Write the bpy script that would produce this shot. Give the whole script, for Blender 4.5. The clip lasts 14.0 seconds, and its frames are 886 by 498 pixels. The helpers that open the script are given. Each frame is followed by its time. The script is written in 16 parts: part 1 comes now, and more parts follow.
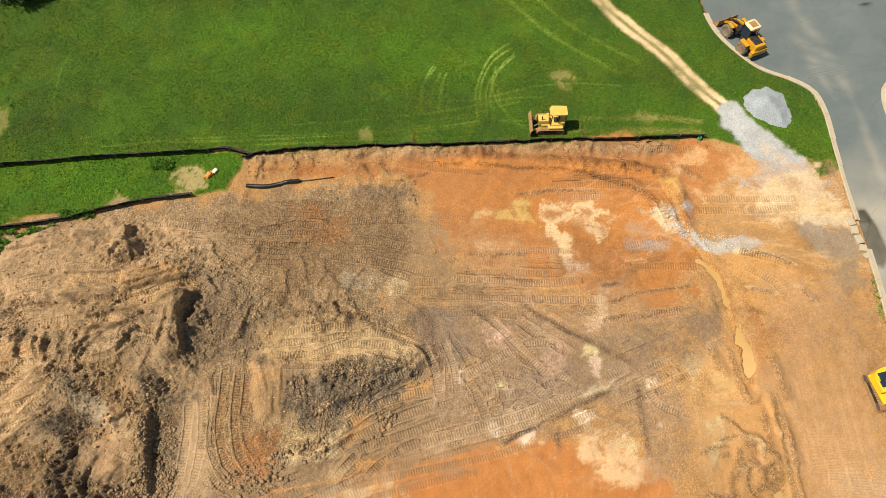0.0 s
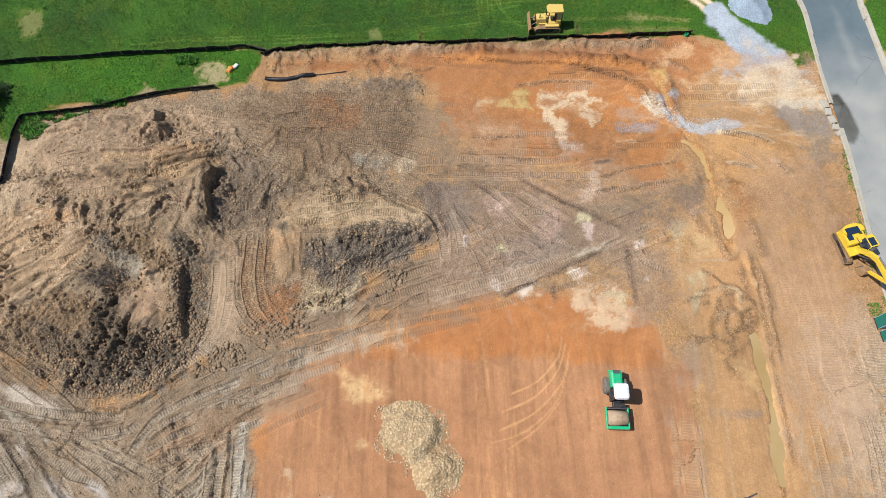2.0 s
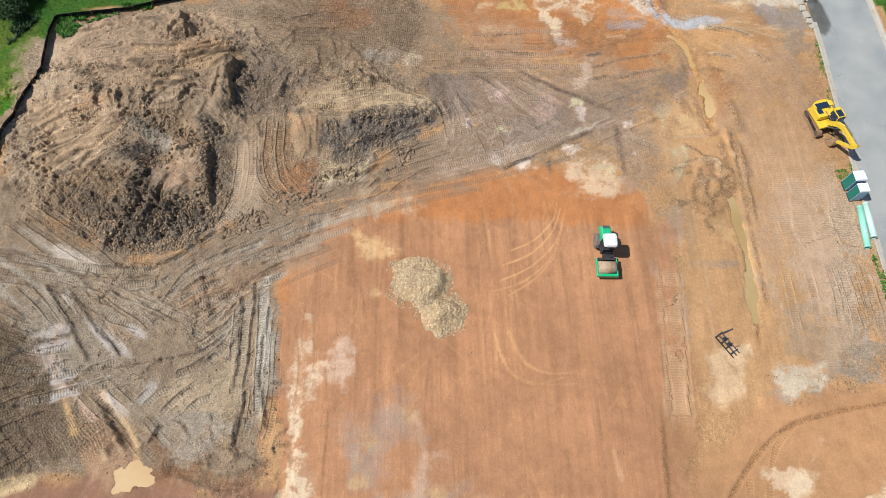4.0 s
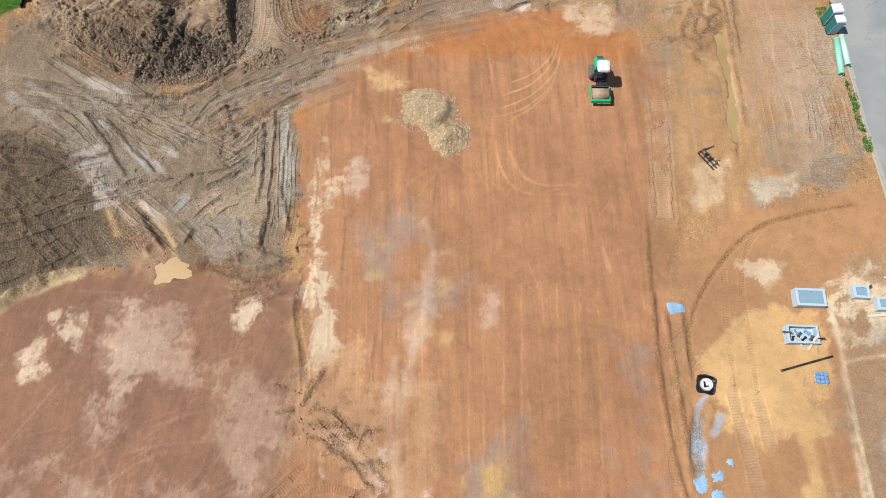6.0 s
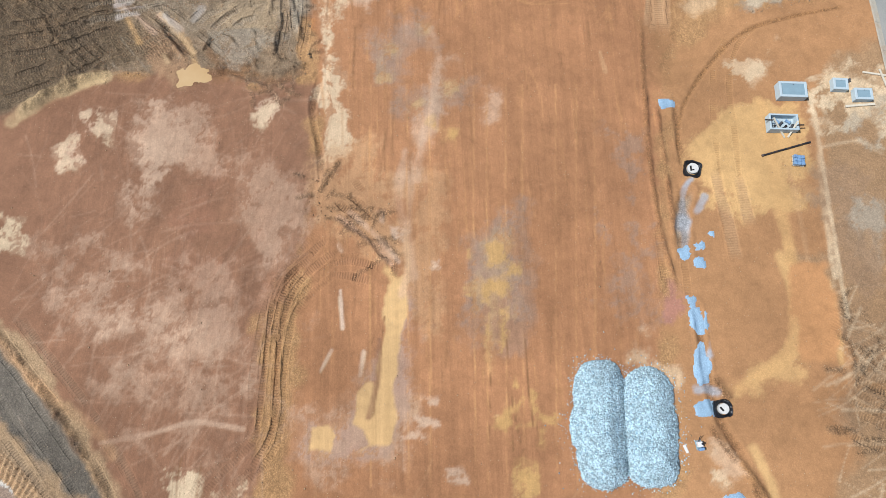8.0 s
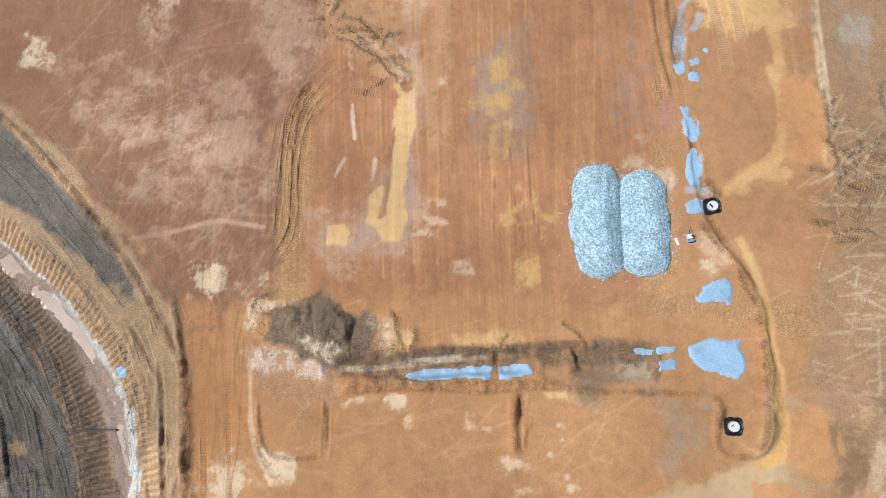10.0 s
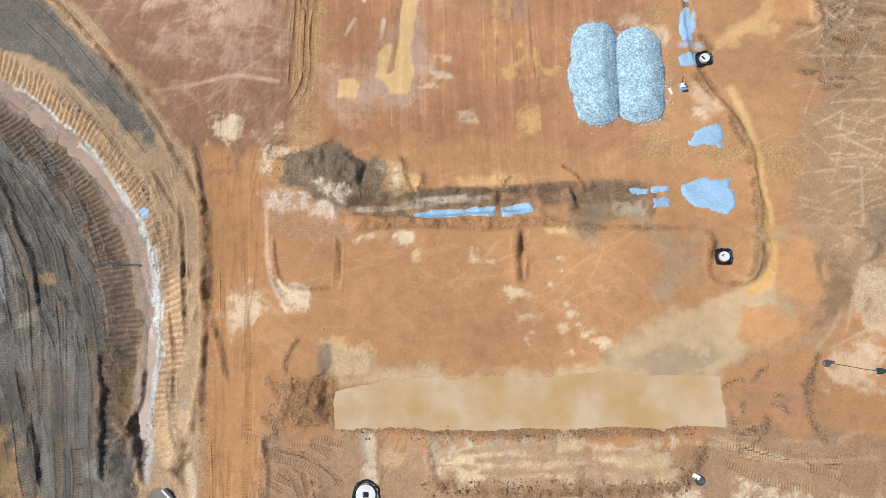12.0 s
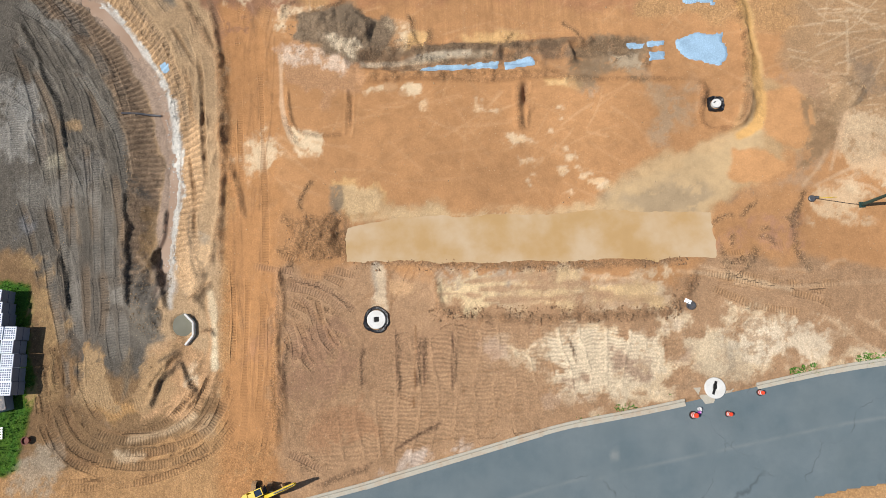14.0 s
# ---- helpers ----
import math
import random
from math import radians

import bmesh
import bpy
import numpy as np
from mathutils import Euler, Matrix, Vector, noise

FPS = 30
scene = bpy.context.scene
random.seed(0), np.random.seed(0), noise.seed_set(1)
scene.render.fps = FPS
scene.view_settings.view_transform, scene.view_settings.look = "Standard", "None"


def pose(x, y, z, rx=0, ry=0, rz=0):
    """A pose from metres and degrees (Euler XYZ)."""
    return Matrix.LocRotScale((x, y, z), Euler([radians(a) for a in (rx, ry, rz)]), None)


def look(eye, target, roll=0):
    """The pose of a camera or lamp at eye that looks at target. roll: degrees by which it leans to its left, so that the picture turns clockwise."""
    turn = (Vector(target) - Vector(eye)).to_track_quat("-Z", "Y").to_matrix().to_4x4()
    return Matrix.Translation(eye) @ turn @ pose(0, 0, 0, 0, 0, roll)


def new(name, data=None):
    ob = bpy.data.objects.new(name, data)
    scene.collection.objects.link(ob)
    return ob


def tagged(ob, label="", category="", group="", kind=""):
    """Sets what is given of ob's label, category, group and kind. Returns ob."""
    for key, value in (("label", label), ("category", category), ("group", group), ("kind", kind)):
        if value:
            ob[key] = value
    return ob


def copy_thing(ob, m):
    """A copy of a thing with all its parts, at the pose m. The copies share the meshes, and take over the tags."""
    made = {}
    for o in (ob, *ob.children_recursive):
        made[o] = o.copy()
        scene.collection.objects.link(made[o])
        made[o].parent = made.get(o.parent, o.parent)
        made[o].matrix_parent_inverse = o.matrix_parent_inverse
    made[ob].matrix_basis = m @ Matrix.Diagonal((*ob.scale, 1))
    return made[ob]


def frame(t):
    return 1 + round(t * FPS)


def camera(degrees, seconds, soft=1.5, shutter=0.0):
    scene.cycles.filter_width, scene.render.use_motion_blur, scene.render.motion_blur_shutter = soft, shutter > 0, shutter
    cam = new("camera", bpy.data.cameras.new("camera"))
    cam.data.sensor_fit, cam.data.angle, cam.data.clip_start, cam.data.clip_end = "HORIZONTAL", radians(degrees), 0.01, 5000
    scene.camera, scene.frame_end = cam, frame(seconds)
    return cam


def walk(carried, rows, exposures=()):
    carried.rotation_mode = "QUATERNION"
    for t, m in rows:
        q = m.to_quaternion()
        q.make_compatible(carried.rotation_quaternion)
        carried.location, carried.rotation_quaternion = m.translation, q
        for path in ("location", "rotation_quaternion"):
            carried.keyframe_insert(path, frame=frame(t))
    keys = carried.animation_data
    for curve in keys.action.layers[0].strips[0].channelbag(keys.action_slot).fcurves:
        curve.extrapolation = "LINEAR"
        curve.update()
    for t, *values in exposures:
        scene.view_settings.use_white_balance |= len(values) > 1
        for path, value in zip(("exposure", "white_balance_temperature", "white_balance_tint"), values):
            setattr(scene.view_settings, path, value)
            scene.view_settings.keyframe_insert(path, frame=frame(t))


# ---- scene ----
cam = camera(71.6, 14.0, soft=0.55)

# t, x, y, z, tilt from straight down, roll, heading
PATH = [
    (0, 3.114, 1.037, 52.557, 24.995, -0.377, -0.844),
    (0.5, 2.943, -1.800, 52.489, 24.856, -0.440, -0.808),
    (1, 2.769, -4.747, 52.437, 24.664, -0.519, -0.759),
    (1.5, 2.595, -7.830, 52.413, 24.414, -0.619, -0.696),
    (2, 2.410, -11.023, 52.404, 24.153, -0.729, -0.629),
    (2.5, 2.202, -14.280, 52.390, 23.934, -0.835, -0.574),
    (3, 1.993, -17.524, 52.352, 23.801, -0.921, -0.547),
    (3.6, 1.765, -21.366, 52.277, 23.807, -0.993, -0.558),
    (4.2, 1.536, -25.402, 52.247, 23.960, -1.084, -0.573),
    (4.8, 1.280, -29.601, 52.215, 23.434, -1.178, -0.511),
    (5.5, 0.933, -34.480, 52.136, 21.520, -1.287, -0.356),
    (6, 0.660, -37.926, 52.142, 20.066, -1.422, -0.293),
    (6.5, 0.386, -41.356, 52.162, 18.679, -1.584, -0.246),
    (7, 0.124, -44.798, 52.143, 17.318, -1.737, -0.170),
    (7.5, -0.146, -48.289, 52.099, 15.983, -1.876, -0.097),
    (8, -0.442, -51.846, 52.058, 14.677, -2.006, -0.051),
    (8.5, -0.740, -55.397, 52.028, 13.372, -2.139, 0.036),
    (9.1, -1.072, -59.585, 52.007, 11.960, -2.312, 0.243),
    (9.7, -1.411, -63.851, 51.992, 11.472, -2.464, 0.375),
    (10.3, -1.725, -68.145, 51.974, 11.549, -2.603, 0.501),
    (11, -2.046, -73.048, 51.976, 11.640, -2.774, 0.686),
    (11.5, -2.279, -76.458, 52.022, 11.571, -2.906, 0.765),
    (12, -2.514, -79.839, 52.092, 11.411, -3.032, 0.845),
    (12.5, -2.747, -83.241, 52.169, 11.214, -3.143, 0.980),
    (13, -2.983, -86.632, 52.247, 11.028, -3.251, 1.133),
    (13.5, -3.229, -89.970, 52.328, 10.889, -3.370, 1.256),
    (14, -3.476, -93.252, 52.415, 10.799, -3.496, 1.359),
]
# t, stops, kelvin, tint
LOOK = [(0, 0.4, 9100, 10), (0.5, 0.37, 8400, 10), (1, 0.36, 7500, 10), (1.5, 0.31, 6850, 10), (2, 0.29, 6350, 10), (2.5, 0.28, 6200, 10), (3, 0.28, 6150, 10), (5.5, 0.2, 6300, 10),
        (6.5, 0.15, 6300, 10), (8.5, 0.05, 6250, 10), (11, 0.09, 6150, 10), (12.5, 0.14, 6150, 10), (13.5, 0.13, 6150, 10), (14, 0.15, 6650, 10)]
walk(cam, [(t, pose(x, y, z, tilt, 0, head) @ pose(0, 0, 0, 0, 0, roll)) for t, x, y, z, tilt, roll, head in PATH], exposures=LOOK)


# ---------------------------------------------------------------- light
SUN_AZ, SUN_EL = 181.0, 56.0          # degrees: the side the sun stands on (0 = +x), height over the horizon
world = bpy.data.worlds.new("sky")
scene.world = world
world.use_nodes = True
wn = world.node_tree.nodes
sky = wn.new("ShaderNodeTexSky")
sky.sky_type, sky.sun_disc = "NISHITA", False
sky.sun_elevation, sky.sun_rotation = radians(SUN_EL), radians(90 - SUN_AZ)
sky.air_density, sky.dust_density = 1.0, 0.6
world.node_tree.links.new(sky.outputs[0], wn["Background"].inputs[0])
wn["Background"].inputs[1].default_value = 0.08
sun = new("sun", bpy.data.lights.new("sun", "SUN"))
sun.data.energy, sun.data.angle, sun.data.color = 4.5, radians(0.53), (1.0, 0.985, 0.955)
to_sun = Vector((math.cos(radians(SUN_AZ)) * math.cos(radians(SUN_EL)), math.sin(radians(SUN_AZ)) * math.cos(radians(SUN_EL)), math.sin(radians(SUN_EL))))
sun.matrix_world = look(to_sun * 200, (0, 0, 0))


# ---------------------------------------------------------------- materials
def srgb(r, g, b):
    """A base colour from its 0 to 255 notation."""
    return tuple(((c / 255 / 12.92) if c <= 10 else ((c / 255 + 0.055) / 1.055) ** 2.4) * 0.75 for c in (r, g, b))


def earth(r, g, b):
    """The base colour of a soil, greyer than its notation."""
    c, k = srgb(r, g, b), min(1.0, 1.6 * (1 - b / r))
    return c[0] * (1 - 0.07 * k), c[1] * (1 + 0.04 * k), c[2] * (1 + 0.20 * k)


def node(tree, kind, **inputs):
    n = tree.nodes.new(kind)
    for key, value in inputs.items():
        n.inputs[key.replace("_", " ")].default_value = value
    return n


def math_node(tree, op, a, b):
    n = tree.nodes.new("ShaderNodeMath")
    n.operation = op
    for i, v in enumerate((a, b)):
        if isinstance(v, (int, float)):
            n.inputs[i].default_value = v
        else:
            tree.links.new(v, n.inputs[i])
    return n.outputs[0]


def ramp(tree, fac, stops):
    n = tree.nodes.new("ShaderNodeValToRGB")
    els = n.color_ramp.elements
    while len(els) < len(stops):
        els.new(0.5)
    for e, (p, c) in zip(els, stops):
        e.position = p
        e.color = (c, c, c, 1) if isinstance(c, (int, float)) else (*c, 1)
    tree.links.new(fac, n.inputs[0])
    return n.outputs[0]


def mixed(tree, mode, fac, a, b):
    n = tree.nodes.new("ShaderNodeMix")
    n.data_type, n.blend_type = "RGBA", mode
    for sock, v in ((n.inputs[0], fac), (n.inputs[6], a), (n.inputs[7], b)):
        if isinstance(v, (int, float)):
            sock.default_value = v
        elif isinstance(v, tuple):
            sock.default_value = (*v, 1)
        else:
            tree.links.new(v, sock)
    return n.outputs[2]


def surface(name, color, rough=0.6, metal=0.0, grain=3.0, var=0.25, dirt=None, dirt_amount=0.4, bump=0.0, coat=0.0, spread=0.0):
    """A painted, cast or metal surface: fine grain, larger stains, dust, slight relief. spread: how far pieces differ from one another."""
    m = bpy.data.materials.new(name)
    m.use_nodes = True
    t = m.node_tree
    bsdf = t.nodes["Principled BSDF"]
    pos = t.nodes.new("ShaderNodeTexCoord").outputs["Object"]
    big = node(t, "ShaderNodeTexNoise", Scale=grain, Detail=5.0, Roughness=0.6)
    fine = node(t, "ShaderNodeTexNoise", Scale=grain * 14, Detail=3.0)
    t.links.new(pos, big.inputs["Vector"]), t.links.new(pos, fine.inputs["Vector"])
    both = math_node(t, "ADD", math_node(t, "MULTIPLY", big.outputs[0], 0.6), math_node(t, "MULTIPLY", fine.outputs[0], 0.4))
    shade = ramp(t, both, [(0.3, 1 - var), (0.7, 1 + var * 0.4)])
    c = mixed(t, "MULTIPLY", 1.0, tuple(color), shade)
    if dirt:
        c = mixed(t, "MIX", math_node(t, "MULTIPLY", ramp(t, big.outputs[0], [(0.45, 0.0), (0.68, 1.0)]), dirt_amount), c, tuple(dirt))
    if spread:
        rnd = t.nodes.new("ShaderNodeObjectInfo").outputs["Random"]
        c = mixed(t, "MULTIPLY", 1.0, c, ramp(t, rnd, [(0.0, 1 - spread), (1.0, 1 + spread * 0.5)]))
    t.links.new(c, bsdf.inputs["Base Color"])
    t.links.new(ramp(t, both, [(0.3, min(1, rough + 0.12)), (0.7, max(0.02, rough - 0.1))]), bsdf.inputs["Roughness"])
    bsdf.inputs["Metallic"].default_value = metal
    bsdf.inputs["Coat Weight"].default_value = coat
    if bump:
        b = node(t, "ShaderNodeBump", Strength=0.6, Distance=bump)
        t.links.new(both, b.inputs["Height"])
        t.links.new(b.outputs[0], bsdf.inputs["Normal"])
    return m


DUST = srgb(185, 140, 95)
YELLOW_PAINT = surface("yellow_paint", srgb(252, 214, 58), 0.4, dirt=DUST, dirt_amount=0.35, var=0.12, coat=0.2)
PALE_YELLOW = surface("faded_yellow_paint", srgb(238, 205, 110), 0.45, dirt=DUST, dirt_amount=0.35, var=0.15)
OCHRE_PAINT = surface("ochre_paint", srgb(222, 165, 50), 0.45, dirt=DUST, dirt_amount=0.45, var=0.15)
GREEN_PAINT = surface("green_paint", srgb(8, 196, 132), 0.4, dirt=DUST, dirt_amount=0.25, var=0.12, coat=0.2)
WHITE_PAINT = surface("white_paint", srgb(250, 250, 250), 0.45, var=0.06)
CREAM_PAINT = surface("cream_paint", srgb(240, 225, 190), 0.5, var=0.1)
BLACK_STEEL = surface("black_steel", srgb(52, 54, 60), 0.5, 0.3, dirt=DUST, dirt_amount=0.2)
GREY_STEEL = surface("grey_steel", srgb(120, 122, 126), 0.45, 0.6, dirt=DUST, dirt_amount=0.25)
WORN_STEEL = surface("worn_steel", srgb(190, 155, 115), 0.55, 0.2, dirt=DUST, dirt_amount=0.6, bump=0.01)
RUSTY_BLADE = surface("rusty_blade", srgb(190, 150, 105), 0.6, 0.1, dirt=srgb(130, 85, 50), dirt_amount=0.6)
TYRE = surface("tyre_rubber", srgb(122, 118, 112), 0.9, dirt=DUST, dirt_amount=0.6, bump=0.02)
TRACK_STEEL = surface("track_steel", srgb(176, 142, 104), 0.75, 0.1, dirt=DUST, dirt_amount=0.6, bump=0.015)
CAB_GLASS = surface("dark_cab_glass", srgb(40, 58, 80), 0.08, var=0.1)
CONCRETE = surface("concrete", srgb(204, 196, 178), 0.9, grain=1.2, var=0.3, dirt=srgb(165, 130, 95), dirt_amount=0.5, bump=0.006)
PRECAST = surface("precast_concrete", srgb(205, 222, 228), 0.85, grain=1.5, var=0.12, dirt=srgb(150, 165, 170), dirt_amount=0.3, bump=0.004)
PRECAST_LID = surface("precast_lid", srgb(150, 178, 190), 0.85, grain=1.5, var=0.15, bump=0.004)
WHITE_CONCRETE = surface("white_concrete", srgb(238, 236, 230), 0.85, grain=1.5, var=0.14, dirt=srgb(190, 180, 165), dirt_amount=0.4)
BLACK_FILM = surface("black_film", srgb(26, 28, 34), 0.38, grain=2.0, var=0.4, bump=0.05)
SILT_CLOTH = surface("silt_cloth", srgb(28, 29, 34), 0.75, grain=1.5, var=0.35, dirt=srgb(95, 80, 62), dirt_amount=0.3, bump=0.03)
WOOD = surface("weathered_wood", srgb(190, 165, 125), 0.85, grain=4.0, var=0.3)
PALE_WOOD = surface("pale_lumber", srgb(232, 222, 200), 0.8, grain=4.0, var=0.15)
MINT = surface("mint_plastic", srgb(165, 235, 205), 0.4, var=0.1)
MINT_PALE = surface("pale_mint_plastic", srgb(215, 245, 225), 0.4, var=0.1)
TEAL_SIDE = surface("toilet_teal", srgb(20, 125, 110), 0.5, var=0.15)
PALE_BLUE_SIDE = surface("toilet_pale_blue", srgb(170, 205, 230), 0.5, var=0.1)
TOTE_WHITE = surface("tote_white", srgb(225, 232, 245), 0.5, var=0.1)
TOTE_GREY = surface("tote_grey", srgb(125, 135, 155), 0.55, var=0.2)
TOTE_DARK = surface("tote_hole", srgb(70, 85, 115), 0.7, var=0.2)
CONE_RED = surface("cone_orange_red", srgb(250, 80, 45), 0.5, var=0.08)
RUBBER_BLACK = surface("rubber_black", srgb(45, 42, 42), 0.8)
PURPLE = surface("purple_plastic", srgb(190, 60, 190), 0.5)
RED_POT = surface("red_clay_pot", srgb(120, 60, 45), 0.7)
POLE_GREEN = surface("dark_green_metal", srgb(55, 85, 80), 0.45, 0.3)
ORANGE_TAN = surface("orange_plastic", srgb(225, 145, 60), 0.6)
BLUE_WRAP = surface("blue_wrap", srgb(150, 190, 230), 0.4, grain=6, var=0.35, dirt=srgb(50, 80, 130), dirt_amount=0.7)
# near-black that stands for the shade inside a shaft
HOLE_SHADE = surface("shaft_shade", srgb(24, 22, 20), 0.95)


# ---------------------------------------------------------------- the lie of the land
GRASS, GRASS_DEEP, WEED = srgb(66, 106, 12), srgb(70, 118, 8), srgb(98, 118, 40)
GRASS_PALE, GRASS_DRY = srgb(146, 178, 92), srgb(140, 138, 84)
SPOIL, SPOIL_ORANGE = earth(186, 154, 118), earth(202, 162, 118)
GREY_SOIL, GREY_DARK = earth(167, 133, 98), earth(152, 123, 94)
ORANGE, ORANGE_HOT = earth(188, 122, 72), earth(200, 126, 66)
TAN_ORANGE, TAN_BROWN = earth(198, 146, 94), earth(180, 138, 96)
PAD, PAD_HOT, PAD_SOUTH, PAD_PINK = earth(194, 126, 73), earth(196, 118, 62), earth(187, 128, 84), earth(160, 112, 80)
MUD, MUD_BROWN, MUD_DARK = earth(162, 133, 101), earth(136, 111, 82), earth(118, 98, 77)
SAND, SAND_SOUTH, SAND_LIGHT = earth(190, 135, 87), earth(196, 138, 87), earth(222, 170, 108)
BROWN_SOUTH, BROWN_WEST = earth(184, 140, 100), earth(150, 113, 75)
BANK, FILL_GREY, FILL_DARK = earth(196, 157, 114), earth(126, 114, 98), earth(108, 98, 85)
HAUL = earth(198, 136, 82)
YELLOW, PALE, PALE_ORANGE, PALE_GREY, PALE_PINK = earth(212, 170, 106), earth(234, 201, 158), earth(214, 162, 112), earth(186, 168, 142), earth(222, 181, 145)
BLUISH, DARK_PINK, REDDISH, DARK_CLAY, STRAW = earth(166, 142, 122), earth(170, 115, 84), earth(182, 130, 102), earth(150, 118, 88), earth(180, 160, 110)
RUT, RUT_TAN, RUT_PAD = earth(150, 104, 66), earth(176, 124, 74), earth(208, 146, 92)
SANDY_PUD, YELLOW_PUD = earth(224, 172, 110), earth(226, 176, 114)
GRAVEL_GREY, GRAVEL_DARK, STONE_WHITE, DITCH = earth(164, 142, 116), earth(120, 105, 92), earth(222, 214, 200), earth(174, 146, 122)
RUBBLE, PALE_SPOIL = earth(178, 142, 102), earth(194, 156, 112)
YELLOW_SILT = earth(226, 168, 100)
SAND_WARM = earth(204, 150, 98)
RUT_PALE = earth(222, 158, 100)
# ditch banks: dark soil with shade painted in, and sunlit tan
DITCH_WEST_SHADE, DITCH_EAST_LIT = earth(140, 114, 90), earth(204, 160, 114)
# pale tone painted as the sheen of water in wet ruts
PALE_SHEEN = earth(200, 186, 172)
SAND_WET, GREY_WET, SPOIL_DARK = earth(194, 152, 104), earth(172, 146, 112), earth(174, 138, 100)
GRAVEL_PALE = srgb(178, 184, 190)
TRACK_DIRT, TRACK_MID = earth(240, 208, 166), earth(150, 140, 80)

X0, X1, Y0, Y1 = -51.0, 57.0, -107.0, 61.0
ring = np.array([1.5, 5, 14, 40, 110, 300, 800, 1800])
# a net that is finest over the spoil and the mud, wider over turf and road
xs = np.concatenate([(X0 - ring)[::-1], np.arange(X0, -46, 0.2), np.arange(-46, -8, 0.10), np.arange(-8, 43, 0.155), np.arange(43, X1, 0.3), X1 + ring])
ys = np.concatenate([(Y0 - ring)[::-1], np.arange(Y0, -23, 0.155), np.arange(-23, 32, 0.10), np.arange(32, 37.5, 0.155), np.arange(37.5, 52, 0.155), np.arange(52, Y1, 0.25), Y1 + ring])
GX, GY = np.meshgrid(xs, ys)


def lie(x, y):
    """The broad shape of the site, a very shallow bowl."""
    x, y = np.clip(x, -50, 50), np.clip(y, -108, 62)
    return -0.574 + 0.00708 * x + 0.00588 * y + 0.000903 * x * x - 0.000047 * x * y + 0.00013 * y * y


def lattice(ix, iy, seed):
    h = (ix.astype(np.int64) * 374761393 + iy.astype(np.int64) * 668265263 + seed * 974634777) & 0x7FFFFFFF
    h = ((h ^ (h >> 13)) * 1274126177) & 0x7FFFFFFF
    h = ((h ^ (h >> 16)) * 2246822519) & 0x7FFFFFFF
    return ((h ^ (h >> 15)) & 0xFFFF) / 32767.5 - 1.0


def bumps(x, y, size, seed):
    """Smooth noise from -1 to 1 with hills about size metres apart."""
    u, v = x / size, y / size
    iu, iv = np.floor(u), np.floor(v)
    fu, fv = u - iu, v - iv
    fu, fv = fu * fu * fu * (fu * (fu * 6 - 15) + 10), fv * fv * fv * (fv * (fv * 6 - 15) + 10)
    a, b = lattice(iu, iv, seed), lattice(iu + 1, iv, seed)
    c, d = lattice(iu, iv + 1, seed), lattice(iu + 1, iv + 1, seed)
    return (a + (b - a) * fu) * (1 - fv) + (c + (d - c) * fu) * fv


def fractal(x, y, size, octaves, seed, gain=0.5):
    out, amp = 0.0, 1.0
    for o in range(octaves):
        ca, sa = math.cos(0.6 * o + seed), math.sin(0.6 * o + seed)
        out = out + amp * bumps(x * ca - y * sa, x * sa + y * ca, size / 2 ** o, seed * 31 + o)
        amp *= gain
    return out


EDGE = fractal(GX, GY, 2.6, 5, 3, 0.6)            # ragged outlines
MOTT = fractal(GX, GY, 7.0, 6, 8, 0.62)           # blotches
CRUST = fractal(GX + 0.9 * EDGE, GY + 0.6 * MOTT + 0.7 * bumps(GX, GY, 1.9, 77), 2.4, 5, 28, 0.68)         # crisp islands of dried crust
FINE = fractal(GX, GY, 0.8, 3, 12, 0.6)           # clods
FLAKE = fractal(GX + 0.5 * FINE, GY * 0.62 + 0.4 * EDGE, 1.05, 4, 52, 0.8)                                 # thin flakes, longer along the grading
BROAD = fractal(GX, GY * 0.6, 17.0, 3, 14, 0.55)  # slow change of tone from plot to plot
Z = lie(GX, GY)
COL = np.zeros(GX.shape + (3,))
WET, GRASSY, CLOD = np.zeros(GX.shape), np.zeros(GX.shape), np.full(GX.shape, 0.25)
TREAD, ALONG, ACROSS = np.zeros(GX.shape), np.zeros(GX.shape), np.full(GX.shape, 0.9)
GRADED = np.zeros(GX.shape)
COL[:] = TAN_ORANGE


def smooth(e0, e1, v):
    t = np.clip((v - e0) / (e1 - e0), 0, 1)
    return t * t * (3 - 2 * t)


def window(pts, pad):
    p = np.asarray(pts)
    i0, i1 = np.searchsorted(ys, (p[:, 1].min() - pad, p[:, 1].max() + pad))
    j0, j1 = np.searchsorted(xs, (p[:, 0].min() - pad, p[:, 0].max() + pad))
    return np.s_[i0:i1, j0:j1]


def curve(pts, step=0.5):
    """A smooth line through a few points, as even steps, with the length run so far."""
    p = np.asarray(pts, float)
    q = np.vstack([2 * p[0] - p[1], p, 2 * p[-1] - p[-2]])
    out = []
    for k in range(1, len(q) - 2):
        n = max(2, int(np.hypot(*(q[k + 1] - q[k])) / step))
        t = np.linspace(0, 1, n, endpoint=False)[:, None]
        out.append(0.5 * (2 * q[k] + (q[k + 1] - q[k - 1]) * t + (2 * q[k - 1] - 5 * q[k] + 4 * q[k + 1] - q[k + 2]) * t ** 2
                          + (3 * q[k] - q[k - 1] - 3 * q[k + 1] + q[k + 2]) * t ** 3))
    line = np.vstack(out + [p[-1:]])
    return line, np.r_[0, np.cumsum(np.hypot(*np.diff(line, axis=0).T))]


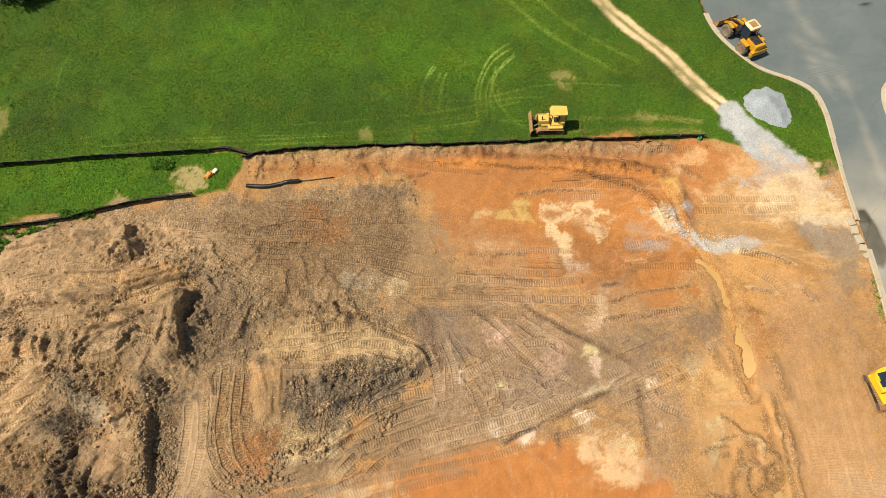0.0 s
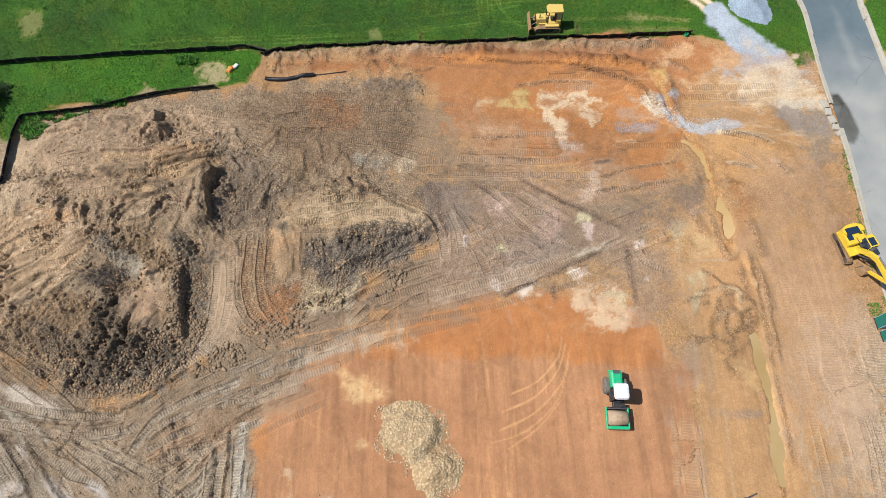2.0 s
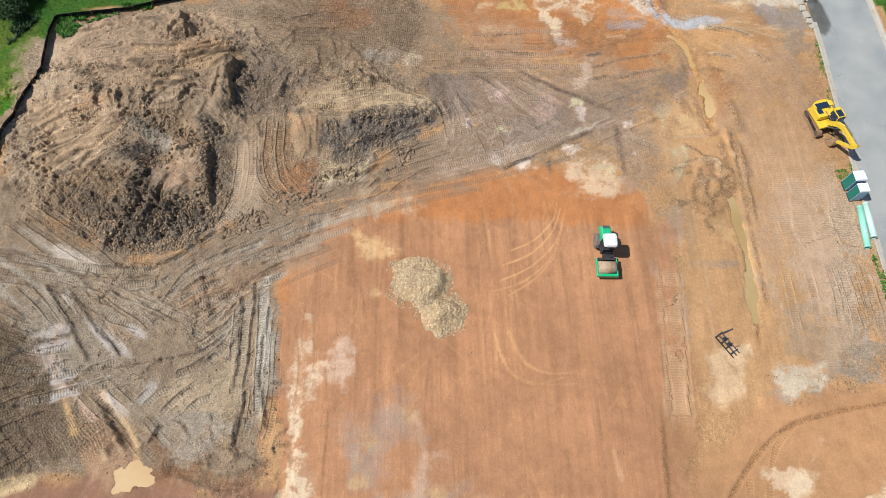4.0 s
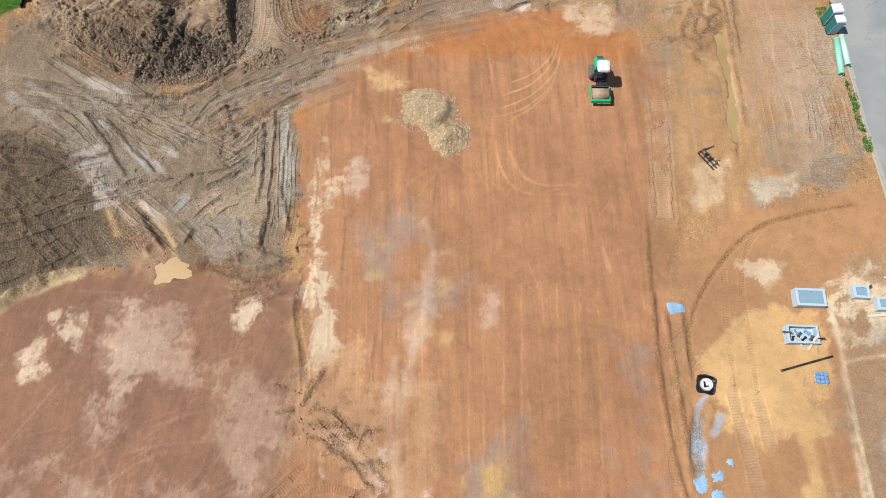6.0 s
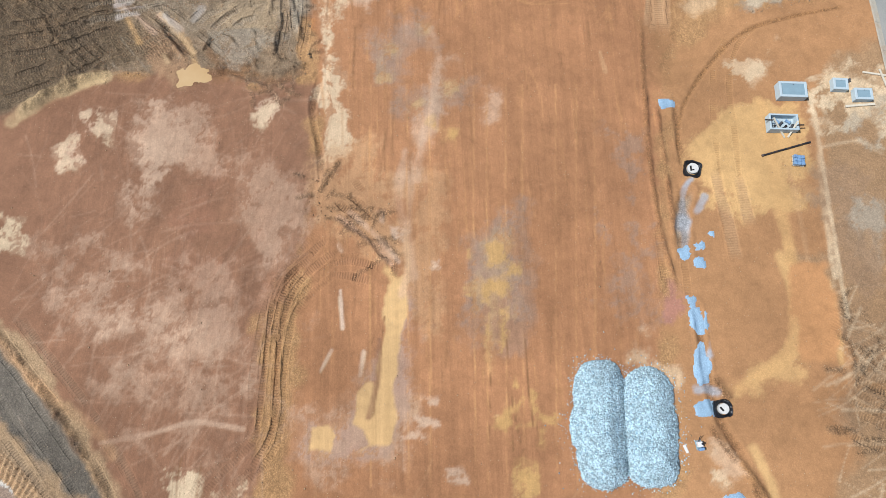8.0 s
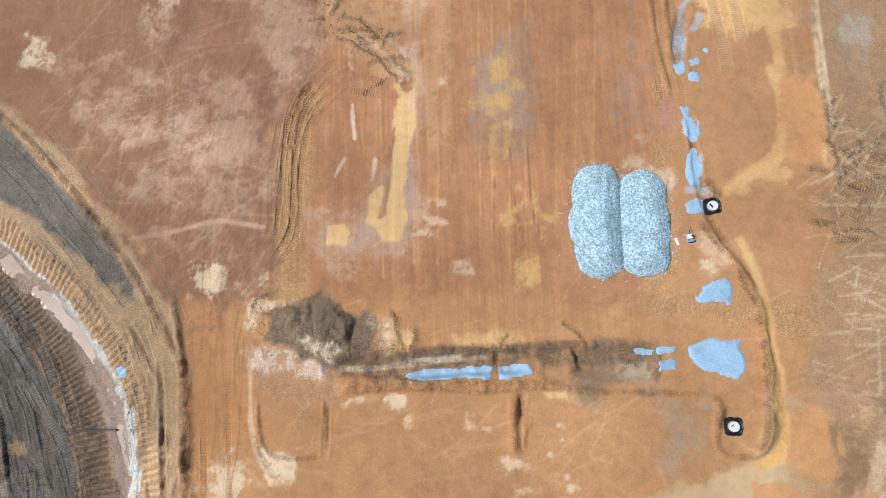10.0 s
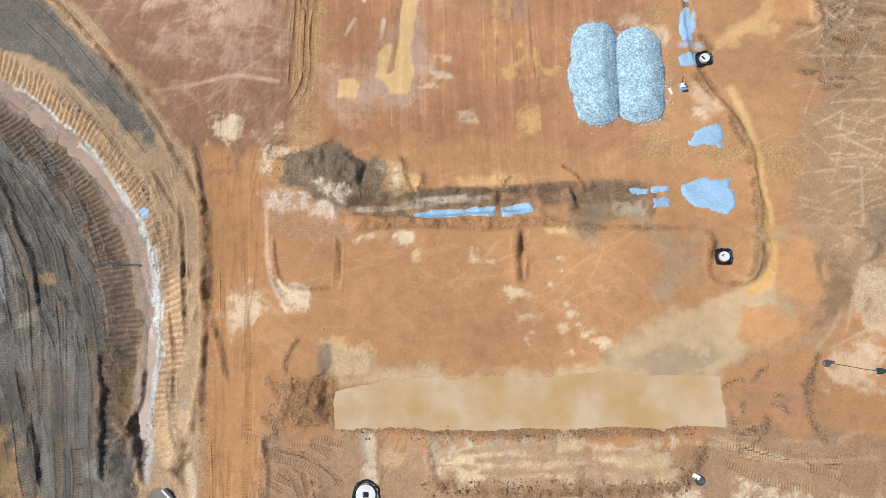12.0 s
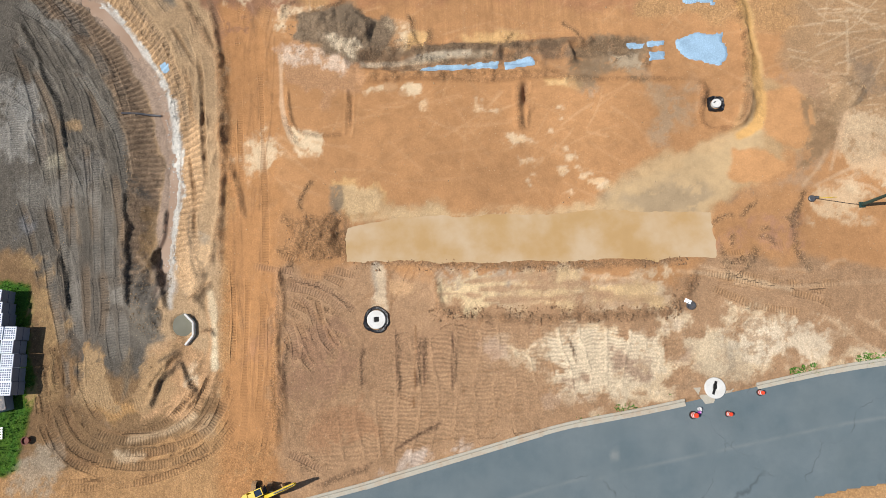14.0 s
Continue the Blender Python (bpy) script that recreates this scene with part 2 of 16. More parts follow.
def inside(pts, x, y):
    """Distance to the outline of a plot, negative inside."""
    p = np.asarray(pts, float)
    best, odd = np.full(x.shape, 1e9), np.zeros(x.shape, bool)
    for (ax, ay), (bx, by) in zip(p, np.roll(p, -1, 0)):
        dx, dy = bx - ax, by - ay
        t = np.clip(((x - ax) * dx + (y - ay) * dy) / (dx * dx + dy * dy + 1e-9), 0, 1)
        np.minimum(best, (x - ax - t * dx) ** 2 + (y - ay - t * dy) ** 2, out=best)
        odd ^= ((ay > y) != (by > y)) & (x < (bx - ax) * (y - ay) / (by - ay + 1e-12) + ax)
    return np.where(odd, -1, 1) * np.sqrt(best)


def beside(line, run, x, y):
    """Distance to a line and how far along it the nearest place lies."""
    best, along = np.full(x.shape, 1e9), np.zeros(x.shape)
    for k in range(len(line) - 1):
        (ax, ay), (bx, by) = line[k], line[k + 1]
        dx, dy = bx - ax, by - ay
        t = np.clip(((x - ax) * dx + (y - ay) * dy) / (dx * dx + dy * dy + 1e-9), 0, 1)
        d = (x - ax - t * dx) ** 2 + (y - ay - t * dy) ** 2
        m = d < best
        best[m], along[m] = d[m], (run[k] + t * (run[k + 1] - run[k]))[m]
    return np.sqrt(best), along


def lay(w, m, color):
    COL[w] += (np.asarray(color) - COL[w]) * m[..., None]


def patch(pts, color, rag=0.6, soft=0.4, alpha=1.0, wet=0.0, grass=0, clod=0.15):
    """A plot of one soil with a ragged edge."""
    w = window(pts, rag * 2 + soft + 1)
    d = inside(pts, GX[w], GY[w]) + rag * EDGE[w]
    m = smooth(soft, -soft, d) * alpha
    if alpha < 1:
        d = d + 0.45 * rag * FLAKE[w]
        m = smooth(soft, -soft, d) * alpha
        m = m * (0.22 + 0.86 * smooth(-0.55, 0.25, FLAKE[w] + 0.6 * CRUST[w] + 0.35 - 0.5 * d / (rag + soft + 0.5)))
    m = np.clip(m, 0, 1)
    lay(w, m, color)
    WET[w] += (wet - WET[w]) * m
    GRASSY[w] += (grass - GRASSY[w]) * m
    CLOD[w] += (clod - CLOD[w]) * m * (alpha == 1)


def strip(pts, width, color, alpha=0.8, wet=0.0, rag=0.35, bare=0):
    line, run = curve(pts, 0.8)
    w = window(line, width + 1.5)
    d, s = beside(line, run, GX[w], GY[w])
    soft = min(0.24, width * 0.32)
    m = smooth(width / 2 + soft, width / 2 - soft, d + rag * width * 0.6 * EDGE[w]) * alpha
    m = np.clip(m * (0.85 + 0.45 * MOTT[w]), 0, 1)
    lay(w, m, color)
    WET[w] += (wet - WET[w]) * m
    if bare:
        GRASSY[w] *= 1 - m


def streaks(pts, angle):
    """Faint grading marks that run one way over a plot."""
    w = window(pts, 2)
    m = smooth(1.0, -1.0, inside(pts, GX[w], GY[w]) + 0.5 * EDGE[w])
    a = radians(angle)
    u, v = GX[w] * math.cos(a) + GY[w] * math.sin(a), -GX[w] * math.sin(a) + GY[w] * math.cos(a)
    n = fractal(v, u * 0.05, 0.9, 3, 21, 0.8) + 0.5 * fractal(v, u * 0.2, 1.6, 3, 22)
    COL[w] *= (1 + 0.05 * m * n)[..., None]
    GRADED[w] = np.maximum(GRADED[w], m)
    Z[w] += 0.012 * m * n


def tread(pts, angle, amount, apart=0.23):
    """A plot ribbed by the grousers of tracked plant."""
    w = window(pts, 2)
    m = smooth(1.0, -1.0, inside(pts, GX[w], GY[w]) + 1.5 * EDGE[w]) * amount * np.clip(0.4 + 0.9 * MOTT[w], 0, 1)
    a = radians(angle)
    s = GX[w] * math.cos(a) + GY[w] * math.sin(a) + 0.35 * bumps(GX[w], GY[w], 5.0, 41) + 0.16 * bumps(GX[w], GY[w], 1.1, 43)
    v = (-GX[w] * math.sin(a) + GY[w] * math.cos(a) + 0.9 * bumps(GX[w], GY[w], 6.0, 42) + 0.25 * bumps(GX[w], GY[w], 1.7, 44)) / 0.8
    lane = np.abs(v % 2 - 1) * 0.33                       # lanes side by side
    on = (m > 0.02) & (ACROSS[w] > 0.55)
    TREAD[w] = np.where(on, m, TREAD[w])
    ALONG[w] = np.where(on, s * 0.23 / apart, ALONG[w])
    ACROSS[w] = np.where(on, np.minimum(lane, 0.54), ACROSS[w])


def press(w, dist, s, wide, depth, m):
    """The print of one crawler track: a ribbed bed between two low lips of squeezed soil."""
    d = dist * 0.5 / wide + 0.02 * FINE[w]
    depth = depth * (0.25 + 0.75 * smooth(0.10, 0.26, CLOD[w]))
    Z[w] += m * (0.55 * depth * smooth(0.06, 0.0, np.abs(d - 0.36)) * (0.7 + 0.8 * FINE[w]) - 0.7 * depth * smooth(0.31, 0.24, d))
    on = (d < 0.46) & (m > 0.12)
    TREAD[w] = np.where(on, m, TREAD[w])
    ALONG[w] = np.where(on, s, ALONG[w])
    ACROSS[w] = np.where(on, d, ACROSS[w])


def rut(pts, depth, wide, color=None, alpha=0.35):
    """One print of a crawler track or a lugged tyre along a line."""
    line, run = curve(pts, 1.0)
    w = window(line, 1.8)
    dist, s = beside(line, run, GX[w], GY[w])
    dist = np.abs(dist + 0.10 * bumps(s, 0 * s + pts[0][0], 2.6, 60))
    m = smooth(-0.55, -0.1, MOTT[w] + 0.5 * bumps(s, 0 * s + pts[0][1], 2.2, 59) + 0.35) * smooth(0, 1.2, s) * smooth(run[-1], run[-1] - 1.2, s)
    lay(w, np.clip(smooth(wide / 2 + 0.15, wide / 2 - 0.05, dist + 0.12 * EDGE[w]) * m * alpha, 0, 1), color or PALE_GREY)
    press(w, dist, s, wide, depth, m)


def combed(pts, angle, amount, apart):
    """Soil dragged one way: uneven ridges and furrows about apart metres from one another."""
    w = window(pts, 2)
    m = smooth(1.2, -1.2, inside(pts, GX[w], GY[w]) + 1.2 * EDGE[w])
    a = radians(angle)
    u, v = GX[w] * math.cos(a) + GY[w] * math.sin(a), -GX[w] * math.sin(a) + GY[w] * math.cos(a)
    n = 1 - 2.4 * np.abs(fractal(v + 0.25 * apart * bumps(u, v, 2.2, 47), u * 0.16, apart, 3, 48, 0.6))
    Z[w] += amount * m * n
    # shading painted along with the relief: ridges paler, furrows darker
    COL[w] *= (1 + 0.10 * m * n)[..., None]


def fan(a, b, count, color, alpha, depth, gauge=1.9, wide=0.5):
    """Passes of a tracked machine: pairs of ribbed ruts that sweep from line a to line b."""
    a, b = curve(a, 2.0)[0], curve(b, 2.0)[0]
    n = max(len(a), len(b))
    pick = lambda p: p[np.round(np.linspace(0, len(p) - 1, n)).astype(int)]
    a, b = pick(a), pick(b)
    for k in range(count):
        f = (k + 0.5) / count if count > 1 else 0.5
        line = a + (b - a) * (f + 0.10 * math.sin(k * 2.3 + np.random.rand() * 2))
        d = np.gradient(line, axis=0)
        nrm = np.stack([-d[:, 1], d[:, 0]], 1) / (np.hypot(*d.T)[:, None] + 1e-9)
        sway = 0.22 * bumps(np.arange(n) * 0.45, np.full(n, 3.3 * k), 1.0, 57 + count) + 0.08 * bumps(np.arange(n) * 1.3, np.full(n, 1.7 * k), 1.0, 58)
        hold, much = np.random.uniform(0.15, 0.6), np.random.uniform(0.75, 1.0)
        for side in (-gauge / 2, gauge / 2):
            rut, run = curve(line + nrm * (side + sway[:, None]), 1.2)
            w = window(rut, 1.8)
            dist, s = beside(rut, run, GX[w], GY[w])
            m = smooth(wide / 2 + 0.12, wide / 2 - 0.08, dist + 0.14 * EDGE[w])
            fade = much * smooth(-0.35, 0.25, MOTT[w] + 0.5 * bumps(s, 0 * s + k, 2.2, 59) + hold) * smooth(0, 2.5, s) * smooth(run[-1], run[-1] - 2.5, s)
            m = m * fade
            lay(w, np.clip(m * alpha * 0.6, 0, 1), color)
            TREAD[w] *= smooth(0.3, 0.7, dist)
            if depth > 0.03:
                press(w, dist, s, wide, depth, m=fade * min(1.0, 0.5 + 1.4 * alpha))


def berm(pts, height, width, color, alpha):
    """A low bank of loose soil, or a cut where the height is negative."""
    line, run = curve(pts, 0.8)
    w = window(line, width * 2 + 1)
    d, s = beside(line, run, GX[w], GY[w])
    d = d + 0.25 * width * EDGE[w] * 0.6
    ends = min(1.5, run[-1] / 3)
    m = smooth(width, 0.0 if height > 0 else width * 0.35, d) * smooth(-0.2, ends, s) * smooth(run[-1] + 0.2, run[-1] - ends, s)
    Z[w] += height * m * (1 + (0.35 if height > -0.6 else 0.08) * FINE[w] + 0.2 * MOTT[w])
    if height < -0.6:
        bank = smooth(0.5 * width, 0, np.abs(d - width * 0.75))
        Z[w] += bank * (0.05 * np.sin(s * 2 * math.pi / 0.55 + 2 * MOTT[w]) + 0.06 * FINE[w])
        # bank ribs get painted shading too, hollows darker than crests
        COL[w] *= (1 + 0.10 * bank * np.sin(s * 2 * math.pi / 0.55 + 2 * MOTT[w]))[..., None]
    elif height < 0:
        Z[w] += -0.35 * height * smooth(0.5 * width, 0, np.abs(d - width * 1.15)) * (0.6 + 0.6 * FINE[w])
    lay(w, np.clip(m * alpha * (0.8 + 0.4 * FINE[w]), 0, 1), color)
    CLOD[w] = np.maximum(CLOD[w], m * 0.35)
    TREAD[w] *= 1 - m


def scratches(pts, count, angle, spread, color, alpha, seed, length=(1.5, 7.0), width=(0.08, 0.25)):
    """Thin blade and tyre scrapes over a plot, about one way."""
    rr = np.random.default_rng(seed)
    p = np.asarray(pts)
    done = 0
    while done < count:
        x, y = rr.uniform(p[:, 0].min(), p[:, 0].max()), rr.uniform(p[:, 1].min(), p[:, 1].max())
        if inside(pts, np.array([x]), np.array([y]))[0] > 0:
            continue
        done += 1
        a, l, k = radians(angle + rr.normal(0, spread)), rr.uniform(*length), rr.normal(0, 0.05)
        line = [(x, y)]
        for i in range(3):
            line.append((line[-1][0] + math.cos(a) * l / 3, line[-1][1] + math.sin(a) * l / 3))
            a += k * l / 3
        strip(line, rr.uniform(*width), color, alpha * rr.uniform(0.3, 1.0), 0.0, 0.3)


def scarp(pts, height, back, color, alpha):
    """A cut step: it drops sharply on the right of the line's run and eases off over back metres on the left."""
    line, run = curve(pts, 0.8)
    w = window(line, back + 1)
    x, y = GX[w], GY[w]
    d, s = beside(line, run, x, y)
    k = np.clip(np.searchsorted(run, s) - 1, 0, len(line) - 2)
    sign = np.sign((line[k + 1, 0] - line[k, 0]) * (y - line[k, 1]) - (line[k + 1, 1] - line[k, 1]) * (x - line[k, 0]))
    d = d * sign + 0.16 * EDGE[w]
    fade = smooth(0, 0.6, s) * smooth(run[-1], run[-1] - 0.6, s)
    Z[w] += height * fade * np.where(d > 0, smooth(back, 0, d), smooth(-0.22, 0.0, d))
    # the dropping face is painted as well; dark colours deepen its shade
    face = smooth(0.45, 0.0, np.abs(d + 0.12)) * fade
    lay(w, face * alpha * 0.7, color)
    CLOD[w] = np.maximum(CLOD[w], face * 0.5)


def broken_ground(pts, count, seed, height=(0.12, 0.4), length=(1.2, 4.5), back=(0.6, 1.8), color=None, lean=None):
    """Many short cut steps at odd angles over a plot."""
    rr = np.random.default_rng(seed)
    p = np.asarray(pts)
    done = 0
    while done < count:
        x, y = rr.uniform(p[:, 0].min(), p[:, 0].max()), rr.uniform(p[:, 1].min(), p[:, 1].max())
        if inside(pts, np.array([x]), np.array([y]))[0] > 0:
            continue
        done += 1
        a = rr.uniform(0, 2 * math.pi) if lean is None else radians(lean + rr.normal(0, 35))
        l = rr.uniform(*length)
        line = [(x, y)]
        for i in range(4):
            line.append((line[-1][0] + math.cos(a) * l / 4, line[-1][1] + math.sin(a) * l / 4))
            a += rr.normal(0, 0.35)
        scarp(line, rr.uniform(*height), rr.uniform(*back), color or SPOIL_DARK, 0.35)




def ditch(pts, depth, half, west, east):
    """A drain dug along a line that runs south: a smooth silt bed, banks combed by the bucket's teeth, pale stones along the east edge."""
    line, run = curve(pts, 0.8)
    w = window(line, 6)
    x, y = GX[w], GY[w]
    d, s = beside(line, run, x, y)
    k = np.clip(np.searchsorted(run, s) - 1, 0, len(line) - 2)
    sign = np.sign((line[k + 1, 0] - line[k, 0]) * (y - line[k, 1]) - (line[k + 1, 1] - line[k, 1]) * (x - line[k, 0]))
    d = d * sign + 0.22 * EDGE[w]                      # positive towards the east
    reach = np.where(d > 0, east, west)
    far = np.abs(d)
    ends = smooth(run[-1] + 0.1, run[-1] - 2.0, s)
    Z[w] -= depth * smooth(half + reach, half, far) * ends
    bank = smooth(half - 0.1, half + 0.4, far) * smooth(half + reach, half + reach - 0.7, far) * ends
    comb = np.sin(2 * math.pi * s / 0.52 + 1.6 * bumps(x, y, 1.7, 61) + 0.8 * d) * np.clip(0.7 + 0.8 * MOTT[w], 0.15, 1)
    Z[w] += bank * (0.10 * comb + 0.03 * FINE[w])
    # sun and shade painted in: east bank paler, west bank darker, furrows dimmed
    lay(w, bank * np.where(d > 0, 0.8, 0.75), DITCH_EAST_LIT)
    lay(w, bank * (d < 0) * 0.8, DITCH_WEST_SHADE)
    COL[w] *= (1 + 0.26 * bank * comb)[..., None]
    lay(w, smooth(half + 0.15, half - 0.15, far) * ends, DITCH)
    lay(w, smooth(0.28, 0.1, np.abs(d - half - 0.05) + 0.25 * np.abs(CRUST[w])) * ends * smooth(4, 12, s), STONE_WHITE)
    TREAD[w] *= 1 - np.minimum(1, bank + smooth(half + 0.2, half, far))
    CLOD[w] += (0.3 - CLOD[w]) * bank

# ---- large zones, north to south ----
patch([(-104.0,133.2), (46.5,128.8), (33.3,55.4), (33.7,52.5), (34.4,50.0), (36.0,47.5), (37.6,45.4), (40.4,43.7), (42.2,42.0), (42.7,39.1), (42.6,35.4), (42.3,32.5), (39.5,31.5), (37.9,33.8), (34.5,35.3), (30.9,36.7), (30.1,36.7), (21.9,36.8), (13.3,36.8), (7.5,36.7), (-1.2,36.7), (-9.2,36.6), (-14.3,36.1), (-16.3,35.9), (-18.4,36.9), (-24.0,36.6), (-29.6,36.2), (-35.0,35.7), (-40.2,35.0), (-60.7,32.8)], GRASS, rag=0.15, soft=0.15, grass=1)
patch([(49.3,41.4), (48.6,37.4), (49.0,33.0), (49.1,25.4), (85.8,15.3), (120.3,70.4), (60.2,72.2), (51.0,42.6)], GRASS, rag=0.2, soft=0.15, grass=1)
patch([(-47.6,25.7), (-43.3,27.5), (-38.5,28.7), (-35.6,29.6), (-30.5,30.0), (-24.8,31.3), (-21.6,31.7), (-17.9,32.4), (-16.5,34.9), (-16.1,36.9), (-24.2,37.4), (-29.7,37.0), (-35.1,36.4), (-40.4,35.7), (-55.8,33.9)], GRASS_DEEP, rag=0.25, soft=0.25, grass=1)
patch([(-56.3,0.2), (-42.4,8.8), (-40.4,12.7), (-39.9,15.9), (-39.7,18.5), (-39.8,20.5), (-40.0,23.3), (-40.1,25.8), (-39.8,27.7), (-35.6,28.6), (-39.2,31.9), (-42.7,31.8), (-46.7,24.9), (-63.9,19.0)], GRASS_DEEP, rag=0.6, soft=0.3, grass=1)
patch([(-56.8,14.9), (-41.1,15.9), (-40.9,18.2), (-40.6,23.7), (-40.5,27.7), (-43.0,28.0), (-47.3,31.6), (-63.0,31.9)], WEED, rag=1.2, soft=0.6, grass=1, alpha=0.8)
patch([(-43.1,23.2), (-40.4,25.2), (-36.0,29.2), (-25.1,31.1), (-16.5,31.8), (-7.7,33.4), (0.6,33.2), (1.8,29.3), (-1.7,23.1), (2.1,14.5), (-1.5,10.4), (-8.5,7.7), (-15.9,2.6), (-23.9,-0.5), (-31.2,-0.3), (-34.5,2.0), (-39.3,3.2)], SPOIL, rag=1.2, soft=0.9, clod=0.5)
patch([(-42.6,17.8), (-34.8,24.0), (-26.4,25.3), (-17.3,23.3), (-17.7,17.8), (-23.0,17.9), (-27.8,15.6), (-35.1,16.2), (-40.6,14.4)], SPOIL_ORANGE, rag=2.0, soft=1.5, alpha=0.7)
patch([(-17.0,31.1), (-7.7,32.7), (0.6,30.7), (4.1,28.2), (5.7,24.1), (12.2,21.6), (20.1,19.3), (28.2,19.9), (28.2,16.4), (23.1,14.6), (22.6,8.9), (19.0,8.0), (16.2,9.1), (11.5,7.7), (6.0,7.3), (-1.5,7.5), (-6.4,5.6), (-10.3,4.7), (-15.8,1.9), (-20.4,1.1), (-14.3,5.8), (-8.6,8.2), (-1.5,10.4), (2.6,13.9), (-1.7,22.4), (-9.6,25.2)], GREY_SOIL, rag=1.5, soft=1.2, alpha=0.85)
patch([(5.6,22.8), (12.2,21.3), (20.1,19.1), (28.1,19.3), (27.9,16.7), (21.2,15.5), (15.3,10.2), (8.6,9.4), (3.6,9.5), (2.1,13.9), (1.6,18.6)], GREY_DARK, rag=1.6, soft=1.4, alpha=0.6)
patch([(-16.8,35.0), (-7.8,35.7), (7.4,36.7), (21.3,36.8), (30.5,36.7), (33.5,35.5), (36.2,32.0), (30.2,30.3), (26.8,23.8), (27.3,20.6), (20.1,19.6), (11.1,21.7), (3.4,24.9), (2.4,29.6), (0.6,32.5), (-7.7,33.4)], ORANGE, rag=1.4, soft=0.8, clod=0.15)
patch([(10.2,34.0), (24.8,32.1), (27.2,29.5), (27.9,23.7), (25.8,21.3), (19.4,22.3), (13.0,24.5), (7.5,27.4), (5.4,31.6)], ORANGE_HOT, rag=2.0, soft=1.5, alpha=0.75)
patch([(26.8,16.2), (31.2,14.9), (39.1,16.3), (39.2,10.6), (37.4,2.0), (34.0,-16.8), (20.3,-16.4), (23.2,1.7), (23.6,7.3)], TAN_ORANGE, rag=1.4, soft=1.2, clod=0.1)
patch([(33.5,35.5), (39.0,31.8), (42.0,28.4), (42.2,24.1), (41.7,17.9), (41.2,14.5), (37.5,13.6), (32.3,19.1), (29.1,21.8), (28.5,27.0), (29.9,31.8)], TAN_ORANGE, rag=1.5, soft=1.0)
patch([(-15.0,-4.5), (-12.6,2.8), (-8.0,3.8), (-2.3,6.0), (4.2,7.3), (11.8,8.2), (19.1,6.8), (22.7,3.3), (20.0,-16.4), (-12.9,-16.3)], PAD, rag=1.0, soft=0.8, clod=0.06)
patch([(-8.4,5.2), (-1.5,7.5), (6.0,7.1), (11.5,7.7), (16.6,8.6), (19.9,7.4), (21.5,1.9), (20.6,-6.1), (-11.7,-6.1), (-10.0,0.9)], PAD_HOT, rag=1.5, soft=1.5, alpha=0.5)
patch([(-62.1,7.7), (-44.3,4.5), (-32.5,0.5), (-24.9,-1.6), (-9.6,3.0), (-8.9,0.2), (-12.9,-3.1), (-13.1,-12.1), (-13.2,-20.8), (-17.3,-21.8), (-23.5,-21.1), (-29.6,-20.4), (-33.2,-20.1), (-38.9,-24.1), (-51.9,-28.4)], MUD, rag=0.8, soft=0.5, clod=0.28)
patch([(-57.9,-7.2), (-37.9,-6.8), (-31.3,-11.7), (-26.0,-16.6), (-31.3,-19.6), (-36.4,-21.4), (-39.1,-22.8), (-51.9,-28.4)], MUD_BROWN, rag=1.0, soft=0.8, clod=0.4)
patch([(-44.4,8.8), (-37.8,6.5), (-35.0,3.1), (-29.6,-1.7), (-24.1,-2.3), (-20.1,0.8), (-17.9,3.5), (-14.5,6.3), (-9.7,6.8), (-5.5,8.4), (2.2,12.8), (5.4,11.1), (1.0,8.2), (-5.4,5.5), (-12.5,1.7), (-17.2,-1.9), (-20.4,-4.4), (-31.2,-5.2), (-41.1,-3.1)], MUD, rag=0.7, soft=0.5, clod=0.25)
patch([(-15.9,-0.3), (-11.6,2.8), (-5.4,5.5), (2.1,8.2), (6.5,9.9), (3.1,7.0), (-4.3,3.2), (-9.4,0.6), (-13.1,-3.5)], SPOIL_DARK, rag=0.9, soft=0.7, alpha=0.5)
patch([(-12.7,-1.1), (-8.4,3.0), (24.2,1.2), (17.9,-45.0), (14.4,-66.7), (-14.1,-66.1), (-12.5,-36.1), (-11.6,-29.3), (-12.4,-15.1)], PAD_SOUTH, rag=0.6, soft=0.6, clod=0.06)
patch([(-51.6,-29.4), (-39.0,-23.3), (-32.2,-19.9), (-24.7,-19.1), (-18.4,-20.7), (-12.7,-20.8), (-11.6,-27.3), (-12.6,-33.2), (-14.1,-39.7), (-16.1,-44.0), (-15.9,-62.9), (-41.8,-64.9)], PAD_PINK, rag=0.8, soft=0.7, clod=0.06)
patch([(21.4,-18.3), (23.9,-18.4), (28.1,-15.2), (40.4,-14.3), (48.0,-15.5), (35.1,-60.6), (17.1,-60.4), (19.1,-37.1)], SAND, rag=0.8, soft=0.7, clod=0.06)
patch([(33.8,-25.0), (34.1,-31.1), (33.4,-37.6), (32.7,-46.1), (38.1,-50.1), (47.6,-24.8), (40.6,-19.5), (36.7,-22.0)], TAN_BROWN, rag=0.8, soft=0.8, clod=0.15)
patch([(-20.2,-59.3), (3.7,-59.4), (24.2,-62.9), (34.5,-66.8), (41.5,-71.7), (35.5,-99.5), (-21.7,-98.5), (-22.4,-73.9), (-23.3,-65.4)], SAND_SOUTH, rag=0.8, soft=0.7, clod=0.06)
patch([(29.4,-40.0), (32.4,-43.7), (33.1,-51.5), (30.1,-58.1), (28.0,-65.5), (28.6,-73.0), (32.7,-76.7), (40.5,-76.1), (47.7,-41.7)], TAN_BROWN, rag=0.8, soft=0.8, clod=0.15)
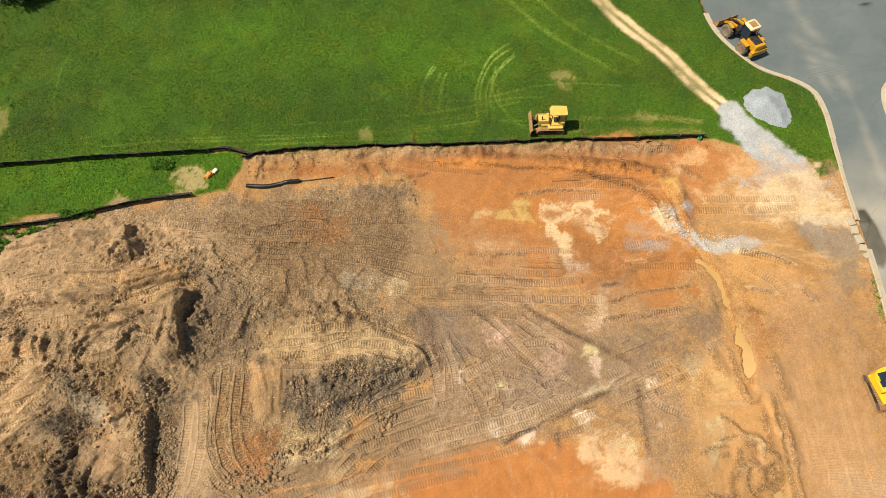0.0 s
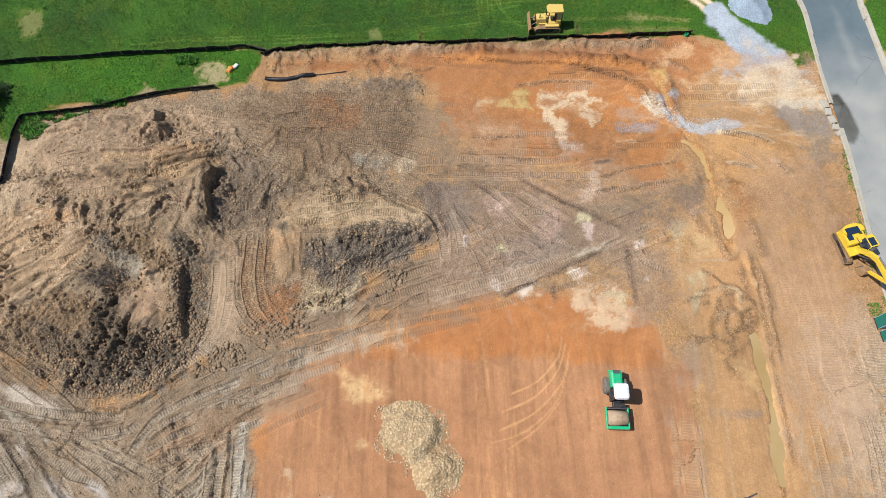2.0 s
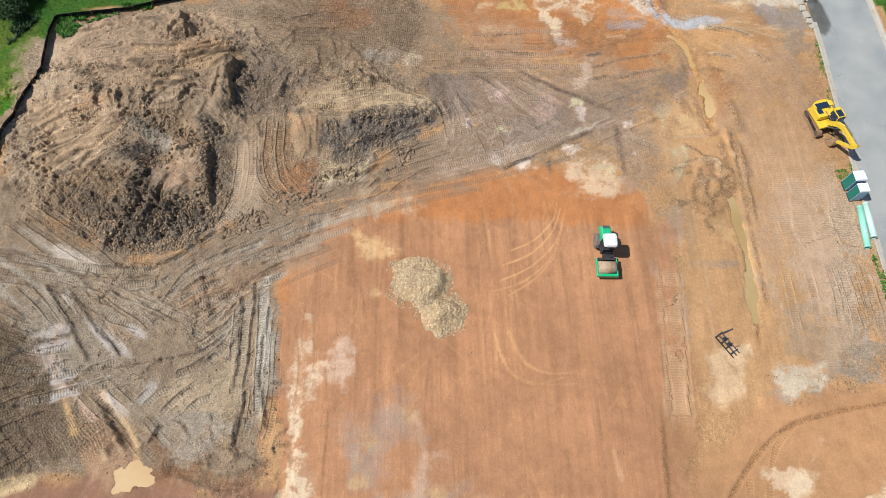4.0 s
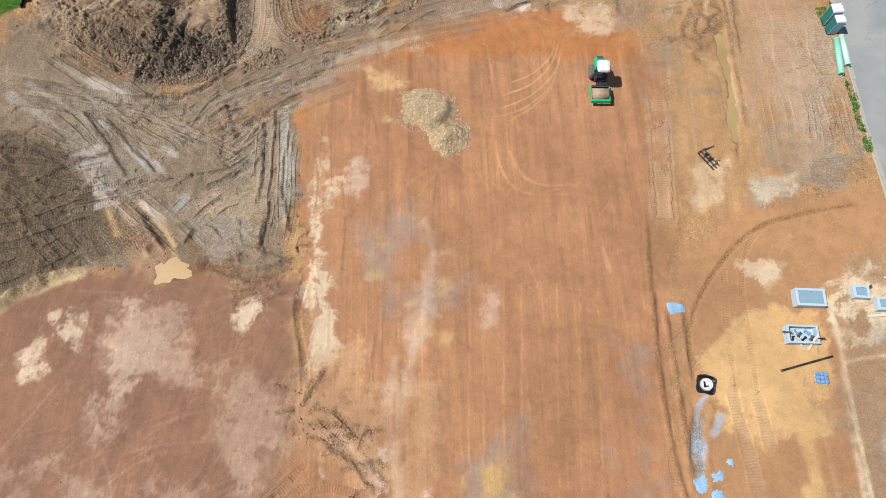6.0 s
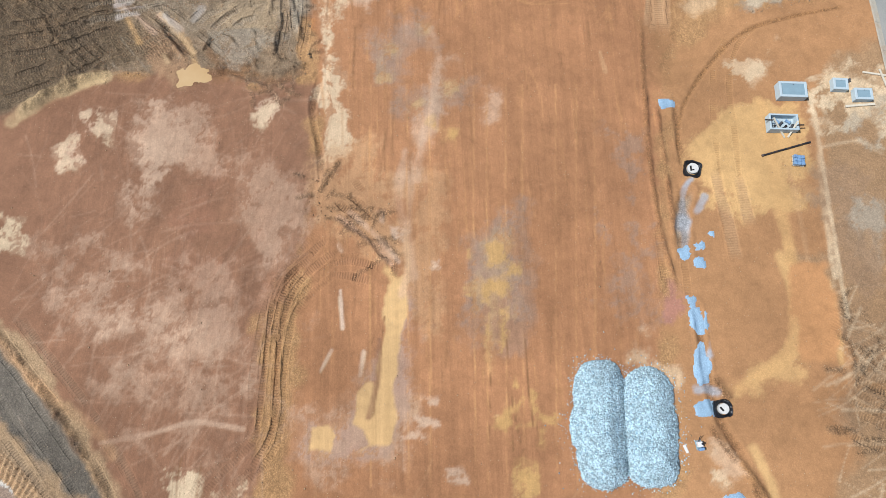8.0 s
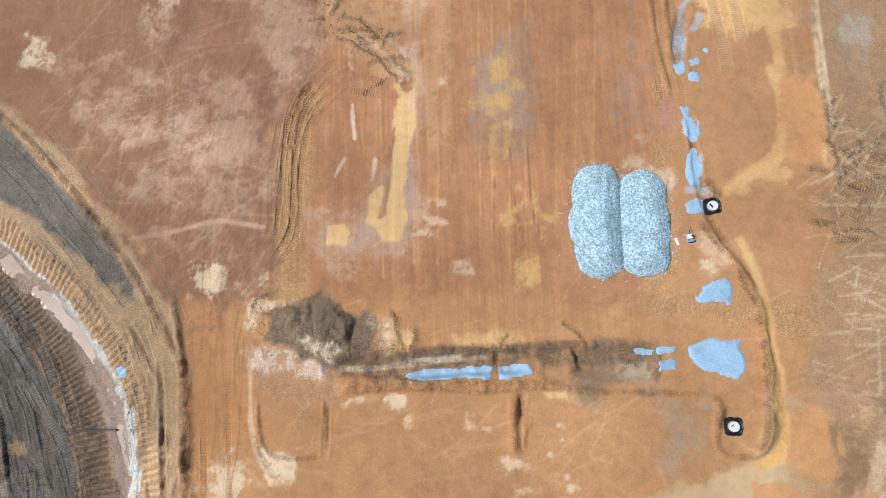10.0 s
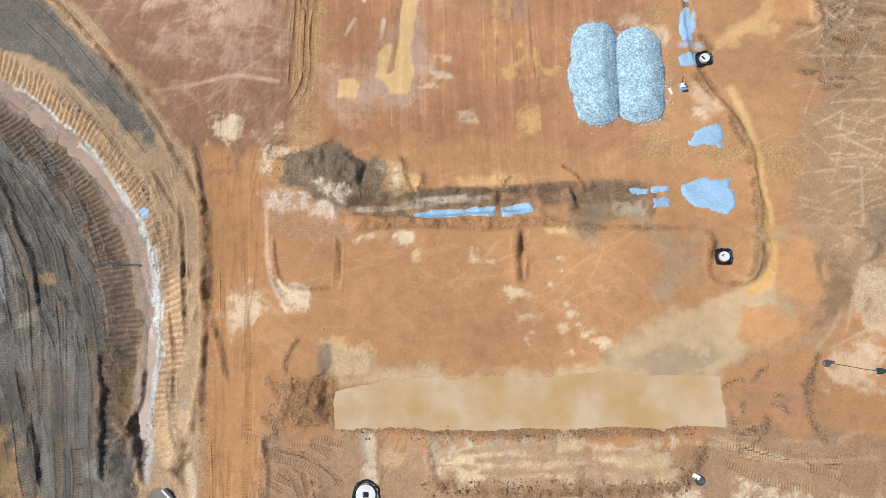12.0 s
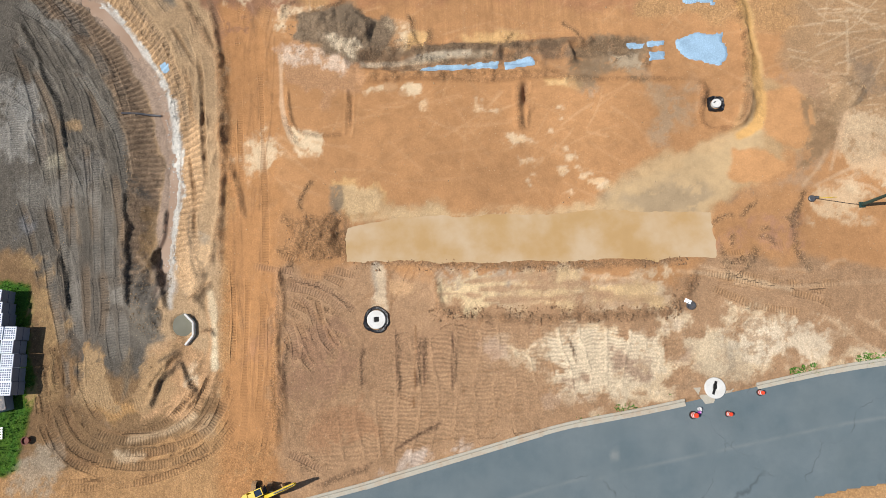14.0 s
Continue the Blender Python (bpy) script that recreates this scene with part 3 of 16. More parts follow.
patch([(-18.2,-84.6), (-10.8,-84.4), (1.8,-86.4), (16.2,-87.0), (19.3,-84.7), (33.3,-86.3), (39.0,-87.1), (37.0,-97.0), (15.0,-97.6), (1.0,-100.3), (-12.8,-104.1), (-18.7,-103.9)], BROWN_SOUTH, rag=0.8, soft=0.7, clod=0.15)
# ---- west bank, ditch and dark fill ----
patch([(-81.5,-3.1), (-61.4,-17.9), (-46.1,-35.3), (-41.0,-40.6), (-35.5,-45.2), (-31.6,-50.2), (-27.8,-55.2), (-24.5,-60.4), (-23.3,-65.4), (-23.0,-71.2), (-22.6,-74.8), (-22.9,-81.9), (-22.5,-98.4), (-60.2,-96.5)], BANK, rag=0.5, soft=0.4, clod=0.2)
patch([(-78.5,-17.1), (-45.7,-38.3), (-41.4,-41.4), (-36.4,-46.3), (-32.0,-51.9), (-28.7,-56.2), (-27.5,-59.3), (-28.5,-59.3), (-31.7,-55.6), (-35.3,-52.9), (-38.5,-50.7), (-41.5,-49.8), (-46.6,-47.3), (-73.0,-41.9)], FILL_GREY, rag=0.5, soft=0.35, clod=0.25)
patch([(-77.5,-44.6), (-46.3,-50.0), (-41.1,-53.3), (-37.9,-56.0), (-34.2,-60.1), (-31.4,-65.2), (-29.6,-70.9), (-28.9,-76.4), (-29.0,-81.7), (-28.2,-94.4), (-64.3,-96.4)], FILL_DARK, rag=0.5, soft=0.4, clod=0.28)
patch([(-51.2,-81.2), (-39.0,-82.0), (-35.2,-88.0), (-33.9,-91.8), (-29.7,-92.4), (-25.7,-90.2), (-23.2,-92.2), (-22.6,-95.9), (-25.2,-98.9), (-35.5,-100.2), (-48.6,-99.2)], BROWN_WEST, rag=0.9, soft=0.6, clod=0.22)
patch([(-37.6,-76.4), (-33.2,-76.5), (-30.5,-80.2), (-27.3,-86.3), (-28.0,-90.1), (-30.2,-92.4), (-33.9,-91.8), (-35.8,-86.0)], FILL_DARK, rag=0.8, soft=0.5)
patch([(-50.8,-83.6), (-42.6,-83.4), (-41.5,-84.9), (-38.7,-85.0), (-38.5,-89.8), (-37.8,-94.4), (-38.0,-97.1), (-38.6,-100.1), (-40.7,-100.9), (-48.4,-100.5)], GRASS_DEEP, rag=0.5, soft=0.3, grass=1)
patch([(-24.2,-58.3), (-21.8,-59.0), (-18.6,-62.0), (-17.8,-75.4), (-18.2,-84.6), (-17.8,-92.4), (-17.3,-104.0), (-22.8,-103.8), (-22.7,-92.2), (-23.1,-75.2)], HAUL, rag=0.5, soft=0.6, alpha=0.8)
# ---- pale, dry and sandy stains ----
patch([(8.9,9.3), (11.8,11.1), (11.1,8.2), (9.8,7.9)], PALE, rag=1.0, soft=0.4, alpha=0.6)
patch([(13.1,10.8), (15.8,10.5), (15.4,9.2), (13.9,9.2)], PALE, rag=0.7, soft=0.4, alpha=0.9)
patch([(13.8,7.6), (16.6,8.6), (19.8,7.9), (19.2,5.9), (16.6,4.5), (15.1,4.6)], PALE, rag=1.6, soft=0.7, alpha=0.6)
patch([(26.2,17.9), (28.7,17.4), (27.5,15.5), (25.3,16.0)], GREY_DARK, rag=1.0, soft=0.5, alpha=0.6)
patch([(23.5,14.3), (25.9,14.7), (25.3,9.8), (23.1,8.8)], PALE_ORANGE, rag=1.2, soft=0.8, alpha=0.6)
patch([(22.6,29.1), (25.7,28.9), (26.2,26.6), (24.0,27.3)], PALE_GREY, rag=0.9, soft=0.4, alpha=0.9)
patch([(27.5,26.1), (32.0,25.6), (32.2,24.8), (28.6,24.7), (26.8,25.4)], GRAVEL_GREY, rag=0.8, soft=0.3, alpha=0.7)
patch([(27.0,29.8), (27.1,25.7), (28.9,24.7), (27.7,24.4), (26.1,26.5)], GRAVEL_GREY, rag=0.6, soft=0.3, alpha=0.7)
patch([(36.5,26.1), (41.7,25.3), (41.5,23.5), (38.5,23.1), (36.6,24.1)], GREY_DARK, rag=1.2, soft=0.7, alpha=0.7)
patch([(37.1,24.3), (40.6,25.0), (41.0,23.8), (38.4,23.4)], GRAVEL_GREY, rag=0.9, soft=0.4, alpha=0.6)
patch([(26.8,21.0), (29.0,21.1), (28.7,19.2), (26.8,19.3)], GRAVEL_GREY, rag=0.8, soft=0.4, alpha=0.6)
patch([(-5.0,23.1), (-3.2,22.5), (-3.3,21.5), (-6.6,22.9)], PALE, rag=0.6, soft=0.3, alpha=0.7)
patch([(-9.6,9.0), (-4.1,10.5), (-4.1,8.6), (-7.5,7.6), (-9.3,7.7)], PALE_GREY, rag=1.0, soft=0.5, alpha=0.8)
patch([(-5.9,32.7), (0.6,32.9), (0.9,31.4), (-2.9,30.8)], GRAVEL_DARK, rag=0.8, soft=0.5, alpha=0.7)
patch([(-7.4,27.1), (-2.3,27.7), (3.4,25.5), (-2.3,25.7)], ORANGE, rag=1.4, soft=0.7, alpha=0.4)
patch([(-23.8,34.3), (-21.0,35.8), (-19.5,32.8), (-22.4,32.3)], STRAW, rag=0.8, soft=0.4, alpha=0.9)
patch([(-7.4,1.6), (-4.3,1.0), (-2.2,-0.7), (-5.2,-1.4)], YELLOW_PUD, rag=0.5, soft=0.4, alpha=0.8, wet=0.6)
patch([(-4.7,-4.0), (-2.7,-4.5), (-2.9,-5.8), (-4.9,-5.4)], YELLOW_PUD, rag=0.5, soft=0.3, alpha=0.8, wet=0.6)
patch([(-5.2,6.1), (-1.7,4.5), (-2.8,2.6), (-4.8,2.4), (-5.4,3.8)], PALE, rag=1.3, soft=0.6, alpha=0.55)
patch([(-8.0,4.1), (-6.2,3.2), (-6.7,2.7), (-8.2,3.0)], PALE, rag=0.8, soft=0.4, alpha=0.5)
patch([(-10.6,-7.0), (-9.7,-7.0), (-9.2,-14.7), (-10.3,-14.7)], PALE, rag=1.1, soft=0.6, alpha=0.5)
patch([(-9.1,-8.9), (-6.9,-9.5), (-7.3,-12.2), (-8.9,-11.7)], PALE_PINK, rag=1.5, soft=0.9, alpha=0.6)
patch([(-15.0,-4.5), (-13.8,-4.5), (-13.2,-10.2), (-14.0,-12.0), (-14.6,-10.2)], PALE_GREY, rag=0.7, soft=0.4, alpha=0.7)
patch([(29.2,-13.6), (33.5,-13.8), (32.7,-15.4), (30.0,-15.7), (28.8,-14.4)], GRAVEL_GREY, rag=0.7, soft=0.4, alpha=0.7)
patch([(34.7,-11.2), (38.1,-9.9), (38.4,-13.5), (35.5,-14.6), (34.1,-13.3)], GRAVEL_GREY, rag=0.9, soft=0.5, alpha=0.7)
patch([(28.8,-14.0), (33.5,-13.8), (33.0,-15.0), (30.0,-15.8), (28.3,-15.1)], GRAVEL_GREY, rag=0.6, soft=0.3, alpha=0.7)
patch([(34.4,-12.9), (37.7,-12.9), (37.7,-14.4), (35.3,-14.8)], GRAVEL_GREY, rag=0.6, soft=0.3, alpha=0.7)
patch([(36.1,-11.0), (40.0,-10.7), (39.9,-12.5), (38.7,-13.3), (36.3,-12.5)], GRAVEL_GREY, rag=0.6, soft=0.3, alpha=0.7)
patch([(33.1,-2.3), (40.0,-3.0), (39.8,-10.6), (35.0,-11.5), (30.8,-11.8)], GREY_SOIL, rag=1.5, soft=1.2, alpha=0.5)
patch([(25.2,-12.0), (27.2,-10.9), (26.4,-14.5), (24.8,-14.7)], PALE, rag=1.0, soft=0.5, alpha=0.6)
patch([(27.2,0.6), (29.5,0.7), (29.4,-1.3), (27.7,-1.5)], SANDY_PUD, rag=0.5, soft=0.3, alpha=0.8)
patch([(-6.5,-17.0), (-4.3,-17.1), (-3.8,-18.3), (-5.4,-18.8), (-4.4,-21.1), (-6.4,-21.6), (-7.0,-19.9), (-5.4,-18.2)], YELLOW, rag=0.9, soft=0.5, alpha=0.35)
patch([(-7.0,-15.8), (-1.6,-14.8), (-0.6,-17.8), (-3.8,-22.2), (-7.5,-21.0)], BLUISH, rag=1.2, soft=0.9, alpha=0.35)
patch([(-1.9,-15.1), (-0.3,-15.2), (-0.3,-16.4), (-1.8,-16.3)], YELLOW, rag=0.5, soft=0.4, alpha=0.35)
patch([(-3.8,-23.3), (-1.3,-22.8), (-0.2,-21.5), (2.1,-21.3), (1.3,-22.9), (-2.3,-24.7)], YELLOW, rag=0.8, soft=0.4, alpha=0.35)
patch([(-4.9,-23.8), (3.4,-21.1), (2.8,-23.0), (-4.4,-25.2)], BLUISH, rag=0.9, soft=0.7, alpha=0.3)
patch([(-0.1,-26.4), (1.4,-26.4), (1.4,-28.0), (-0.1,-27.9)], YELLOW, rag=0.6, soft=0.5, alpha=0.35)
patch([(-11.4,-13.9), (-10.5,-14.6), (-9.8,-20.4), (-8.8,-20.4), (-9.0,-22.0), (-9.8,-23.1), (-8.7,-24.5), (-8.6,-26.9), (-9.3,-28.9), (-11.1,-29.1), (-11.5,-23.1), (-11.2,-19.8)], PALE, rag=0.7, soft=0.3, alpha=0.75)
patch([(-9.9,-9.4), (-8.8,-9.4), (-8.6,-12.2), (-10.0,-13.4)], PALE, rag=0.9, soft=0.4, alpha=0.5)
patch([(-8.7,-9.7), (-6.5,-9.5), (-6.8,-13.2), (-8.9,-13.4)], PALE_PINK, rag=1.0, soft=0.6, alpha=0.5)
patch([(-20.5,-10.7), (-16.6,-11.1), (-16.7,-14.4), (-17.7,-16.1), (-20.4,-14.9)], PALE_GREY, rag=1.2, soft=0.6, alpha=0.7)
patch([(-15.0,-5.7), (-13.6,-6.1), (-13.5,-13.9), (-14.7,-16.8)], PALE_GREY, rag=0.8, soft=0.5, alpha=0.7)
patch([(-18.2,-22.6), (-16.5,-22.4), (-15.8,-24.6), (-16.9,-26.9), (-18.1,-26.9), (-18.0,-25.0)], PALE_PINK, rag=0.8, soft=0.3, alpha=0.85)
patch([(-33.0,-24.2), (-30.7,-23.7), (-29.9,-25.8), (-31.7,-26.8), (-33.3,-25.7)], PALE_PINK, rag=0.9, soft=0.3, alpha=0.75)
patch([(-35.8,-26.7), (-34.0,-26.0), (-33.3,-28.8), (-35.4,-30.2)], PALE_PINK, rag=0.9, soft=0.3, alpha=0.75)
patch([(-28.6,-27.9), (-25.7,-27.4), (-24.8,-31.0), (-27.4,-31.4)], PALE_PINK, rag=1.8, soft=0.7, alpha=0.55)
patch([(-29.2,-23.7), (-22.8,-22.2), (-21.2,-29.1), (-26.3,-30.9)], PALE_PINK, rag=2.2, soft=1.0, alpha=0.4)
patch([(-19.6,-30.6), (-13.8,-29.8), (-13.0,-35.1), (-16.1,-37.8), (-19.2,-35.0)], PALE_PINK, rag=1.6, soft=1.0, alpha=0.35)
patch([(-25.5,-32.9), (-21.0,-31.1), (-19.1,-35.9), (-22.7,-36.7)], DARK_PINK, rag=1.8, soft=1.2, alpha=0.4)
patch([(-35.5,-36.8), (-29.4,-38.3), (-26.5,-42.7), (-32.5,-43.5)], PALE_PINK, rag=2.4, soft=1.2, alpha=0.35)
patch([(-39.2,-33.8), (-37.8,-33.8), (-37.6,-37.0), (-39.1,-36.7)], PALE, rag=0.8, soft=0.3, alpha=0.8)
patch([(-27.2,-41.9), (-18.9,-42.2), (-20.5,-48.1), (-26.3,-47.0)], PALE_PINK, rag=2.6, soft=1.4, alpha=0.35)
patch([(-23.8,-55.5), (-22.5,-55.1), (-21.2,-57.4), (-21.8,-58.7), (-23.9,-57.8)], PALE, rag=0.8, soft=0.3, alpha=0.8)
patch([(-19.1,-57.7), (-16.6,-56.9), (-17.2,-58.2), (-19.0,-59.3)], PALE, rag=0.7, soft=0.3, alpha=0.7)
patch([(-25.1,-37.3), (-19.1,-36.4), (-15.9,-41.3), (-19.7,-44.2), (-23.8,-42.0)], DARK_PINK, rag=2.4, soft=1.4, alpha=0.35)
patch([(-22.0,-37.3), (-16.6,-39.2), (-16.9,-47.8), (-19.9,-52.2), (-26.5,-51.4), (-29.5,-44.1)], PALE_PINK, rag=3.0, soft=1.5, alpha=0.3)
patch([(-24.3,-55.8), (-21.3,-56.4), (-20.9,-58.5), (-23.6,-58.7)], PALE, rag=0.8, soft=0.3, alpha=0.8)
patch([(-19.2,-59.3), (-14.2,-59.0), (-14.0,-60.0), (-17.2,-60.6), (-17.6,-62.6), (-18.9,-61.6)], PALE, rag=0.6, soft=0.3, alpha=0.85)
patch([(-18.8,-63.6), (-11.7,-63.4), (-11.2,-64.9), (-14.2,-64.8), (-17.6,-64.6)], PALE_PINK, rag=0.7, soft=0.3, alpha=0.85)
patch([(-17.1,-64.7), (-11.7,-64.8), (-12.2,-67.3), (-15.1,-67.6)], REDDISH, rag=1.0, soft=0.4, alpha=0.7)
patch([(-17.2,-60.4), (-15.2,-59.4), (-11.2,-59.3), (-8.8,-60.9), (-8.3,-63.5), (-11.2,-64.4), (-15.2,-63.7), (-16.6,-62.7)], DARK_CLAY, rag=0.8, soft=0.4, alpha=0.9)
patch([(-6.8,-62.5), (-4.4,-62.9), (-4.4,-64.1), (-6.6,-63.8)], PALE, rag=0.7, soft=0.3, alpha=0.7)
patch([(-0.9,-63.0), (4.5,-62.9), (3.7,-63.8), (-0.7,-63.9)], SANDY_PUD, rag=0.6, soft=0.4, alpha=0.8)
patch([(-11.2,-63.9), (2.4,-64.1), (8.8,-63.9), (16.0,-64.5), (15.6,-67.8), (8.6,-66.6), (1.9,-65.3), (-6.4,-65.8), (-11.7,-65.3)], DARK_CLAY, rag=0.8, soft=0.5, alpha=0.75)
patch([(11.1,-64.7), (15.7,-64.9), (15.2,-66.9), (10.9,-67.6)], PALE_GREY, rag=1.2, soft=0.6, alpha=0.4)
patch([(-16.9,-71.6), (-14.5,-72.4), (-14.5,-73.8), (-15.7,-74.1), (-16.9,-72.5)], PALE, rag=0.4, soft=0.15, alpha=0.95)
patch([(16.3,-46.5), (16.7,-48.2), (18.6,-48.9), (18.0,-50.0), (15.1,-48.4)], PALE, rag=0.9, soft=0.6, alpha=0.5)
patch([(19.6,-55.5), (21.4,-55.0), (21.5,-56.6), (20.0,-56.5)], PALE, rag=0.7, soft=0.3, alpha=0.8)
patch([(19.9,-57.0), (21.4,-56.9), (21.7,-58.4), (20.0,-58.3)], PALE, rag=0.7, soft=0.3, alpha=0.7)
patch([(6.1,-67.7), (9.0,-67.6), (8.7,-68.3), (6.3,-68.3)], SANDY_PUD, rag=0.3, soft=0.2, alpha=0.95)
patch([(-6.9,-67.7), (-5.5,-67.5), (-5.5,-68.2), (-6.7,-68.2)], PALE, rag=0.5, soft=0.2, alpha=0.8)
patch([(2.9,-73.2), (5.7,-73.6), (5.2,-74.0), (3.1,-73.7)], PALE, rag=0.6, soft=0.25, alpha=0.7)
patch([(4.2,-75.1), (6.0,-75.2), (5.5,-75.8), (4.2,-75.6)], PALE, rag=0.6, soft=0.25, alpha=0.8)
patch([(8.8,-75.0), (10.0,-75.1), (9.7,-75.6), (8.8,-75.5)], PALE, rag=0.5, soft=0.25, alpha=0.8)
patch([(6.7,-76.1), (7.6,-76.6), (7.2,-76.9)], PALE, rag=0.4, soft=0.2, alpha=0.8)
patch([(6.9,-78.6), (8.4,-77.9), (7.8,-78.8)], PALE, rag=0.4, soft=0.2, alpha=0.8)
patch([(9.5,-77.6), (10.9,-77.8), (10.4,-78.1)], PALE, rag=0.4, soft=0.2, alpha=0.8)
patch([(4.1,-77.1), (4.7,-77.4), (4.2,-77.8)], PALE, rag=0.4, soft=0.2, alpha=0.8)
patch([(-0.2,-69.1), (0.2,-70.1), (0.7,-70.4), (-0.2,-70.5)], PALE, rag=0.4, soft=0.2, alpha=0.7)
patch([(-21.6,-72.1), (-19.7,-71.7), (-18.7,-75.0), (-20.5,-75.8)], PALE, rag=1.0, soft=0.5, alpha=0.6)
patch([(-13.1,-77.0), (-9.4,-77.1), (-7.6,-80.3), (-12.1,-81.0)], SANDY_PUD, rag=0.9, soft=0.4, alpha=0.8)
patch([(-14.0,-81.1), (-11.2,-79.9), (-9.4,-79.5), (-11.2,-80.6)], PALE, rag=0.7, soft=0.4, alpha=0.5)
patch([(-13.5,-77.2), (-12.8,-77.2), (-12.8,-79.6), (-13.4,-79.6)], GREY_DARK, rag=0.3, soft=0.2, alpha=0.7)
patch([(-17.4,-71.9), (-14.6,-72.6), (-14.7,-73.9), (-16.3,-74.1)], PALE, rag=0.3, soft=0.15, alpha=0.9)
patch([(-21.9,-72.6), (-19.4,-72.1), (-18.3,-75.4), (-20.8,-75.8)], PALE, rag=1.2, soft=0.6, alpha=0.5)
patch([(-4.5,-85.6), (1.4,-85.4), (2.8,-86.2), (1.7,-88.3), (-3.1,-88.4), (-4.6,-88.1)], PALE_GREY, rag=0.9, soft=0.3, alpha=0.7)
patch([(1.8,-85.9), (7.2,-85.9), (7.0,-88.0), (1.7,-89.0)], PALE, rag=1.2, soft=0.4, alpha=0.65)
patch([(8.6,-86.2), (15.3,-86.4), (14.8,-88.8), (8.8,-89.1)], PALE, rag=1.2, soft=0.4, alpha=0.65)
patch([(4.5,-90.3), (10.2,-90.3), (12.4,-91.6), (12.9,-95.3), (6.4,-96.0), (4.1,-95.0)], PALE, rag=1.4, soft=0.6, alpha=0.9)
patch([(0.6,-91.1), (4.4,-91.1), (5.2,-93.2), (1.0,-93.0)], PALE, rag=1.2, soft=0.6, alpha=0.9)
patch([(14.8,-90.7), (25.0,-90.7), (29.3,-91.8), (28.0,-94.5), (19.8,-95.1), (14.9,-94.5)], PALE, rag=1.6, soft=0.8, alpha=0.9)
patch([(18.9,-91.4), (24.8,-91.6), (23.7,-93.4), (19.6,-93.5)], PALE_GREY, rag=1.0, soft=0.6, alpha=0.6)
patch([(24.6,-93.0), (32.3,-91.9), (31.9,-94.2), (26.6,-94.9)], PALE, rag=1.2, soft=0.6, alpha=0.9)
patch([(33.5,-66.1), (36.9,-65.3), (35.8,-71.8), (33.0,-72.1)], DARK_CLAY, rag=1.0, soft=0.6, alpha=0.4)
patch([(31.6,-72.0), (35.8,-71.8), (34.6,-79.0), (31.4,-79.3)], PALE, rag=2.0, soft=0.8, alpha=0.45)
patch([(28.1,-79.1), (31.4,-78.8), (34.0,-80.0), (30.8,-82.8), (28.1,-82.1)], PALE, rag=1.6, soft=0.6, alpha=0.55)
patch([(22.1,-81.3), (27.3,-81.1), (25.9,-84.5), (20.7,-84.7)], REDDISH, rag=1.2, soft=0.6, alpha=0.5)
patch([(-20.4,-90.4), (-18.1,-90.0), (-17.8,-92.4), (-19.9,-92.8)], REDDISH, rag=1.0, soft=0.6, alpha=0.3)
patch([(-38.3,-98.8), (-35.2,-98.5), (-35.4,-101.1), (-38.8,-101.8)], PALE_GREY, rag=0.9, soft=0.5, alpha=0.6)
patch([(-30.9,-99.3), (-29.3,-99.3), (-29.3,-99.8), (-30.6,-99.9)], PALE, rag=0.4, soft=0.2, alpha=0.8)
patch([(-32.7,-96.4), (-31.3,-96.2), (-31.5,-97.3), (-32.8,-97.4)], GREY_DARK, rag=0.6, soft=0.3, alpha=0.7)
patch([(-27.1,-80.8), (-24.7,-80.4), (-24.0,-84.4), (-25.8,-86.3), (-26.9,-84.3)], PALE_GREY, rag=0.9, soft=0.4, alpha=0.5)
patch([(-25.2,-90.7), (-23.5,-90.3), (-23.4,-94.0), (-24.5,-94.4)], PALE_ORANGE, rag=0.8, soft=0.4, alpha=0.7)
patch([(-26.5,-92.0), (-25.1,-92.6), (-24.8,-94.4), (-26.0,-93.5)], PALE, rag=0.6, soft=0.3, alpha=0.6)
patch([(-42.2,-68.3), (-37.9,-67.3), (-36.4,-72.8), (-39.6,-75.9), (-42.2,-73.7)], FILL_GREY, rag=2.0, soft=1.0, alpha=0.5)
patch([(-38.1,-70.0), (-36.1,-70.4), (-36.0,-71.7), (-38.0,-71.4)], BROWN_WEST, rag=0.6, soft=0.4, alpha=0.7)
patch([(28.1,-71.2), (30.1,-69.4), (31.0,-72.2), (29.8,-74.0)], DARK_CLAY, rag=0.8, soft=0.5, alpha=0.6)
patch([(21.1,-78.6), (22.6,-77.7), (24.3,-78.2), (23.2,-79.9), (21.0,-79.9)], DARK_CLAY, rag=0.8, soft=0.4, alpha=0.6)
patch([(32.6,-45.4), (38.2,-46.4), (36.0,-58.5), (32.2,-56.7), (31.2,-51.4)], DARK_CLAY, rag=2.2, soft=1.2, alpha=0.4)
patch([(37.8,-40.7), (39.2,-40.8), (38.4,-45.3), (37.4,-44.7)], PALE_GREY, rag=1.0, soft=0.6, alpha=0.5)
patch([(35.4,-35.3), (37.6,-36.5), (37.4,-41.7), (36.1,-41.6), (35.3,-38.4)], PALE_GREY, rag=0.9, soft=0.5, alpha=0.6)
patch([(34.3,-24.8), (39.4,-24.4), (40.6,-25.6), (39.9,-29.0), (36.6,-28.7), (34.0,-26.8)], PALE, rag=1.4, soft=0.5, alpha=0.7)
patch([(33.1,-25.0), (35.9,-25.1), (36.1,-28.2), (33.8,-28.1)], PALE, rag=1.4, soft=0.5, alpha=0.6)
patch([(28.8,-22.0), (31.9,-18.9), (30.2,-22.7), (28.8,-23.7)], PALE, rag=0.6, soft=0.4, alpha=0.5)
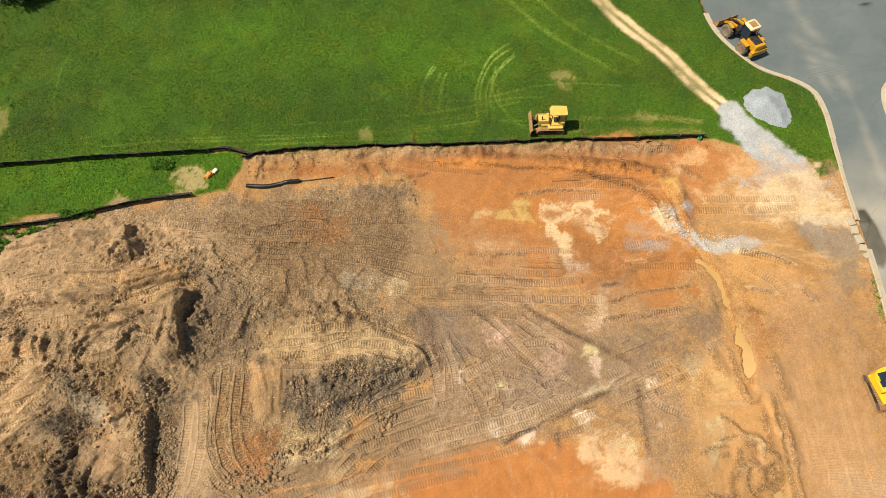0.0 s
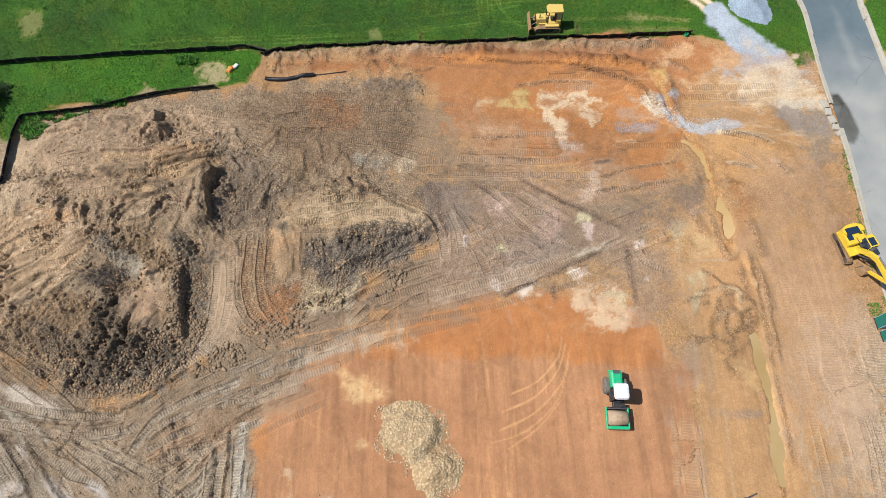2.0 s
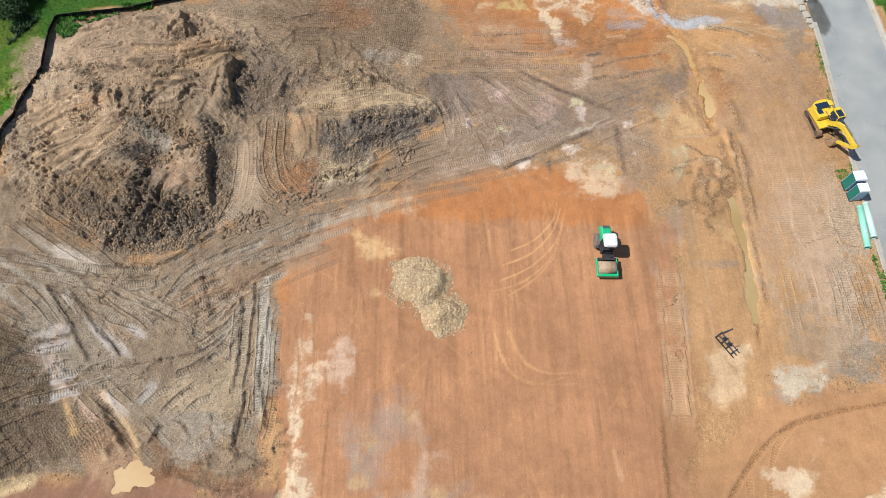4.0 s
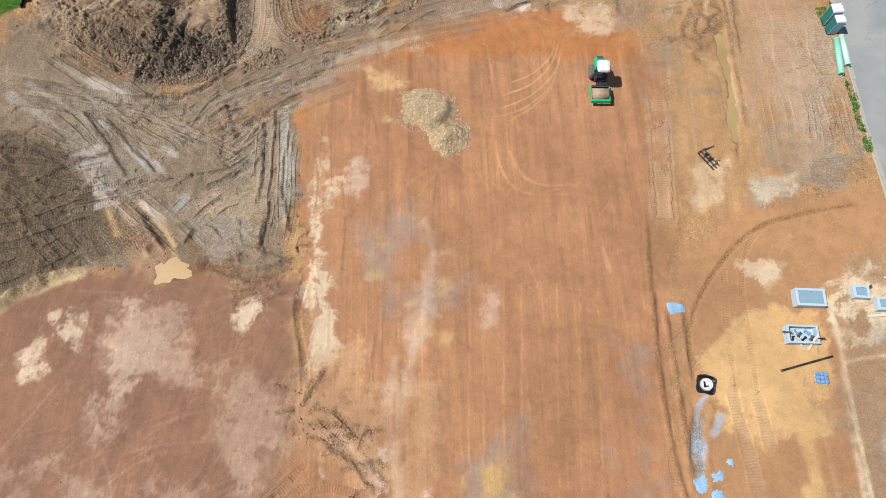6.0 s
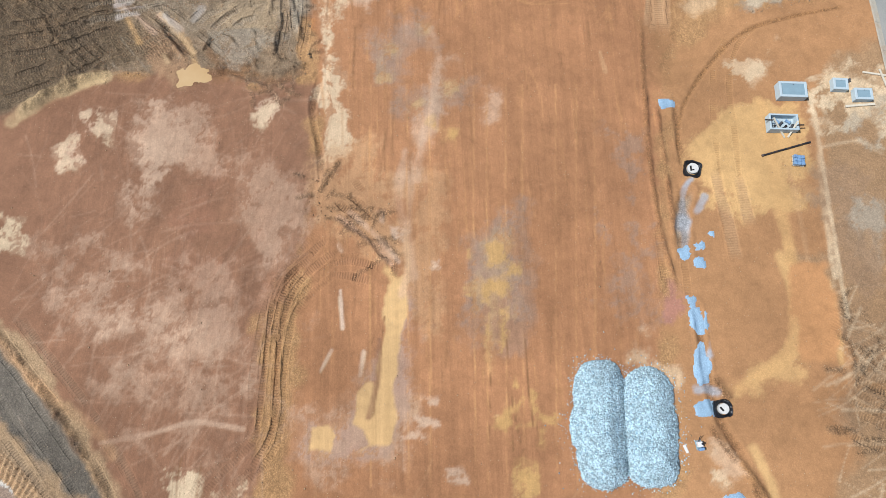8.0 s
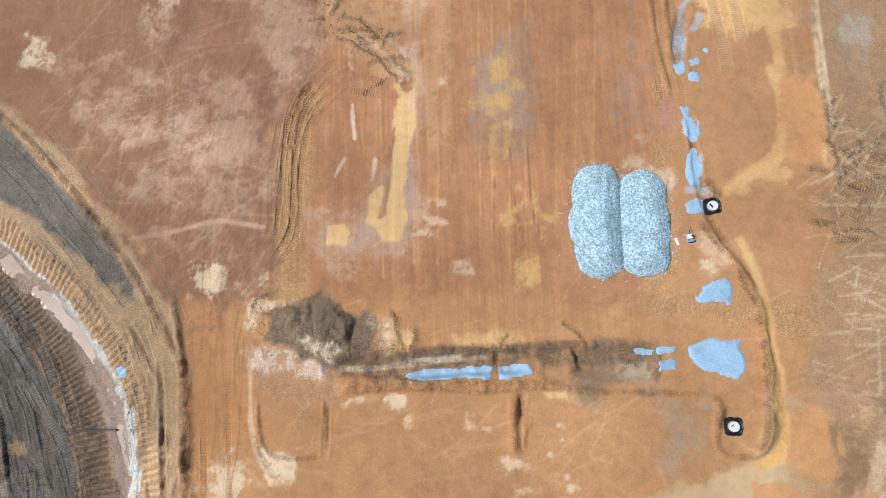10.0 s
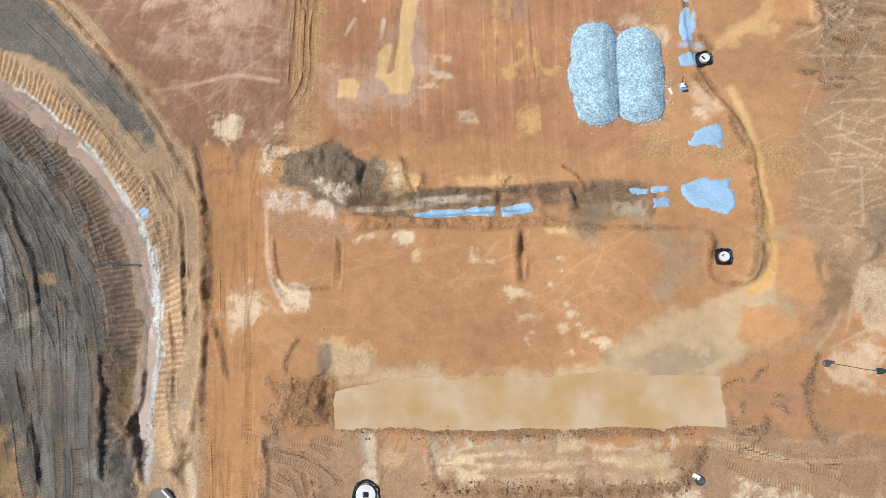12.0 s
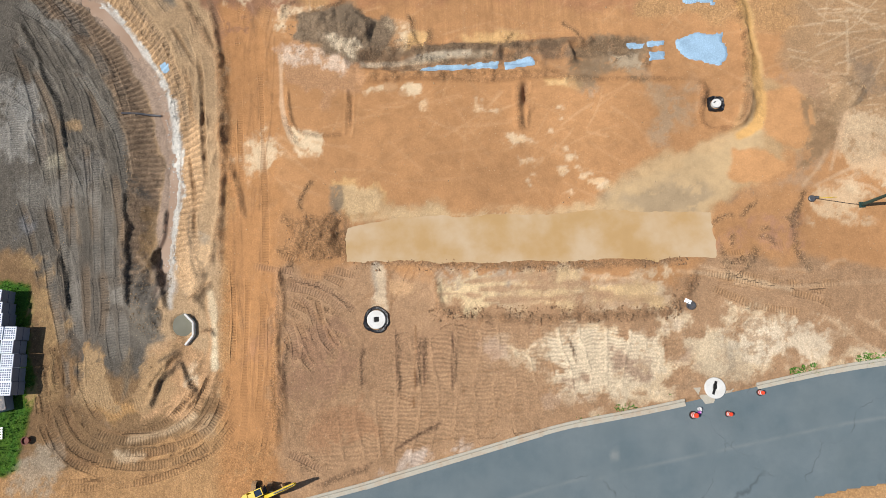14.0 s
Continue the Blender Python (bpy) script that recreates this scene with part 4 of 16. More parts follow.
patch([(21.6,-28.2), (26.0,-26.2), (28.7,-25.2), (28.8,-29.3), (29.2,-34.8), (26.0,-36.8), (23.2,-35.0), (21.9,-32.2)], SAND_LIGHT, rag=0.9, soft=0.5, alpha=0.9)
patch([(22.2,-50.8), (26.1,-49.4), (28.2,-48.4), (28.0,-46.2), (29.5,-46.3), (28.9,-50.1), (25.3,-51.5), (22.7,-52.4)], SAND_LIGHT, rag=0.7, soft=0.4, alpha=0.75)
patch([(-6.8,-31.5), (-3.9,-33.5), (-4.9,-39.9), (-4.0,-44.4), (-1.3,-44.5), (-0.0,-33.6), (-1.9,-29.6), (-3.9,-29.6)], PALE_ORANGE, rag=1.2, soft=0.8, alpha=0.45)
patch([(-1.7,-18.9), (0.9,-19.0), (0.5,-22.9), (-2.9,-31.6), (-4.4,-31.6), (-2.3,-23.4)], PALE_PINK, rag=0.8, soft=0.6, alpha=0.45)
patch([(4.4,-22.5), (5.7,-22.6), (5.2,-25.8), (4.2,-25.7)], PALE_PINK, rag=0.6, soft=0.5, alpha=0.5)
patch([(4.8,-33.8), (6.2,-33.9), (6.1,-39.4), (5.3,-41.1), (4.4,-39.3)], BLUISH, rag=1.0, soft=0.8, alpha=0.35)
patch([(3.1,-37.5), (5.5,-37.3), (5.3,-40.7), (3.2,-40.6)], YELLOW, rag=1.0, soft=0.6, alpha=0.35)
patch([(3.3,-37.2), (5.4,-37.3), (5.2,-40.0), (3.2,-39.4)], YELLOW, rag=0.9, soft=0.5, alpha=0.35)
patch([(2.6,-40.9), (4.1,-41.0), (4.4,-44.6), (2.7,-45.0)], YELLOW, rag=1.0, soft=0.5, alpha=0.35)
patch([(3.2,-41.2), (4.2,-41.2), (3.5,-49.2), (2.7,-49.2)], SANDY_PUD, rag=0.6, soft=0.4, alpha=0.6)
patch([(4.0,-49.8), (4.9,-49.8), (4.6,-54.7), (3.9,-54.7)], SANDY_PUD, rag=0.6, soft=0.4, alpha=0.55)
patch([(4.8,-57.3), (6.1,-56.4), (6.0,-59.0), (4.7,-58.9)], SANDY_PUD, rag=0.6, soft=0.4, alpha=0.7)
patch([(2.9,-51.6), (4.4,-51.7), (4.0,-53.6), (3.0,-53.3)], PALE, rag=0.7, soft=0.3, alpha=0.5)
# long grading streaks along the pad
streaks([(-12.0,4.5), (24.4,2.6), (14.4,-66.7), (-12.5,-66.2)], 90)
streaks([(-7.4,2.7), (22.6,2.8), (19.8,-16.3), (-11.2,-15.5)], 92)
streaks([(-22.0,-37.3), (19.7,-39.2), (18.4,-60.1), (-21.2,-57.4)], 88)
# ---- tracked plant marks, ruts and berms ----
tread([(-17.0,31.1), (0.6,30.7), (4.1,28.2), (5.7,24.1), (17.6,20.5), (13.9,11.3), (6.0,7.3), (-8.4,5.7), (-20.4,1.1), (-8.6,8.2), (2.6,13.9), (-1.7,22.4)], 8, 0.7)
tread([(-35.1,25.3), (-17.4,24.6), (-15.8,20.2), (-31.9,17.9)], 12, 0.5)
tread([(32.0,-2.2), (40.0,-3.0), (40.0,-11.9), (30.0,-12.9)], 90, 0.6)
tread([(-47.2,-7.5), (-31.3,-11.7), (-26.0,-16.6), (-39.2,-22.5), (-44.0,-22.4)], 40, 0.8)
tread([(-36.2,-91.7), (-29.8,-91.9), (-27.3,-94.8), (-27.6,-97.5), (-32.1,-97.7)], 20, 0.7)
tread([(-55.5,-53.5), (-34.2,-60.1), (-30.0,-70.9), (-29.0,-81.7), (-50.7,-80.7)], 100, 1.0)
tread([(32.0,-45.9), (37.9,-48.1), (36.1,-58.0), (31.3,-56.7)], 50, 0.7)
fan([(-33.7,-1.0), (-28.5,-0.2), (-20.4,1.1), (-15.0,3.3), (-8.4,5.7), (-1.5,7.0), (6.0,7.3)], [(-32.8,-4.4), (-26.4,-3.7), (-18.6,-2.1), (-11.8,-0.0), (-5.4,3.1), (1.5,5.4), (7.5,6.8)], 6, GREY_DARK, 0.45, 0.05)
fan([(-40.1,-0.0), (-33.9,-1.6), (-29.4,-2.5), (-25.5,-2.7), (-23.5,-1.5)], [(-39.5,-2.1), (-33.5,-3.4), (-29.1,-4.2), (-24.8,-4.0), (-22.9,-2.3)], 2, GREY_DARK, 0.5, 0.12)
fan([(-23.4,-2.3), (-20.9,-0.3), (-16.7,2.4), (-11.7,4.5), (-5.4,6.1)], [(-21.8,-4.8), (-19.1,-2.9), (-14.9,-0.4), (-9.4,1.7), (-5.4,3.8)], 4, GREY_DARK, 0.5, 0.08)
fan([(-12.9,-31.3), (-12.1,-33.3), (-9.7,-34.3), (-6.8,-36.7), (-4.9,-39.1)], [(-10.8,-30.9), (-8.7,-33.4), (-6.3,-35.3), (-3.9,-37.3)], 3, RUT, 0.4, 0.09)
fan([(-12.8,-31.1), (-12.5,-33.6), (-10.7,-34.8)], [(-11.3,-31.1), (-10.5,-33.4), (-9.9,-34.8)], 2, RUT, 0.6, 0.15)
fan([(-15.7,-43.5), (-14.6,-40.5), (-11.9,-38.8), (-10.6,-35.7)], [(-13.9,-44.0), (-12.2,-41.5), (-10.5,-39.3), (-9.6,-36.2)], 3, RUT, 0.4, 0.09)
fan([(-10.5,-35.1), (-13.0,-38.7), (-15.2,-41.3), (-16.0,-46.3), (-16.1,-51.2), (-16.9,-54.4)], [(-9.9,-36.7), (-12.4,-39.8), (-13.9,-42.4), (-14.8,-47.3), (-14.6,-52.2), (-15.5,-54.9)], 2, RUT, 0.15, 0.07)
fan([(-10.9,-38.8), (-8.9,-38.6), (-5.4,-39.8)], [(-10.4,-40.1), (-8.4,-39.9), (-6.4,-41.1)], 1, RUT, 0.5, 0.1)
fan([(-11.2,-38.8), (-14.4,-41.0), (-15.7,-43.3), (-16.2,-47.9), (-16.3,-53.3), (-18.8,-55.9), (-21.2,-58.5), (-21.8,-61.5)], [(-9.1,-38.2), (-12.8,-41.7), (-14.4,-44.5), (-14.6,-49.0), (-14.8,-53.9), (-17.3,-57.0), (-19.7,-59.5), (-20.3,-62.6)], 2, RUT, 0.15, 0.07)
fan([(25.4,-20.2), (24.8,-26.6), (24.2,-32.6), (24.1,-40.0)], [(27.1,-23.6), (26.5,-30.8), (26.0,-35.5), (25.6,-40.0)], 1, RUT_TAN, 0.2, 0.03)
fan([(19.6,-25.3), (19.1,-32.4), (18.9,-38.0), (18.4,-43.3)], [(20.2,-34.4), (20.1,-38.1), (20.0,-41.6), (19.9,-45.0)], 1, RUT_TAN, 0.4, 0.08)
fan([(-1.2,37.2), (7.5,35.7), (16.0,34.7), (22.6,33.7), (25.6,31.6), (26.7,27.2)], [(-1.1,35.6), (7.4,34.4), (15.8,33.4), (21.3,32.5), (23.7,30.4), (25.2,26.1)], 2, RUT, 0.5, 0.10)
fan([(-5.5,29.6), (2.2,29.1), (9.8,27.9), (15.1,26.5)], [(-4.3,27.1), (3.3,26.3), (9.7,25.0), (14.9,24.2)], 2, GREY_DARK, 0.35, 0.05)
fan([(-1.0,21.3), (5.3,21.4), (12.5,20.9), (19.8,21.8)], [(0.1,22.4), (5.3,22.8), (12.6,22.3), (18.9,22.9)], 1, RUT, 0.35, 0.06)
fan([(6.8,20.0), (11.7,17.2), (13.8,14.1), (16.3,10.6)], [(4.1,16.9), (9.0,14.2), (11.1,10.8), (13.3,8.8)], 3, GREY_DARK, 0.5, 0.06)
fan([(11.7,11.7), (16.8,14.5), (23.1,16.8), (28.2,18.2)], [(10.6,9.8), (16.5,12.0), (23.8,15.3), (27.9,16.6)], 2, GREY_DARK, 0.3, 0.05)
fan([(-13.7,14.7), (-13.8,11.3), (-13.5,8.5), (-10.9,5.4), (-8.9,3.2)], [(-16.6,14.3), (-16.3,10.4), (-15.7,7.7), (-13.6,5.0), (-11.1,2.5)], 2, RUT, 0.3, 0.04)
fan([(-31.7,21.7), (-25.0,23.3), (-19.4,23.8), (-15.5,26.1)], [(-30.3,19.5), (-23.7,21.6), (-18.7,22.7), (-14.8,24.4)], 2, RUT, 0.4, 0.08)
fan([(-13.0,17.2), (-8.0,16.6), (-1.9,17.0), (1.6,16.7)], [(-12.3,15.2), (-7.4,15.1), (-0.9,15.7), (1.8,15.4)], 2, RUT, 0.4, 0.06)
fan([(-24.2,-92.1), (-25.4,-95.8), (-28.0,-97.9), (-32.1,-98.2), (-34.9,-96.7), (-35.7,-92.6), (-35.6,-88.0)], [(-22.2,-93.1), (-23.5,-96.7), (-26.6,-98.9), (-31.1,-99.6), (-35.2,-98.5), (-36.9,-94.4), (-37.0,-87.9)], 2, RUT, 0.45, 0.07)
fan([(-37.2,-100.2), (-32.8,-99.9), (-28.3,-100.1), (-24.8,-98.5), (-22.2,-95.0)], [(-34.5,-101.6), (-30.1,-101.3), (-26.5,-100.6), (-23.0,-98.5), (-21.2,-95.9)], 2, RUT, 0.45, 0.07)
fan([(-23.2,-58.4), (-22.3,-69.9), (-21.7,-80.5), (-21.2,-90.4), (-20.7,-95.9)], [(-20.8,-58.4), (-20.0,-69.9), (-19.7,-80.6), (-19.2,-90.4), (-18.9,-96.0)], 1, RUT, 0.25, 0.03)
fan([(-17.7,-85.6), (-14.7,-87.7), (-13.3,-90.6), (-12.3,-92.6)], [(-18.6,-87.6), (-16.2,-90.1), (-14.7,-92.5), (-13.7,-94.4)], 2, RUT, 0.4, 0.10)
fan([(-7.5,-89.9), (-7.4,-95.5), (-7.2,-98.2)], [(-6.1,-90.0), (-6.0,-95.1), (-5.8,-98.3)], 1, RUT, 0.25, 0.03)
fan([(18.6,-86.1), (23.2,-87.3), (27.7,-88.0), (33.0,-87.7)], [(19.2,-85.6), (23.8,-85.9), (28.4,-86.1), (33.3,-86.1)], 2, RUT_TAN, 0.4, 0.06)
fan([(-39.3,-42.3), (-33.7,-48.6), (-29.3,-54.1), (-26.1,-59.4), (-24.9,-63.4)], [(-37.2,-43.5), (-32.1,-49.7), (-27.8,-54.6), (-25.1,-59.4), (-23.9,-62.9)], 2, GREY_DARK, 0.4, 0.08)
fan([(-47.4,-40.6), (-40.4,-45.7), (-35.4,-51.8), (-31.1,-57.2)], [(-45.5,-40.6), (-39.0,-45.7), (-33.9,-51.8), (-30.2,-56.1)], 1, PALE_GREY, 0.3, 0.06)
berm([(-16.3,35.9), (-9.2,36.5), (-1.2,36.6), (7.5,36.6), (16.1,36.6), (21.8,35.9), (27.4,36.0)], 0.5, 1.2, SPOIL, 0.8)
berm([(15.9,34.0), (21.5,33.8), (25.7,32.3), (26.9,28.4), (27.0,26.0)], 0.35, 1.2, RUT, 0.5)
berm([(21.7,-24.4), (21.5,-27.5), (21.7,-31.0)], -0.14, 0.4, RUT, 0.5)
berm([(19.5,-16.4), (18.9,-24.2), (18.6,-30.4), (18.8,-37.1)], 0.10, 0.35, RUT_TAN, 0.4)
berm([(21.7,-33.5), (20.8,-36.3), (20.6,-39.4)], -0.25, 0.7, PALE_GREY, 0.8)
berm([(-11.6,-20.9), (-12.3,-24.1), (-11.6,-27.8), (-11.2,-30.8)], -0.14, 0.4, RUT, 0.4)
berm([(-24.5,-21.1), (-20.5,-19.5), (-16.3,-20.7), (-12.2,-19.4)], -0.25, 0.8, RUT, 0.5)
berm([(-39.8,-24.1), (-35.5,-20.9), (-31.3,-19.0)], 0.4, 1.0, MUD_BROWN, 0.6)
berm([(-42.5,-40.6), (-37.0,-45.7), (-32.0,-51.9), (-28.1,-57.2), (-25.4,-61.9), (-23.6,-65.4), (-23.1,-70.2), (-23.1,-73.9)], 0.25, 0.6, RUT, 0.5)
berm([(-22.9,-73.9), (-21.8,-77.1), (-21.0,-80.2)], 0.2, 0.5, RUT, 0.5)
berm([(-11.7,-67.8), (-11.8,-70.6), (-11.9,-72.2)], -0.12, 0.35, RUT, 0.4)
berm([(-18.2,-69.5), (-16.9,-72.3), (-15.9,-73.7)], -0.07, 0.35, RUT, 0.3)
berm([(4.4,-67.6), (4.4,-70.3)], -0.35, 0.5, DARK_CLAY, 0.5)
berm([(3.7,-67.4), (3.7,-72.1), (4.3,-72.8)], 0.25, 0.6, RUT, 0.5)
berm([(8.5,-64.1), (8.8,-66.6)], 0.4, 0.8, DARK_CLAY, 0.5)
berm([(22.3,-56.1), (24.2,-59.8), (24.7,-62.9), (24.8,-67.3), (24.6,-70.1), (23.8,-72.4), (22.3,-73.2)], 0.25, 0.7, RUT_TAN, 0.6)
berm([(21.0,-44.0), (21.0,-48.5), (21.4,-52.9), (23.1,-56.7)], -0.2, 0.5, RUT, 0.5)
berm([(-24.0,-84.4), (-23.4,-80.4), (-23.1,-75.2), (-23.6,-69.8), (-24.0,-63.6), (-25.0,-58.3)], 0.2, 0.5, RUT, 0.5)
berm([(-25.2,-90.2), (-25.0,-88.3), (-24.9,-85.4), (-24.5,-83.9)], 0.3, 0.8, BANK, 0.5)
berm([(-11.6,-84.0), (-3.0,-84.5), (6.8,-85.1), (16.4,-84.8), (17.4,-84.6)], 0.35, 0.9, DARK_CLAY, 0.5)
berm([(-5.1,-88.5), (1.6,-89.5), (8.8,-89.6), (15.0,-89.3), (17.3,-87.0), (17.5,-85.6)], 0.25, 0.8, RUT, 0.5)
berm([(-4.5,-85.6), (-4.1,-88.6)], 0.2, 0.6, RUT, 0.4)
berm([(-12.3,-82.8), (-12.2,-80.3), (-12.8,-79.8)], 0.3, 0.7, DARK_CLAY, 0.6)
berm([(-18.1,-88.6), (-18.2,-95.1), (-17.9,-99.6)], 0.12, 0.6, RUT_TAN, 0.3)
berm([(-11.2,-66.8), (-6.4,-66.7), (0.9,-66.8), (8.1,-67.1)], 0.2, 0.8, SAND_SOUTH, 0.5)
berm([(27.5,8.3), (29.5,7.0), (30.0,4.1), (28.0,2.0), (26.0,2.1), (25.9,4.3), (27.2,7.1)], 0.2, 0.6, TAN_ORANGE, 0.3)
berm([(27.9,6.5), (28.6,4.7), (27.2,3.1)], 0.16, 0.5, RUT_TAN, 0.3)
berm([(27.0,19.3), (30.3,18.6), (33.1,18.0)], 0.15, 0.6, RUT, 0.4)
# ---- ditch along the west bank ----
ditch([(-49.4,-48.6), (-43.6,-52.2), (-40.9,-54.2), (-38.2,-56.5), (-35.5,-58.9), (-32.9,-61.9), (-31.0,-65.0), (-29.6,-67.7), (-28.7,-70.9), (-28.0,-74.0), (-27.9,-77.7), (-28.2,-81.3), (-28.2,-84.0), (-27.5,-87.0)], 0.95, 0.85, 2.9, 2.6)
# ---- pale lines and wash marks ----
strip([(30.7,5.2), (29.9,-1.8), (28.9,-8.2)], 1.0, SANDY_PUD, 0.6, wet=0.4)
strip([(33.8,-25.0), (33.8,-29.1), (33.4,-33.0), (33.0,-37.6), (32.8,-42.0)], 0.5, PALE, 0.7, wet=0.0)
strip([(28.9,-33.7), (29.4,-38.1), (29.2,-42.2), (29.1,-45.7), (28.5,-48.1), (26.3,-49.9)], 0.7, SAND_LIGHT, 0.8, wet=0.0)
strip([(28.7,-39.9), (29.2,-44.0), (29.0,-46.3), (27.1,-48.9), (24.4,-50.6)], 0.9, SAND_LIGHT, 0.8, wet=0.0)
strip([(32.1,-42.5), (32.0,-45.9), (31.9,-49.2)], 0.5, SAND_LIGHT, 0.8, wet=0.0)
strip([(23.8,-55.7), (24.8,-58.9), (24.9,-62.9), (24.9,-66.3), (24.5,-70.6)], 0.8, SAND_LIGHT, 0.8, wet=0.3)
strip([(25.1,-62.0), (25.3,-66.0), (25.1,-69.4), (24.3,-72.0), (23.0,-74.1)], 0.9, SAND_LIGHT, 0.8, wet=0.3)
strip([(-41.7,-40.6), (-35.8,-47.4), (-31.6,-50.8), (-28.9,-53.0), (-27.8,-54.6)], 0.8, PALE_ORANGE, 0.6, wet=0.0)
strip([(-28.9,-53.5), (-24.4,-52.8), (-21.4,-52.1), (-17.4,-52.8)], 0.4, PALE_PINK, 0.6, wet=0.0)
strip([(-38.9,-24.1), (-36.3,-22.0), (-32.2,-20.1)], 1.0, earth(220, 182, 130), 0.7, wet=0.0)
strip([(-32.0,-11.1), (-30.2,-14.2), (-29.1,-16.5)], 0.7, SANDY_PUD, 0.7, wet=0.3)
strip([(-26.1,-13.6), (-24.4,-16.6), (-23.4,-19.4)], 0.6, SANDY_PUD, 0.9, wet=0.3)
strip([(-9.6,-42.0), (-9.3,-44.8)], 0.25, PALE, 0.8, wet=0.0)
strip([(-10.4,-47.0), (-11.1,-48.4)], 0.35, PALE, 0.8, wet=0.0)
strip([(-7.4,-46.9), (-7.7,-48.6)], 0.3, PALE, 0.8, wet=0.0)
strip([(7.6,-9.7), (8.7,-13.5)], 0.15, RUT_PAD, 0.6, wet=0.0)
strip([(15.3,-19.1), (15.6,-21.3)], 0.3, PALE_ORANGE, 0.6, wet=0.0)
strip([(-9.5,-84.5), (-9.3,-86.9)], 0.9, PALE_GREY, 0.8, wet=0.0)
strip([(-14.6,-103.3), (-18.3,-99.2)], 0.5, PALE_ORANGE, 0.3, wet=0.0)
strip([(-23.9,-86.4), (-23.5,-90.3), (-23.9,-92.6)], 0.6, PALE_ORANGE, 0.8, wet=0.0)
strip([(-33.9,-1.6), (-31.0,-6.1), (-27.6,-9.0), (-26.0,-10.4)], 0.5, PALE_GREY, 0.5, wet=0.3)
strip([(-33.4,-8.0), (-31.6,-8.7), (-30.1,-11.2)], 0.5, PALE_SHEEN, 0.8, wet=0.9)
strip([(-32.9,-9.9), (-30.3,-9.2)], 0.3, PALE_SHEEN, 0.7, wet=0.9)
strip([(-31.7,-12.9), (-28.8,-12.3)], 0.35, PALE_SHEEN, 0.7, wet=0.9)
strip([(-31.7,-11.2), (-30.3,-13.4)], 0.6, PALE_SHEEN, 0.7, wet=0.9)
strip([(-27.1,-13.7), (-25.8,-14.8)], 0.6, PALE_SHEEN, 0.7, wet=0.9)
strip([(-30.0,-6.6), (-28.1,-9.0), (-25.6,-10.0)], 0.5, PALE_GREY, 0.7, wet=0.4)
strip([(-21.4,-13.2), (-20.4,-14.0)], 0.5, PALE_GREY, 0.5, wet=0.2)
strip([(-31.8,-0.1), (-30.6,-1.2)], 0.7, PALE_GREY, 0.6, wet=0.0)
strip([(16.3,-86.0), (20.9,-86.7), (25.4,-88.0)], 0.4, PALE, 0.6, wet=0.0)
strip([(28.6,-90.8), (31.9,-94.0)], 0.3, PALE, 0.4, wet=0.0)
strip([(-40.4,-15.8), (-38.7,-11.7), (-35.3,-9.9)], 0.3, MUD_DARK, 0.5, wet=0.0)
# ---- marks in the meadow and the farm track ----
TRACK_LINE = [(19.2,62.9), (22.1,56.3), (24.6,52.5), (27.7,48.5), (30.4,44.1), (33.0,40.3)]
strip(TRACK_LINE, 1.7, TRACK_DIRT, 1.0, bare=1, rag=0.12)
strip(TRACK_LINE, 1.4, TRACK_DIRT, 1.0, bare=1, rag=0.12)
strip(TRACK_LINE, 0.34, TRACK_MID, 0.9, rag=0.5)
strip(TRACK_LINE, 0.26, earth(120, 116, 56), 0.7, rag=0.9)
patch([(32.3,40.4), (33.9,41.1), (34.9,39.2), (36.6,36.8), (39.4,34.0), (39.6,32.2), (35.0,32.6), (33.4,35.7), (32.0,38.8)], GRAVEL_PALE, rag=0.5, soft=0.3, grass=0)
patch([(35.0,37.2), (36.4,35.6), (38.4,33.6), (37.6,33.2), (35.4,35.0)], earth(214, 190, 160), rag=0.6, soft=0.4, alpha=0.6)
strip([(7.7,41.3), (8.0,45.0), (9.4,48.0), (11.6,49.9)], 0.17, GRASS_PALE, 0.50, wet=0.0)
strip([(8.4,40.9), (8.6,44.6), (10.2,47.3), (11.9,49.1)], 0.17, GRASS_PALE, 0.43, wet=0.0)
strip([(10.9,40.1), (9.6,42.7), (9.1,44.9), (9.7,47.2)], 0.17, GRASS_PALE, 0.43, wet=0.0)
strip([(12.0,39.3), (10.1,41.9), (9.7,44.1)], 0.17, GRASS_PALE, 0.37, wet=0.0)
strip([(3.6,42.9), (7.8,43.1), (13.3,44.4), (17.6,44.7), (22.9,44.1)], 0.17, GRASS_PALE, 0.43, wet=0.0)
strip([(-1.2,41.2), (4.8,41.7), (10.8,43.0), (14.4,43.0)], 0.17, GRASS_PALE, 0.37, wet=0.0)
strip([(-13.0,40.2), (-4.2,40.8), (2.4,41.5), (7.8,42.4)], 0.17, GRASS_PALE, 0.37, wet=0.0)
strip([(-30.9,37.5), (-21.5,38.6), (-10.0,39.0), (-0.0,39.7), (7.1,40.7), (12.3,39.5)], 0.17, GRASS_PALE, 0.31, wet=0.0)
strip([(-9.4,38.7), (-1.2,39.0), (4.7,39.5), (10.6,40.3)], 0.17, GRASS_PALE, 0.31, wet=0.0)
strip([(1.5,41.8), (1.8,45.2), (3.1,47.4)], 0.17, GRASS_PALE, 0.37, wet=0.0)
strip([(2.4,41.1), (2.7,44.4), (3.7,46.6)], 0.17, GRASS_PALE, 0.31, wet=0.0)
strip([(-4.9,46.1), (-3.6,43.1)], 0.17, GRASS_PALE, 0.31, wet=0.0)
strip([(11.7,57.0), (15.2,52.5), (18.7,49.1), (23.1,45.7)], 0.5, GRASS_PALE, 0.25, wet=0.0)
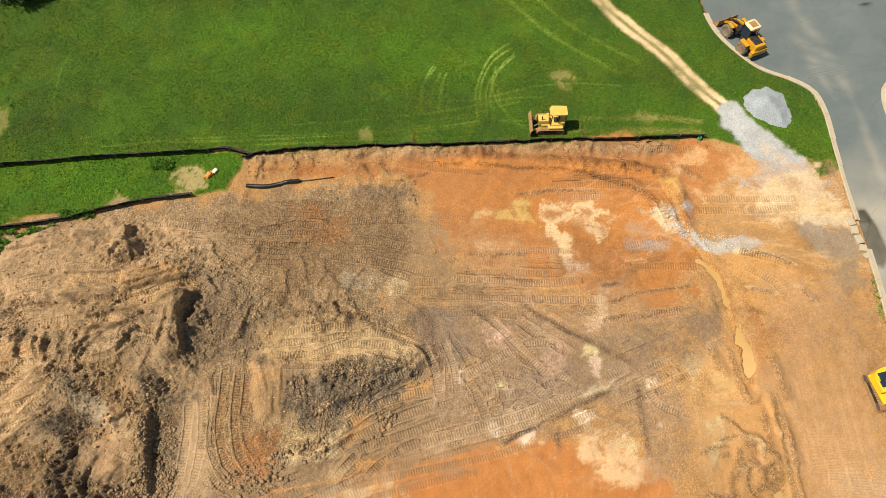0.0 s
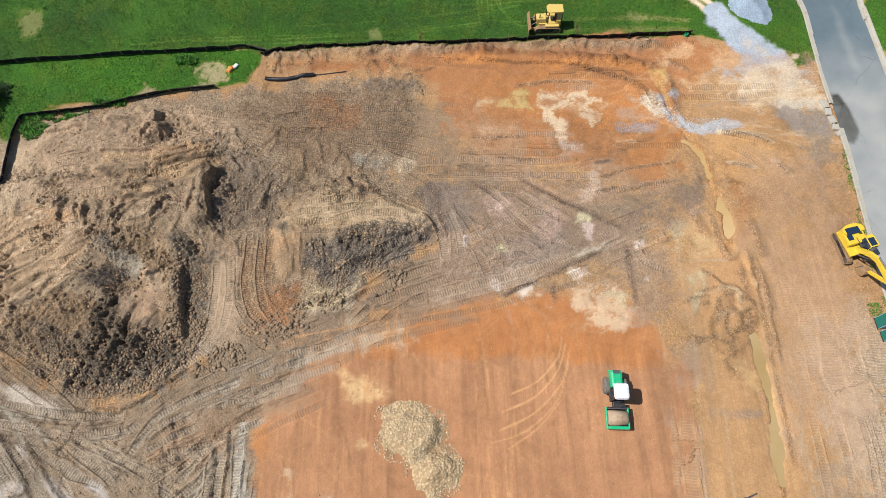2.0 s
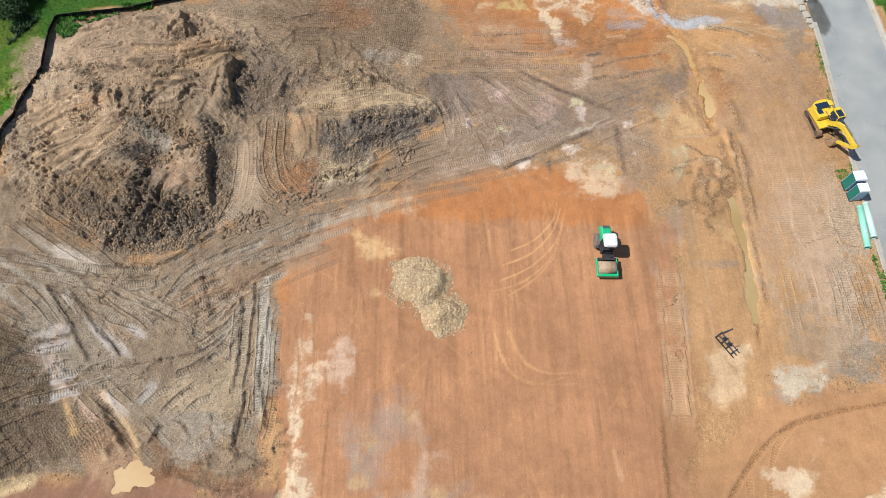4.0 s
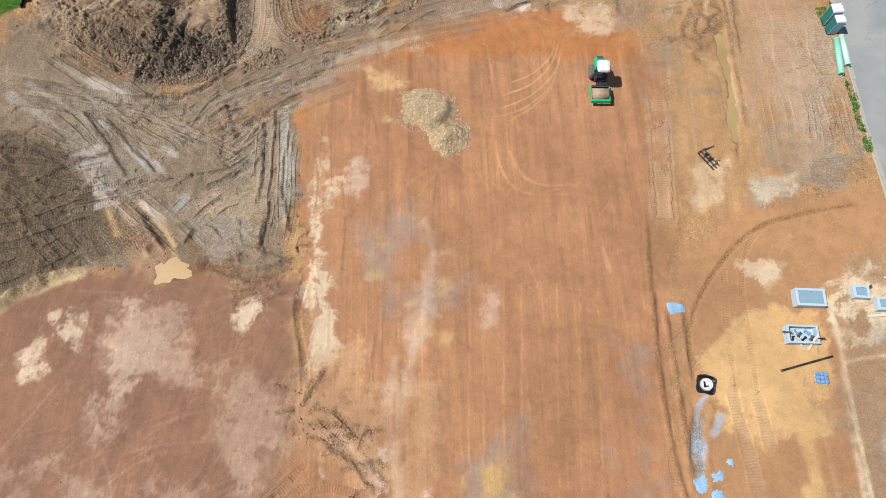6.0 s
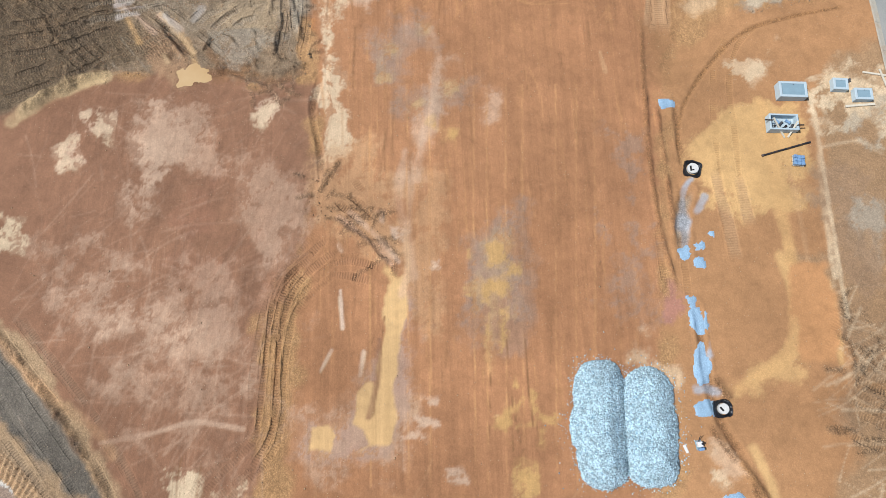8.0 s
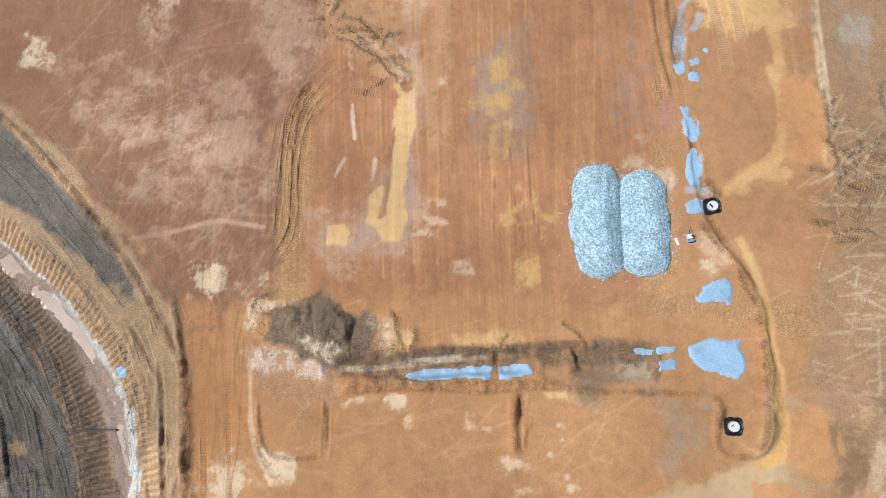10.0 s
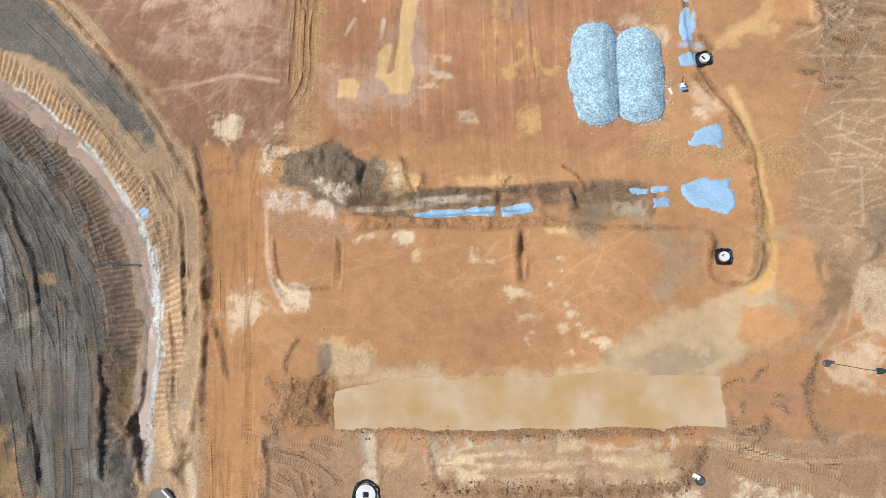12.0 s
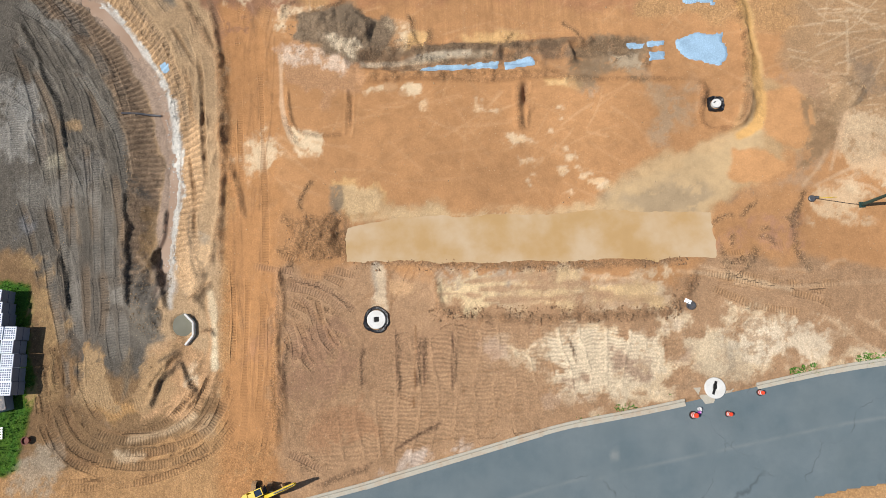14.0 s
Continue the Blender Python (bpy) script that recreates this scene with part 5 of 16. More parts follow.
strip([(14.4,57.7), (18.4,52.8), (22.4,49.3), (25.1,47.1)], 0.4, GRASS_PALE, 0.25, wet=0.0)
strip([(17.7,40.1), (25.2,39.8), (30.2,39.0)], 0.6, GRASS_DRY, 0.5, wet=0.0)
strip([(16.9,38.6), (23.8,38.4), (30.0,37.7)], 0.6, GRASS_DRY, 0.4, wet=0.0)
strip([(-36.1,40.9), (-36.9,43.0), (-37.0,47.5), (-35.7,52.2)], 0.17, GRASS_PALE, 0.19, wet=0.0)
patch([(15.6,45.8), (16.9,46.9), (17.9,45.3), (16.3,44.2)], GRASS_DRY, rag=0.7, soft=0.5, alpha=0.8)
patch([(-43.3,42.0), (-41.6,41.6), (-41.0,39.3), (-42.2,38.3)], GRASS_DRY, rag=0.7, soft=0.4, alpha=0.7)
patch([(24.1,40.5), (25.8,40.0), (25.1,39.4), (24.3,39.6)], GRASS_DRY, rag=0.6, soft=0.4, alpha=0.6)
patch([(-4.7,39.5), (-4.1,39.8), (-3.8,38.8), (-4.7,38.6)], GRASS_DRY, rag=0.5, soft=0.3, alpha=0.6)
patch([(40.8,33.2), (41.9,33.5), (41.9,30.6), (40.8,31.3)], DARK_CLAY, rag=0.6, soft=0.4, alpha=0.8)
patch([(32.3,35.1), (34.3,34.3), (33.7,31.8), (31.7,32.6)], ORANGE, rag=0.8, soft=0.4, alpha=0.7)
fan([(4.0,26.8), (9.5,22.7), (14.8,20.0), (19.9,17.9)], [(3.4,24.9), (6.6,19.7), (10.6,15.4), (13.9,11.3)], 5, GREY_DARK, 0.5, 0.07)
fan([(-6.5,7.7), (-0.5,8.0), (6.1,10.5), (14.0,12.4), (25.0,16.5)], [(-5.5,5.6), (0.5,6.5), (7.5,7.8), (15.3,10.2), (25.7,14.8)], 4, GREY_DARK, 0.5, 0.06)
fan([(-14.6,30.7), (-7.6,30.2), (-1.7,29.0), (4.0,25.5)], [(-14.8,26.6), (-8.5,26.5), (-2.2,25.0), (3.9,22.9)], 5, RUT, 0.5, 0.06)
fan([(6.7,23.4), (12.2,22.3), (19.5,22.9), (26.3,24.5)], [(5.7,26.1), (12.5,25.2), (19.8,24.8), (26.0,25.8)], 3, RUT, 0.5, 0.06)
fan([(6.6,33.0), (13.1,33.1), (20.8,33.1), (25.2,31.4)], [(6.6,34.1), (13.2,34.2), (20.9,33.9), (26.1,33.1)], 1, RUT, 0.5, 0.08)
fan([(29.6,30.4), (34.5,29.3), (39.2,28.3), (42.1,26.7)], [(29.7,27.6), (33.9,26.6), (38.6,25.6), (42.0,24.4)], 2, RUT_TAN, 0.12, 0.03)
fan([(27.3,17.6), (28.7,11.8), (28.8,5.6), (28.7,-1.1)], [(32.4,19.7), (32.6,11.6), (32.6,5.4), (32.3,-1.2)], 2, RUT_TAN, 0.08, 0.02)
fan([(-36.8,23.3), (-32.3,24.6), (-26.5,22.8), (-22.2,23.4)], [(-34.9,19.7), (-29.9,20.9), (-24.3,19.1), (-20.7,20.2)], 4, RUT, 0.4, 0.10)
fan([(-37.3,16.7), (-32.3,17.3), (-27.0,16.7), (-22.2,19.0)], [(-36.4,13.4), (-32.7,14.5), (-27.7,15.0), (-22.9,16.7)], 3, RUT, 0.4, 0.10)
fan([(-14.2,14.3), (-14.1,11.0), (-13.0,7.8), (-10.4,5.7)], [(-17.3,14.3), (-16.8,9.9), (-15.9,6.8), (-13.6,3.8)], 2, RUT, 0.3, 0.05)
fan([(-13.6,19.0), (-9.2,18.3), (-3.8,18.2), (1.1,16.3)], [(-12.8,16.6), (-8.5,16.5), (-3.2,16.4), (1.6,15.1)], 3, PALE, 0.3, 0.06)
fan([(35.3,14.0), (34.3,5.6), (33.4,-2.0), (32.7,-8.8)], [(39.1,14.3), (37.8,5.3), (36.7,-2.2), (35.3,-8.9)], 2, TAN_BROWN, 0.08, 0.02)
fan([(31.5,-2.2), (31.8,-6.2), (31.4,-11.2)], [(40.0,-3.0), (39.6,-6.9), (39.3,-10.6)], 5, GREY_DARK, 0.3, 0.06)
fan([(-38.1,-58.2), (-35.4,-66.8), (-33.8,-75.0), (-32.8,-82.7)], [(-43.2,-58.1), (-40.4,-66.7), (-38.2,-74.9), (-36.6,-82.6)], 6, FILL_GREY, 0.4, 0.05)
fan([(-41.0,-76.4), (-39.1,-81.0), (-37.7,-86.0)], [(-37.1,-76.4), (-35.7,-81.6), (-34.4,-86.1)], 2, BROWN_WEST, 0.4, 0.10)
fan([(-49.9,-57.8), (-43.2,-59.9), (-37.1,-64.0), (-33.4,-68.9), (-31.5,-75.4)], [(-48.6,-66.6), (-43.1,-67.7), (-38.2,-71.6), (-35.0,-76.2), (-33.7,-80.6)], 5, FILL_GREY, 0.35, 0.05)
fan([(-17.7,-85.6), (-11.8,-88.8), (-10.9,-91.7)], [(-18.4,-95.1), (-13.7,-95.3), (-10.0,-95.0)], 3, RUT, 0.35, 0.08)
fan([(19.2,-81.2), (23.2,-83.4), (28.3,-83.6), (33.9,-82.9)], [(18.9,-83.7), (23.0,-84.8), (28.0,-85.6), (33.5,-84.9)], 3, RUT, 0.35, 0.08)
fan([(-38.4,-87.9), (-36.2,-91.7), (-35.5,-95.4), (-32.9,-98.6)], [(-36.7,-87.0), (-34.9,-90.8), (-34.2,-94.5), (-31.7,-97.8)], 1, RUT, 0.5, 0.07)
fan([(32.3,-47.1), (34.4,-49.4), (37.4,-50.7)], [(30.8,-53.5), (33.4,-55.2), (36.4,-56.5)], 4, RUT_TAN, 0.4, 0.10)
fan([(-22.5,-85.5), (-21.4,-90.3), (-20.8,-95.0), (-22.0,-99.5)], [(-19.1,-85.6), (-18.5,-90.5), (-18.4,-95.1), (-19.2,-101.8)], 1, RUT, 0.1, 0.035)
scratches([(-11.9,2.4), (24.1,0.5), (16.4,-53.5), (-12.5,-52.7)], 220, 91, 3, RUT_PAD, 0.5, 1)
scratches([(-11.9,2.4), (24.1,0.5), (16.4,-53.5), (-12.5,-52.7)], 160, 91, 3, RUT, 0.5, 2)
scratches([(-11.6,2.8), (11.2,7.9), (22.6,2.8), (19.8,-16.3), (-12.1,-15.5)], 140, 95, 35, RUT_PAD, 0.4, 3)
scratches([(-38.8,-24.6), (-32.1,-20.4), (-14.2,-21.3), (-12.6,-33.2), (-15.7,-43.9), (-15.3,-59.7), (-32.1,-59.0)], 230, 60, 45, PALE_PINK, 0.16, 4)
scratches([(-39.5,-40.6), (-17.7,-38.6), (-17.3,-54.4), (-24.1,-58.4), (-28.3,-54.1)], 120, 20, 30, PALE_PINK, 0.2, 5)
scratches([(3.0,32.4), (24.7,31.4), (27.4,21.2), (14.8,20.6), (3.4,24.9)], 120, 5, 25, PALE_ORANGE, 0.4, 6)
scratches([(5.6,22.8), (28.0,18.7), (22.6,8.9), (6.0,7.3), (2.6,13.9)], 160, 20, 50, PALE_GREY, 0.4, 7)
scratches([(-21.1,-59.5), (23.2,-60.3), (22.8,-72.8), (7.1,-79.4), (-19.5,-76.8)], 200, 5, 40, PALE_ORANGE, 0.4, 8)
scratches([(29.4,-43.4), (38.6,-44.2), (32.9,-75.9), (27.8,-73.0)], 140, 15, 35, PALE, 0.4, 9)
scratches([(-18.2,-84.6), (33.3,-86.3), (32.1,-93.3), (1.1,-99.4), (-17.8,-102.2)], 200, 60, 40, RUT, 0.4, 10)
scratches([(31.8,-0.2), (41.0,-3.1), (40.5,-11.9), (30.0,-12.9)], 120, 88, 20, PALE_GREY, 0.4, 11)
scratches([(-23.7,-58.4), (-19.2,-58.5), (-17.8,-101.8), (-21.9,-101.7)], 80, 90, 4, RUT, 0.5, 12)
scratches([(-49.4,3.0), (-26.5,-2.9), (-15.2,-2.4), (-14.2,-20.8), (-24.7,-19.4), (-44.1,-21.9)], 160, 150, 40, PALE_GREY, 0.35, 13)
scratches([(29.8,33.0), (41.0,30.0), (41.5,22.0), (31.0,23.5)], 110, -8, 8, RUT_TAN, 0.6, 14, (2.0,9.0))
scratches([(29.8,33.0), (41.0,30.0), (41.5,22.0), (31.0,23.5)], 60, -8, 8, PALE, 0.6, 15, (2.0,9.0))
# ---- wash and damp sand round the pond's inflow
patch([(26.5,-68.6), (31.5,-67.3), (33.0,-69.5), (31.2,-74.4), (30.1,-78.2), (27.6,-79.9), (23.1,-79.7), (26.2,-77.0), (29.1,-73.3)], BROWN_SOUTH, rag=0.8, soft=0.5, alpha=0.9, wet=0.15)
patch([(26.0,-69.4), (28.3,-69.5), (29.4,-71.3), (29.0,-74.2), (28.0,-75.8), (26.0,-75.3), (25.4,-73.1)], SAND_WARM, rag=0.6, soft=0.3, wet=0.1, clod=0.05)
patch([(22.0,-75.0), (25.1,-75.0), (27.0,-76.6), (26.1,-78.0), (23.7,-78.6), (21.8,-77.5)], SAND_WARM, rag=0.6, soft=0.3, wet=0.1, clod=0.05)
patch([(16.2,-68.4), (19.5,-68.7), (18.8,-72.7), (16.4,-73.4)], PALE_GREY, rag=1.0, soft=0.8, alpha=0.35)
strip([(25.2,-62.5), (25.1,-64.9), (25.2,-67.0), (25.0,-69.4), (24.1,-72.0), (22.5,-73.9)], 0.9, SANDY_PUD, 0.9, wet=0.3)
patch([(23.7,-71.5), (25.9,-71.6), (25.6,-74.1), (24.2,-75.0), (22.9,-73.9)], SAND_WET, rag=0.5, soft=0.3, wet=0.3)
patch([(33.5,-68.1), (35.5,-67.6), (35.9,-71.2), (33.5,-71.5)], GREY_DARK, rag=0.8, soft=0.5, alpha=0.8)
strip([(31.7,-72.7), (30.7,-74.8), (29.4,-77.2), (27.7,-79.0)], 0.4, PALE, 0.35, wet=0.0)
patch([(-18.1,-63.7), (-14.0,-63.6), (-11.7,-64.7), (-12.0,-67.3), (-15.0,-68.3), (-17.5,-66.6)], REDDISH, rag=0.8, soft=0.4, alpha=0.7)
patch([(-18.1,-63.8), (-15.0,-63.8), (-12.0,-64.6), (-12.5,-65.2), (-17.0,-65.0)], PALE_PINK, rag=0.6, soft=0.3, alpha=0.9)
patch([(-14.8,-61.0), (-12.0,-62.5), (-11.0,-64.1), (-13.0,-64.3), (-14.5,-62.9)], PALE, rag=0.7, soft=0.3, alpha=0.8)
patch([(-6.5,-62.7), (-5.1,-62.4), (-4.2,-63.1), (-5.1,-63.9), (-6.5,-64.1)], SANDY_PUD, rag=0.5, soft=0.25, alpha=0.9)
patch([(-0.7,-63.4), (3.2,-63.1), (2.8,-63.8), (-0.3,-64.0)], SANDY_PUD, rag=0.5, soft=0.25, alpha=0.8)
patch([(-6.9,-65.9), (-4.9,-65.9), (-5.2,-66.4), (-6.8,-66.3)], PALE, rag=0.5, soft=0.2, alpha=0.7)
# ---- wet film round the pond ----
patch([(10.1,-80.5), (11.4,-79.0), (12.3,-77.6), (14.8,-76.8), (17.9,-75.9), (20.6,-73.9), (22.6,-73.3), (24.8,-72.1), (25.0,-74.2), (23.4,-76.8), (21.5,-78.7), (19.8,-80.9), (14.9,-80.9)], SAND_WET, rag=0.6, soft=0.9, wet=0.45)
patch([(11.4,-79.0), (13.3,-77.7), (16.3,-77.4), (18.6,-78.6), (18.9,-80.1), (15.9,-80.9), (12.5,-80.4)], GREY_WET, rag=0.6, soft=1.0, wet=0.6)
patch([(-11.8,-80.6), (-11.8,-78.5), (-9.8,-77.8), (-7.8,-79.4), (-4.8,-79.7), (-1.3,-79.8), (-0.8,-80.5)], SAND_WET, rag=0.8, soft=0.6, wet=0.3)
patch([(24.6,-69.3), (28.9,-70.7), (29.4,-74.0), (26.9,-77.5), (23.4,-78.3), (21.5,-78.7), (23.9,-75.2)], SAND_WET, rag=1.0, soft=0.8, wet=0.3)
# ---- cut faces and ridges on the spoil ----
berm([(-13.1,8.6), (-9.8,7.9), (-6.6,8.8), (-3.4,10.2), (1.0,11.6)], 0.3, 0.6, GREY_DARK, 0.4)
berm([(-11.2,-65.1), (-6.4,-65.6), (-2.5,-65.7), (1.9,-65.5), (5.3,-65.5)], -0.45, 0.8, DARK_CLAY, 0.7)
berm([(5.8,-65.0), (8.7,-65.0), (13.0,-64.9), (15.9,-64.9)], -0.3, 1.0, DARK_CLAY, 0.6)
berm([(-11.2,-63.8), (-6.4,-64.1), (2.0,-64.2), (8.3,-64.0), (16.0,-64.5)], 0.3, 0.7, DARK_CLAY, 0.5)
berm([(8.3,-63.9), (8.8,-65.1), (9.0,-66.6)], 0.35, 0.6, DARK_CLAY, 0.5)
berm([(2.0,-64.3), (2.1,-65.4)], 0.35, 0.5, DARK_CLAY, 0.6)
berm([(15.7,-64.7), (15.8,-65.9), (15.2,-67.3)], 0.25, 0.6, RUT, 0.5)
strip([(-17.1,-64.2), (-13.2,-64.5), (-10.8,-65.6)], 0.5, PALE, 0.7, wet=0.0)
strip([(-6.9,-65.3), (-1.5,-64.8), (1.4,-64.8)], 0.4, PALE, 0.6, wet=0.0)
strip([(-14.2,-62.3), (-13.2,-63.3), (-11.7,-63.8)], 0.5, PALE, 0.8, wet=0.0)
strip([(-15.2,-60.2), (-14.2,-61.8), (-13.2,-62.5)], 0.35, PALE, 0.7, wet=0.0)
strip([(-11.7,-64.8), (-12.0,-67.8)], 0.4, BLUISH, 0.5, wet=0.0)
strip([(-12.7,-65.7), (-13.3,-67.9)], 0.4, PALE, 0.5, wet=0.0)
broken_ground([(-46.2,-2.3), (-39.5,-3.5), (-30.8,-11.8), (-26.0,-16.6), (-32.2,-19.9), (-42.1,-22.5)], 60, 4, (0.040,0.110))
broken_ground([(-20.8,-16.7), (-16.2,-13.8), (-13.2,-9.0), (-12.2,-20.8), (-17.8,-21.8)], 35, 5, (0.050,0.140))
broken_ground([(-19.2,-59.3), (-9.3,-59.6), (-8.3,-63.5), (-11.7,-64.8), (-18.6,-63.6)], 15, 6, (0.050,0.150))
broken_ground([(-11.2,-63.4), (16.0,-64.2), (15.9,-65.4), (-6.4,-65.8), (-11.2,-65.6)], 20, 7, (0.040,0.125))
broken_ground([(-17.8,-79.6), (-12.3,-79.7), (-12.1,-84.0), (-17.7,-83.7)], 12, 8, (0.040,0.125))
broken_ground([(32.7,-44.8), (38.4,-45.3), (36.0,-58.5), (31.3,-56.7)], 35, 12, (0.030,0.090))
broken_ground([(20.3,-80.7), (26.5,-80.5), (26.7,-85.0), (19.7,-85.2)], 12, 13, (0.030,0.100))
broken_ground([(-16.9,36.5), (1.9,37.3), (28.5,36.6), (28.3,35.5), (1.9,35.4), (-16.0,32.8)], 45, 15, (0.080,0.200))
broken_ground([(-7.7,33.4), (0.6,33.4), (1.8,30.3), (-6.4,30.2)], 16, 16, (0.040,0.100))
broken_ground([(26.7,8.3), (30.7,7.5), (30.0,3.0), (25.9,1.5)], 18, 17, (0.040,0.110))
broken_ground([(-13.2,-30.8), (-8.8,-31.4), (-3.5,-37.3), (-4.9,-39.9), (-10.6,-36.1)], 25, 18, (0.030,0.100))
strip([(-23.9,-13.7), (-23.3,-12.5)], 0.5, PALE_SHEEN, 0.6, wet=0.6)
strip([(1.2,42.2), (1.7,45.2), (2.8,47.6)], 0.2, GRASS_PALE, 0.43, wet=0.0)
strip([(3.3,41.4), (3.8,45.1), (4.3,46.6)], 0.2, GRASS_PALE, 0.37, wet=0.0)
strip([(2.4,40.4), (7.1,41.3), (12.0,42.6)], 0.2, GRASS_PALE, 0.37, wet=0.0)
strip([(3.5,39.6), (8.3,40.4), (12.4,40.0)], 0.25, GRASS_PALE, 0.31, wet=0.0)
strip([(7.4,40.2), (7.4,44.2), (9.0,48.4), (11.3,50.5)], 0.2, GRASS_PALE, 0.50, wet=0.0)
strip([(9.2,40.1), (8.9,43.4), (9.8,46.4), (11.8,48.7)], 0.2, GRASS_PALE, 0.50, wet=0.0)
strip([(-24.3,38.1), (-12.8,38.5), (-1.2,39.3), (7.7,40.2)], 0.2, GRASS_PALE, 0.37, wet=0.0)
strip([(-17.4,37.7), (-7.0,38.1), (2.3,38.6)], 0.2, GRASS_PALE, 0.31, wet=0.0)
fan([(-37.6,21.6), (-32.7,22.7), (-27.1,23.1), (-20.0,22.4)], [(-35.2,15.6), (-30.5,16.6), (-25.1,17.3), (-19.3,16.2)], 5, RUT, 0.3, 0.05)
fan([(-37.3,13.1), (-33.1,13.1), (-30.2,15.0), (-29.1,18.3)], [(-32.5,7.6), (-29.1,8.8), (-26.5,12.4), (-26.8,17.6)], 4, SPOIL, 0.3, 0.05)
fan([(-24.9,28.3), (-19.4,27.5), (-14.4,25.2), (-8.3,23.7)], [(-25.0,24.6), (-18.9,23.1), (-14.0,20.9), (-10.5,20.5)], 4, SPOIL_DARK, 0.3, 0.05)
fan([(-13.9,18.8), (-8.2,19.8), (-2.3,18.2), (1.1,15.1)], [(-13.1,15.5), (-8.0,16.0), (-2.9,15.6), (0.5,14.5)], 4, SPOIL, 0.35, 0.05)
fan([(-37.4,4.8), (-33.5,1.0), (-28.3,-0.7), (-24.4,-0.2)], [(-35.8,6.5), (-31.9,2.6), (-28.1,0.9), (-25.2,1.4)], 2, GREY_DARK, 0.3, 0.05)
tread([(-38.5,25.9), (-26.6,27.5), (-19.2,25.3), (-19.6,18.9), (-30.2,15.0), (-37.7,14.9)], 10, 0.6)
# ---- the soil heap's flats, cuts and passes
patch([(-40.2,25.8), (-32.7,29.0), (-19.5,28.3), (-16.0,23.1), (-19.2,14.9), (-25.8,15.0), (-31.4,15.6), (-37.7,14.9)], SPOIL, rag=1.2, soft=0.8)
patch([(-35.9,21.6), (-26.1,24.6), (-19.6,23.8), (-19.9,21.0), (-25.3,18.9), (-30.7,17.6), (-35.5,16.9)], SPOIL_ORANGE, rag=1.2, soft=0.8, alpha=0.6)
patch([(-38.7,14.3), (-34.7,15.6), (-30.7,15.0), (-31.1,11.2), (-33.2,8.8), (-35.9,7.1), (-37.9,8.8)], SPOIL_ORANGE, rag=1.0, soft=0.6)
patch([(-37.3,15.6), (-35.8,15.9), (-31.1,16.9), (-31.1,15.3), (-34.4,14.3), (-36.8,13.1)], PALE_ORANGE, rag=0.9, soft=0.5, alpha=0.7)
patch([(-20.5,23.8), (-16.0,23.4), (-13.9,19.5), (-13.6,15.5), (-18.1,14.9), (-19.5,18.2)], GREY_DARK, rag=0.9, soft=0.7, alpha=0.5)
patch([(-17.9,18.9), (-14.0,19.9), (-14.7,15.5), (-16.9,14.9)], SPOIL_DARK, rag=1.0, soft=0.6, alpha=0.7)
patch([(-30.6,14.3), (-24.6,14.3), (-20.0,13.0), (-19.0,4.6), (-21.2,1.9), (-24.8,-0.7), (-28.7,-0.9), (-31.6,0.9), (-35.3,4.2), (-33.4,7.1), (-28.3,4.7), (-26.8,7.6), (-27.9,11.2)], RUBBLE, rag=1.6, soft=1.6, alpha=0.85)
patch([(-33.8,8.8), (-28.0,8.8), (-26.6,6.4), (-28.1,3.6), (-32.0,3.1), (-33.6,5.9)], SPOIL_DARK, rag=1.0, soft=0.6)
patch([(-26.4,8.8), (-21.7,8.7), (-21.2,5.2), (-24.3,5.3)], SPOIL_DARK, rag=0.9, soft=0.6)
patch([(-18.9,13.0), (-16.7,13.0), (-15.8,4.0), (-18.4,4.1)], MUD, rag=0.7, soft=0.5)
patch([(-16.0,14.2), (-12.4,14.2), (-12.0,8.6), (-15.0,6.3)], SPOIL_DARK, rag=1.0, soft=0.6, alpha=0.8)
patch([(-13.8,18.2), (-7.0,18.7), (-0.0,17.5), (1.6,14.5), (-6.8,14.7), (-13.6,14.8)], PALE_SPOIL, rag=0.6, soft=0.5)
patch([(-9.9,9.1), (-6.7,10.0), (-4.5,10.5), (-7.7,7.9), (-9.5,7.6)], YELLOW_PUD, rag=0.5, soft=0.3, alpha=0.8)
patch([(-13.8,14.2), (-10.2,14.1), (-8.4,11.6), (-12.1,10.4)], SPOIL_DARK, rag=0.8, soft=0.6)
patch([(-17.7,2.4), (-21.5,0.3), (-23.3,-1.3), (-21.1,0.5), (-17.8,2.9)], PALE_GREY, rag=0.5, soft=0.3, alpha=0.8)
patch([(-34.5,1.0), (-30.9,-0.1), (-29.1,-1.7), (-32.0,-1.7)], PALE_GREY, rag=0.5, soft=0.3, alpha=0.8)
fan([(-31.7,23.1), (-28.3,23.3), (-26.0,23.7)], [(-31.5,22.4), (-28.1,22.4), (-25.9,22.7)], 1, RUT, 0.3, 0.06)
fan([(-31.5,22.0), (-28.1,22.1), (-25.9,23.1), (-20.3,24.7)], [(-31.2,20.6), (-27.9,20.9), (-23.9,21.4), (-20.1,23.1)], 2, RUT, 0.4, 0.08)
fan([(-28.7,18.9), (-25.5,20.2), (-23.7,19.8), (-19.5,18.2)], [(-28.5,18.1), (-25.3,19.2), (-23.0,18.6), (-20.0,17.4)], 1, RUT, 0.4, 0.08)
fan([(-25.0,29.0), (-19.5,28.7), (-13.4,28.4)], [(-24.6,26.4), (-18.7,26.8), (-13.3,26.6)], 2, GREY_DARK, 0.5, 0.06)
fan([(-25.4,19.3), (-22.0,15.6), (-20.0,13.0)], [(-23.7,20.0), (-20.9,15.6), (-19.2,13.0)], 1, RUT, 0.4, 0.08)
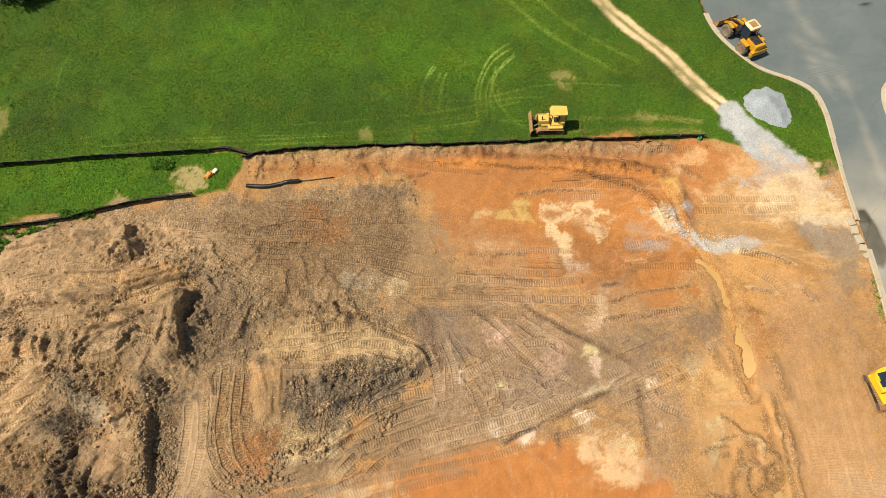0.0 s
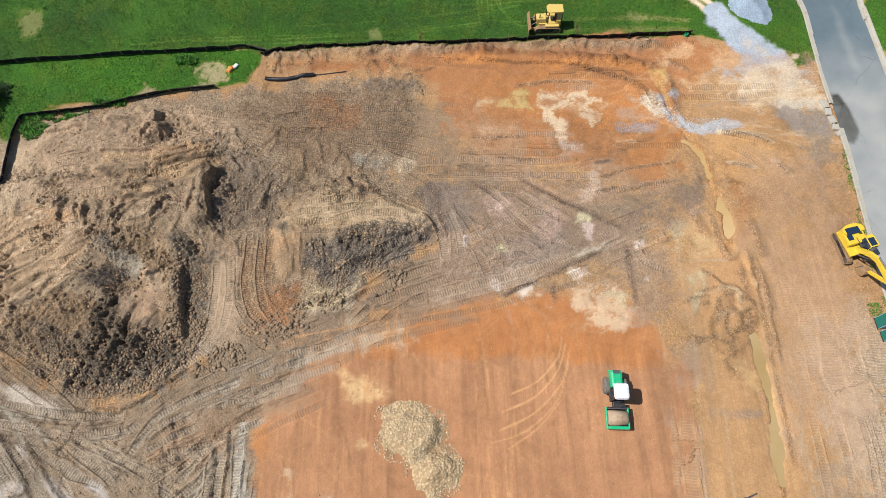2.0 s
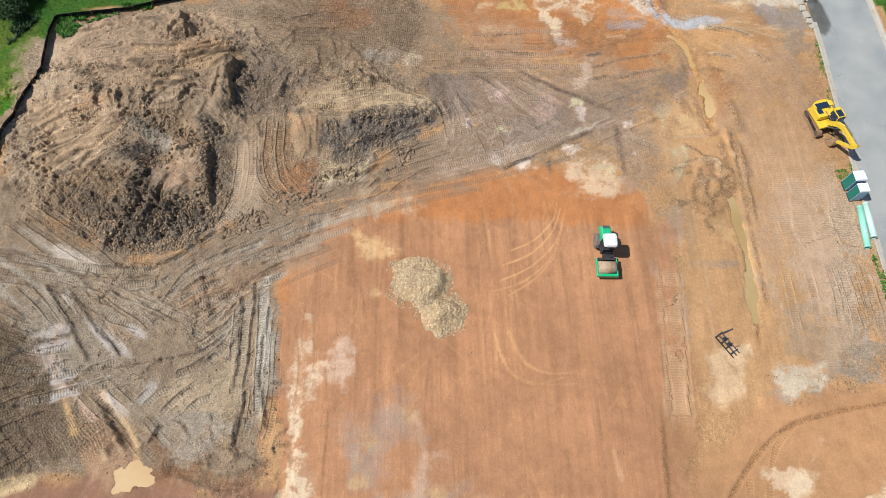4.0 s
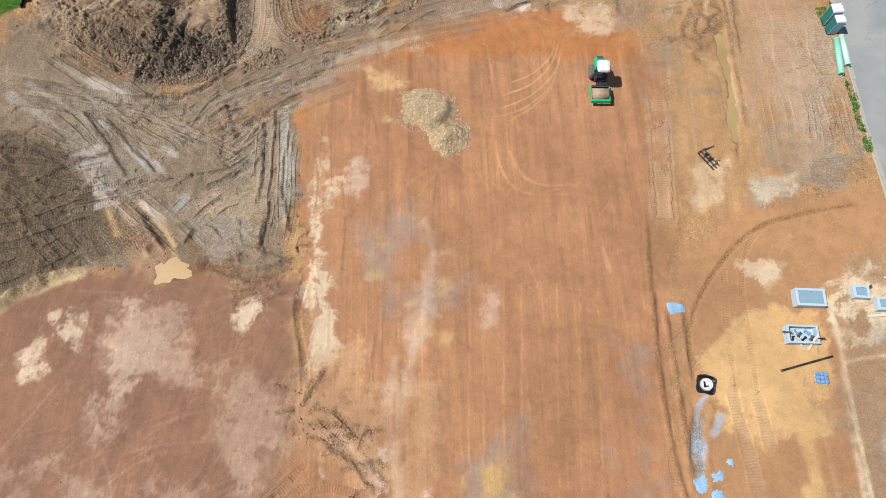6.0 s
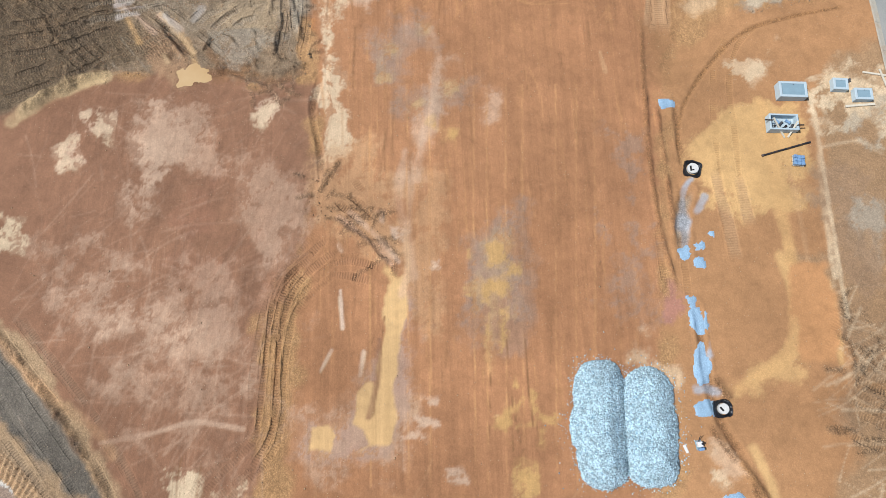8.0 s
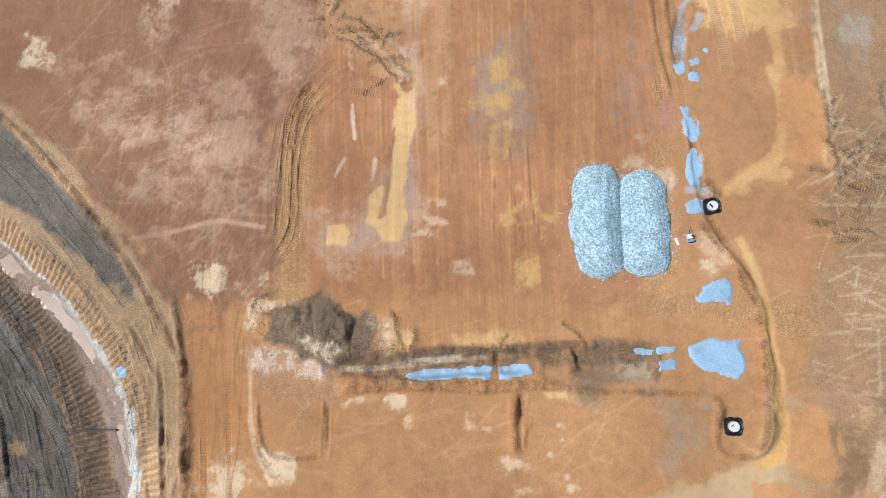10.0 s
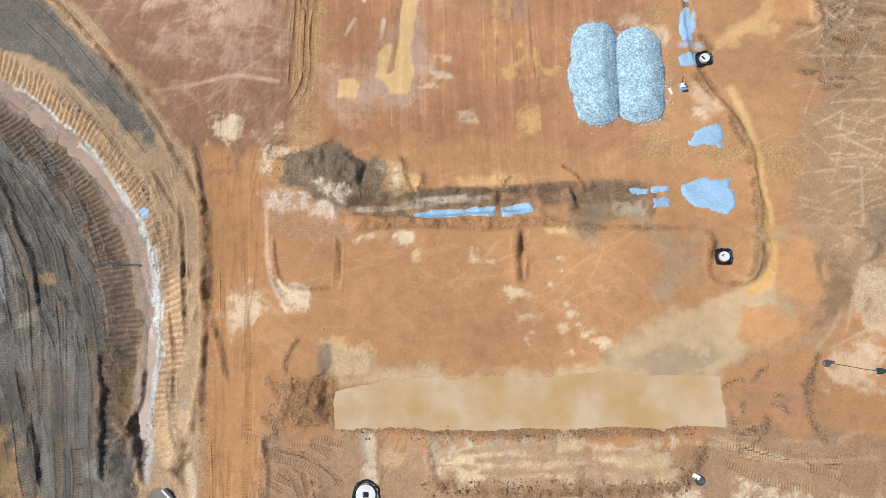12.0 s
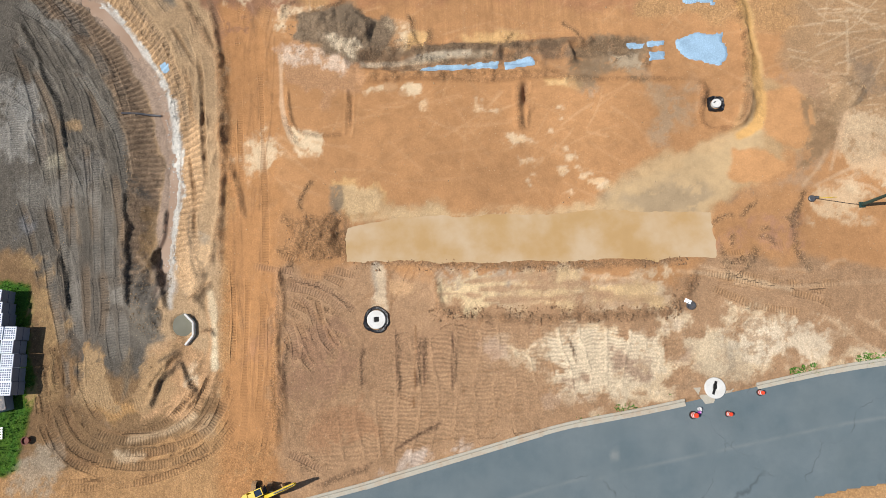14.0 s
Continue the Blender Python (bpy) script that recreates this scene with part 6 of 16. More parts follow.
fan([(-13.2,17.8), (-8.1,19.0), (-2.3,18.4), (1.1,16.1)], [(-13.1,15.5), (-8.0,17.0), (-2.9,16.2), (1.1,14.8)], 3, RUT, 0.4, 0.08)
fan([(-14.0,20.9), (-10.6,21.2), (-5.9,21.1)], [(-13.9,19.2), (-10.5,19.6), (-7.0,19.7)], 1, RUT, 0.4, 0.08)
fan([(-16.1,14.9), (-15.5,11.7), (-15.5,8.6), (-14.0,6.3)], [(-14.4,14.9), (-13.9,11.7), (-14.2,9.2), (-12.7,6.8)], 2, RUT, 0.45, 0.09)
fan([(-9.2,6.2), (-5.5,9.0), (-1.2,11.4), (2.2,12.8)], [(-5.4,4.3), (-2.3,7.2), (2.1,9.4), (5.4,10.5)], 4, GREY_DARK, 0.45, 0.08)
fan([(1.2,21.6), (6.5,21.4), (12.3,21.1)], [(1.2,20.4), (6.4,20.0), (12.2,19.8)], 1, GREY_DARK, 0.5, 0.07)
fan([(-1.2,23.1), (6.5,22.6), (15.3,22.0)], [(-1.2,22.3), (6.5,21.8), (15.3,21.3)], 1, RUT, 0.5, 0.06)
scarp([(-19.2,15.4), (-19.7,17.6), (-20.1,19.7), (-19.6,21.7)], 1.05, 2.2, SPOIL_DARK, 0.4)
scarp([(-20.6,4.2), (-20.9,7.0), (-21.1,9.0), (-21.3,11.2)], 0.6, 2.0, RUBBLE, 0.5)
scarp([(-27.4,24.7), (-25.7,25.4), (-24.5,26.0)], 0.52, 1.8, SPOIL_DARK, 0.4)
scarp([(-24.9,25.3), (-26.1,26.6), (-26.2,28.4)], 0.45, 1.8, SPOIL_DARK, 0.4)
scarp([(-29.9,-0.4), (-28.7,1.5), (-26.6,4.1), (-27.2,6.1), (-26.6,8.5)], 0.45, 2.0, RUBBLE, 0.5)
scarp([(-26.8,0.6), (-25.8,2.5), (-25.6,4.3), (-25.0,6.4), (-24.3,7.6)], 0.35, 1.6, RUBBLE, 0.5)
scarp([(-31.3,21.0), (-28.0,21.4), (-24.0,22.0), (-20.1,23.5)], 0.24, 1.6, SPOIL_DARK, 0.3)
scarp([(-29.1,19.5), (-27.1,19.9), (-25.5,20.6)], 0.27, 1.4, SPOIL_DARK, 0.3)
scarp([(-33.5,16.4), (-33.3,17.5), (-33.0,18.3)], 0.38, 1.2, SPOIL_DARK, 0.4)
scarp([(-31.0,15.0), (-31.5,16.3), (-31.9,17.5)], 0.33, 1.2, SPOIL_DARK, 0.4)
scarp([(-27.8,17.3), (-27.3,17.9), (-26.1,18.4)], 0.30, 1.2, SPOIL_DARK, 0.4)
scarp([(-17.8,14.9), (-17.2,13.0), (-16.7,10.5), (-16.7,7.5)], 0.12, 0.8, RUT, 0.4)
scarp([(-17.0,21.3), (-17.9,22.4), (-18.7,23.5)], 0.35, 1.5, RUBBLE, 0.5)
scarp([(-16.4,12.3), (-16.8,13.9), (-16.3,14.9)], 0.2, 1.0, RUBBLE, 0.5)
scarp([(-7.9,14.4), (-5.1,13.5), (-2.3,13.8), (0.2,14.6)], 0.35, 1.5, RUBBLE, 0.5)
scarp([(-5.5,18.7), (-6.1,19.7), (-6.6,20.9)], 0.3, 1.4, SPOIL_DARK, 0.4)
scarp([(-8.0,18.5), (-8.7,19.3), (-9.9,19.1)], 0.3, 1.2, SPOIL_DARK, 0.4)
scarp([(2.1,14.1), (1.8,15.4), (0.6,16.6)], 0.4, 2.0, SPOIL_DARK, 0.4)
scarp([(-12.2,11.3), (-8.8,10.2), (-5.6,11.5), (-2.3,12.5), (1.6,14.1)], 0.25, 1.2, RUBBLE, 0.5)
scarp([(-8.1,6.7), (-5.5,8.1), (-4.5,9.3)], 0.2, 1.0, RUT, 0.5)
scarp([(-13.1,8.4), (-11.5,9.2), (-9.8,8.5)], 0.2, 1.2, RUT, 0.5)
scarp([(-38.1,3.4), (-36.0,3.1), (-32.6,1.0), (-29.7,-1.2), (-25.2,-1.7), (-22.4,-0.2), (-19.7,1.9)], 0.30, 2.0, RUBBLE, 0.5)
scarp([(-37.2,5.9), (-35.0,3.1), (-31.6,0.9)], 0.2, 1.4, RUBBLE, 0.5)
broken_ground([(-31.9,4.8), (-26.3,4.7), (-20.5,4.1), (-21.2,1.9), (-24.8,-1.0), (-29.2,-0.9)], 30, 1, (0.06,0.20))
broken_ground([(-19.0,23.8), (-14.2,22.3), (-13.6,15.5), (-18.1,14.9)], 14, 2, (0.05,0.18))
scratches([(-38.7,14.3), (-31.8,15.0), (-31.1,11.2), (-35.9,7.1)], 60, 35, 8, PALE_ORANGE, 0.6, 21)
scratches([(-38.1,26.6), (-20.6,27.5), (-19.9,21.7), (-35.9,16.2)], 60, 5, 15, PALE_ORANGE, 0.4, 22)
# ---- crossing passes in the mud
# ---- tracks on the dark fill and bench
fan([(-38.1,-51.3), (-33.0,-57.7), (-29.7,-62.3), (-27.4,-67.8), (-26.7,-71.4)], [(-36.1,-51.3), (-31.0,-57.2), (-27.6,-62.3), (-25.9,-67.8), (-25.4,-71.5)], 3, FILL_DARK, 0.45, 0.05)
fan([(-43.1,-57.1), (-39.6,-62.7), (-36.7,-68.1), (-35.9,-71.2)], [(-41.3,-55.9), (-37.2,-61.6), (-33.8,-67.1), (-32.6,-71.3)], 4, FILL_DARK, 0.45, 0.05)
fan([(-36.8,-80.0), (-35.9,-85.0), (-35.3,-91.7)], [(-32.9,-80.2), (-32.6,-85.1), (-31.7,-90.9)], 4, FILL_DARK, 0.45, 0.05)
patch([(-18.4,29.4), (-8.6,30.9), (1.3,31.4), (5.4,24.7), (3.5,20.1), (-5.9,21.1), (-12.9,20.8), (-14.9,24.5)], GREY_SOIL, rag=1.0, soft=0.9, alpha=0.9)
patch([(-47.6,-5.6), (-39.2,-5.5), (-33.3,-9.3), (-30.5,-14.2), (-31.8,-19.3), (-36.4,-21.4), (-43.5,-24.5)], MUD_BROWN, rag=0.8, soft=0.6, clod=0.45)
patch([(-29.4,-14.2), (-25.7,-14.8), (-23.2,-18.9), (-24.4,-21.6), (-27.7,-19.9)], BROWN_SOUTH, rag=0.8, soft=0.5, alpha=0.8)
patch([(-23.4,-16.6), (-18.8,-15.5), (-17.4,-20.1), (-21.4,-21.2)], RUT, rag=0.8, soft=0.5, alpha=0.6)
strip([(-41.5,-1.6), (-36.0,-5.5), (-31.2,-8.7), (-26.1,-11.2), (-23.8,-13.1)], 0.9, PALE_GREY, 0.8, wet=0.1)
strip([(-40.1,-0.2), (-34.0,-4.2), (-28.6,-8.1), (-25.7,-10.3)], 0.5, PALE_GREY, 0.8, wet=0.1)
strip([(-38.0,0.5), (-32.0,-2.9), (-27.1,-6.8)], 0.4, PALE_GREY, 0.7, wet=0.1)
strip([(-34.3,-9.3), (-30.7,-12.4), (-27.7,-15.4)], 0.7, PALE_PINK, 0.7, wet=0.1)
strip([(-25.8,-8.7), (-22.5,-9.7), (-20.2,-11.3)], 0.5, PALE_GREY, 0.7, wet=0.2)
strip([(-15.4,-3.7), (-14.8,-10.2), (-15.0,-16.2)], 0.6, PALE_GREY, 0.7, wet=0.1)
berm([(-27.3,-13.9), (-25.9,-15.7), (-24.3,-17.7), (-23.8,-19.0)], -0.32, 0.55, MUD_DARK, 0.35)
berm([(-26.2,-17.4), (-25.1,-18.7)], -0.3, 0.5, MUD_DARK, 0.35)
scarp([(-23.3,-17.8), (-22.6,-16.6), (-22.4,-15.7)], 0.25, 1.0, MUD_DARK, 0.4)
scarp([(-40.2,-11.7), (-37.3,-10.8), (-33.4,-8.7), (-30.8,-8.0)], 0.16, 0.8, MUD_DARK, 0.5)
scarp([(-32.8,-12.3), (-29.8,-11.2), (-25.6,-10.9), (-20.3,-9.7), (-17.6,-8.5)], 0.14, 0.7, MUD_DARK, 0.5)
scarp([(-16.3,-18.5), (-15.6,-15.0), (-15.5,-8.9), (-15.7,-3.0)], 0.18, 0.7, MUD_DARK, 0.5)
scarp([(-13.6,-16.8), (-14.2,-12.6), (-14.3,-5.7)], 0.18, 0.7, MUD_DARK, 0.5)
fan([(-42.1,0.0), (-36.6,-0.9), (-31.0,-2.3), (-23.8,-2.7)], [(-41.7,-1.9), (-36.3,-2.7), (-30.7,-3.8), (-23.7,-3.8)], 2, MUD_DARK, 0.5, 0.15)
fan([(-22.9,-6.0), (-19.0,-2.0), (-13.6,1.2), (-8.0,2.9)], [(-22.1,-8.4), (-17.0,-5.5), (-12.3,-2.8), (-6.7,0.0)], 4, MUD_DARK, 0.5, 0.15)
fan([(-39.7,3.7), (-33.4,-0.9), (-27.3,-5.3), (-21.4,-9.6)], [(-38.3,5.0), (-31.4,0.4), (-25.3,-4.1), (-20.0,-7.8)], 2, MUD_DARK, 0.5, 0.15)
fan([(-33.7,-10.6), (-28.2,-9.5), (-23.1,-8.4), (-17.6,-5.5), (-15.6,-3.0)], [(-33.4,-12.3), (-27.5,-11.2), (-22.4,-9.9), (-16.9,-7.3), (-14.4,-4.3)], 2, MUD_DARK, 0.5, 0.15)
fan([(-39.6,-6.5), (-33.9,-9.5), (-26.9,-14.6), (-21.8,-19.5)], [(-37.8,-5.3), (-32.6,-8.3), (-25.6,-13.5), (-19.9,-18.5)], 2, MUD_DARK, 0.5, 0.15)
fan([(-14.9,-18.6), (-14.5,-14.3), (-14.5,-9.7), (-14.6,-4.9)], [(-13.9,-18.6), (-13.3,-14.3), (-13.4,-9.8), (-13.3,-6.2)], 2, MUD_DARK, 0.5, 0.08)
fan([(-43.7,-6.5), (-38.8,-10.6), (-34.8,-15.0), (-30.8,-18.3)], [(-44.4,-11.7), (-38.8,-15.0), (-35.2,-18.2), (-31.8,-20.8)], 2, MUD_DARK, 0.5, 0.15)
fan([(-22.7,-11.9), (-19.2,-10.8), (-16.7,-9.1), (-14.7,-6.7)], [(-21.5,-13.6), (-18.5,-12.5), (-16.0,-10.9), (-14.0,-9.2)], 1, MUD_DARK, 0.5, 0.15)
patch([(-12.8,-29.3), (-6.9,-27.4), (-4.4,-33.5), (-4.4,-40.0), (-8.6,-39.8)], PALE_ORANGE, rag=1.4, soft=0.8, alpha=0.5)
strip([(-3.6,-28.6), (-4.4,-32.5), (-3.4,-37.3), (-3.2,-40.4)], 0.9, PALE_PINK, 0.35, wet=0.0)
strip([(-8.7,-34.3), (-6.3,-36.7), (-4.4,-39.1)], 0.5, PALE_PINK, 0.8, wet=0.0)
patch([(-39.9,-1.6), (-31.7,-5.5), (-24.1,-10.0), (-25.4,-13.0), (-32.2,-9.3), (-39.3,-4.8)], PALE_GREY, rag=1.2, soft=0.7, alpha=0.55)
patch([(-24.6,-4.2), (-18.6,-3.0), (-14.1,-1.7), (-16.0,-8.9), (-18.8,-14.3), (-22.2,-12.5)], GREY_DARK, rag=1.4, soft=1.0, alpha=0.5)
patch([(-23.2,-13.1), (-17.9,-12.6), (-16.0,-16.8), (-19.5,-19.0), (-22.9,-16.6)], PALE_GREY, rag=1.0, soft=0.6, alpha=0.6)
streaks([(-38.8,-24.6), (-32.1,-20.4), (-14.2,-21.3), (-12.6,-33.2), (-15.7,-43.9), (-15.3,-59.7), (-32.1,-59.0)], 70)
streaks([(31.6,14.2), (38.9,15.7), (37.2,-2.2), (33.2,-16.7), (21.1,-16.3), (23.4,1.6)], 88)
strip([(-5.4,-39.8), (-4.3,-41.7), (-4.4,-44.2), (-4.8,-47.7), (-5.5,-50.6)], 1.0, SANDY_PUD, 0.8, wet=0.2)
patch([(-9.2,-52.3), (-7.5,-50.0), (-5.5,-50.1), (-4.1,-51.1), (-4.4,-53.5), (-5.6,-54.8), (-8.0,-55.2), (-9.9,-54.6)], SANDY_PUD, rag=1.0, soft=0.5, alpha=0.85, wet=0.45)
patch([(-11.8,-53.0), (-10.1,-52.8), (-10.3,-54.4), (-11.7,-54.1)], SANDY_PUD, rag=0.6, soft=0.4, alpha=0.85, wet=0.4)
patch([(-13.2,-51.3), (-4.1,-48.7), (-3.8,-56.2), (-11.7,-56.0)], PALE_PINK, rag=1.6, soft=1.0, alpha=0.4)
patch([(30.5,32.3), (36.3,31.0), (40.9,28.2), (41.3,25.2), (35.2,25.7), (31.0,28.4)], PALE, rag=1.8, soft=0.9, alpha=0.7)
patch([(31.4,33.9), (39.8,33.4), (41.3,29.7), (34.5,30.8)], PALE_ORANGE, rag=1.2, soft=0.8, alpha=0.6)
patch([(35.2,28.8), (41.0,26.3), (41.5,23.7), (35.2,25.7)], GREY_DARK, rag=1.2, soft=0.5, alpha=0.7)
patch([(29.4,29.3), (34.0,28.5), (34.9,27.3), (29.7,27.7)], BROWN_SOUTH, rag=1.0, soft=0.5, alpha=0.7)
patch([(37.3,25.2), (40.9,23.7), (40.8,18.8), (37.8,19.8)], PALE_GREY, rag=1.4, soft=0.5, alpha=0.6)
patch([(30.7,23.9), (37.6,24.0), (39.9,19.6), (35.6,15.3), (31.0,16.9)], RUT_TAN, rag=1.8, soft=1.0, alpha=0.45)
patch([(29.8,21.8), (32.6,22.0), (33.1,16.1), (30.5,14.3)], ORANGE, rag=1.4, soft=0.9, alpha=0.5)
patch([(41.0,21.6), (42.2,20.1), (41.0,13.6), (39.6,14.3)], GREY_DARK, rag=0.9, soft=0.5, alpha=0.6)
patch([(5.0,28.5), (13.4,27.3), (15.5,23.5), (9.4,21.6), (3.6,23.3)], BROWN_SOUTH, rag=1.6, soft=1.0, alpha=0.6)
patch([(15.8,26.4), (24.5,25.1), (25.6,20.7), (18.6,19.8), (14.2,22.8)], RUT, rag=1.8, soft=1.0, alpha=0.55)
patch([(7.7,22.4), (17.6,21.2), (25.5,20.0), (25.6,17.3), (14.8,16.5), (8.1,18.9)], BROWN_SOUTH, rag=1.6, soft=1.0, alpha=0.6)
patch([(10.9,18.1), (12.6,18.0), (14.3,12.0), (12.1,12.1)], PALE_GREY, rag=0.8, soft=0.5, alpha=0.4)
patch([(20.5,13.0), (23.3,13.5), (24.0,10.9), (20.6,9.9)], PALE_ORANGE, rag=0.9, soft=0.5, alpha=0.6)
strip([(7.0,9.9), (11.5,11.2), (16.0,12.3), (20.6,13.6)], 0.5, PALE_GREY, 0.5, wet=0.0)
strip([(12.5,16.7), (15.5,17.9), (18.4,18.4)], 0.4, PALE_ORANGE, 0.5, wet=0.0)
scarp([(6.5,35.0), (14.1,34.2), (20.2,32.8), (23.6,30.9), (25.8,27.6)], 0.25, 1.2, RUT, 0.5)
scarp([(25.8,27.6), (27.1,24.9), (28.0,23.4)], 0.25, 1.0, RUT, 0.5)
scarp([(-26.1,24.2), (-23.7,23.7), (-20.3,25.3)], 0.30, 1.4, SPOIL_DARK, 0.4)
scarp([(-36.5,19.2), (-33.4,20.1), (-31.2,20.6)], 0.30, 1.6, SPOIL_DARK, 0.4)
scarp([(-37.4,25.9), (-34.1,26.7), (-28.9,27.1)], 0.30, 1.6, SPOIL_DARK, 0.4)
scarp([(-28.4,15.6), (-27.8,16.9), (-27.2,17.5)], 0.45, 1.0, SPOIL_DARK, 0.5)
scarp([(-24.8,15.6), (-24.2,17.5), (-23.2,18.3)], 0.45, 1.2, SPOIL_DARK, 0.5)
scarp([(-21.6,16.3), (-21.1,18.3), (-20.9,20.0)], 0.38, 1.2, SPOIL_DARK, 0.5)
broken_ground([(-39.0,7.1), (-35.8,6.5), (-31.8,2.0), (-32.2,-0.6), (-37.7,2.1)], 14, 33, (0.06,0.2))
broken_ground([(-14.2,22.3), (-5.9,22.2), (-2.3,18.6), (-5.8,18.7), (-12.7,18.8)], 14, 34, (0.06,0.22))
patch([(25.0,-25.7), (28.2,-24.7), (32.9,-25.6), (32.9,-30.3), (31.3,-35.8), (26.3,-35.5), (24.6,-31.4)], SAND_LIGHT, rag=0.7, soft=0.35, alpha=0.9)
patch([(33.8,-24.0), (35.8,-23.6), (40.1,-23.3), (38.8,-29.1), (34.9,-27.8), (33.2,-26.7)], PALE, rag=1.6, soft=0.5, alpha=0.7)
patch([(36.1,-26.8), (39.4,-26.5), (38.6,-29.6), (36.4,-29.5)], PALE_GREY, rag=1.2, soft=0.5, alpha=0.6)
patch([(29.6,32.4), (36.7,33.0), (41.8,32.0), (42.2,28.8), (35.8,28.7), (31.4,30.7)], GRAVEL_PALE, rag=1.6, soft=0.6, alpha=0.45)
patch([(-2.4,22.1), (0.0,22.1), (-1.2,20.6), (-2.9,21.0)], PALE, rag=0.8, soft=0.4, alpha=0.6)
patch([(-5.9,23.3), (-2.9,22.4), (-3.5,21.4), (-5.9,22.2)], PALE_GREY, rag=0.8, soft=0.4, alpha=0.8)
patch([(-11.1,30.1), (-5.5,29.6), (-6.0,26.9), (-10.3,27.0)], ORANGE, rag=1.0, soft=0.6, alpha=0.5)
fan([(-15.2,27.6), (-7.3,28.0), (1.3,27.1)], [(-15.0,26.0), (-7.2,26.0), (1.2,24.9)], 2, GREY_DARK, 0.5, 0.07)
fan([(-13.1,24.1), (-7.2,25.1), (-2.4,24.2), (1.2,22.7)], [(-14.2,22.7), (-8.3,23.3), (-2.9,22.4), (0.0,20.9)], 2, GREY_DARK, 0.5, 0.07)
fan([(1.2,21.3), (6.5,20.9), (12.8,20.4)], [(1.2,19.5), (6.4,19.5), (12.7,19.0)], 1, RUT, 0.5, 0.07)
fan([(5.8,18.3), (11.3,16.0), (16.8,14.5)], [(3.3,14.4), (8.8,12.3), (14.2,11.4)], 3, GREY_DARK, 0.4, 0.06)
patch([(27.5,0.6), (29.3,1.1), (29.0,-1.3), (27.8,-1.5)], SANDY_PUD, rag=0.5, soft=0.3, alpha=0.9, wet=0.4)
patch([(37.3,3.7), (39.9,4.1), (41.6,1.8), (38.3,-9.0), (35.3,-8.9), (36.3,-2.1)], PALE_GREY, rag=1.8, soft=1.0, alpha=0.55)
patch([(35.0,12.7), (38.2,10.6), (35.4,-0.0), (32.0,-1.9), (32.8,5.6)], PALE_ORANGE, rag=1.8, soft=1.0, alpha=0.35)
patch([(24.8,9.6), (26.8,8.9), (25.4,1.6), (23.6,2.7)], GREY_SOIL, rag=1.0, soft=0.7, alpha=0.5)
strip([(8.2,-1.0), (10.5,0.0), (12.5,2.1), (12.9,3.8)], 0.16, RUT_PALE, 0.7, wet=0.0)
strip([(7.3,-2.5), (10.2,-1.3), (12.4,1.0), (13.2,3.2)], 0.16, RUT_PALE, 0.7, wet=0.0)
strip([(7.0,-4.0), (10.1,-2.6), (12.6,-0.1), (13.5,2.6)], 0.16, RUT_PALE, 0.7, wet=0.0)
strip([(6.2,-5.0), (9.2,-4.1), (12.1,-1.6), (13.2,1.5)], 0.16, RUT_PALE, 0.6, wet=0.0)
strip([(7.6,-5.5), (10.2,-3.9), (12.4,-1.6)], 0.16, RUT_PALE, 0.6, wet=0.0)
strip([(6.4,-10.3), (7.6,-12.6), (9.8,-13.5), (13.0,-13.6)], 0.18, RUT_PALE, 0.6, wet=0.0)
strip([(7.4,-8.9), (8.6,-11.7), (10.8,-12.6), (13.6,-12.7)], 0.18, RUT_PALE, 0.5, wet=0.0)
strip([(-10.7,4.5), (-7.5,5.0), (-3.3,5.7)], 0.2, RUT_PALE, 0.4, wet=0.0)
strip([(6.2,-9.0), (7.1,-12.2), (9.2,-13.5), (11.9,-13.0)], 0.18, RUT_PALE, 0.6, wet=0.0)
strip([(7.4,-8.5), (8.8,-11.7), (10.9,-12.7), (13.1,-12.5)], 0.18, RUT_PALE, 0.5, wet=0.0)
patch([(3.5,-73.4), (4.2,-73.3), (4.2,-73.7), (3.4,-73.6)], PALE, rag=0.35, soft=0.15, alpha=0.6)
patch([(4.7,-73.7), (5.4,-73.6), (5.4,-74.0), (4.6,-73.9)], PALE, rag=0.35, soft=0.15, alpha=0.6)
patch([(5.5,-75.2), (6.0,-75.1), (6.0,-75.5), (5.4,-75.4)], PALE, rag=0.35, soft=0.15, alpha=0.6)
patch([(4.9,-75.6), (5.5,-75.5), (5.6,-76.0), (4.8,-75.9)], PALE, rag=0.35, soft=0.15, alpha=0.6)
patch([(4.3,-76.6), (4.8,-76.6), (4.9,-77.0), (4.2,-76.9)], PALE, rag=0.35, soft=0.15, alpha=0.6)
patch([(6.9,-76.2), (7.5,-76.1), (7.6,-76.6), (6.9,-76.5)], PALE, rag=0.35, soft=0.15, alpha=0.6)
patch([(7.7,-75.3), (8.1,-75.2), (8.2,-75.6), (7.7,-75.6)], PALE, rag=0.35, soft=0.15, alpha=0.6)
patch([(8.2,-75.2), (8.8,-75.2), (8.9,-75.6), (8.2,-75.5)], PALE, rag=0.35, soft=0.15, alpha=0.6)
patch([(8.4,-76.0), (8.8,-75.9), (8.8,-76.5), (8.3,-76.4)], PALE, rag=0.35, soft=0.15, alpha=0.6)
patch([(9.4,-76.8), (9.9,-76.7), (9.9,-77.1), (9.3,-77.0)], PALE, rag=0.35, soft=0.15, alpha=0.6)
patch([(8.8,-77.1), (9.2,-77.0), (9.2,-77.4), (8.7,-77.3)], PALE, rag=0.35, soft=0.15, alpha=0.6)
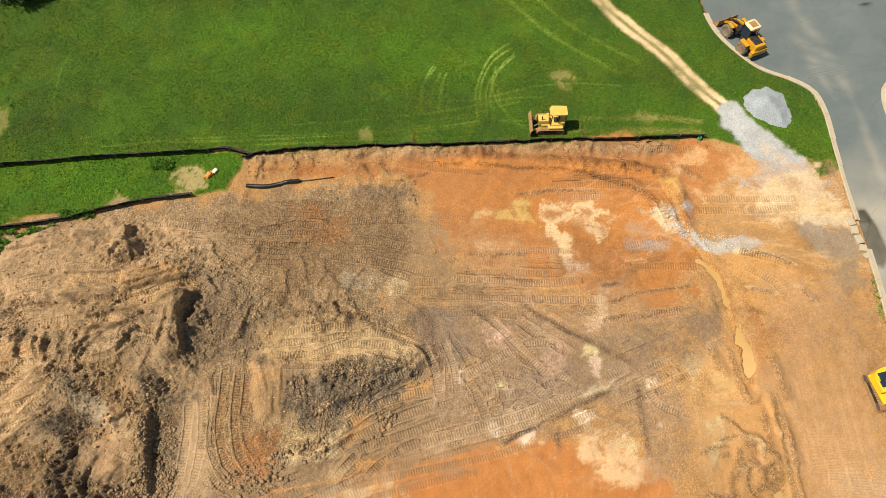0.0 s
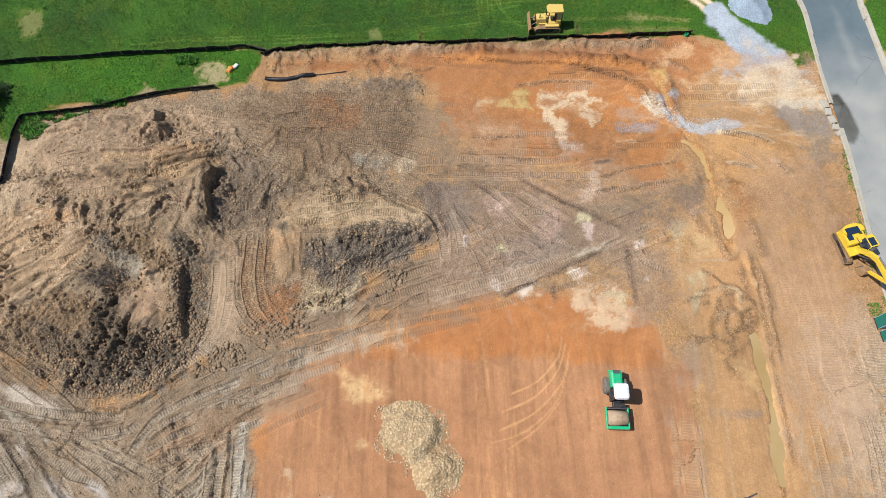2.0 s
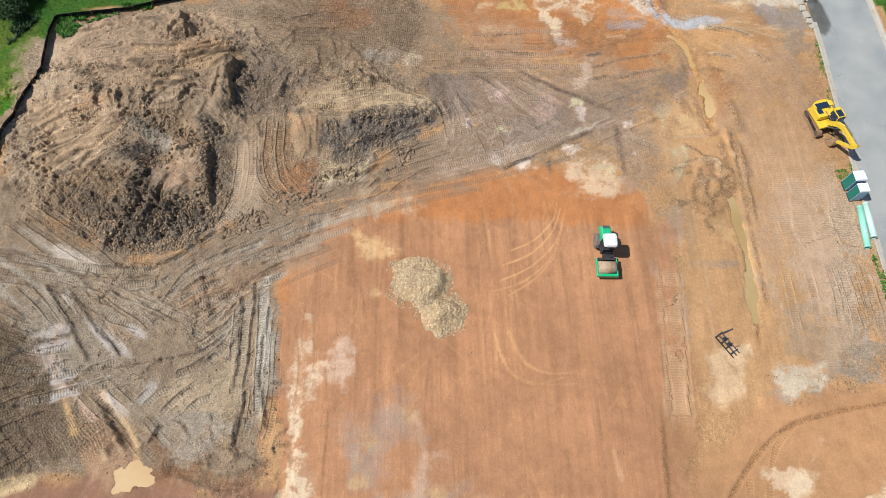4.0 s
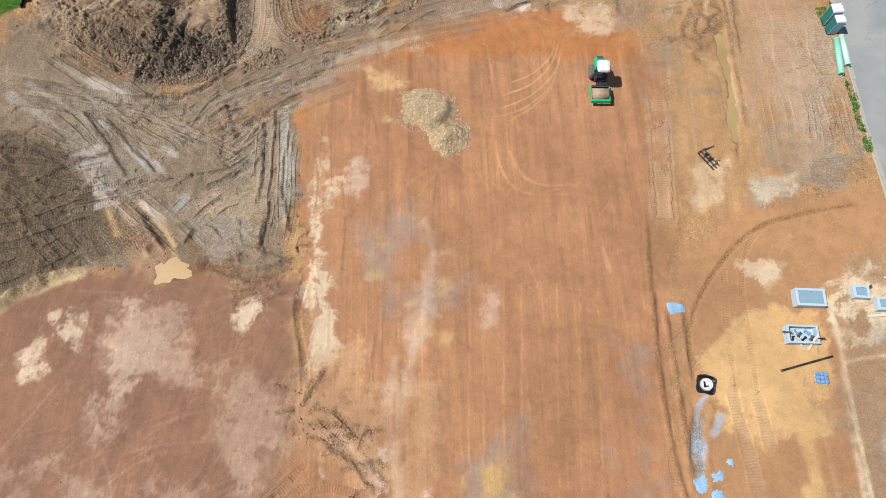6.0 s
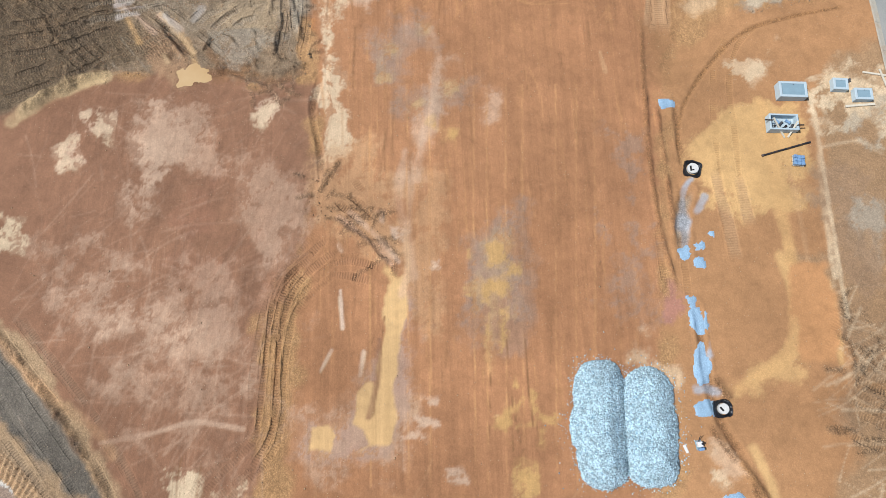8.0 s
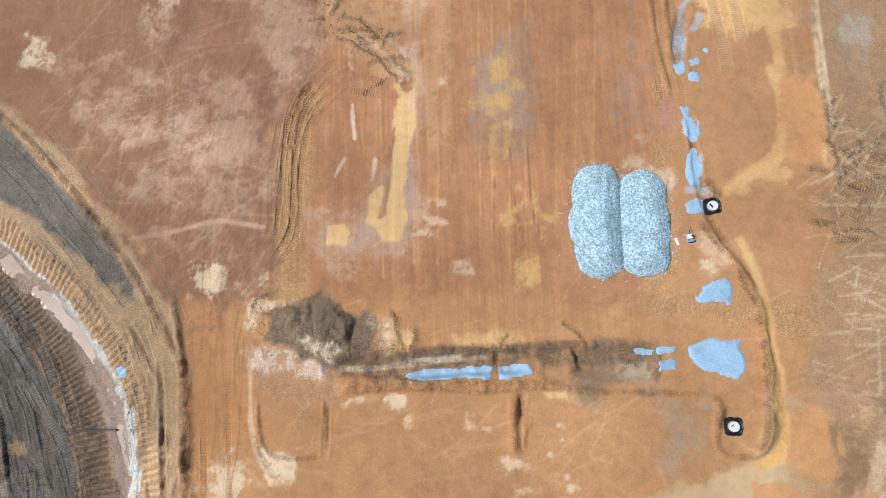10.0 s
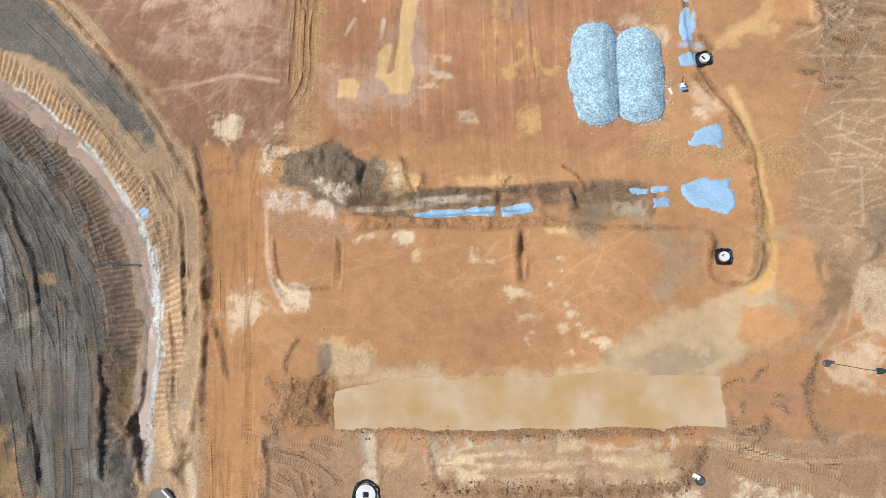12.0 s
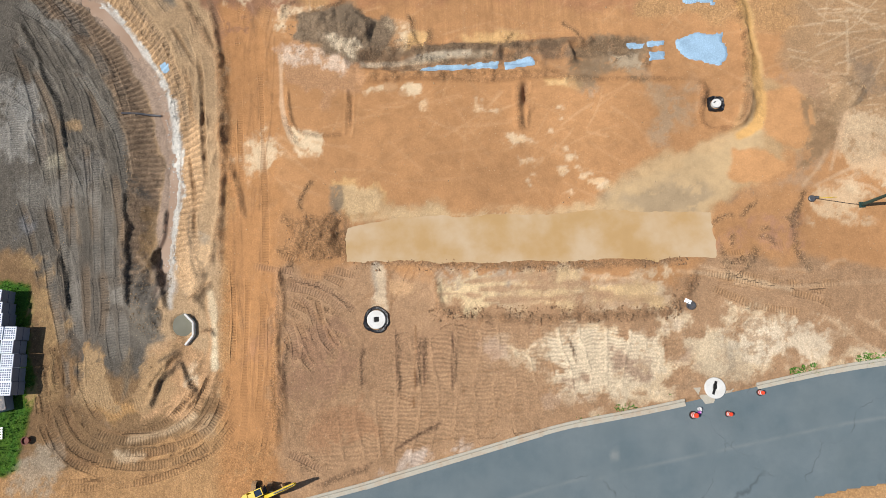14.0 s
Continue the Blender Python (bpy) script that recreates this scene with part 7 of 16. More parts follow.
patch([(7.3,-74.3), (7.7,-74.2), (7.8,-74.6), (7.3,-74.5)], PALE, rag=0.35, soft=0.15, alpha=0.6)
patch([(6.1,-72.7), (6.5,-72.6), (6.6,-72.9), (6.1,-72.9)], PALE, rag=0.35, soft=0.15, alpha=0.6)
patch([(7.1,-70.4), (7.6,-70.3), (7.7,-70.6), (7.1,-70.6)], PALE, rag=0.35, soft=0.15, alpha=0.6)
patch([(7.3,-71.4), (7.6,-71.4), (7.7,-71.8), (7.2,-71.7)], PALE, rag=0.35, soft=0.15, alpha=0.6)
patch([(0.2,-69.4), (0.4,-69.3), (0.5,-70.3), (0.2,-70.2)], PALE, rag=0.35, soft=0.15, alpha=0.6)
patch([(1.0,-70.3), (1.3,-70.2), (1.4,-70.6), (1.0,-70.5)], PALE, rag=0.35, soft=0.15, alpha=0.6)
patch([(-5.1,-69.4), (-4.8,-69.3), (-4.8,-69.9), (-5.2,-69.8)], PALE, rag=0.35, soft=0.15, alpha=0.6)
strip([(-3.3,-21.7), (-3.5,-33.1), (-3.7,-45.9), (-3.9,-57.6)], 0.14, RUT_PALE, 0.55, wet=0.0)
strip([(-1.2,-21.8), (-1.5,-33.2), (-1.8,-45.9), (-2.1,-57.7)], 0.14, RUT_PALE, 0.55, wet=0.0)
strip([(3.1,-22.0), (2.5,-33.3), (2.0,-46.1), (1.5,-57.8)], 0.14, RUT_PALE, 0.55, wet=0.0)
strip([(4.3,-22.0), (3.7,-33.4), (3.1,-46.1), (2.5,-57.8)], 0.14, RUT_PALE, 0.55, wet=0.0)
strip([(6.1,-22.1), (5.4,-33.5), (4.7,-46.2), (4.0,-57.9)], 0.14, RUT_PALE, 0.55, wet=0.0)
strip([(10.8,-22.4), (9.9,-33.7), (8.9,-46.3), (8.0,-58.0)], 0.14, RUT_PALE, 0.55, wet=0.0)
strip([(12.8,-22.5), (11.7,-33.8), (10.6,-46.4), (9.6,-58.1)], 0.14, RUT_PALE, 0.55, wet=0.0)
strip([(14.4,-22.6), (13.4,-33.8), (12.2,-46.5), (11.1,-58.1)], 0.14, RUT_PALE, 0.55, wet=0.0)
strip([(-6.8,-21.6), (-6.9,-33.0), (-6.9,-45.8), (-6.9,-57.5)], 0.14, RUT_PALE, 0.55, wet=0.0)
strip([(7.7,-22.2), (6.9,-33.5), (6.1,-46.2), (5.4,-57.9)], 0.14, RUT_PALE, 0.55, wet=0.0)
patch([(16.2,-27.5), (18.7,-27.6), (17.0,-44.1), (14.7,-44.0)], BLUISH, rag=1.6, soft=0.4, alpha=0.4)
patch([(1.8,-37.6), (6.1,-37.7), (5.7,-44.3), (1.6,-44.1)], BLUISH, rag=1.6, soft=0.8, alpha=0.4)
patch([(3.9,-37.7), (5.4,-37.7), (5.3,-39.8), (3.7,-39.7)], YELLOW_SILT, rag=0.8, soft=0.4, alpha=0.55)
patch([(2.7,-41.2), (4.9,-41.0), (5.0,-44.3), (2.8,-44.2)], YELLOW_SILT, rag=0.9, soft=0.4, alpha=0.55)
patch([(0.0,-26.5), (1.3,-26.5), (1.2,-27.7), (0.1,-27.8)], YELLOW_SILT, rag=0.5, soft=0.4, alpha=0.5)
patch([(-33.0,-24.2), (-30.8,-23.8), (-30.1,-25.3), (-30.5,-26.8), (-29.6,-28.2), (-31.5,-27.6), (-32.6,-26.2)], PALE, rag=0.8, soft=0.3, alpha=0.5)
patch([(-35.6,-26.7), (-34.5,-25.6), (-33.8,-26.4), (-34.2,-27.8), (-33.5,-29.5), (-35.2,-30.1), (-35.7,-28.4)], PALE, rag=0.8, soft=0.3, alpha=0.5)
patch([(-18.2,-24.2), (-16.7,-22.5), (-16.0,-23.6), (-16.2,-26.9), (-18.0,-26.8)], PALE, rag=0.6, soft=0.25, alpha=0.6)
patch([(-29.4,-22.2), (-26.2,-23.4), (-23.3,-27.5), (-25.2,-29.7), (-27.8,-29.1)], PALE_PINK, rag=1.4, soft=0.6, alpha=0.45)
patch([(-28.6,-30.7), (-25.6,-31.3), (-25.9,-34.0), (-28.0,-34.5)], PALE_PINK, rag=1.2, soft=0.6, alpha=0.5)
strip([(-39.7,-24.5), (-38.1,-22.9), (-35.7,-21.4), (-31.7,-20.1)], 1.1, earth(220, 182, 130), 0.85, wet=0.0)
broken_ground([(-20.8,25.5), (-12.0,23.7), (-12.4,16.3), (-18.7,14.9)], 24, 52, (0.08,0.30))
broken_ground([(-12.4,22.5), (-3.3,22.0), (-1.2,18.3), (-8.4,18.4)], 20, 53, (0.08,0.26))
scarp([(-17.9,20.0), (-19.3,18.9), (-19.6,17.3), (-19.1,15.4)], 0.4, 1.5, SPOIL_DARK, 0.3)
scarp([(-31.0,15.0), (-30.8,16.3), (-30.7,17.3)], 0.25, 1.2, SPOIL_DARK, 0.4)
scarp([(-32.9,15.0), (-33.1,16.6), (-33.0,17.6)], 0.25, 1.2, SPOIL_DARK, 0.4)
patch([(-29.8,14.0), (-27.3,14.4), (-26.6,12.4), (-28.9,11.9)], PALE_GREY, rag=0.8, soft=0.4, alpha=0.8)
patch([(-25.2,9.9), (-23.7,10.9), (-23.0,9.4), (-24.2,8.7)], PALE_ORANGE, rag=0.5, soft=0.3, alpha=0.9)
patch([(-35.3,16.6), (-31.2,15.5), (-31.3,14.0), (-34.5,13.5)], PALE_ORANGE, rag=0.9, soft=0.5, alpha=0.7)
patch([(-14.3,15.8), (-10.3,15.8), (-9.7,14.2), (-13.6,13.7)], PALE_ORANGE, rag=0.9, soft=0.5, alpha=0.5)
patch([(-14.0,8.3), (-10.7,9.2), (-11.4,6.0), (-13.7,5.6)], ORANGE, rag=0.8, soft=0.5, alpha=0.6)
berm([(30.5,11.8), (30.7,6.3), (30.8,1.3)], 0.18, 0.4, RUT_TAN, 0.4)
berm([(31.2,9.3), (31.3,4.6), (31.2,0.2)], 0.15, 0.35, RUT_TAN, 0.4)
patch([(6.1,-93.2), (12.3,-92.5), (15.4,-93.6), (14.3,-95.8), (6.8,-96.9)], PALE, rag=1.2, soft=0.5, alpha=0.8)
patch([(15.2,-95.8), (17.3,-93.6), (20.9,-93.8), (21.1,-95.6), (17.4,-96.4)], GREY_DARK, rag=1.0, soft=0.6, alpha=0.35)
fan([(-45.0,-8.1), (-39.8,-8.0), (-35.4,-9.0), (-32.1,-10.2)], [(-44.4,-11.1), (-39.3,-10.8), (-35.1,-11.4), (-31.3,-12.4)], 2, MUD_DARK, 0.5, 0.14)
fan([(-43.7,-14.7), (-38.7,-14.1), (-34.8,-12.9), (-31.3,-11.7)], [(-43.0,-18.1), (-38.2,-17.3), (-34.4,-15.9), (-30.5,-14.2)], 2, MUD_DARK, 0.5, 0.14)
fan([(-42.5,-20.3), (-38.3,-19.2), (-35.1,-17.6), (-32.3,-15.9)], [(-42.1,-22.5), (-38.0,-21.2), (-34.3,-19.3), (-31.5,-17.6)], 1, MUD_DARK, 0.5, 0.14)
fan([(-26.0,-6.8), (-21.8,-4.3), (-17.5,-2.3), (-13.0,0.3)], [(-25.3,-8.7), (-20.6,-6.2), (-16.2,-4.4), (-12.3,-2.1)], 2, MUD_DARK, 0.5, 0.13)
fan([(-32.6,-2.9), (-27.5,-3.5), (-23.1,-3.2)], [(-32.4,-4.0), (-27.3,-4.9), (-22.4,-4.4)], 1, MUD_DARK, 0.5, 0.13)
broken_ground([(-45.4,-6.2), (-37.9,-6.8), (-31.9,-11.7), (-30.2,-15.9), (-36.5,-20.9), (-42.2,-21.9)], 50, 61, (0.05,0.18))
broken_ground([(-32.0,-2.9), (-15.2,-1.7), (-14.5,-15.0), (-25.4,-12.4)], 30, 62, (0.04,0.14))

# ---- broad tones of mud, fill and flats
patch([(-36.4,-3.1), (-33.3,-4.2), (-28.3,-8.1), (-25.7,-11.7), (-22.8,-15.3), (-27.7,-15.1), (-32.0,-9.8), (-35.6,-6.5)], earth(176, 152, 122), rag=1.0, soft=0.6, alpha=0.8)
patch([(-31.0,-4.2), (-22.9,-3.8), (-16.0,-4.4), (-13.9,-15.5), (-22.8,-15.3), (-26.8,-10.8)], earth(172, 143, 110), rag=1.0, soft=0.7, alpha=0.85)
patch([(-22.5,-3.3), (-15.0,0.7), (-7.4,2.7), (-7.8,-0.5), (-13.7,-2.5), (-14.9,-5.0), (-21.5,-6.3)], earth(172, 134, 98), rag=1.0, soft=0.7, alpha=0.8)
patch([(-22.8,-12.7), (-19.4,-11.4), (-16.2,-10.6), (-15.9,-15.4), (-21.5,-15.3)], earth(196, 164, 124), rag=0.9, soft=0.4, alpha=0.8)
patch([(-27.9,-7.8), (-26.1,-7.2), (-25.2,-8.6), (-26.4,-9.3)], earth(184, 152, 118), rag=0.5, soft=0.3, alpha=0.9)
strip([(-14.5,-3.0), (-14.3,-6.9), (-14.1,-10.2), (-13.9,-15.5)], 0.8, PALE_GREY, 0.9)
strip([(-15.7,-4.5), (-15.4,-8.3), (-15.2,-12.0), (-15.0,-15.4)], 0.7, earth(186, 152, 116), 0.8)
strip([(-37.7,2.1), (-34.3,-0.1), (-31.5,-1.9)], 0.7, PALE_GREY, 0.8, wet=0.1)
strip([(-34.1,0.3), (-32.4,-0.7), (-30.6,-1.6)], 1.0, earth(206, 184, 158), 0.85, wet=0.1)
# sheen of wet prints painted in as pale strips
strip([(-29.4,-7.3), (-28.4,-8.4), (-27.7,-9.1)], 0.55, PALE_SHEEN, 0.95, wet=0.7)
strip([(-27.6,-8.6), (-26.6,-9.4), (-25.6,-10.2)], 0.65, PALE_SHEEN, 0.95, wet=0.7)
strip([(-26.2,-7.6), (-25.3,-7.9), (-24.7,-8.5)], 0.45, PALE_SHEEN, 0.95, wet=0.6)
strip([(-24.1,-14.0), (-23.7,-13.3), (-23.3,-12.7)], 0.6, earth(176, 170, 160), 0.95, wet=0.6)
strip([(-33.3,-8.2), (-31.4,-7.6)], 0.6, PALE_SHEEN, 0.85, wet=0.5)
strip([(-33.5,-9.4), (-31.1,-8.9)], 0.6, PALE_SHEEN, 0.85, wet=0.5)
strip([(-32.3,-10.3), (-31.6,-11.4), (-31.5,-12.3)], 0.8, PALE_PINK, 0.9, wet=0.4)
strip([(-31.7,-12.3), (-30.4,-11.9)], 0.6, PALE_SHEEN, 0.9, wet=0.7)
strip([(-31.3,-13.5), (-29.8,-13.1)], 0.6, PALE_SHEEN, 0.9, wet=0.7)
strip([(-27.4,-13.5), (-26.1,-14.3), (-25.4,-15.1)], 0.8, PALE_PINK, 0.9, wet=0.4)
strip([(-32.2,-6.6), (-32.5,-10.3), (-32.9,-11.6)], 0.5, PALE_PINK, 0.6, wet=0.2)
# ---- single passes of crawlers through the mud
for way in ([(-38.5,-0.7), (-33.9,-1.5), (-30.5,-2.0), (-27.0,-2.2), (-24.1,-1.8)], [(-38.1,-2.0), (-33.7,-2.8), (-30.2,-3.4), (-26.8,-3.8), (-23.8,-3.3), (-22.9,-2.3)],
            [(-34.9,-1.7), (-31.9,-3.7), (-28.9,-6.8), (-25.9,-10.3)], [(-33.4,-3.4), (-30.3,-6.7), (-27.0,-10.5)], [(-36.9,-3.2), (-33.9,-5.7), (-31.5,-8.1), (-29.5,-10.6)], [(-35.7,-2.9), (-32.3,-6.3), (-29.2,-9.5)],
            [(-29.2,-3.6), (-25.5,-5.4), (-21.9,-7.2), (-18.7,-9.1)], [(-28.2,-4.8), (-24.8,-6.7), (-21.6,-8.5), (-18.9,-10.0)], [(-27.2,-6.7), (-24.2,-8.5), (-21.5,-9.7)], [(-26.4,-4.3), (-23.0,-6.1), (-20.0,-7.3)], [(-30.3,-5.2), (-27.6,-6.7), (-24.6,-7.8)],
            [(-34.9,-12.5), (-30.7,-11.5), (-27.3,-10.8), (-23.7,-10.5), (-20.8,-10.2), (-18.7,-9.1), (-16.5,-7.1)], [(-34.5,-14.2), (-30.4,-13.1), (-27.4,-12.2), (-24.2,-11.9), (-20.7,-11.8), (-18.9,-10.5), (-17.6,-9.1)],
            [(-23.9,-5.7), (-22.0,-3.4), (-19.1,-1.9), (-15.8,-0.7), (-11.2,0.8)], [(-22.4,-5.1), (-20.3,-3.9), (-17.1,-2.6), (-13.7,-1.1), (-9.3,0.3)], [(-21.1,-5.8), (-17.8,-4.9), (-15.5,-3.8), (-12.1,-2.4)], [(-23.3,-4.9), (-22.1,-2.7), (-20.2,-0.9)],
            [(-22.4,-2.9), (-19.7,-1.1), (-16.4,0.1), (-12.4,1.6), (-7.3,2.9)], [(-19.8,-2.6), (-15.7,-1.2), (-10.8,0.6), (-6.3,1.9)], [(-19.3,-1.0), (-15.0,0.7), (-10.5,2.2), (-5.4,3.8)], [(-17.4,-0.3), (-12.5,1.3), (-8.0,2.7), (-2.8,4.7)], [(-16.6,1.1), (-11.6,2.8), (-7.5,3.8), (-3.3,5.7)],
            [(-19.5,-7.5), (-17.7,-5.4), (-16.4,-4.2)], [(-18.9,-9.4), (-17.1,-6.9), (-15.9,-4.7)], [(-19.4,-11.5), (-17.3,-8.8), (-16.3,-5.4)], [(-18.4,-14.8), (-17.4,-11.9), (-16.6,-9.2), (-16.6,-5.9)],
            [(-22.5,-15.4), (-20.8,-13.7), (-18.7,-12.4), (-16.8,-11.6)], [(-20.3,-15.5), (-19.3,-14.2), (-17.5,-13.7)], [(-24.2,-15.2), (-22.7,-13.4), (-20.2,-12.2)], [(-15.8,-15.6), (-16.0,-12.0), (-16.0,-8.3), (-16.0,-4.7)], [(-14.2,-15.6), (-14.4,-12.0), (-14.5,-8.3), (-14.7,-4.0)],
            [(-36.3,-7.0), (-33.9,-7.8), (-31.2,-7.4)], [(-35.8,-9.0), (-33.0,-9.6), (-30.4,-9.0)], [(-35.3,-11.1), (-33.0,-11.2), (-29.6,-10.3)], [(-36.7,-5.5), (-34.6,-6.6), (-32.2,-8.9)]):
    rut(way, 0.12, 0.62)
for way in ([(-20.6,27.9), (-14.6,28.1), (-8.5,28.9), (1.5,28.8)], [(-21.1,26.7), (-15.6,26.7), (-9.4,26.2)], [(-11.0,28.8), (-6.1,28.2), (-2.1,28.4)], [(-9.2,27.2), (-2.3,26.5), (3.9,24.8)], [(-14.3,24.8), (-9.5,24.4), (-5.7,22.7)],
            [(-0.1,21.3), (6.6,22.2), (13.1,22.2)], [(-0.7,20.9), (9.5,20.6), (15.4,20.1)], [(-3.0,24.1), (2.5,22.2), (6.6,21.7)], [(-6.0,25.1), (-1.2,24.2), (3.0,22.9)], [(-24.9,28.7), (-19.5,28.4), (-13.4,27.6)], [(-14.4,26.0), (-9.0,25.4), (-4.8,25.0)]):
    rut(way, 0.06, 0.6, alpha=0.2, color=GREY_SOIL)
for way in ([(-13.2,16.4), (-7.9,16.8), (-2.2,17.4), (1.3,16.0)], [(-13.4,15.6), (-7.9,15.6), (-5.1,16.4), (0.1,16.1)], [(-12.7,18.1), (-10.4,18.4), (-7.9,18.9)], [(-12.6,17.3), (-8.1,17.8), (-3.5,18.1)]):
    rut(way, 0.09, 0.6, alpha=0.3, color=PALE_SPOIL)
for way in ([(-15.7,15.1), (-15.7,11.7), (-15.5,9.1), (-14.7,6.7), (-12.7,5.5)], [(-14.5,14.9), (-14.5,11.1), (-13.7,7.4), (-12.1,5.6)], [(-13.7,14.8), (-13.7,12.3), (-13.7,10.3)], [(-14.3,4.5), (-12.7,3.4), (-9.6,4.5)], [(-16.1,6.3), (-15.0,5.0), (-13.4,4.3)]):
    rut(way, 0.08, 0.6, alpha=0.4, color=earth(190, 142, 98))
for way in ([(2.1,19.7), (3.7,17.4), (5.2,15.3), (6.7,11.8)], [(-1.0,21.7), (1.7,19.7), (3.6,16.3), (3.8,11.9)], [(6.4,17.3), (7.9,13.7), (8.8,9.9)], [(4.0,14.8), (5.9,12.3), (7.1,9.0)], [(9.1,16.7), (10.5,14.7), (14.7,12.6)], [(9.8,18.8), (12.1,16.7), (15.4,14.5)],
            [(7.8,11.8), (11.2,12.2), (15.3,14.0)], [(-3.8,12.1), (0.1,13.9), (2.0,13.3)], [(-5.6,9.3), (-1.8,11.5), (2.5,12.4)], [(-5.5,7.9), (-1.3,9.9), (3.0,11.3)], [(-4.6,7.5), (0.1,8.8), (3.9,10.0)], [(-0.8,7.4), (2.0,8.4), (6.3,9.4)],
            [(-1.5,21.7), (4.2,21.2), (9.4,20.8), (15.0,20.5)], [(0.1,22.4), (7.4,22.4), (12.6,21.9)], [(4.3,22.9), (8.5,23.2), (14.7,22.7)]):
    rut(way, 0.06, 0.6, alpha=0.2, color=GREY_SOIL)
# ---- the orange flat in the north: wheel-worn lane, gully, silt and broken stone
strip([(3.4,35.2), (10.3,34.9), (15.9,34.3), (21.4,33.5), (24.6,32.6)], 1.0, earth(212, 134, 70), 0.8)
berm([(3.5,36.5), (9.2,35.9), (16.0,35.1), (20.4,34.4), (24.2,33.6)], 0.35, 0.7, earth(150, 92, 52), 0.6)
strip([(3.8,37.0), (8.1,37.2), (13.9,36.7), (21.9,36.7)], 0.8, earth(170, 132, 92), 0.6)
patch([(23.0,28.9), (24.7,29.8), (25.6,28.5), (26.0,26.7), (24.7,26.7)], earth(236, 204, 160), rag=0.5, soft=0.25, alpha=0.95)
patch([(24.9,32.6), (26.5,32.2), (26.3,29.7), (25.4,30.4)], earth(206, 156, 92), rag=0.4, soft=0.2, clod=0.03)
patch([(26.4,34.8), (29.5,35.3), (29.8,33.6), (27.0,33.8)], PALE_ORANGE, rag=0.8, soft=0.3, alpha=0.8)
patch([(32.1,35.7), (34.7,33.7), (33.7,31.8), (31.7,32.6)], PALE_ORANGE, rag=0.9, soft=0.4, alpha=0.9)
patch([(26.5,30.9), (33.5,30.9), (38.1,30.2), (37.3,27.0), (32.8,27.8), (27.2,28.9)], earth(206, 160, 112), rag=1.0, soft=0.5, alpha=0.8)
patch([(27.4,29.9), (37.0,29.7), (36.6,28.4), (27.7,28.5)], earth(176, 130, 86), rag=0.9, soft=0.4, alpha=0.85)
patch([(34.1,31.1), (40.3,32.6), (42.0,29.1), (41.9,27.0), (37.3,27.0), (32.9,28.1)], earth(230, 198, 156), rag=1.4, soft=0.5, alpha=0.6)
patch([(26.6,28.1), (34.3,27.1), (36.9,25.5), (35.7,24.4), (32.3,25.5), (27.9,26.9)], earth(184, 138, 92), rag=0.9, soft=0.4, alpha=0.8)
patch([(37.2,26.7), (41.6,26.1), (41.9,23.5), (40.0,21.9), (37.6,24.3)], earth(176, 146, 112), rag=0.8, soft=0.4, alpha=0.85)
patch([(35.9,25.3), (37.8,24.8), (37.7,23.5), (36.4,23.5)], earth(150, 112, 74), rag=0.5, soft=0.3, alpha=0.8)
patch([(28.5,24.2), (34.1,24.5), (36.9,21.5), (36.9,17.8), (31.6,18.0), (29.2,20.3)], earth(216, 158, 98), rag=1.2, soft=0.6, alpha=0.8)
patch([(21.0,22.8), (27.5,24.8), (27.7,20.3), (22.8,18.4)], earth(196, 124, 66), rag=1.2, soft=0.6, alpha=0.6)
for way in ([(22.4,36.7), (25.1,35.6), (29.6,35.8)], [(20.9,33.8), (25.9,33.8), (30.2,33.3)], [(28.0,30.1), (32.8,29.8), (38.0,29.6)], [(27.2,28.9), (32.5,28.6), (37.7,28.6)], [(30.1,24.7), (34.4,23.2), (36.8,21.0)], [(30.8,23.0), (33.4,21.2), (34.3,19.0)], [(20.6,23.4), (24.1,23.2), (27.7,23.1)], [(6.1,30.5), (9.0,32.3), (13.0,32.8)], [(13.5,32.2), (18.5,32.2), (22.8,31.8)]):
    rut(way, 0.05, 0.6, alpha=0.2, color=RUT_TAN)
berm([(24.7,33.1), (26.0,31.0), (26.2,29.0), (26.4,27.2), (27.1,25.4), (27.9,24.1), (28.8,21.9), (29.1,19.7), (29.0,17.1), (29.2,14.1), (29.1,11.2)], -0.22, 0.5, earth(196, 134, 76), 0.7)
strip([(24.9,32.4), (26.0,30.3), (26.3,28.2), (26.6,26.3), (27.4,24.6), (28.2,23.3), (28.7,21.4), (28.9,18.9), (28.9,16.6)], 0.45, earth(222, 158, 92), 0.85, wet=0.15)
berm([(26.4,33.5), (28.2,32.6), (29.2,31.9)], 0.3, 0.7, earth(190, 150, 112), 0.6)
# ---- channel and silt pools in the middle of the pad
patch([(-12.1,-52.5), (-9.5,-52.4), (-7.7,-50.0), (-8.1,-49.1), (-6.2,-49.1), (-5.2,-43.9), (-3.7,-39.9), (-3.2,-45.9), (-3.8,-49.6), (-4.1,-52.8), (-5.4,-55.1), (-7.7,-55.9), (-12.3,-54.8)], earth(186, 148, 122), rag=0.6, soft=0.5, alpha=0.75)
patch([(-5.4,-41.1), (-3.8,-40.0), (-3.8,-43.9), (-4.2,-45.9), (-4.8,-48.7), (-5.3,-50.1), (-4.8,-52.4), (-5.3,-54.3), (-6.7,-54.6), (-8.9,-55.3), (-7.2,-54.3), (-7.6,-53.2), (-8.5,-52.8), (-8.0,-50.0), (-6.9,-49.5), (-6.3,-50.0), (-5.9,-46.3)], YELLOW_PUD, rag=0.22, soft=0.15, wet=0.3, clod=0.02)
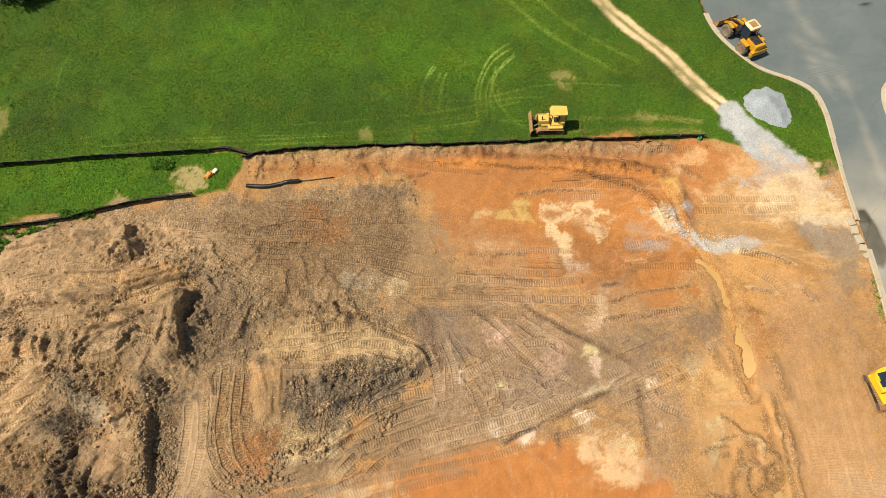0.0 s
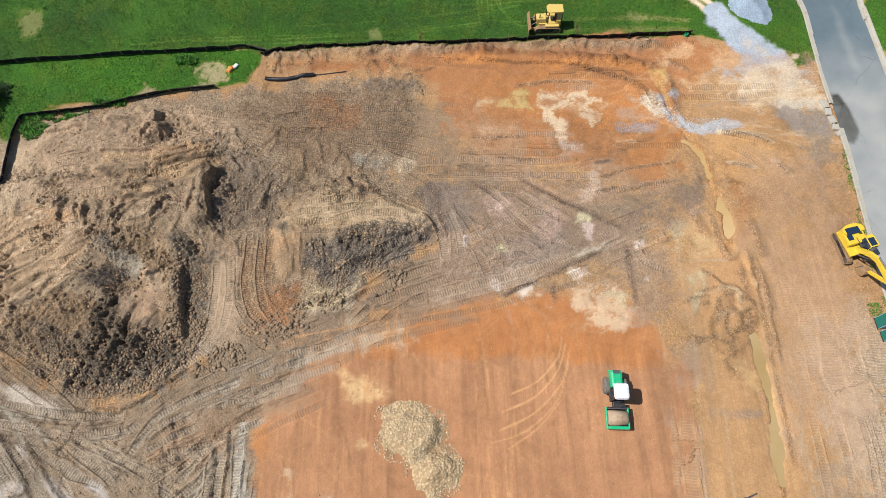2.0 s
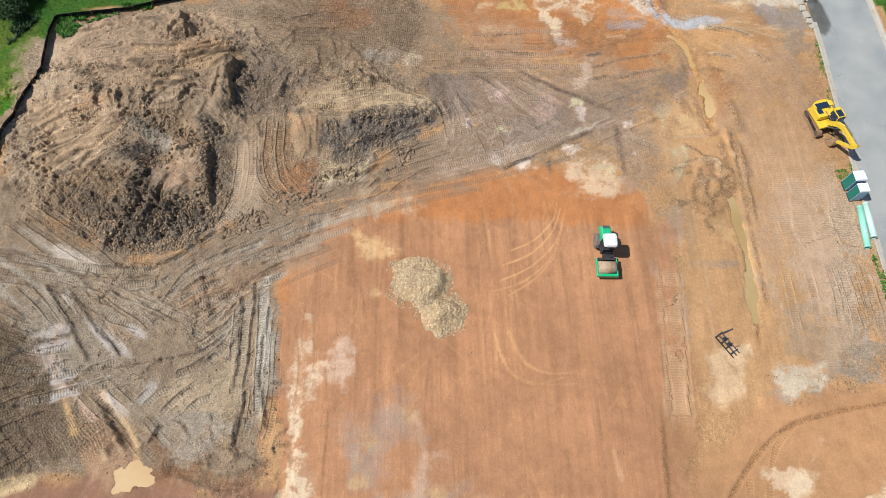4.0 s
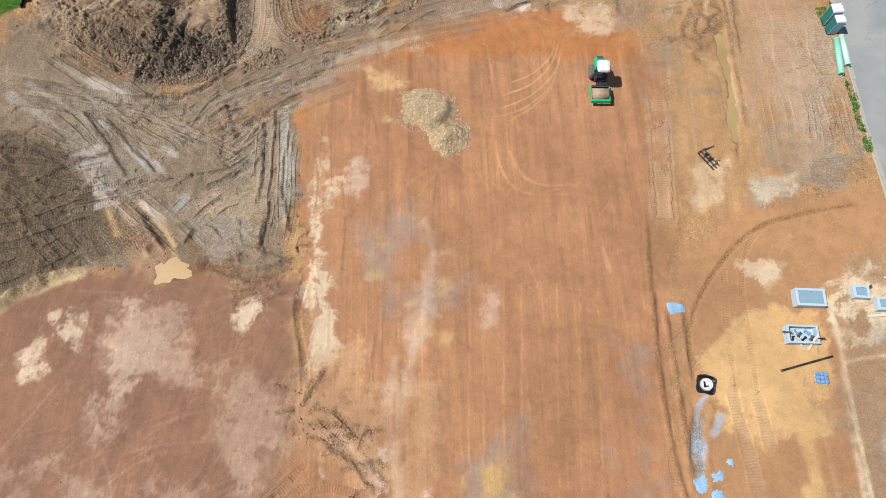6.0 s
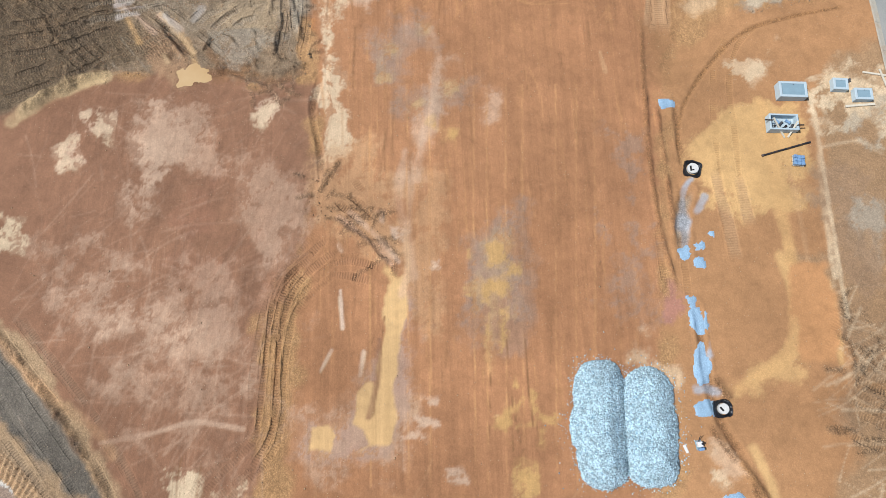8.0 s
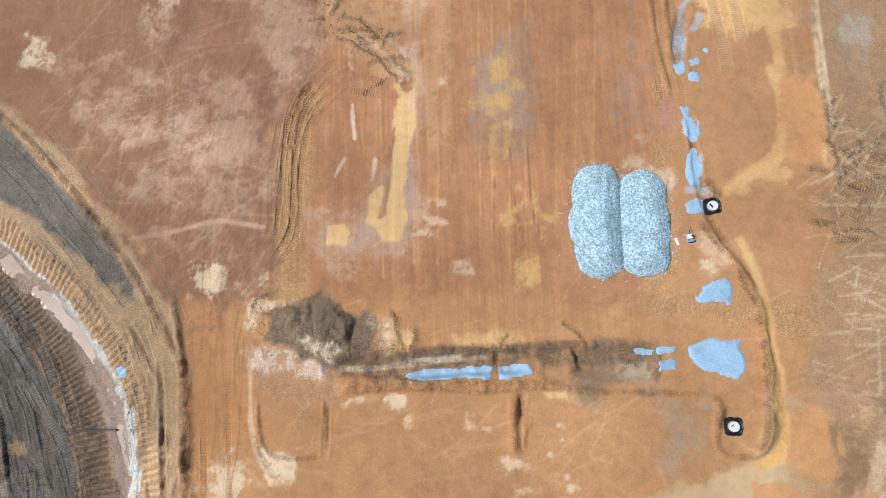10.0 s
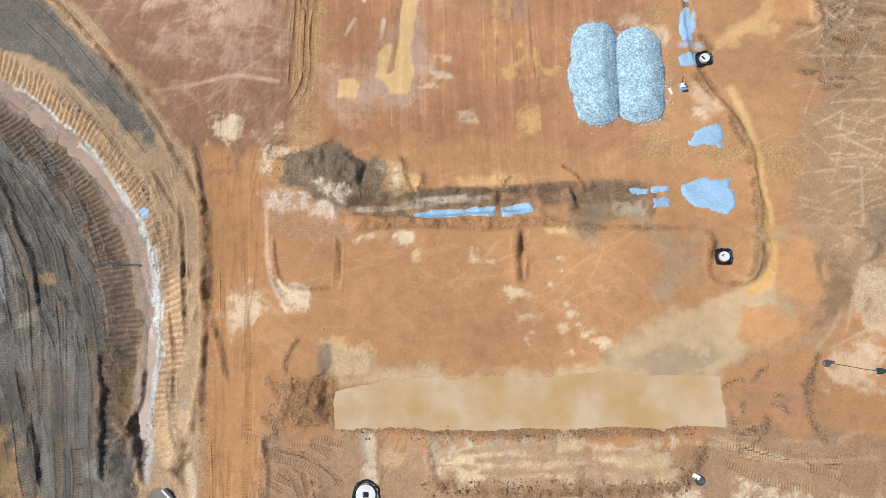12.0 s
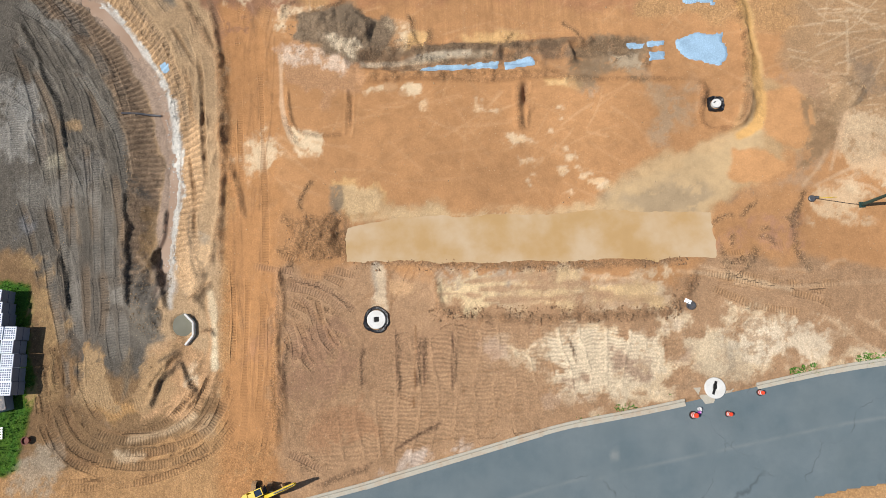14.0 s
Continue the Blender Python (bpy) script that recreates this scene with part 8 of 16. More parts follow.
patch([(-11.7,-52.9), (-10.4,-52.7), (-9.9,-53.6), (-10.3,-54.6), (-11.7,-54.4)], YELLOW_PUD, rag=0.2, soft=0.15, wet=0.3, clod=0.02)
strip([(-6.1,-45.8), (-6.4,-49.5), (-7.1,-52.2)], 0.4, PAD_PINK, 0.95)
strip([(-5.7,-43.9), (-6.1,-47.7), (-6.7,-52.1)], 0.13, RUT, 0.8)
scarp([(-5.1,-39.4), (-6.6,-37.8), (-8.6,-36.0), (-10.2,-34.7)], 0.22, 0.7, RUT, 0.8)
strip([(-9.7,-34.8), (-7.6,-36.5), (-6.0,-38.0), (-5.0,-39.3)], 0.55, earth(222, 170, 128), 0.9)
strip([(-3.8,-36.4), (-3.6,-39.4), (-4.1,-41.9)], 0.7, earth(224, 176, 128), 0.8)
strip([(-3.5,-36.3), (-3.1,-32.0), (-2.1,-27.6), (-0.7,-23.6)], 0.6, PALE_PINK, 0.32)
for way in ([(-9.9,-31.8), (-7.6,-33.6), (-5.1,-36.2), (-3.8,-37.3)], [(-8.6,-30.7), (-7.1,-33.0), (-5.1,-35.3)], [(-12.9,-31.7), (-12.5,-33.6), (-11.0,-34.6)], [(-11.8,-30.1), (-11.2,-32.3), (-10.7,-33.5)], [(-7.6,-31.9), (-6.1,-34.2), (-3.6,-36.8)], [(-10.5,-31.8), (-9.7,-33.4), (-7.6,-35.1)]):
    rut(way, 0.16, 0.5, alpha=0.4, color=earth(176, 122, 80))
for way in ([(-10.7,-39.1), (-8.6,-38.8), (-5.6,-39.6)], [(-10.7,-40.0), (-8.6,-40.2), (-6.3,-40.8)], [(-10.4,-36.6), (-11.7,-37.6), (-14.6,-40.6), (-15.5,-43.5), (-15.8,-47.4), (-16.0,-50.1), (-16.3,-53.7)], [(-9.7,-37.7), (-11.6,-39.1), (-13.6,-41.1), (-14.6,-44.5), (-14.8,-49.3), (-15.0,-52.9), (-16.8,-56.3)], [(-11.7,-38.1), (-14.1,-40.1), (-15.1,-42.5)], [(-12.6,-39.1), (-14.3,-41.1), (-15.0,-43.5), (-15.2,-45.9)]):
    rut(way, 0.13, 0.5, alpha=0.35, color=earth(170, 118, 80))
patch([(-10.2,-37.0), (-9.5,-37.2), (-9.0,-38.2), (-9.6,-38.3)], PALE_PINK, rag=0.3, soft=0.15, alpha=0.95)
patch([(-6.2,-34.2), (-5.5,-34.1), (-5.5,-35.7), (-6.0,-35.3)], PALE_PINK, rag=0.3, soft=0.15, alpha=0.9)
patch([(-5.2,-35.7), (-3.7,-36.3), (-3.8,-37.3), (-4.6,-36.8)], PALE_PINK, rag=0.3, soft=0.15, alpha=0.9)
strip([(-11.1,-48.2), (-10.2,-46.6)], 0.3, earth(226, 190, 158), 0.95)
strip([(-7.8,-48.8), (-7.5,-46.8)], 0.3, earth(226, 190, 158), 0.95)
strip([(-9.5,-41.5), (-9.3,-44.7)], 0.3, earth(226, 190, 158), 0.95)
for spot in ([(-1.4,-39.1), (-0.7,-38.9), (-0.5,-39.9), (-1.4,-40.0)], [(-3.1,-52.5), (-1.5,-52.5), (-1.3,-53.0), (-2.8,-52.9)], [(-2.0,-51.0), (-1.3,-51.0), (-1.4,-51.5), (-2.0,-51.4)], [(-4.5,-53.7), (-2.8,-53.6), (-2.9,-54.1), (-4.5,-54.2)], [(-0.9,-56.4), (0.6,-56.3), (0.8,-57.4), (-0.7,-57.3)]):
    patch(spot, PALE_PINK, rag=0.4, soft=0.2, alpha=0.85)
patch([(1.4,-37.0), (7.1,-34.1), (7.7,-40.4), (6.9,-48.2), (4.7,-49.0), (1.5,-46.1)], BLUISH, rag=1.0, soft=0.7, alpha=0.32)
for spot in ([(3.6,-37.9), (5.3,-37.6), (5.3,-39.4), (3.7,-39.5)], [(5.4,-39.4), (6.4,-39.6), (6.2,-40.4), (5.4,-40.3)], [(1.6,-38.1), (2.1,-37.9), (2.0,-39.1), (1.5,-39.1)], [(1.3,-41.4), (1.8,-41.4), (1.8,-42.2), (1.3,-42.1)],
             [(3.1,-42.0), (3.6,-41.2), (3.3,-48.0), (2.7,-48.9)], [(4.2,-41.5), (4.9,-41.3), (4.7,-45.7), (4.1,-48.1)], [(3.0,-52.4), (4.1,-51.5), (5.1,-51.8), (4.8,-55.3), (3.9,-54.9), (2.9,-53.5)], [(4.9,-48.8), (5.9,-49.3), (5.6,-50.4), (4.8,-50.4)], [(5.0,-51.8), (5.7,-51.1), (5.5,-52.5), (4.9,-52.7)],
             [(4.7,-53.1), (6.7,-53.0), (6.7,-53.5), (4.8,-53.8)], [(6.3,-48.1), (6.8,-49.1), (6.8,-52.7), (6.2,-52.5)], [(6.8,-53.6), (7.5,-53.7), (7.2,-55.0), (6.6,-55.0)], [(7.3,-52.8), (8.2,-52.8), (8.0,-53.1), (7.3,-53.1)], [(4.8,-56.0), (6.4,-56.3), (6.5,-58.4), (5.4,-58.9), (4.8,-57.9)],
             [(-1.5,-15.1), (-0.7,-15.0), (-0.6,-16.2), (-1.5,-16.3)], [(-5.3,-17.3), (-4.2,-17.0), (-4.3,-18.1), (-5.1,-18.2)], [(-6.3,-20.6), (-4.7,-20.3), (-4.8,-21.4), (-6.2,-21.5)], [(-3.6,-23.2), (-1.8,-22.8), (-1.6,-24.3), (-3.3,-24.7)], [(-0.1,-21.3), (1.7,-21.1), (1.6,-22.6), (0.0,-23.3)], [(0.5,-26.7), (1.3,-26.7), (1.2,-27.7), (0.5,-27.6)], [(-1.6,-25.2), (-1.1,-25.0), (-1.0,-26.0), (-1.6,-26.0)]):
    patch(spot, earth(216, 164, 98), rag=0.45, soft=0.25, alpha=0.8, wet=0.1)
patch([(-6.9,-16.7), (-3.3,-16.0), (-3.8,-19.9), (-4.8,-21.9), (-6.8,-21.9)], BLUISH, rag=0.9, soft=0.6, alpha=0.32)
patch([(-2.3,-14.1), (0.3,-14.4), (0.0,-16.9), (-2.0,-16.8)], BLUISH, rag=0.8, soft=0.6, alpha=0.32)
patch([(-4.8,-21.9), (1.7,-20.6), (2.3,-23.1), (-1.4,-25.0), (-4.8,-25.4)], BLUISH, rag=0.9, soft=0.6, alpha=0.32)
strip([(4.7,-46.2), (4.6,-50.4), (4.7,-55.3)], 0.12, RUT, 0.9)
strip([(6.3,-46.2), (6.3,-50.9), (6.6,-55.4)], 0.12, RUT, 0.9)
strip([(4.8,-50.4), (5.0,-52.7), (5.5,-55.4)], 0.10, RUT, 0.8)
strip([(3.2,-49.0), (2.8,-54.4)], 0.10, RUT, 0.6)
strip([(-0.8,-15.8), (-0.2,-19.0), (-0.8,-23.0), (-1.9,-27.8), (-2.6,-31.4)], 0.7, PALE_PINK, 0.32)
# ---- wheel lanes and silt east of the drain
patch([(20.3,-12.4), (23.5,-12.7), (23.0,-18.9), (21.7,-23.0), (19.4,-22.6)], earth(172, 122, 78), rag=0.8, soft=0.6, alpha=0.6)
patch([(22.5,-29.1), (24.8,-27.0), (26.5,-25.6), (29.1,-25.2), (29.5,-26.5), (29.7,-31.9), (30.1,-35.3), (27.5,-35.1), (25.2,-33.9), (23.0,-32.2)], SAND_LIGHT, rag=0.25, soft=0.2, clod=0.03)
strip([(29.3,-25.3), (29.5,-31.0), (29.5,-36.3), (29.5,-40.9), (28.8,-45.3), (28.0,-48.0), (26.0,-49.8), (23.5,-51.1)], 0.9, earth(228, 172, 108), 0.7)
strip([(30.7,-32.1), (30.9,-37.4), (30.8,-43.4)], 0.35, PALE_ORANGE, 0.6)
patch([(29.1,-40.9), (32.2,-40.9), (32.1,-45.4), (31.5,-49.1), (28.8,-49.0), (28.6,-45.2)], earth(208, 146, 92), rag=0.5, soft=0.3, clod=0.04)
for way in ([(25.7,-20.9), (25.3,-23.9), (24.9,-27.3), (24.7,-31.6), (24.6,-35.0)], [(27.1,-21.6), (26.7,-24.6), (26.6,-28.0), (26.4,-31.7), (26.3,-35.6)], [(27.6,-18.1), (25.7,-20.9)], [(30.6,-17.1), (28.2,-19.3), (27.2,-21.7)]):
    rut(way, 0.10, 0.42, alpha=0.25, color=earth(196, 140, 84))
for way in ([(38.9,-16.0), (33.6,-16.7), (29.2,-17.9), (25.6,-20.9), (22.6,-24.9), (21.5,-28.2), (21.4,-31.6)],):
    berm(way, -0.10, 0.28, RUT_TAN, 0.5)
for way in ([(19.1,-22.9), (18.8,-29.2), (18.8,-36.8), (19.6,-42.9)], [(19.9,-24.7), (20.0,-30.4), (20.0,-37.9)]):
    berm(way, 0.14, 0.35, earth(170, 112, 70), 0.5)
patch([(27.1,-21.2), (30.4,-20.1), (31.2,-21.4), (28.9,-23.0)], PALE, rag=0.9, soft=0.3, alpha=0.55)
patch([(34.2,-24.5), (35.8,-24.1), (35.5,-26.9), (33.9,-29.1)], PALE, rag=0.9, soft=0.3, alpha=0.7)
patch([(32.7,-32.8), (34.7,-32.4), (38.5,-34.2), (36.6,-43.7), (33.7,-42.6), (32.8,-37.5)], earth(172, 134, 98), rag=1.2, soft=0.6, alpha=0.8)
patch([(35.3,-34.6), (38.3,-35.3), (37.5,-39.3), (35.6,-37.7)], PALE_GREY, rag=0.8, soft=0.4, alpha=0.7)
strip([(33.8,-29.0), (33.6,-33.9), (33.3,-40.1), (33.1,-45.5)], 0.3, PALE, 0.6)
strip([(33.9,-30.2), (37.2,-29.8), (38.8,-31.1)], 0.3, PALE, 0.5)
# ---- flats, cuts and spills round the trench
patch([(-18.0,-62.9), (-12.7,-63.9), (-10.6,-65.2), (-10.7,-66.9), (-12.8,-67.9), (-14.3,-69.3), (-17.2,-67.2), (-18.2,-64.9)], earth(200, 146, 100), rag=0.8, soft=0.4, clod=0.2)
patch([(-18.0,-63.1), (-14.9,-63.4), (-11.7,-64.6), (-12.7,-66.0), (-14.8,-64.9), (-17.9,-64.6)], earth(232, 198, 166), rag=0.6, soft=0.25, alpha=0.9)
patch([(-17.0,-60.3), (-14.9,-59.5), (-12.7,-59.4), (-10.6,-60.5), (-7.9,-61.2), (-7.4,-62.4), (-8.0,-64.4), (-10.6,-64.9), (-13.8,-63.9), (-15.9,-63.0), (-17.1,-62.4)], earth(146, 120, 92), rag=0.6, soft=0.3, clod=0.35)
patch([(-12.7,-59.6), (-10.9,-59.9), (-10.1,-61.7), (-11.7,-61.7), (-13.0,-61.0)], earth(128, 106, 82), rag=0.4, soft=0.3, clod=0.15)
patch([(-14.6,-62.3), (-12.7,-62.8), (-10.6,-63.8), (-10.6,-64.5), (-12.7,-64.1)], earth(226, 200, 164), rag=0.5, soft=0.25, alpha=0.9)
strip([(-10.6,-64.5), (-6.4,-64.5), (-3.2,-64.4), (2.0,-64.2), (6.2,-64.1), (8.3,-64.1)], 0.8, earth(134, 106, 78), 0.85)
strip([(-10.6,-65.3), (-7.5,-65.3), (-4.3,-64.9), (-0.6,-64.7)], 0.4, earth(206, 182, 150), 0.7)
patch([(-6.6,-63.0), (-4.2,-62.6), (-4.6,-64.0), (-6.4,-64.1)], SANDY_PUD, rag=0.5, soft=0.25, alpha=0.9)
patch([(-0.7,-63.3), (3.2,-62.9), (6.3,-63.2), (5.2,-63.7), (0.5,-63.9)], SANDY_PUD, rag=0.5, soft=0.3, alpha=0.8)
patch([(-7.9,-61.2), (-6.3,-61.6), (-6.7,-64.2), (-7.7,-63.6)], PALE, rag=0.5, soft=0.25, alpha=0.7)
patch([(6.3,-67.9), (8.6,-67.8), (9.1,-68.4), (6.5,-68.3)], earth(230, 182, 122), rag=0.3, soft=0.15, alpha=0.95)
patch([(-9.9,-67.8), (-8.1,-67.5), (-7.5,-67.8), (-10.2,-68.1)], PALE, rag=0.3, soft=0.15, alpha=0.8)
patch([(-6.9,-67.9), (-5.4,-67.7), (-5.6,-68.3)], PALE, rag=0.3, soft=0.15, alpha=0.8)
strip([(-18.2,-64.3), (-17.9,-70.0), (-17.1,-72.5)], 0.35, earth(232, 190, 148), 0.7)
berm([(-17.5,-67.2), (-17.3,-70.0), (-16.6,-71.8), (-14.8,-72.3), (-11.7,-72.3)], 0.10, 0.28, RUT, 0.3)
berm([(-12.1,-67.4), (-11.8,-70.2), (-11.7,-72.1)], 0.10, 0.28, RUT, 0.3)
berm([(3.6,-68.1), (3.6,-70.9), (3.6,-72.8)], 0.10, 0.28, RUT, 0.3)
berm([(4.8,-68.1), (4.6,-70.3), (4.3,-72.8)], 0.10, 0.28, RUT, 0.3)
berm([(-10.7,-67.2), (-5.4,-67.0), (0.8,-67.5), (6.0,-67.4), (11.1,-67.9), (19.3,-68.4)], 0.20, 0.4, earth(190, 134, 86), 0.5)
berm([(19.3,-68.4), (20.4,-69.0), (19.9,-71.7), (20.2,-73.1), (22.6,-73.3), (23.7,-72.0), (24.2,-69.3)], 0.18, 0.45, earth(186, 126, 78), 0.5)
patch([(8.4,-63.7), (16.1,-64.1), (15.2,-68.2), (8.6,-67.8)], earth(150, 118, 84), rag=0.7, soft=0.4, alpha=0.7)
patch([(12.4,-65.4), (15.0,-65.6), (15.1,-67.3), (12.5,-67.4)], earth(196, 170, 136), rag=0.6, soft=0.3, alpha=0.7)
patch([(15.7,-68.7), (19.2,-69.0), (18.9,-73.3), (15.7,-73.7)], earth(184, 150, 112), rag=0.7, soft=0.6, alpha=0.5)
for spot in ([(6.0,-74.1), (7.1,-74.0), (6.8,-74.4)], [(4.0,-75.5), (4.9,-75.5), (4.7,-76.0)], [(6.7,-76.4), (7.4,-76.3), (7.3,-76.7)], [(9.1,-77.3), (10.6,-77.6), (9.3,-77.9)], [(6.8,-78.5), (7.8,-78.4), (7.2,-78.9)], [(5.5,-75.0), (6.8,-75.1), (6.0,-75.4)], [(8.0,-75.7), (9.8,-75.2), (9.5,-75.9)], [(3.3,-73.4), (5.1,-73.8), (4.1,-74.0)], [(-5.1,-69.6), (-4.9,-69.5), (-4.8,-70.2)], [(-0.4,-69.4), (-0.1,-69.5), (0.1,-70.5), (-0.4,-70.4)]):
    patch(spot, earth(230, 184, 134), rag=0.35, soft=0.12, alpha=0.9)
# ---- pond inflow and the damp flat beyond it
patch([(10.8,-81.0), (12.2,-78.5), (15.3,-76.8), (19.0,-75.0), (22.5,-74.1), (24.2,-72.8), (25.0,-73.9), (24.8,-75.4), (23.1,-76.5), (22.0,-78.2), (20.9,-79.5), (19.9,-80.4), (19.7,-82.2)], earth(204, 166, 118), rag=0.5, soft=0.5, wet=0.35, clod=0.02)
patch([(12.4,-79.3), (15.7,-78.4), (18.6,-78.0), (20.0,-79.4), (18.3,-81.1), (14.4,-81.4)], earth(178, 148, 110), rag=0.5, soft=0.6, alpha=0.9, wet=0.35)
patch([(11.3,-78.2), (15.4,-76.0), (20.0,-74.4), (23.6,-73.9)], earth(214, 170, 118), rag=0.5, soft=0.4, alpha=0.5)
patch([(26.0,-70.5), (28.1,-69.6), (29.1,-71.0), (29.4,-73.7), (28.2,-75.6), (26.4,-75.8), (25.2,-74.2)], earth(206, 146, 92), rag=0.4, soft=0.2, clod=0.04)
patch([(22.4,-75.4), (24.8,-75.5), (27.0,-76.7), (27.0,-77.7), (24.8,-78.6), (22.0,-78.0)], earth(206, 146, 92), rag=0.4, soft=0.2, clod=0.04)
patch([(28.8,-71.0), (31.3,-70.9), (31.5,-72.8), (30.8,-75.6), (28.8,-77.6), (26.3,-78.7), (27.0,-77.0), (29.3,-74.5)], earth(158, 120, 82), rag=0.5, soft=0.35, alpha=0.9, wet=0.1)
patch([(29.9,-70.2), (33.6,-68.3), (33.6,-71.6), (31.4,-73.3)], earth(176, 138, 98), rag=0.7, soft=0.4, alpha=0.8)
strip([(24.8,-61.4), (25.1,-64.3), (25.0,-68.2), (25.2,-71.0), (24.6,-73.1), (23.0,-74.1)], 0.75, earth(226, 168, 98), 0.9, wet=0.2)
berm([(24.5,-62.0), (24.7,-65.4), (24.4,-69.3)], 0.16, 0.35, RUT, 0.4)
for way in ([(30.2,-77.7), (31.7,-74.1), (32.4,-72.6)], [(28.6,-79.1), (31.6,-77.8), (34.9,-76.9)], [(31.6,-74.6), (33.9,-75.1), (35.1,-75.9)], [(30.5,-78.7), (33.2,-79.4), (34.3,-80.5)], [(18.2,-85.6), (22.3,-87.0), (23.6,-87.5)], [(24.0,-86.1), (27.0,-86.4)], [(28.2,-86.3), (29.4,-85.7), (30.1,-85.7)], [(20.9,-87.2), (25.4,-87.7), (33.0,-87.6)], [(27.7,-90.3), (30.1,-92.3)], [(30.4,-90.4), (32.3,-91.9)], [(8.1,-85.9), (14.3,-86.9)]):
    strip(way, 0.35, earth(220, 178, 134), 0.7)
for way in ([(18.2,-86.1), (22.2,-87.2), (27.5,-88.9), (29.5,-90.4)], [(18.5,-87.3), (22.4,-89.2), (26.9,-90.1)], [(20.5,-86.2), (25.5,-87.4), (30.9,-87.6)], [(19.8,-84.7), (23.6,-84.4), (27.9,-83.6)]):
    rut(way, 0.06, 0.5, alpha=0.25, color=RUT_TAN)
# ---- ribbed flat north of the lower road
patch([(-4.5,-86.1), (-0.1,-85.6), (1.8,-86.4), (0.7,-88.3), (-1.7,-88.8), (-5.1,-88.1)], earth(228, 192, 142), rag=0.8, soft=0.3, alpha=0.9)
patch([(1.8,-86.4), (7.2,-86.1), (7.0,-88.5), (3.6,-88.8), (1.2,-87.8)], earth(222, 182, 130), rag=0.9, soft=0.3, alpha=0.75)
patch([(8.8,-87.1), (14.3,-86.9), (14.3,-88.8), (9.4,-88.1)], earth(224, 182, 128), rag=0.7, soft=0.25, alpha=0.85)
patch([(-8.4,-86.0), (-5.5,-85.6), (-6.0,-87.5), (-8.4,-87.4)], earth(216, 166, 116), rag=0.7, soft=0.3, alpha=0.6)
patch([(4.4,-90.8), (12.9,-91.1), (14.5,-93.5), (10.5,-96.1), (6.3,-96.9), (4.2,-94.1)], earth(232, 204, 166), rag=1.1, soft=0.4, alpha=0.85)
patch([(0.6,-91.4), (3.9,-91.3), (4.2,-93.6), (1.0,-93.0)], earth(226, 196, 156), rag=1.0, soft=0.4, alpha=0.7)
patch([(19.4,-91.2), (25.0,-90.7), (28.0,-91.3), (29.1,-93.2), (26.2,-94.4), (21.4,-93.8)], earth(236, 208, 172), rag=1.0, soft=0.4, alpha=0.85)
patch([(14.8,-90.7), (18.1,-90.6), (18.6,-93.7), (15.4,-93.8)], earth(228, 198, 158), rag=1.0, soft=0.4, alpha=0.75)
patch([(29.2,-92.7), (32.2,-92.4), (31.9,-94.2), (29.7,-94.5)], earth(234, 208, 172), rag=0.8, soft=0.4, alpha=0.8)
patch([(-10.9,-88.8), (4.5,-89.9), (4.4,-91.3), (-10.9,-94.9), (-17.5,-94.7), (-17.6,-88.6)], earth(176, 132, 94), rag=0.9, soft=0.6, alpha=0.6)
tread([(-18.1,-90.5), (4.5,-90.3), (4.9,-96.9), (-8.2,-101.3), (-17.4,-101.4)], 95, 0.9)
tread([(4.5,-90.3), (15.8,-90.5), (18.6,-94.1), (14.2,-96.3), (4.9,-97.3)], 80, 0.9)
tread([(19.0,-90.4), (28.6,-90.8), (29.9,-93.6), (19.8,-95.1)], 75, 0.8)
for way in ([(-17.7,-84.2), (-14.7,-84.8), (-11.8,-86.3)], [(-18.1,-85.6), (-14.7,-86.2), (-12.8,-88.7)], [(-17.6,-87.1), (-14.7,-88.7), (-13.3,-91.6)], [(-14.7,-86.7), (-14.2,-89.2), (-12.8,-91.6)], [(-16.6,-88.6), (-15.4,-91.0), (-14.7,-92.5)], [(-10.9,-88.8), (-8.0,-89.9)], [(-18.2,-83.1), (-14.7,-84.3), (-10.8,-85.4)], [(-17.6,-89.5), (-16.6,-91.5), (-14.2,-93.0)]):
    rut(way, 0.13, 0.55, alpha=0.4, color=earth(164, 118, 80))
strip([(-6.3,-89.7), (-6.4,-93.2), (-6.6,-96.5)], 0.14, RUT, 0.8)
patch([(-9.4,-84.2), (-8.8,-84.2), (-8.7,-88.2), (-9.9,-88.1)], earth(216, 184, 146), rag=0.3, soft=0.2, alpha=0.9)
patch([(-17.8,-80.1), (-12.3,-79.8), (-12.2,-83.6), (-14.8,-83.9), (-17.7,-83.2)], earth(190, 136, 88), rag=0.6, soft=0.4, clod=0.4)
# ---- dark fill, bench and turning ground in the south-west
patch([(-43.4,-66.7), (-41.4,-66.7), (-40.2,-69.5), (-39.7,-74.3), (-42.5,-74.8)], earth(154, 146, 134), rag=1.0, soft=0.6, alpha=0.75)
patch([(-37.6,-70.3), (-35.9,-69.8), (-35.8,-71.4), (-37.5,-71.7)], earth(176, 140, 96), rag=0.5, soft=0.3, alpha=0.8)
patch([(-37.1,-82.0), (-28.4,-82.8), (-28.7,-87.2), (-30.4,-90.0), (-35.3,-91.7), (-36.6,-87.9)], earth(112, 100, 86), rag=0.7, soft=0.5, alpha=0.85)
patch([(-39.9,-82.0), (-37.4,-83.5), (-35.9,-89.8), (-35.0,-95.4), (-37.3,-95.3), (-38.4,-87.9)], earth(184, 144, 96), rag=0.8, soft=0.5, alpha=0.85)
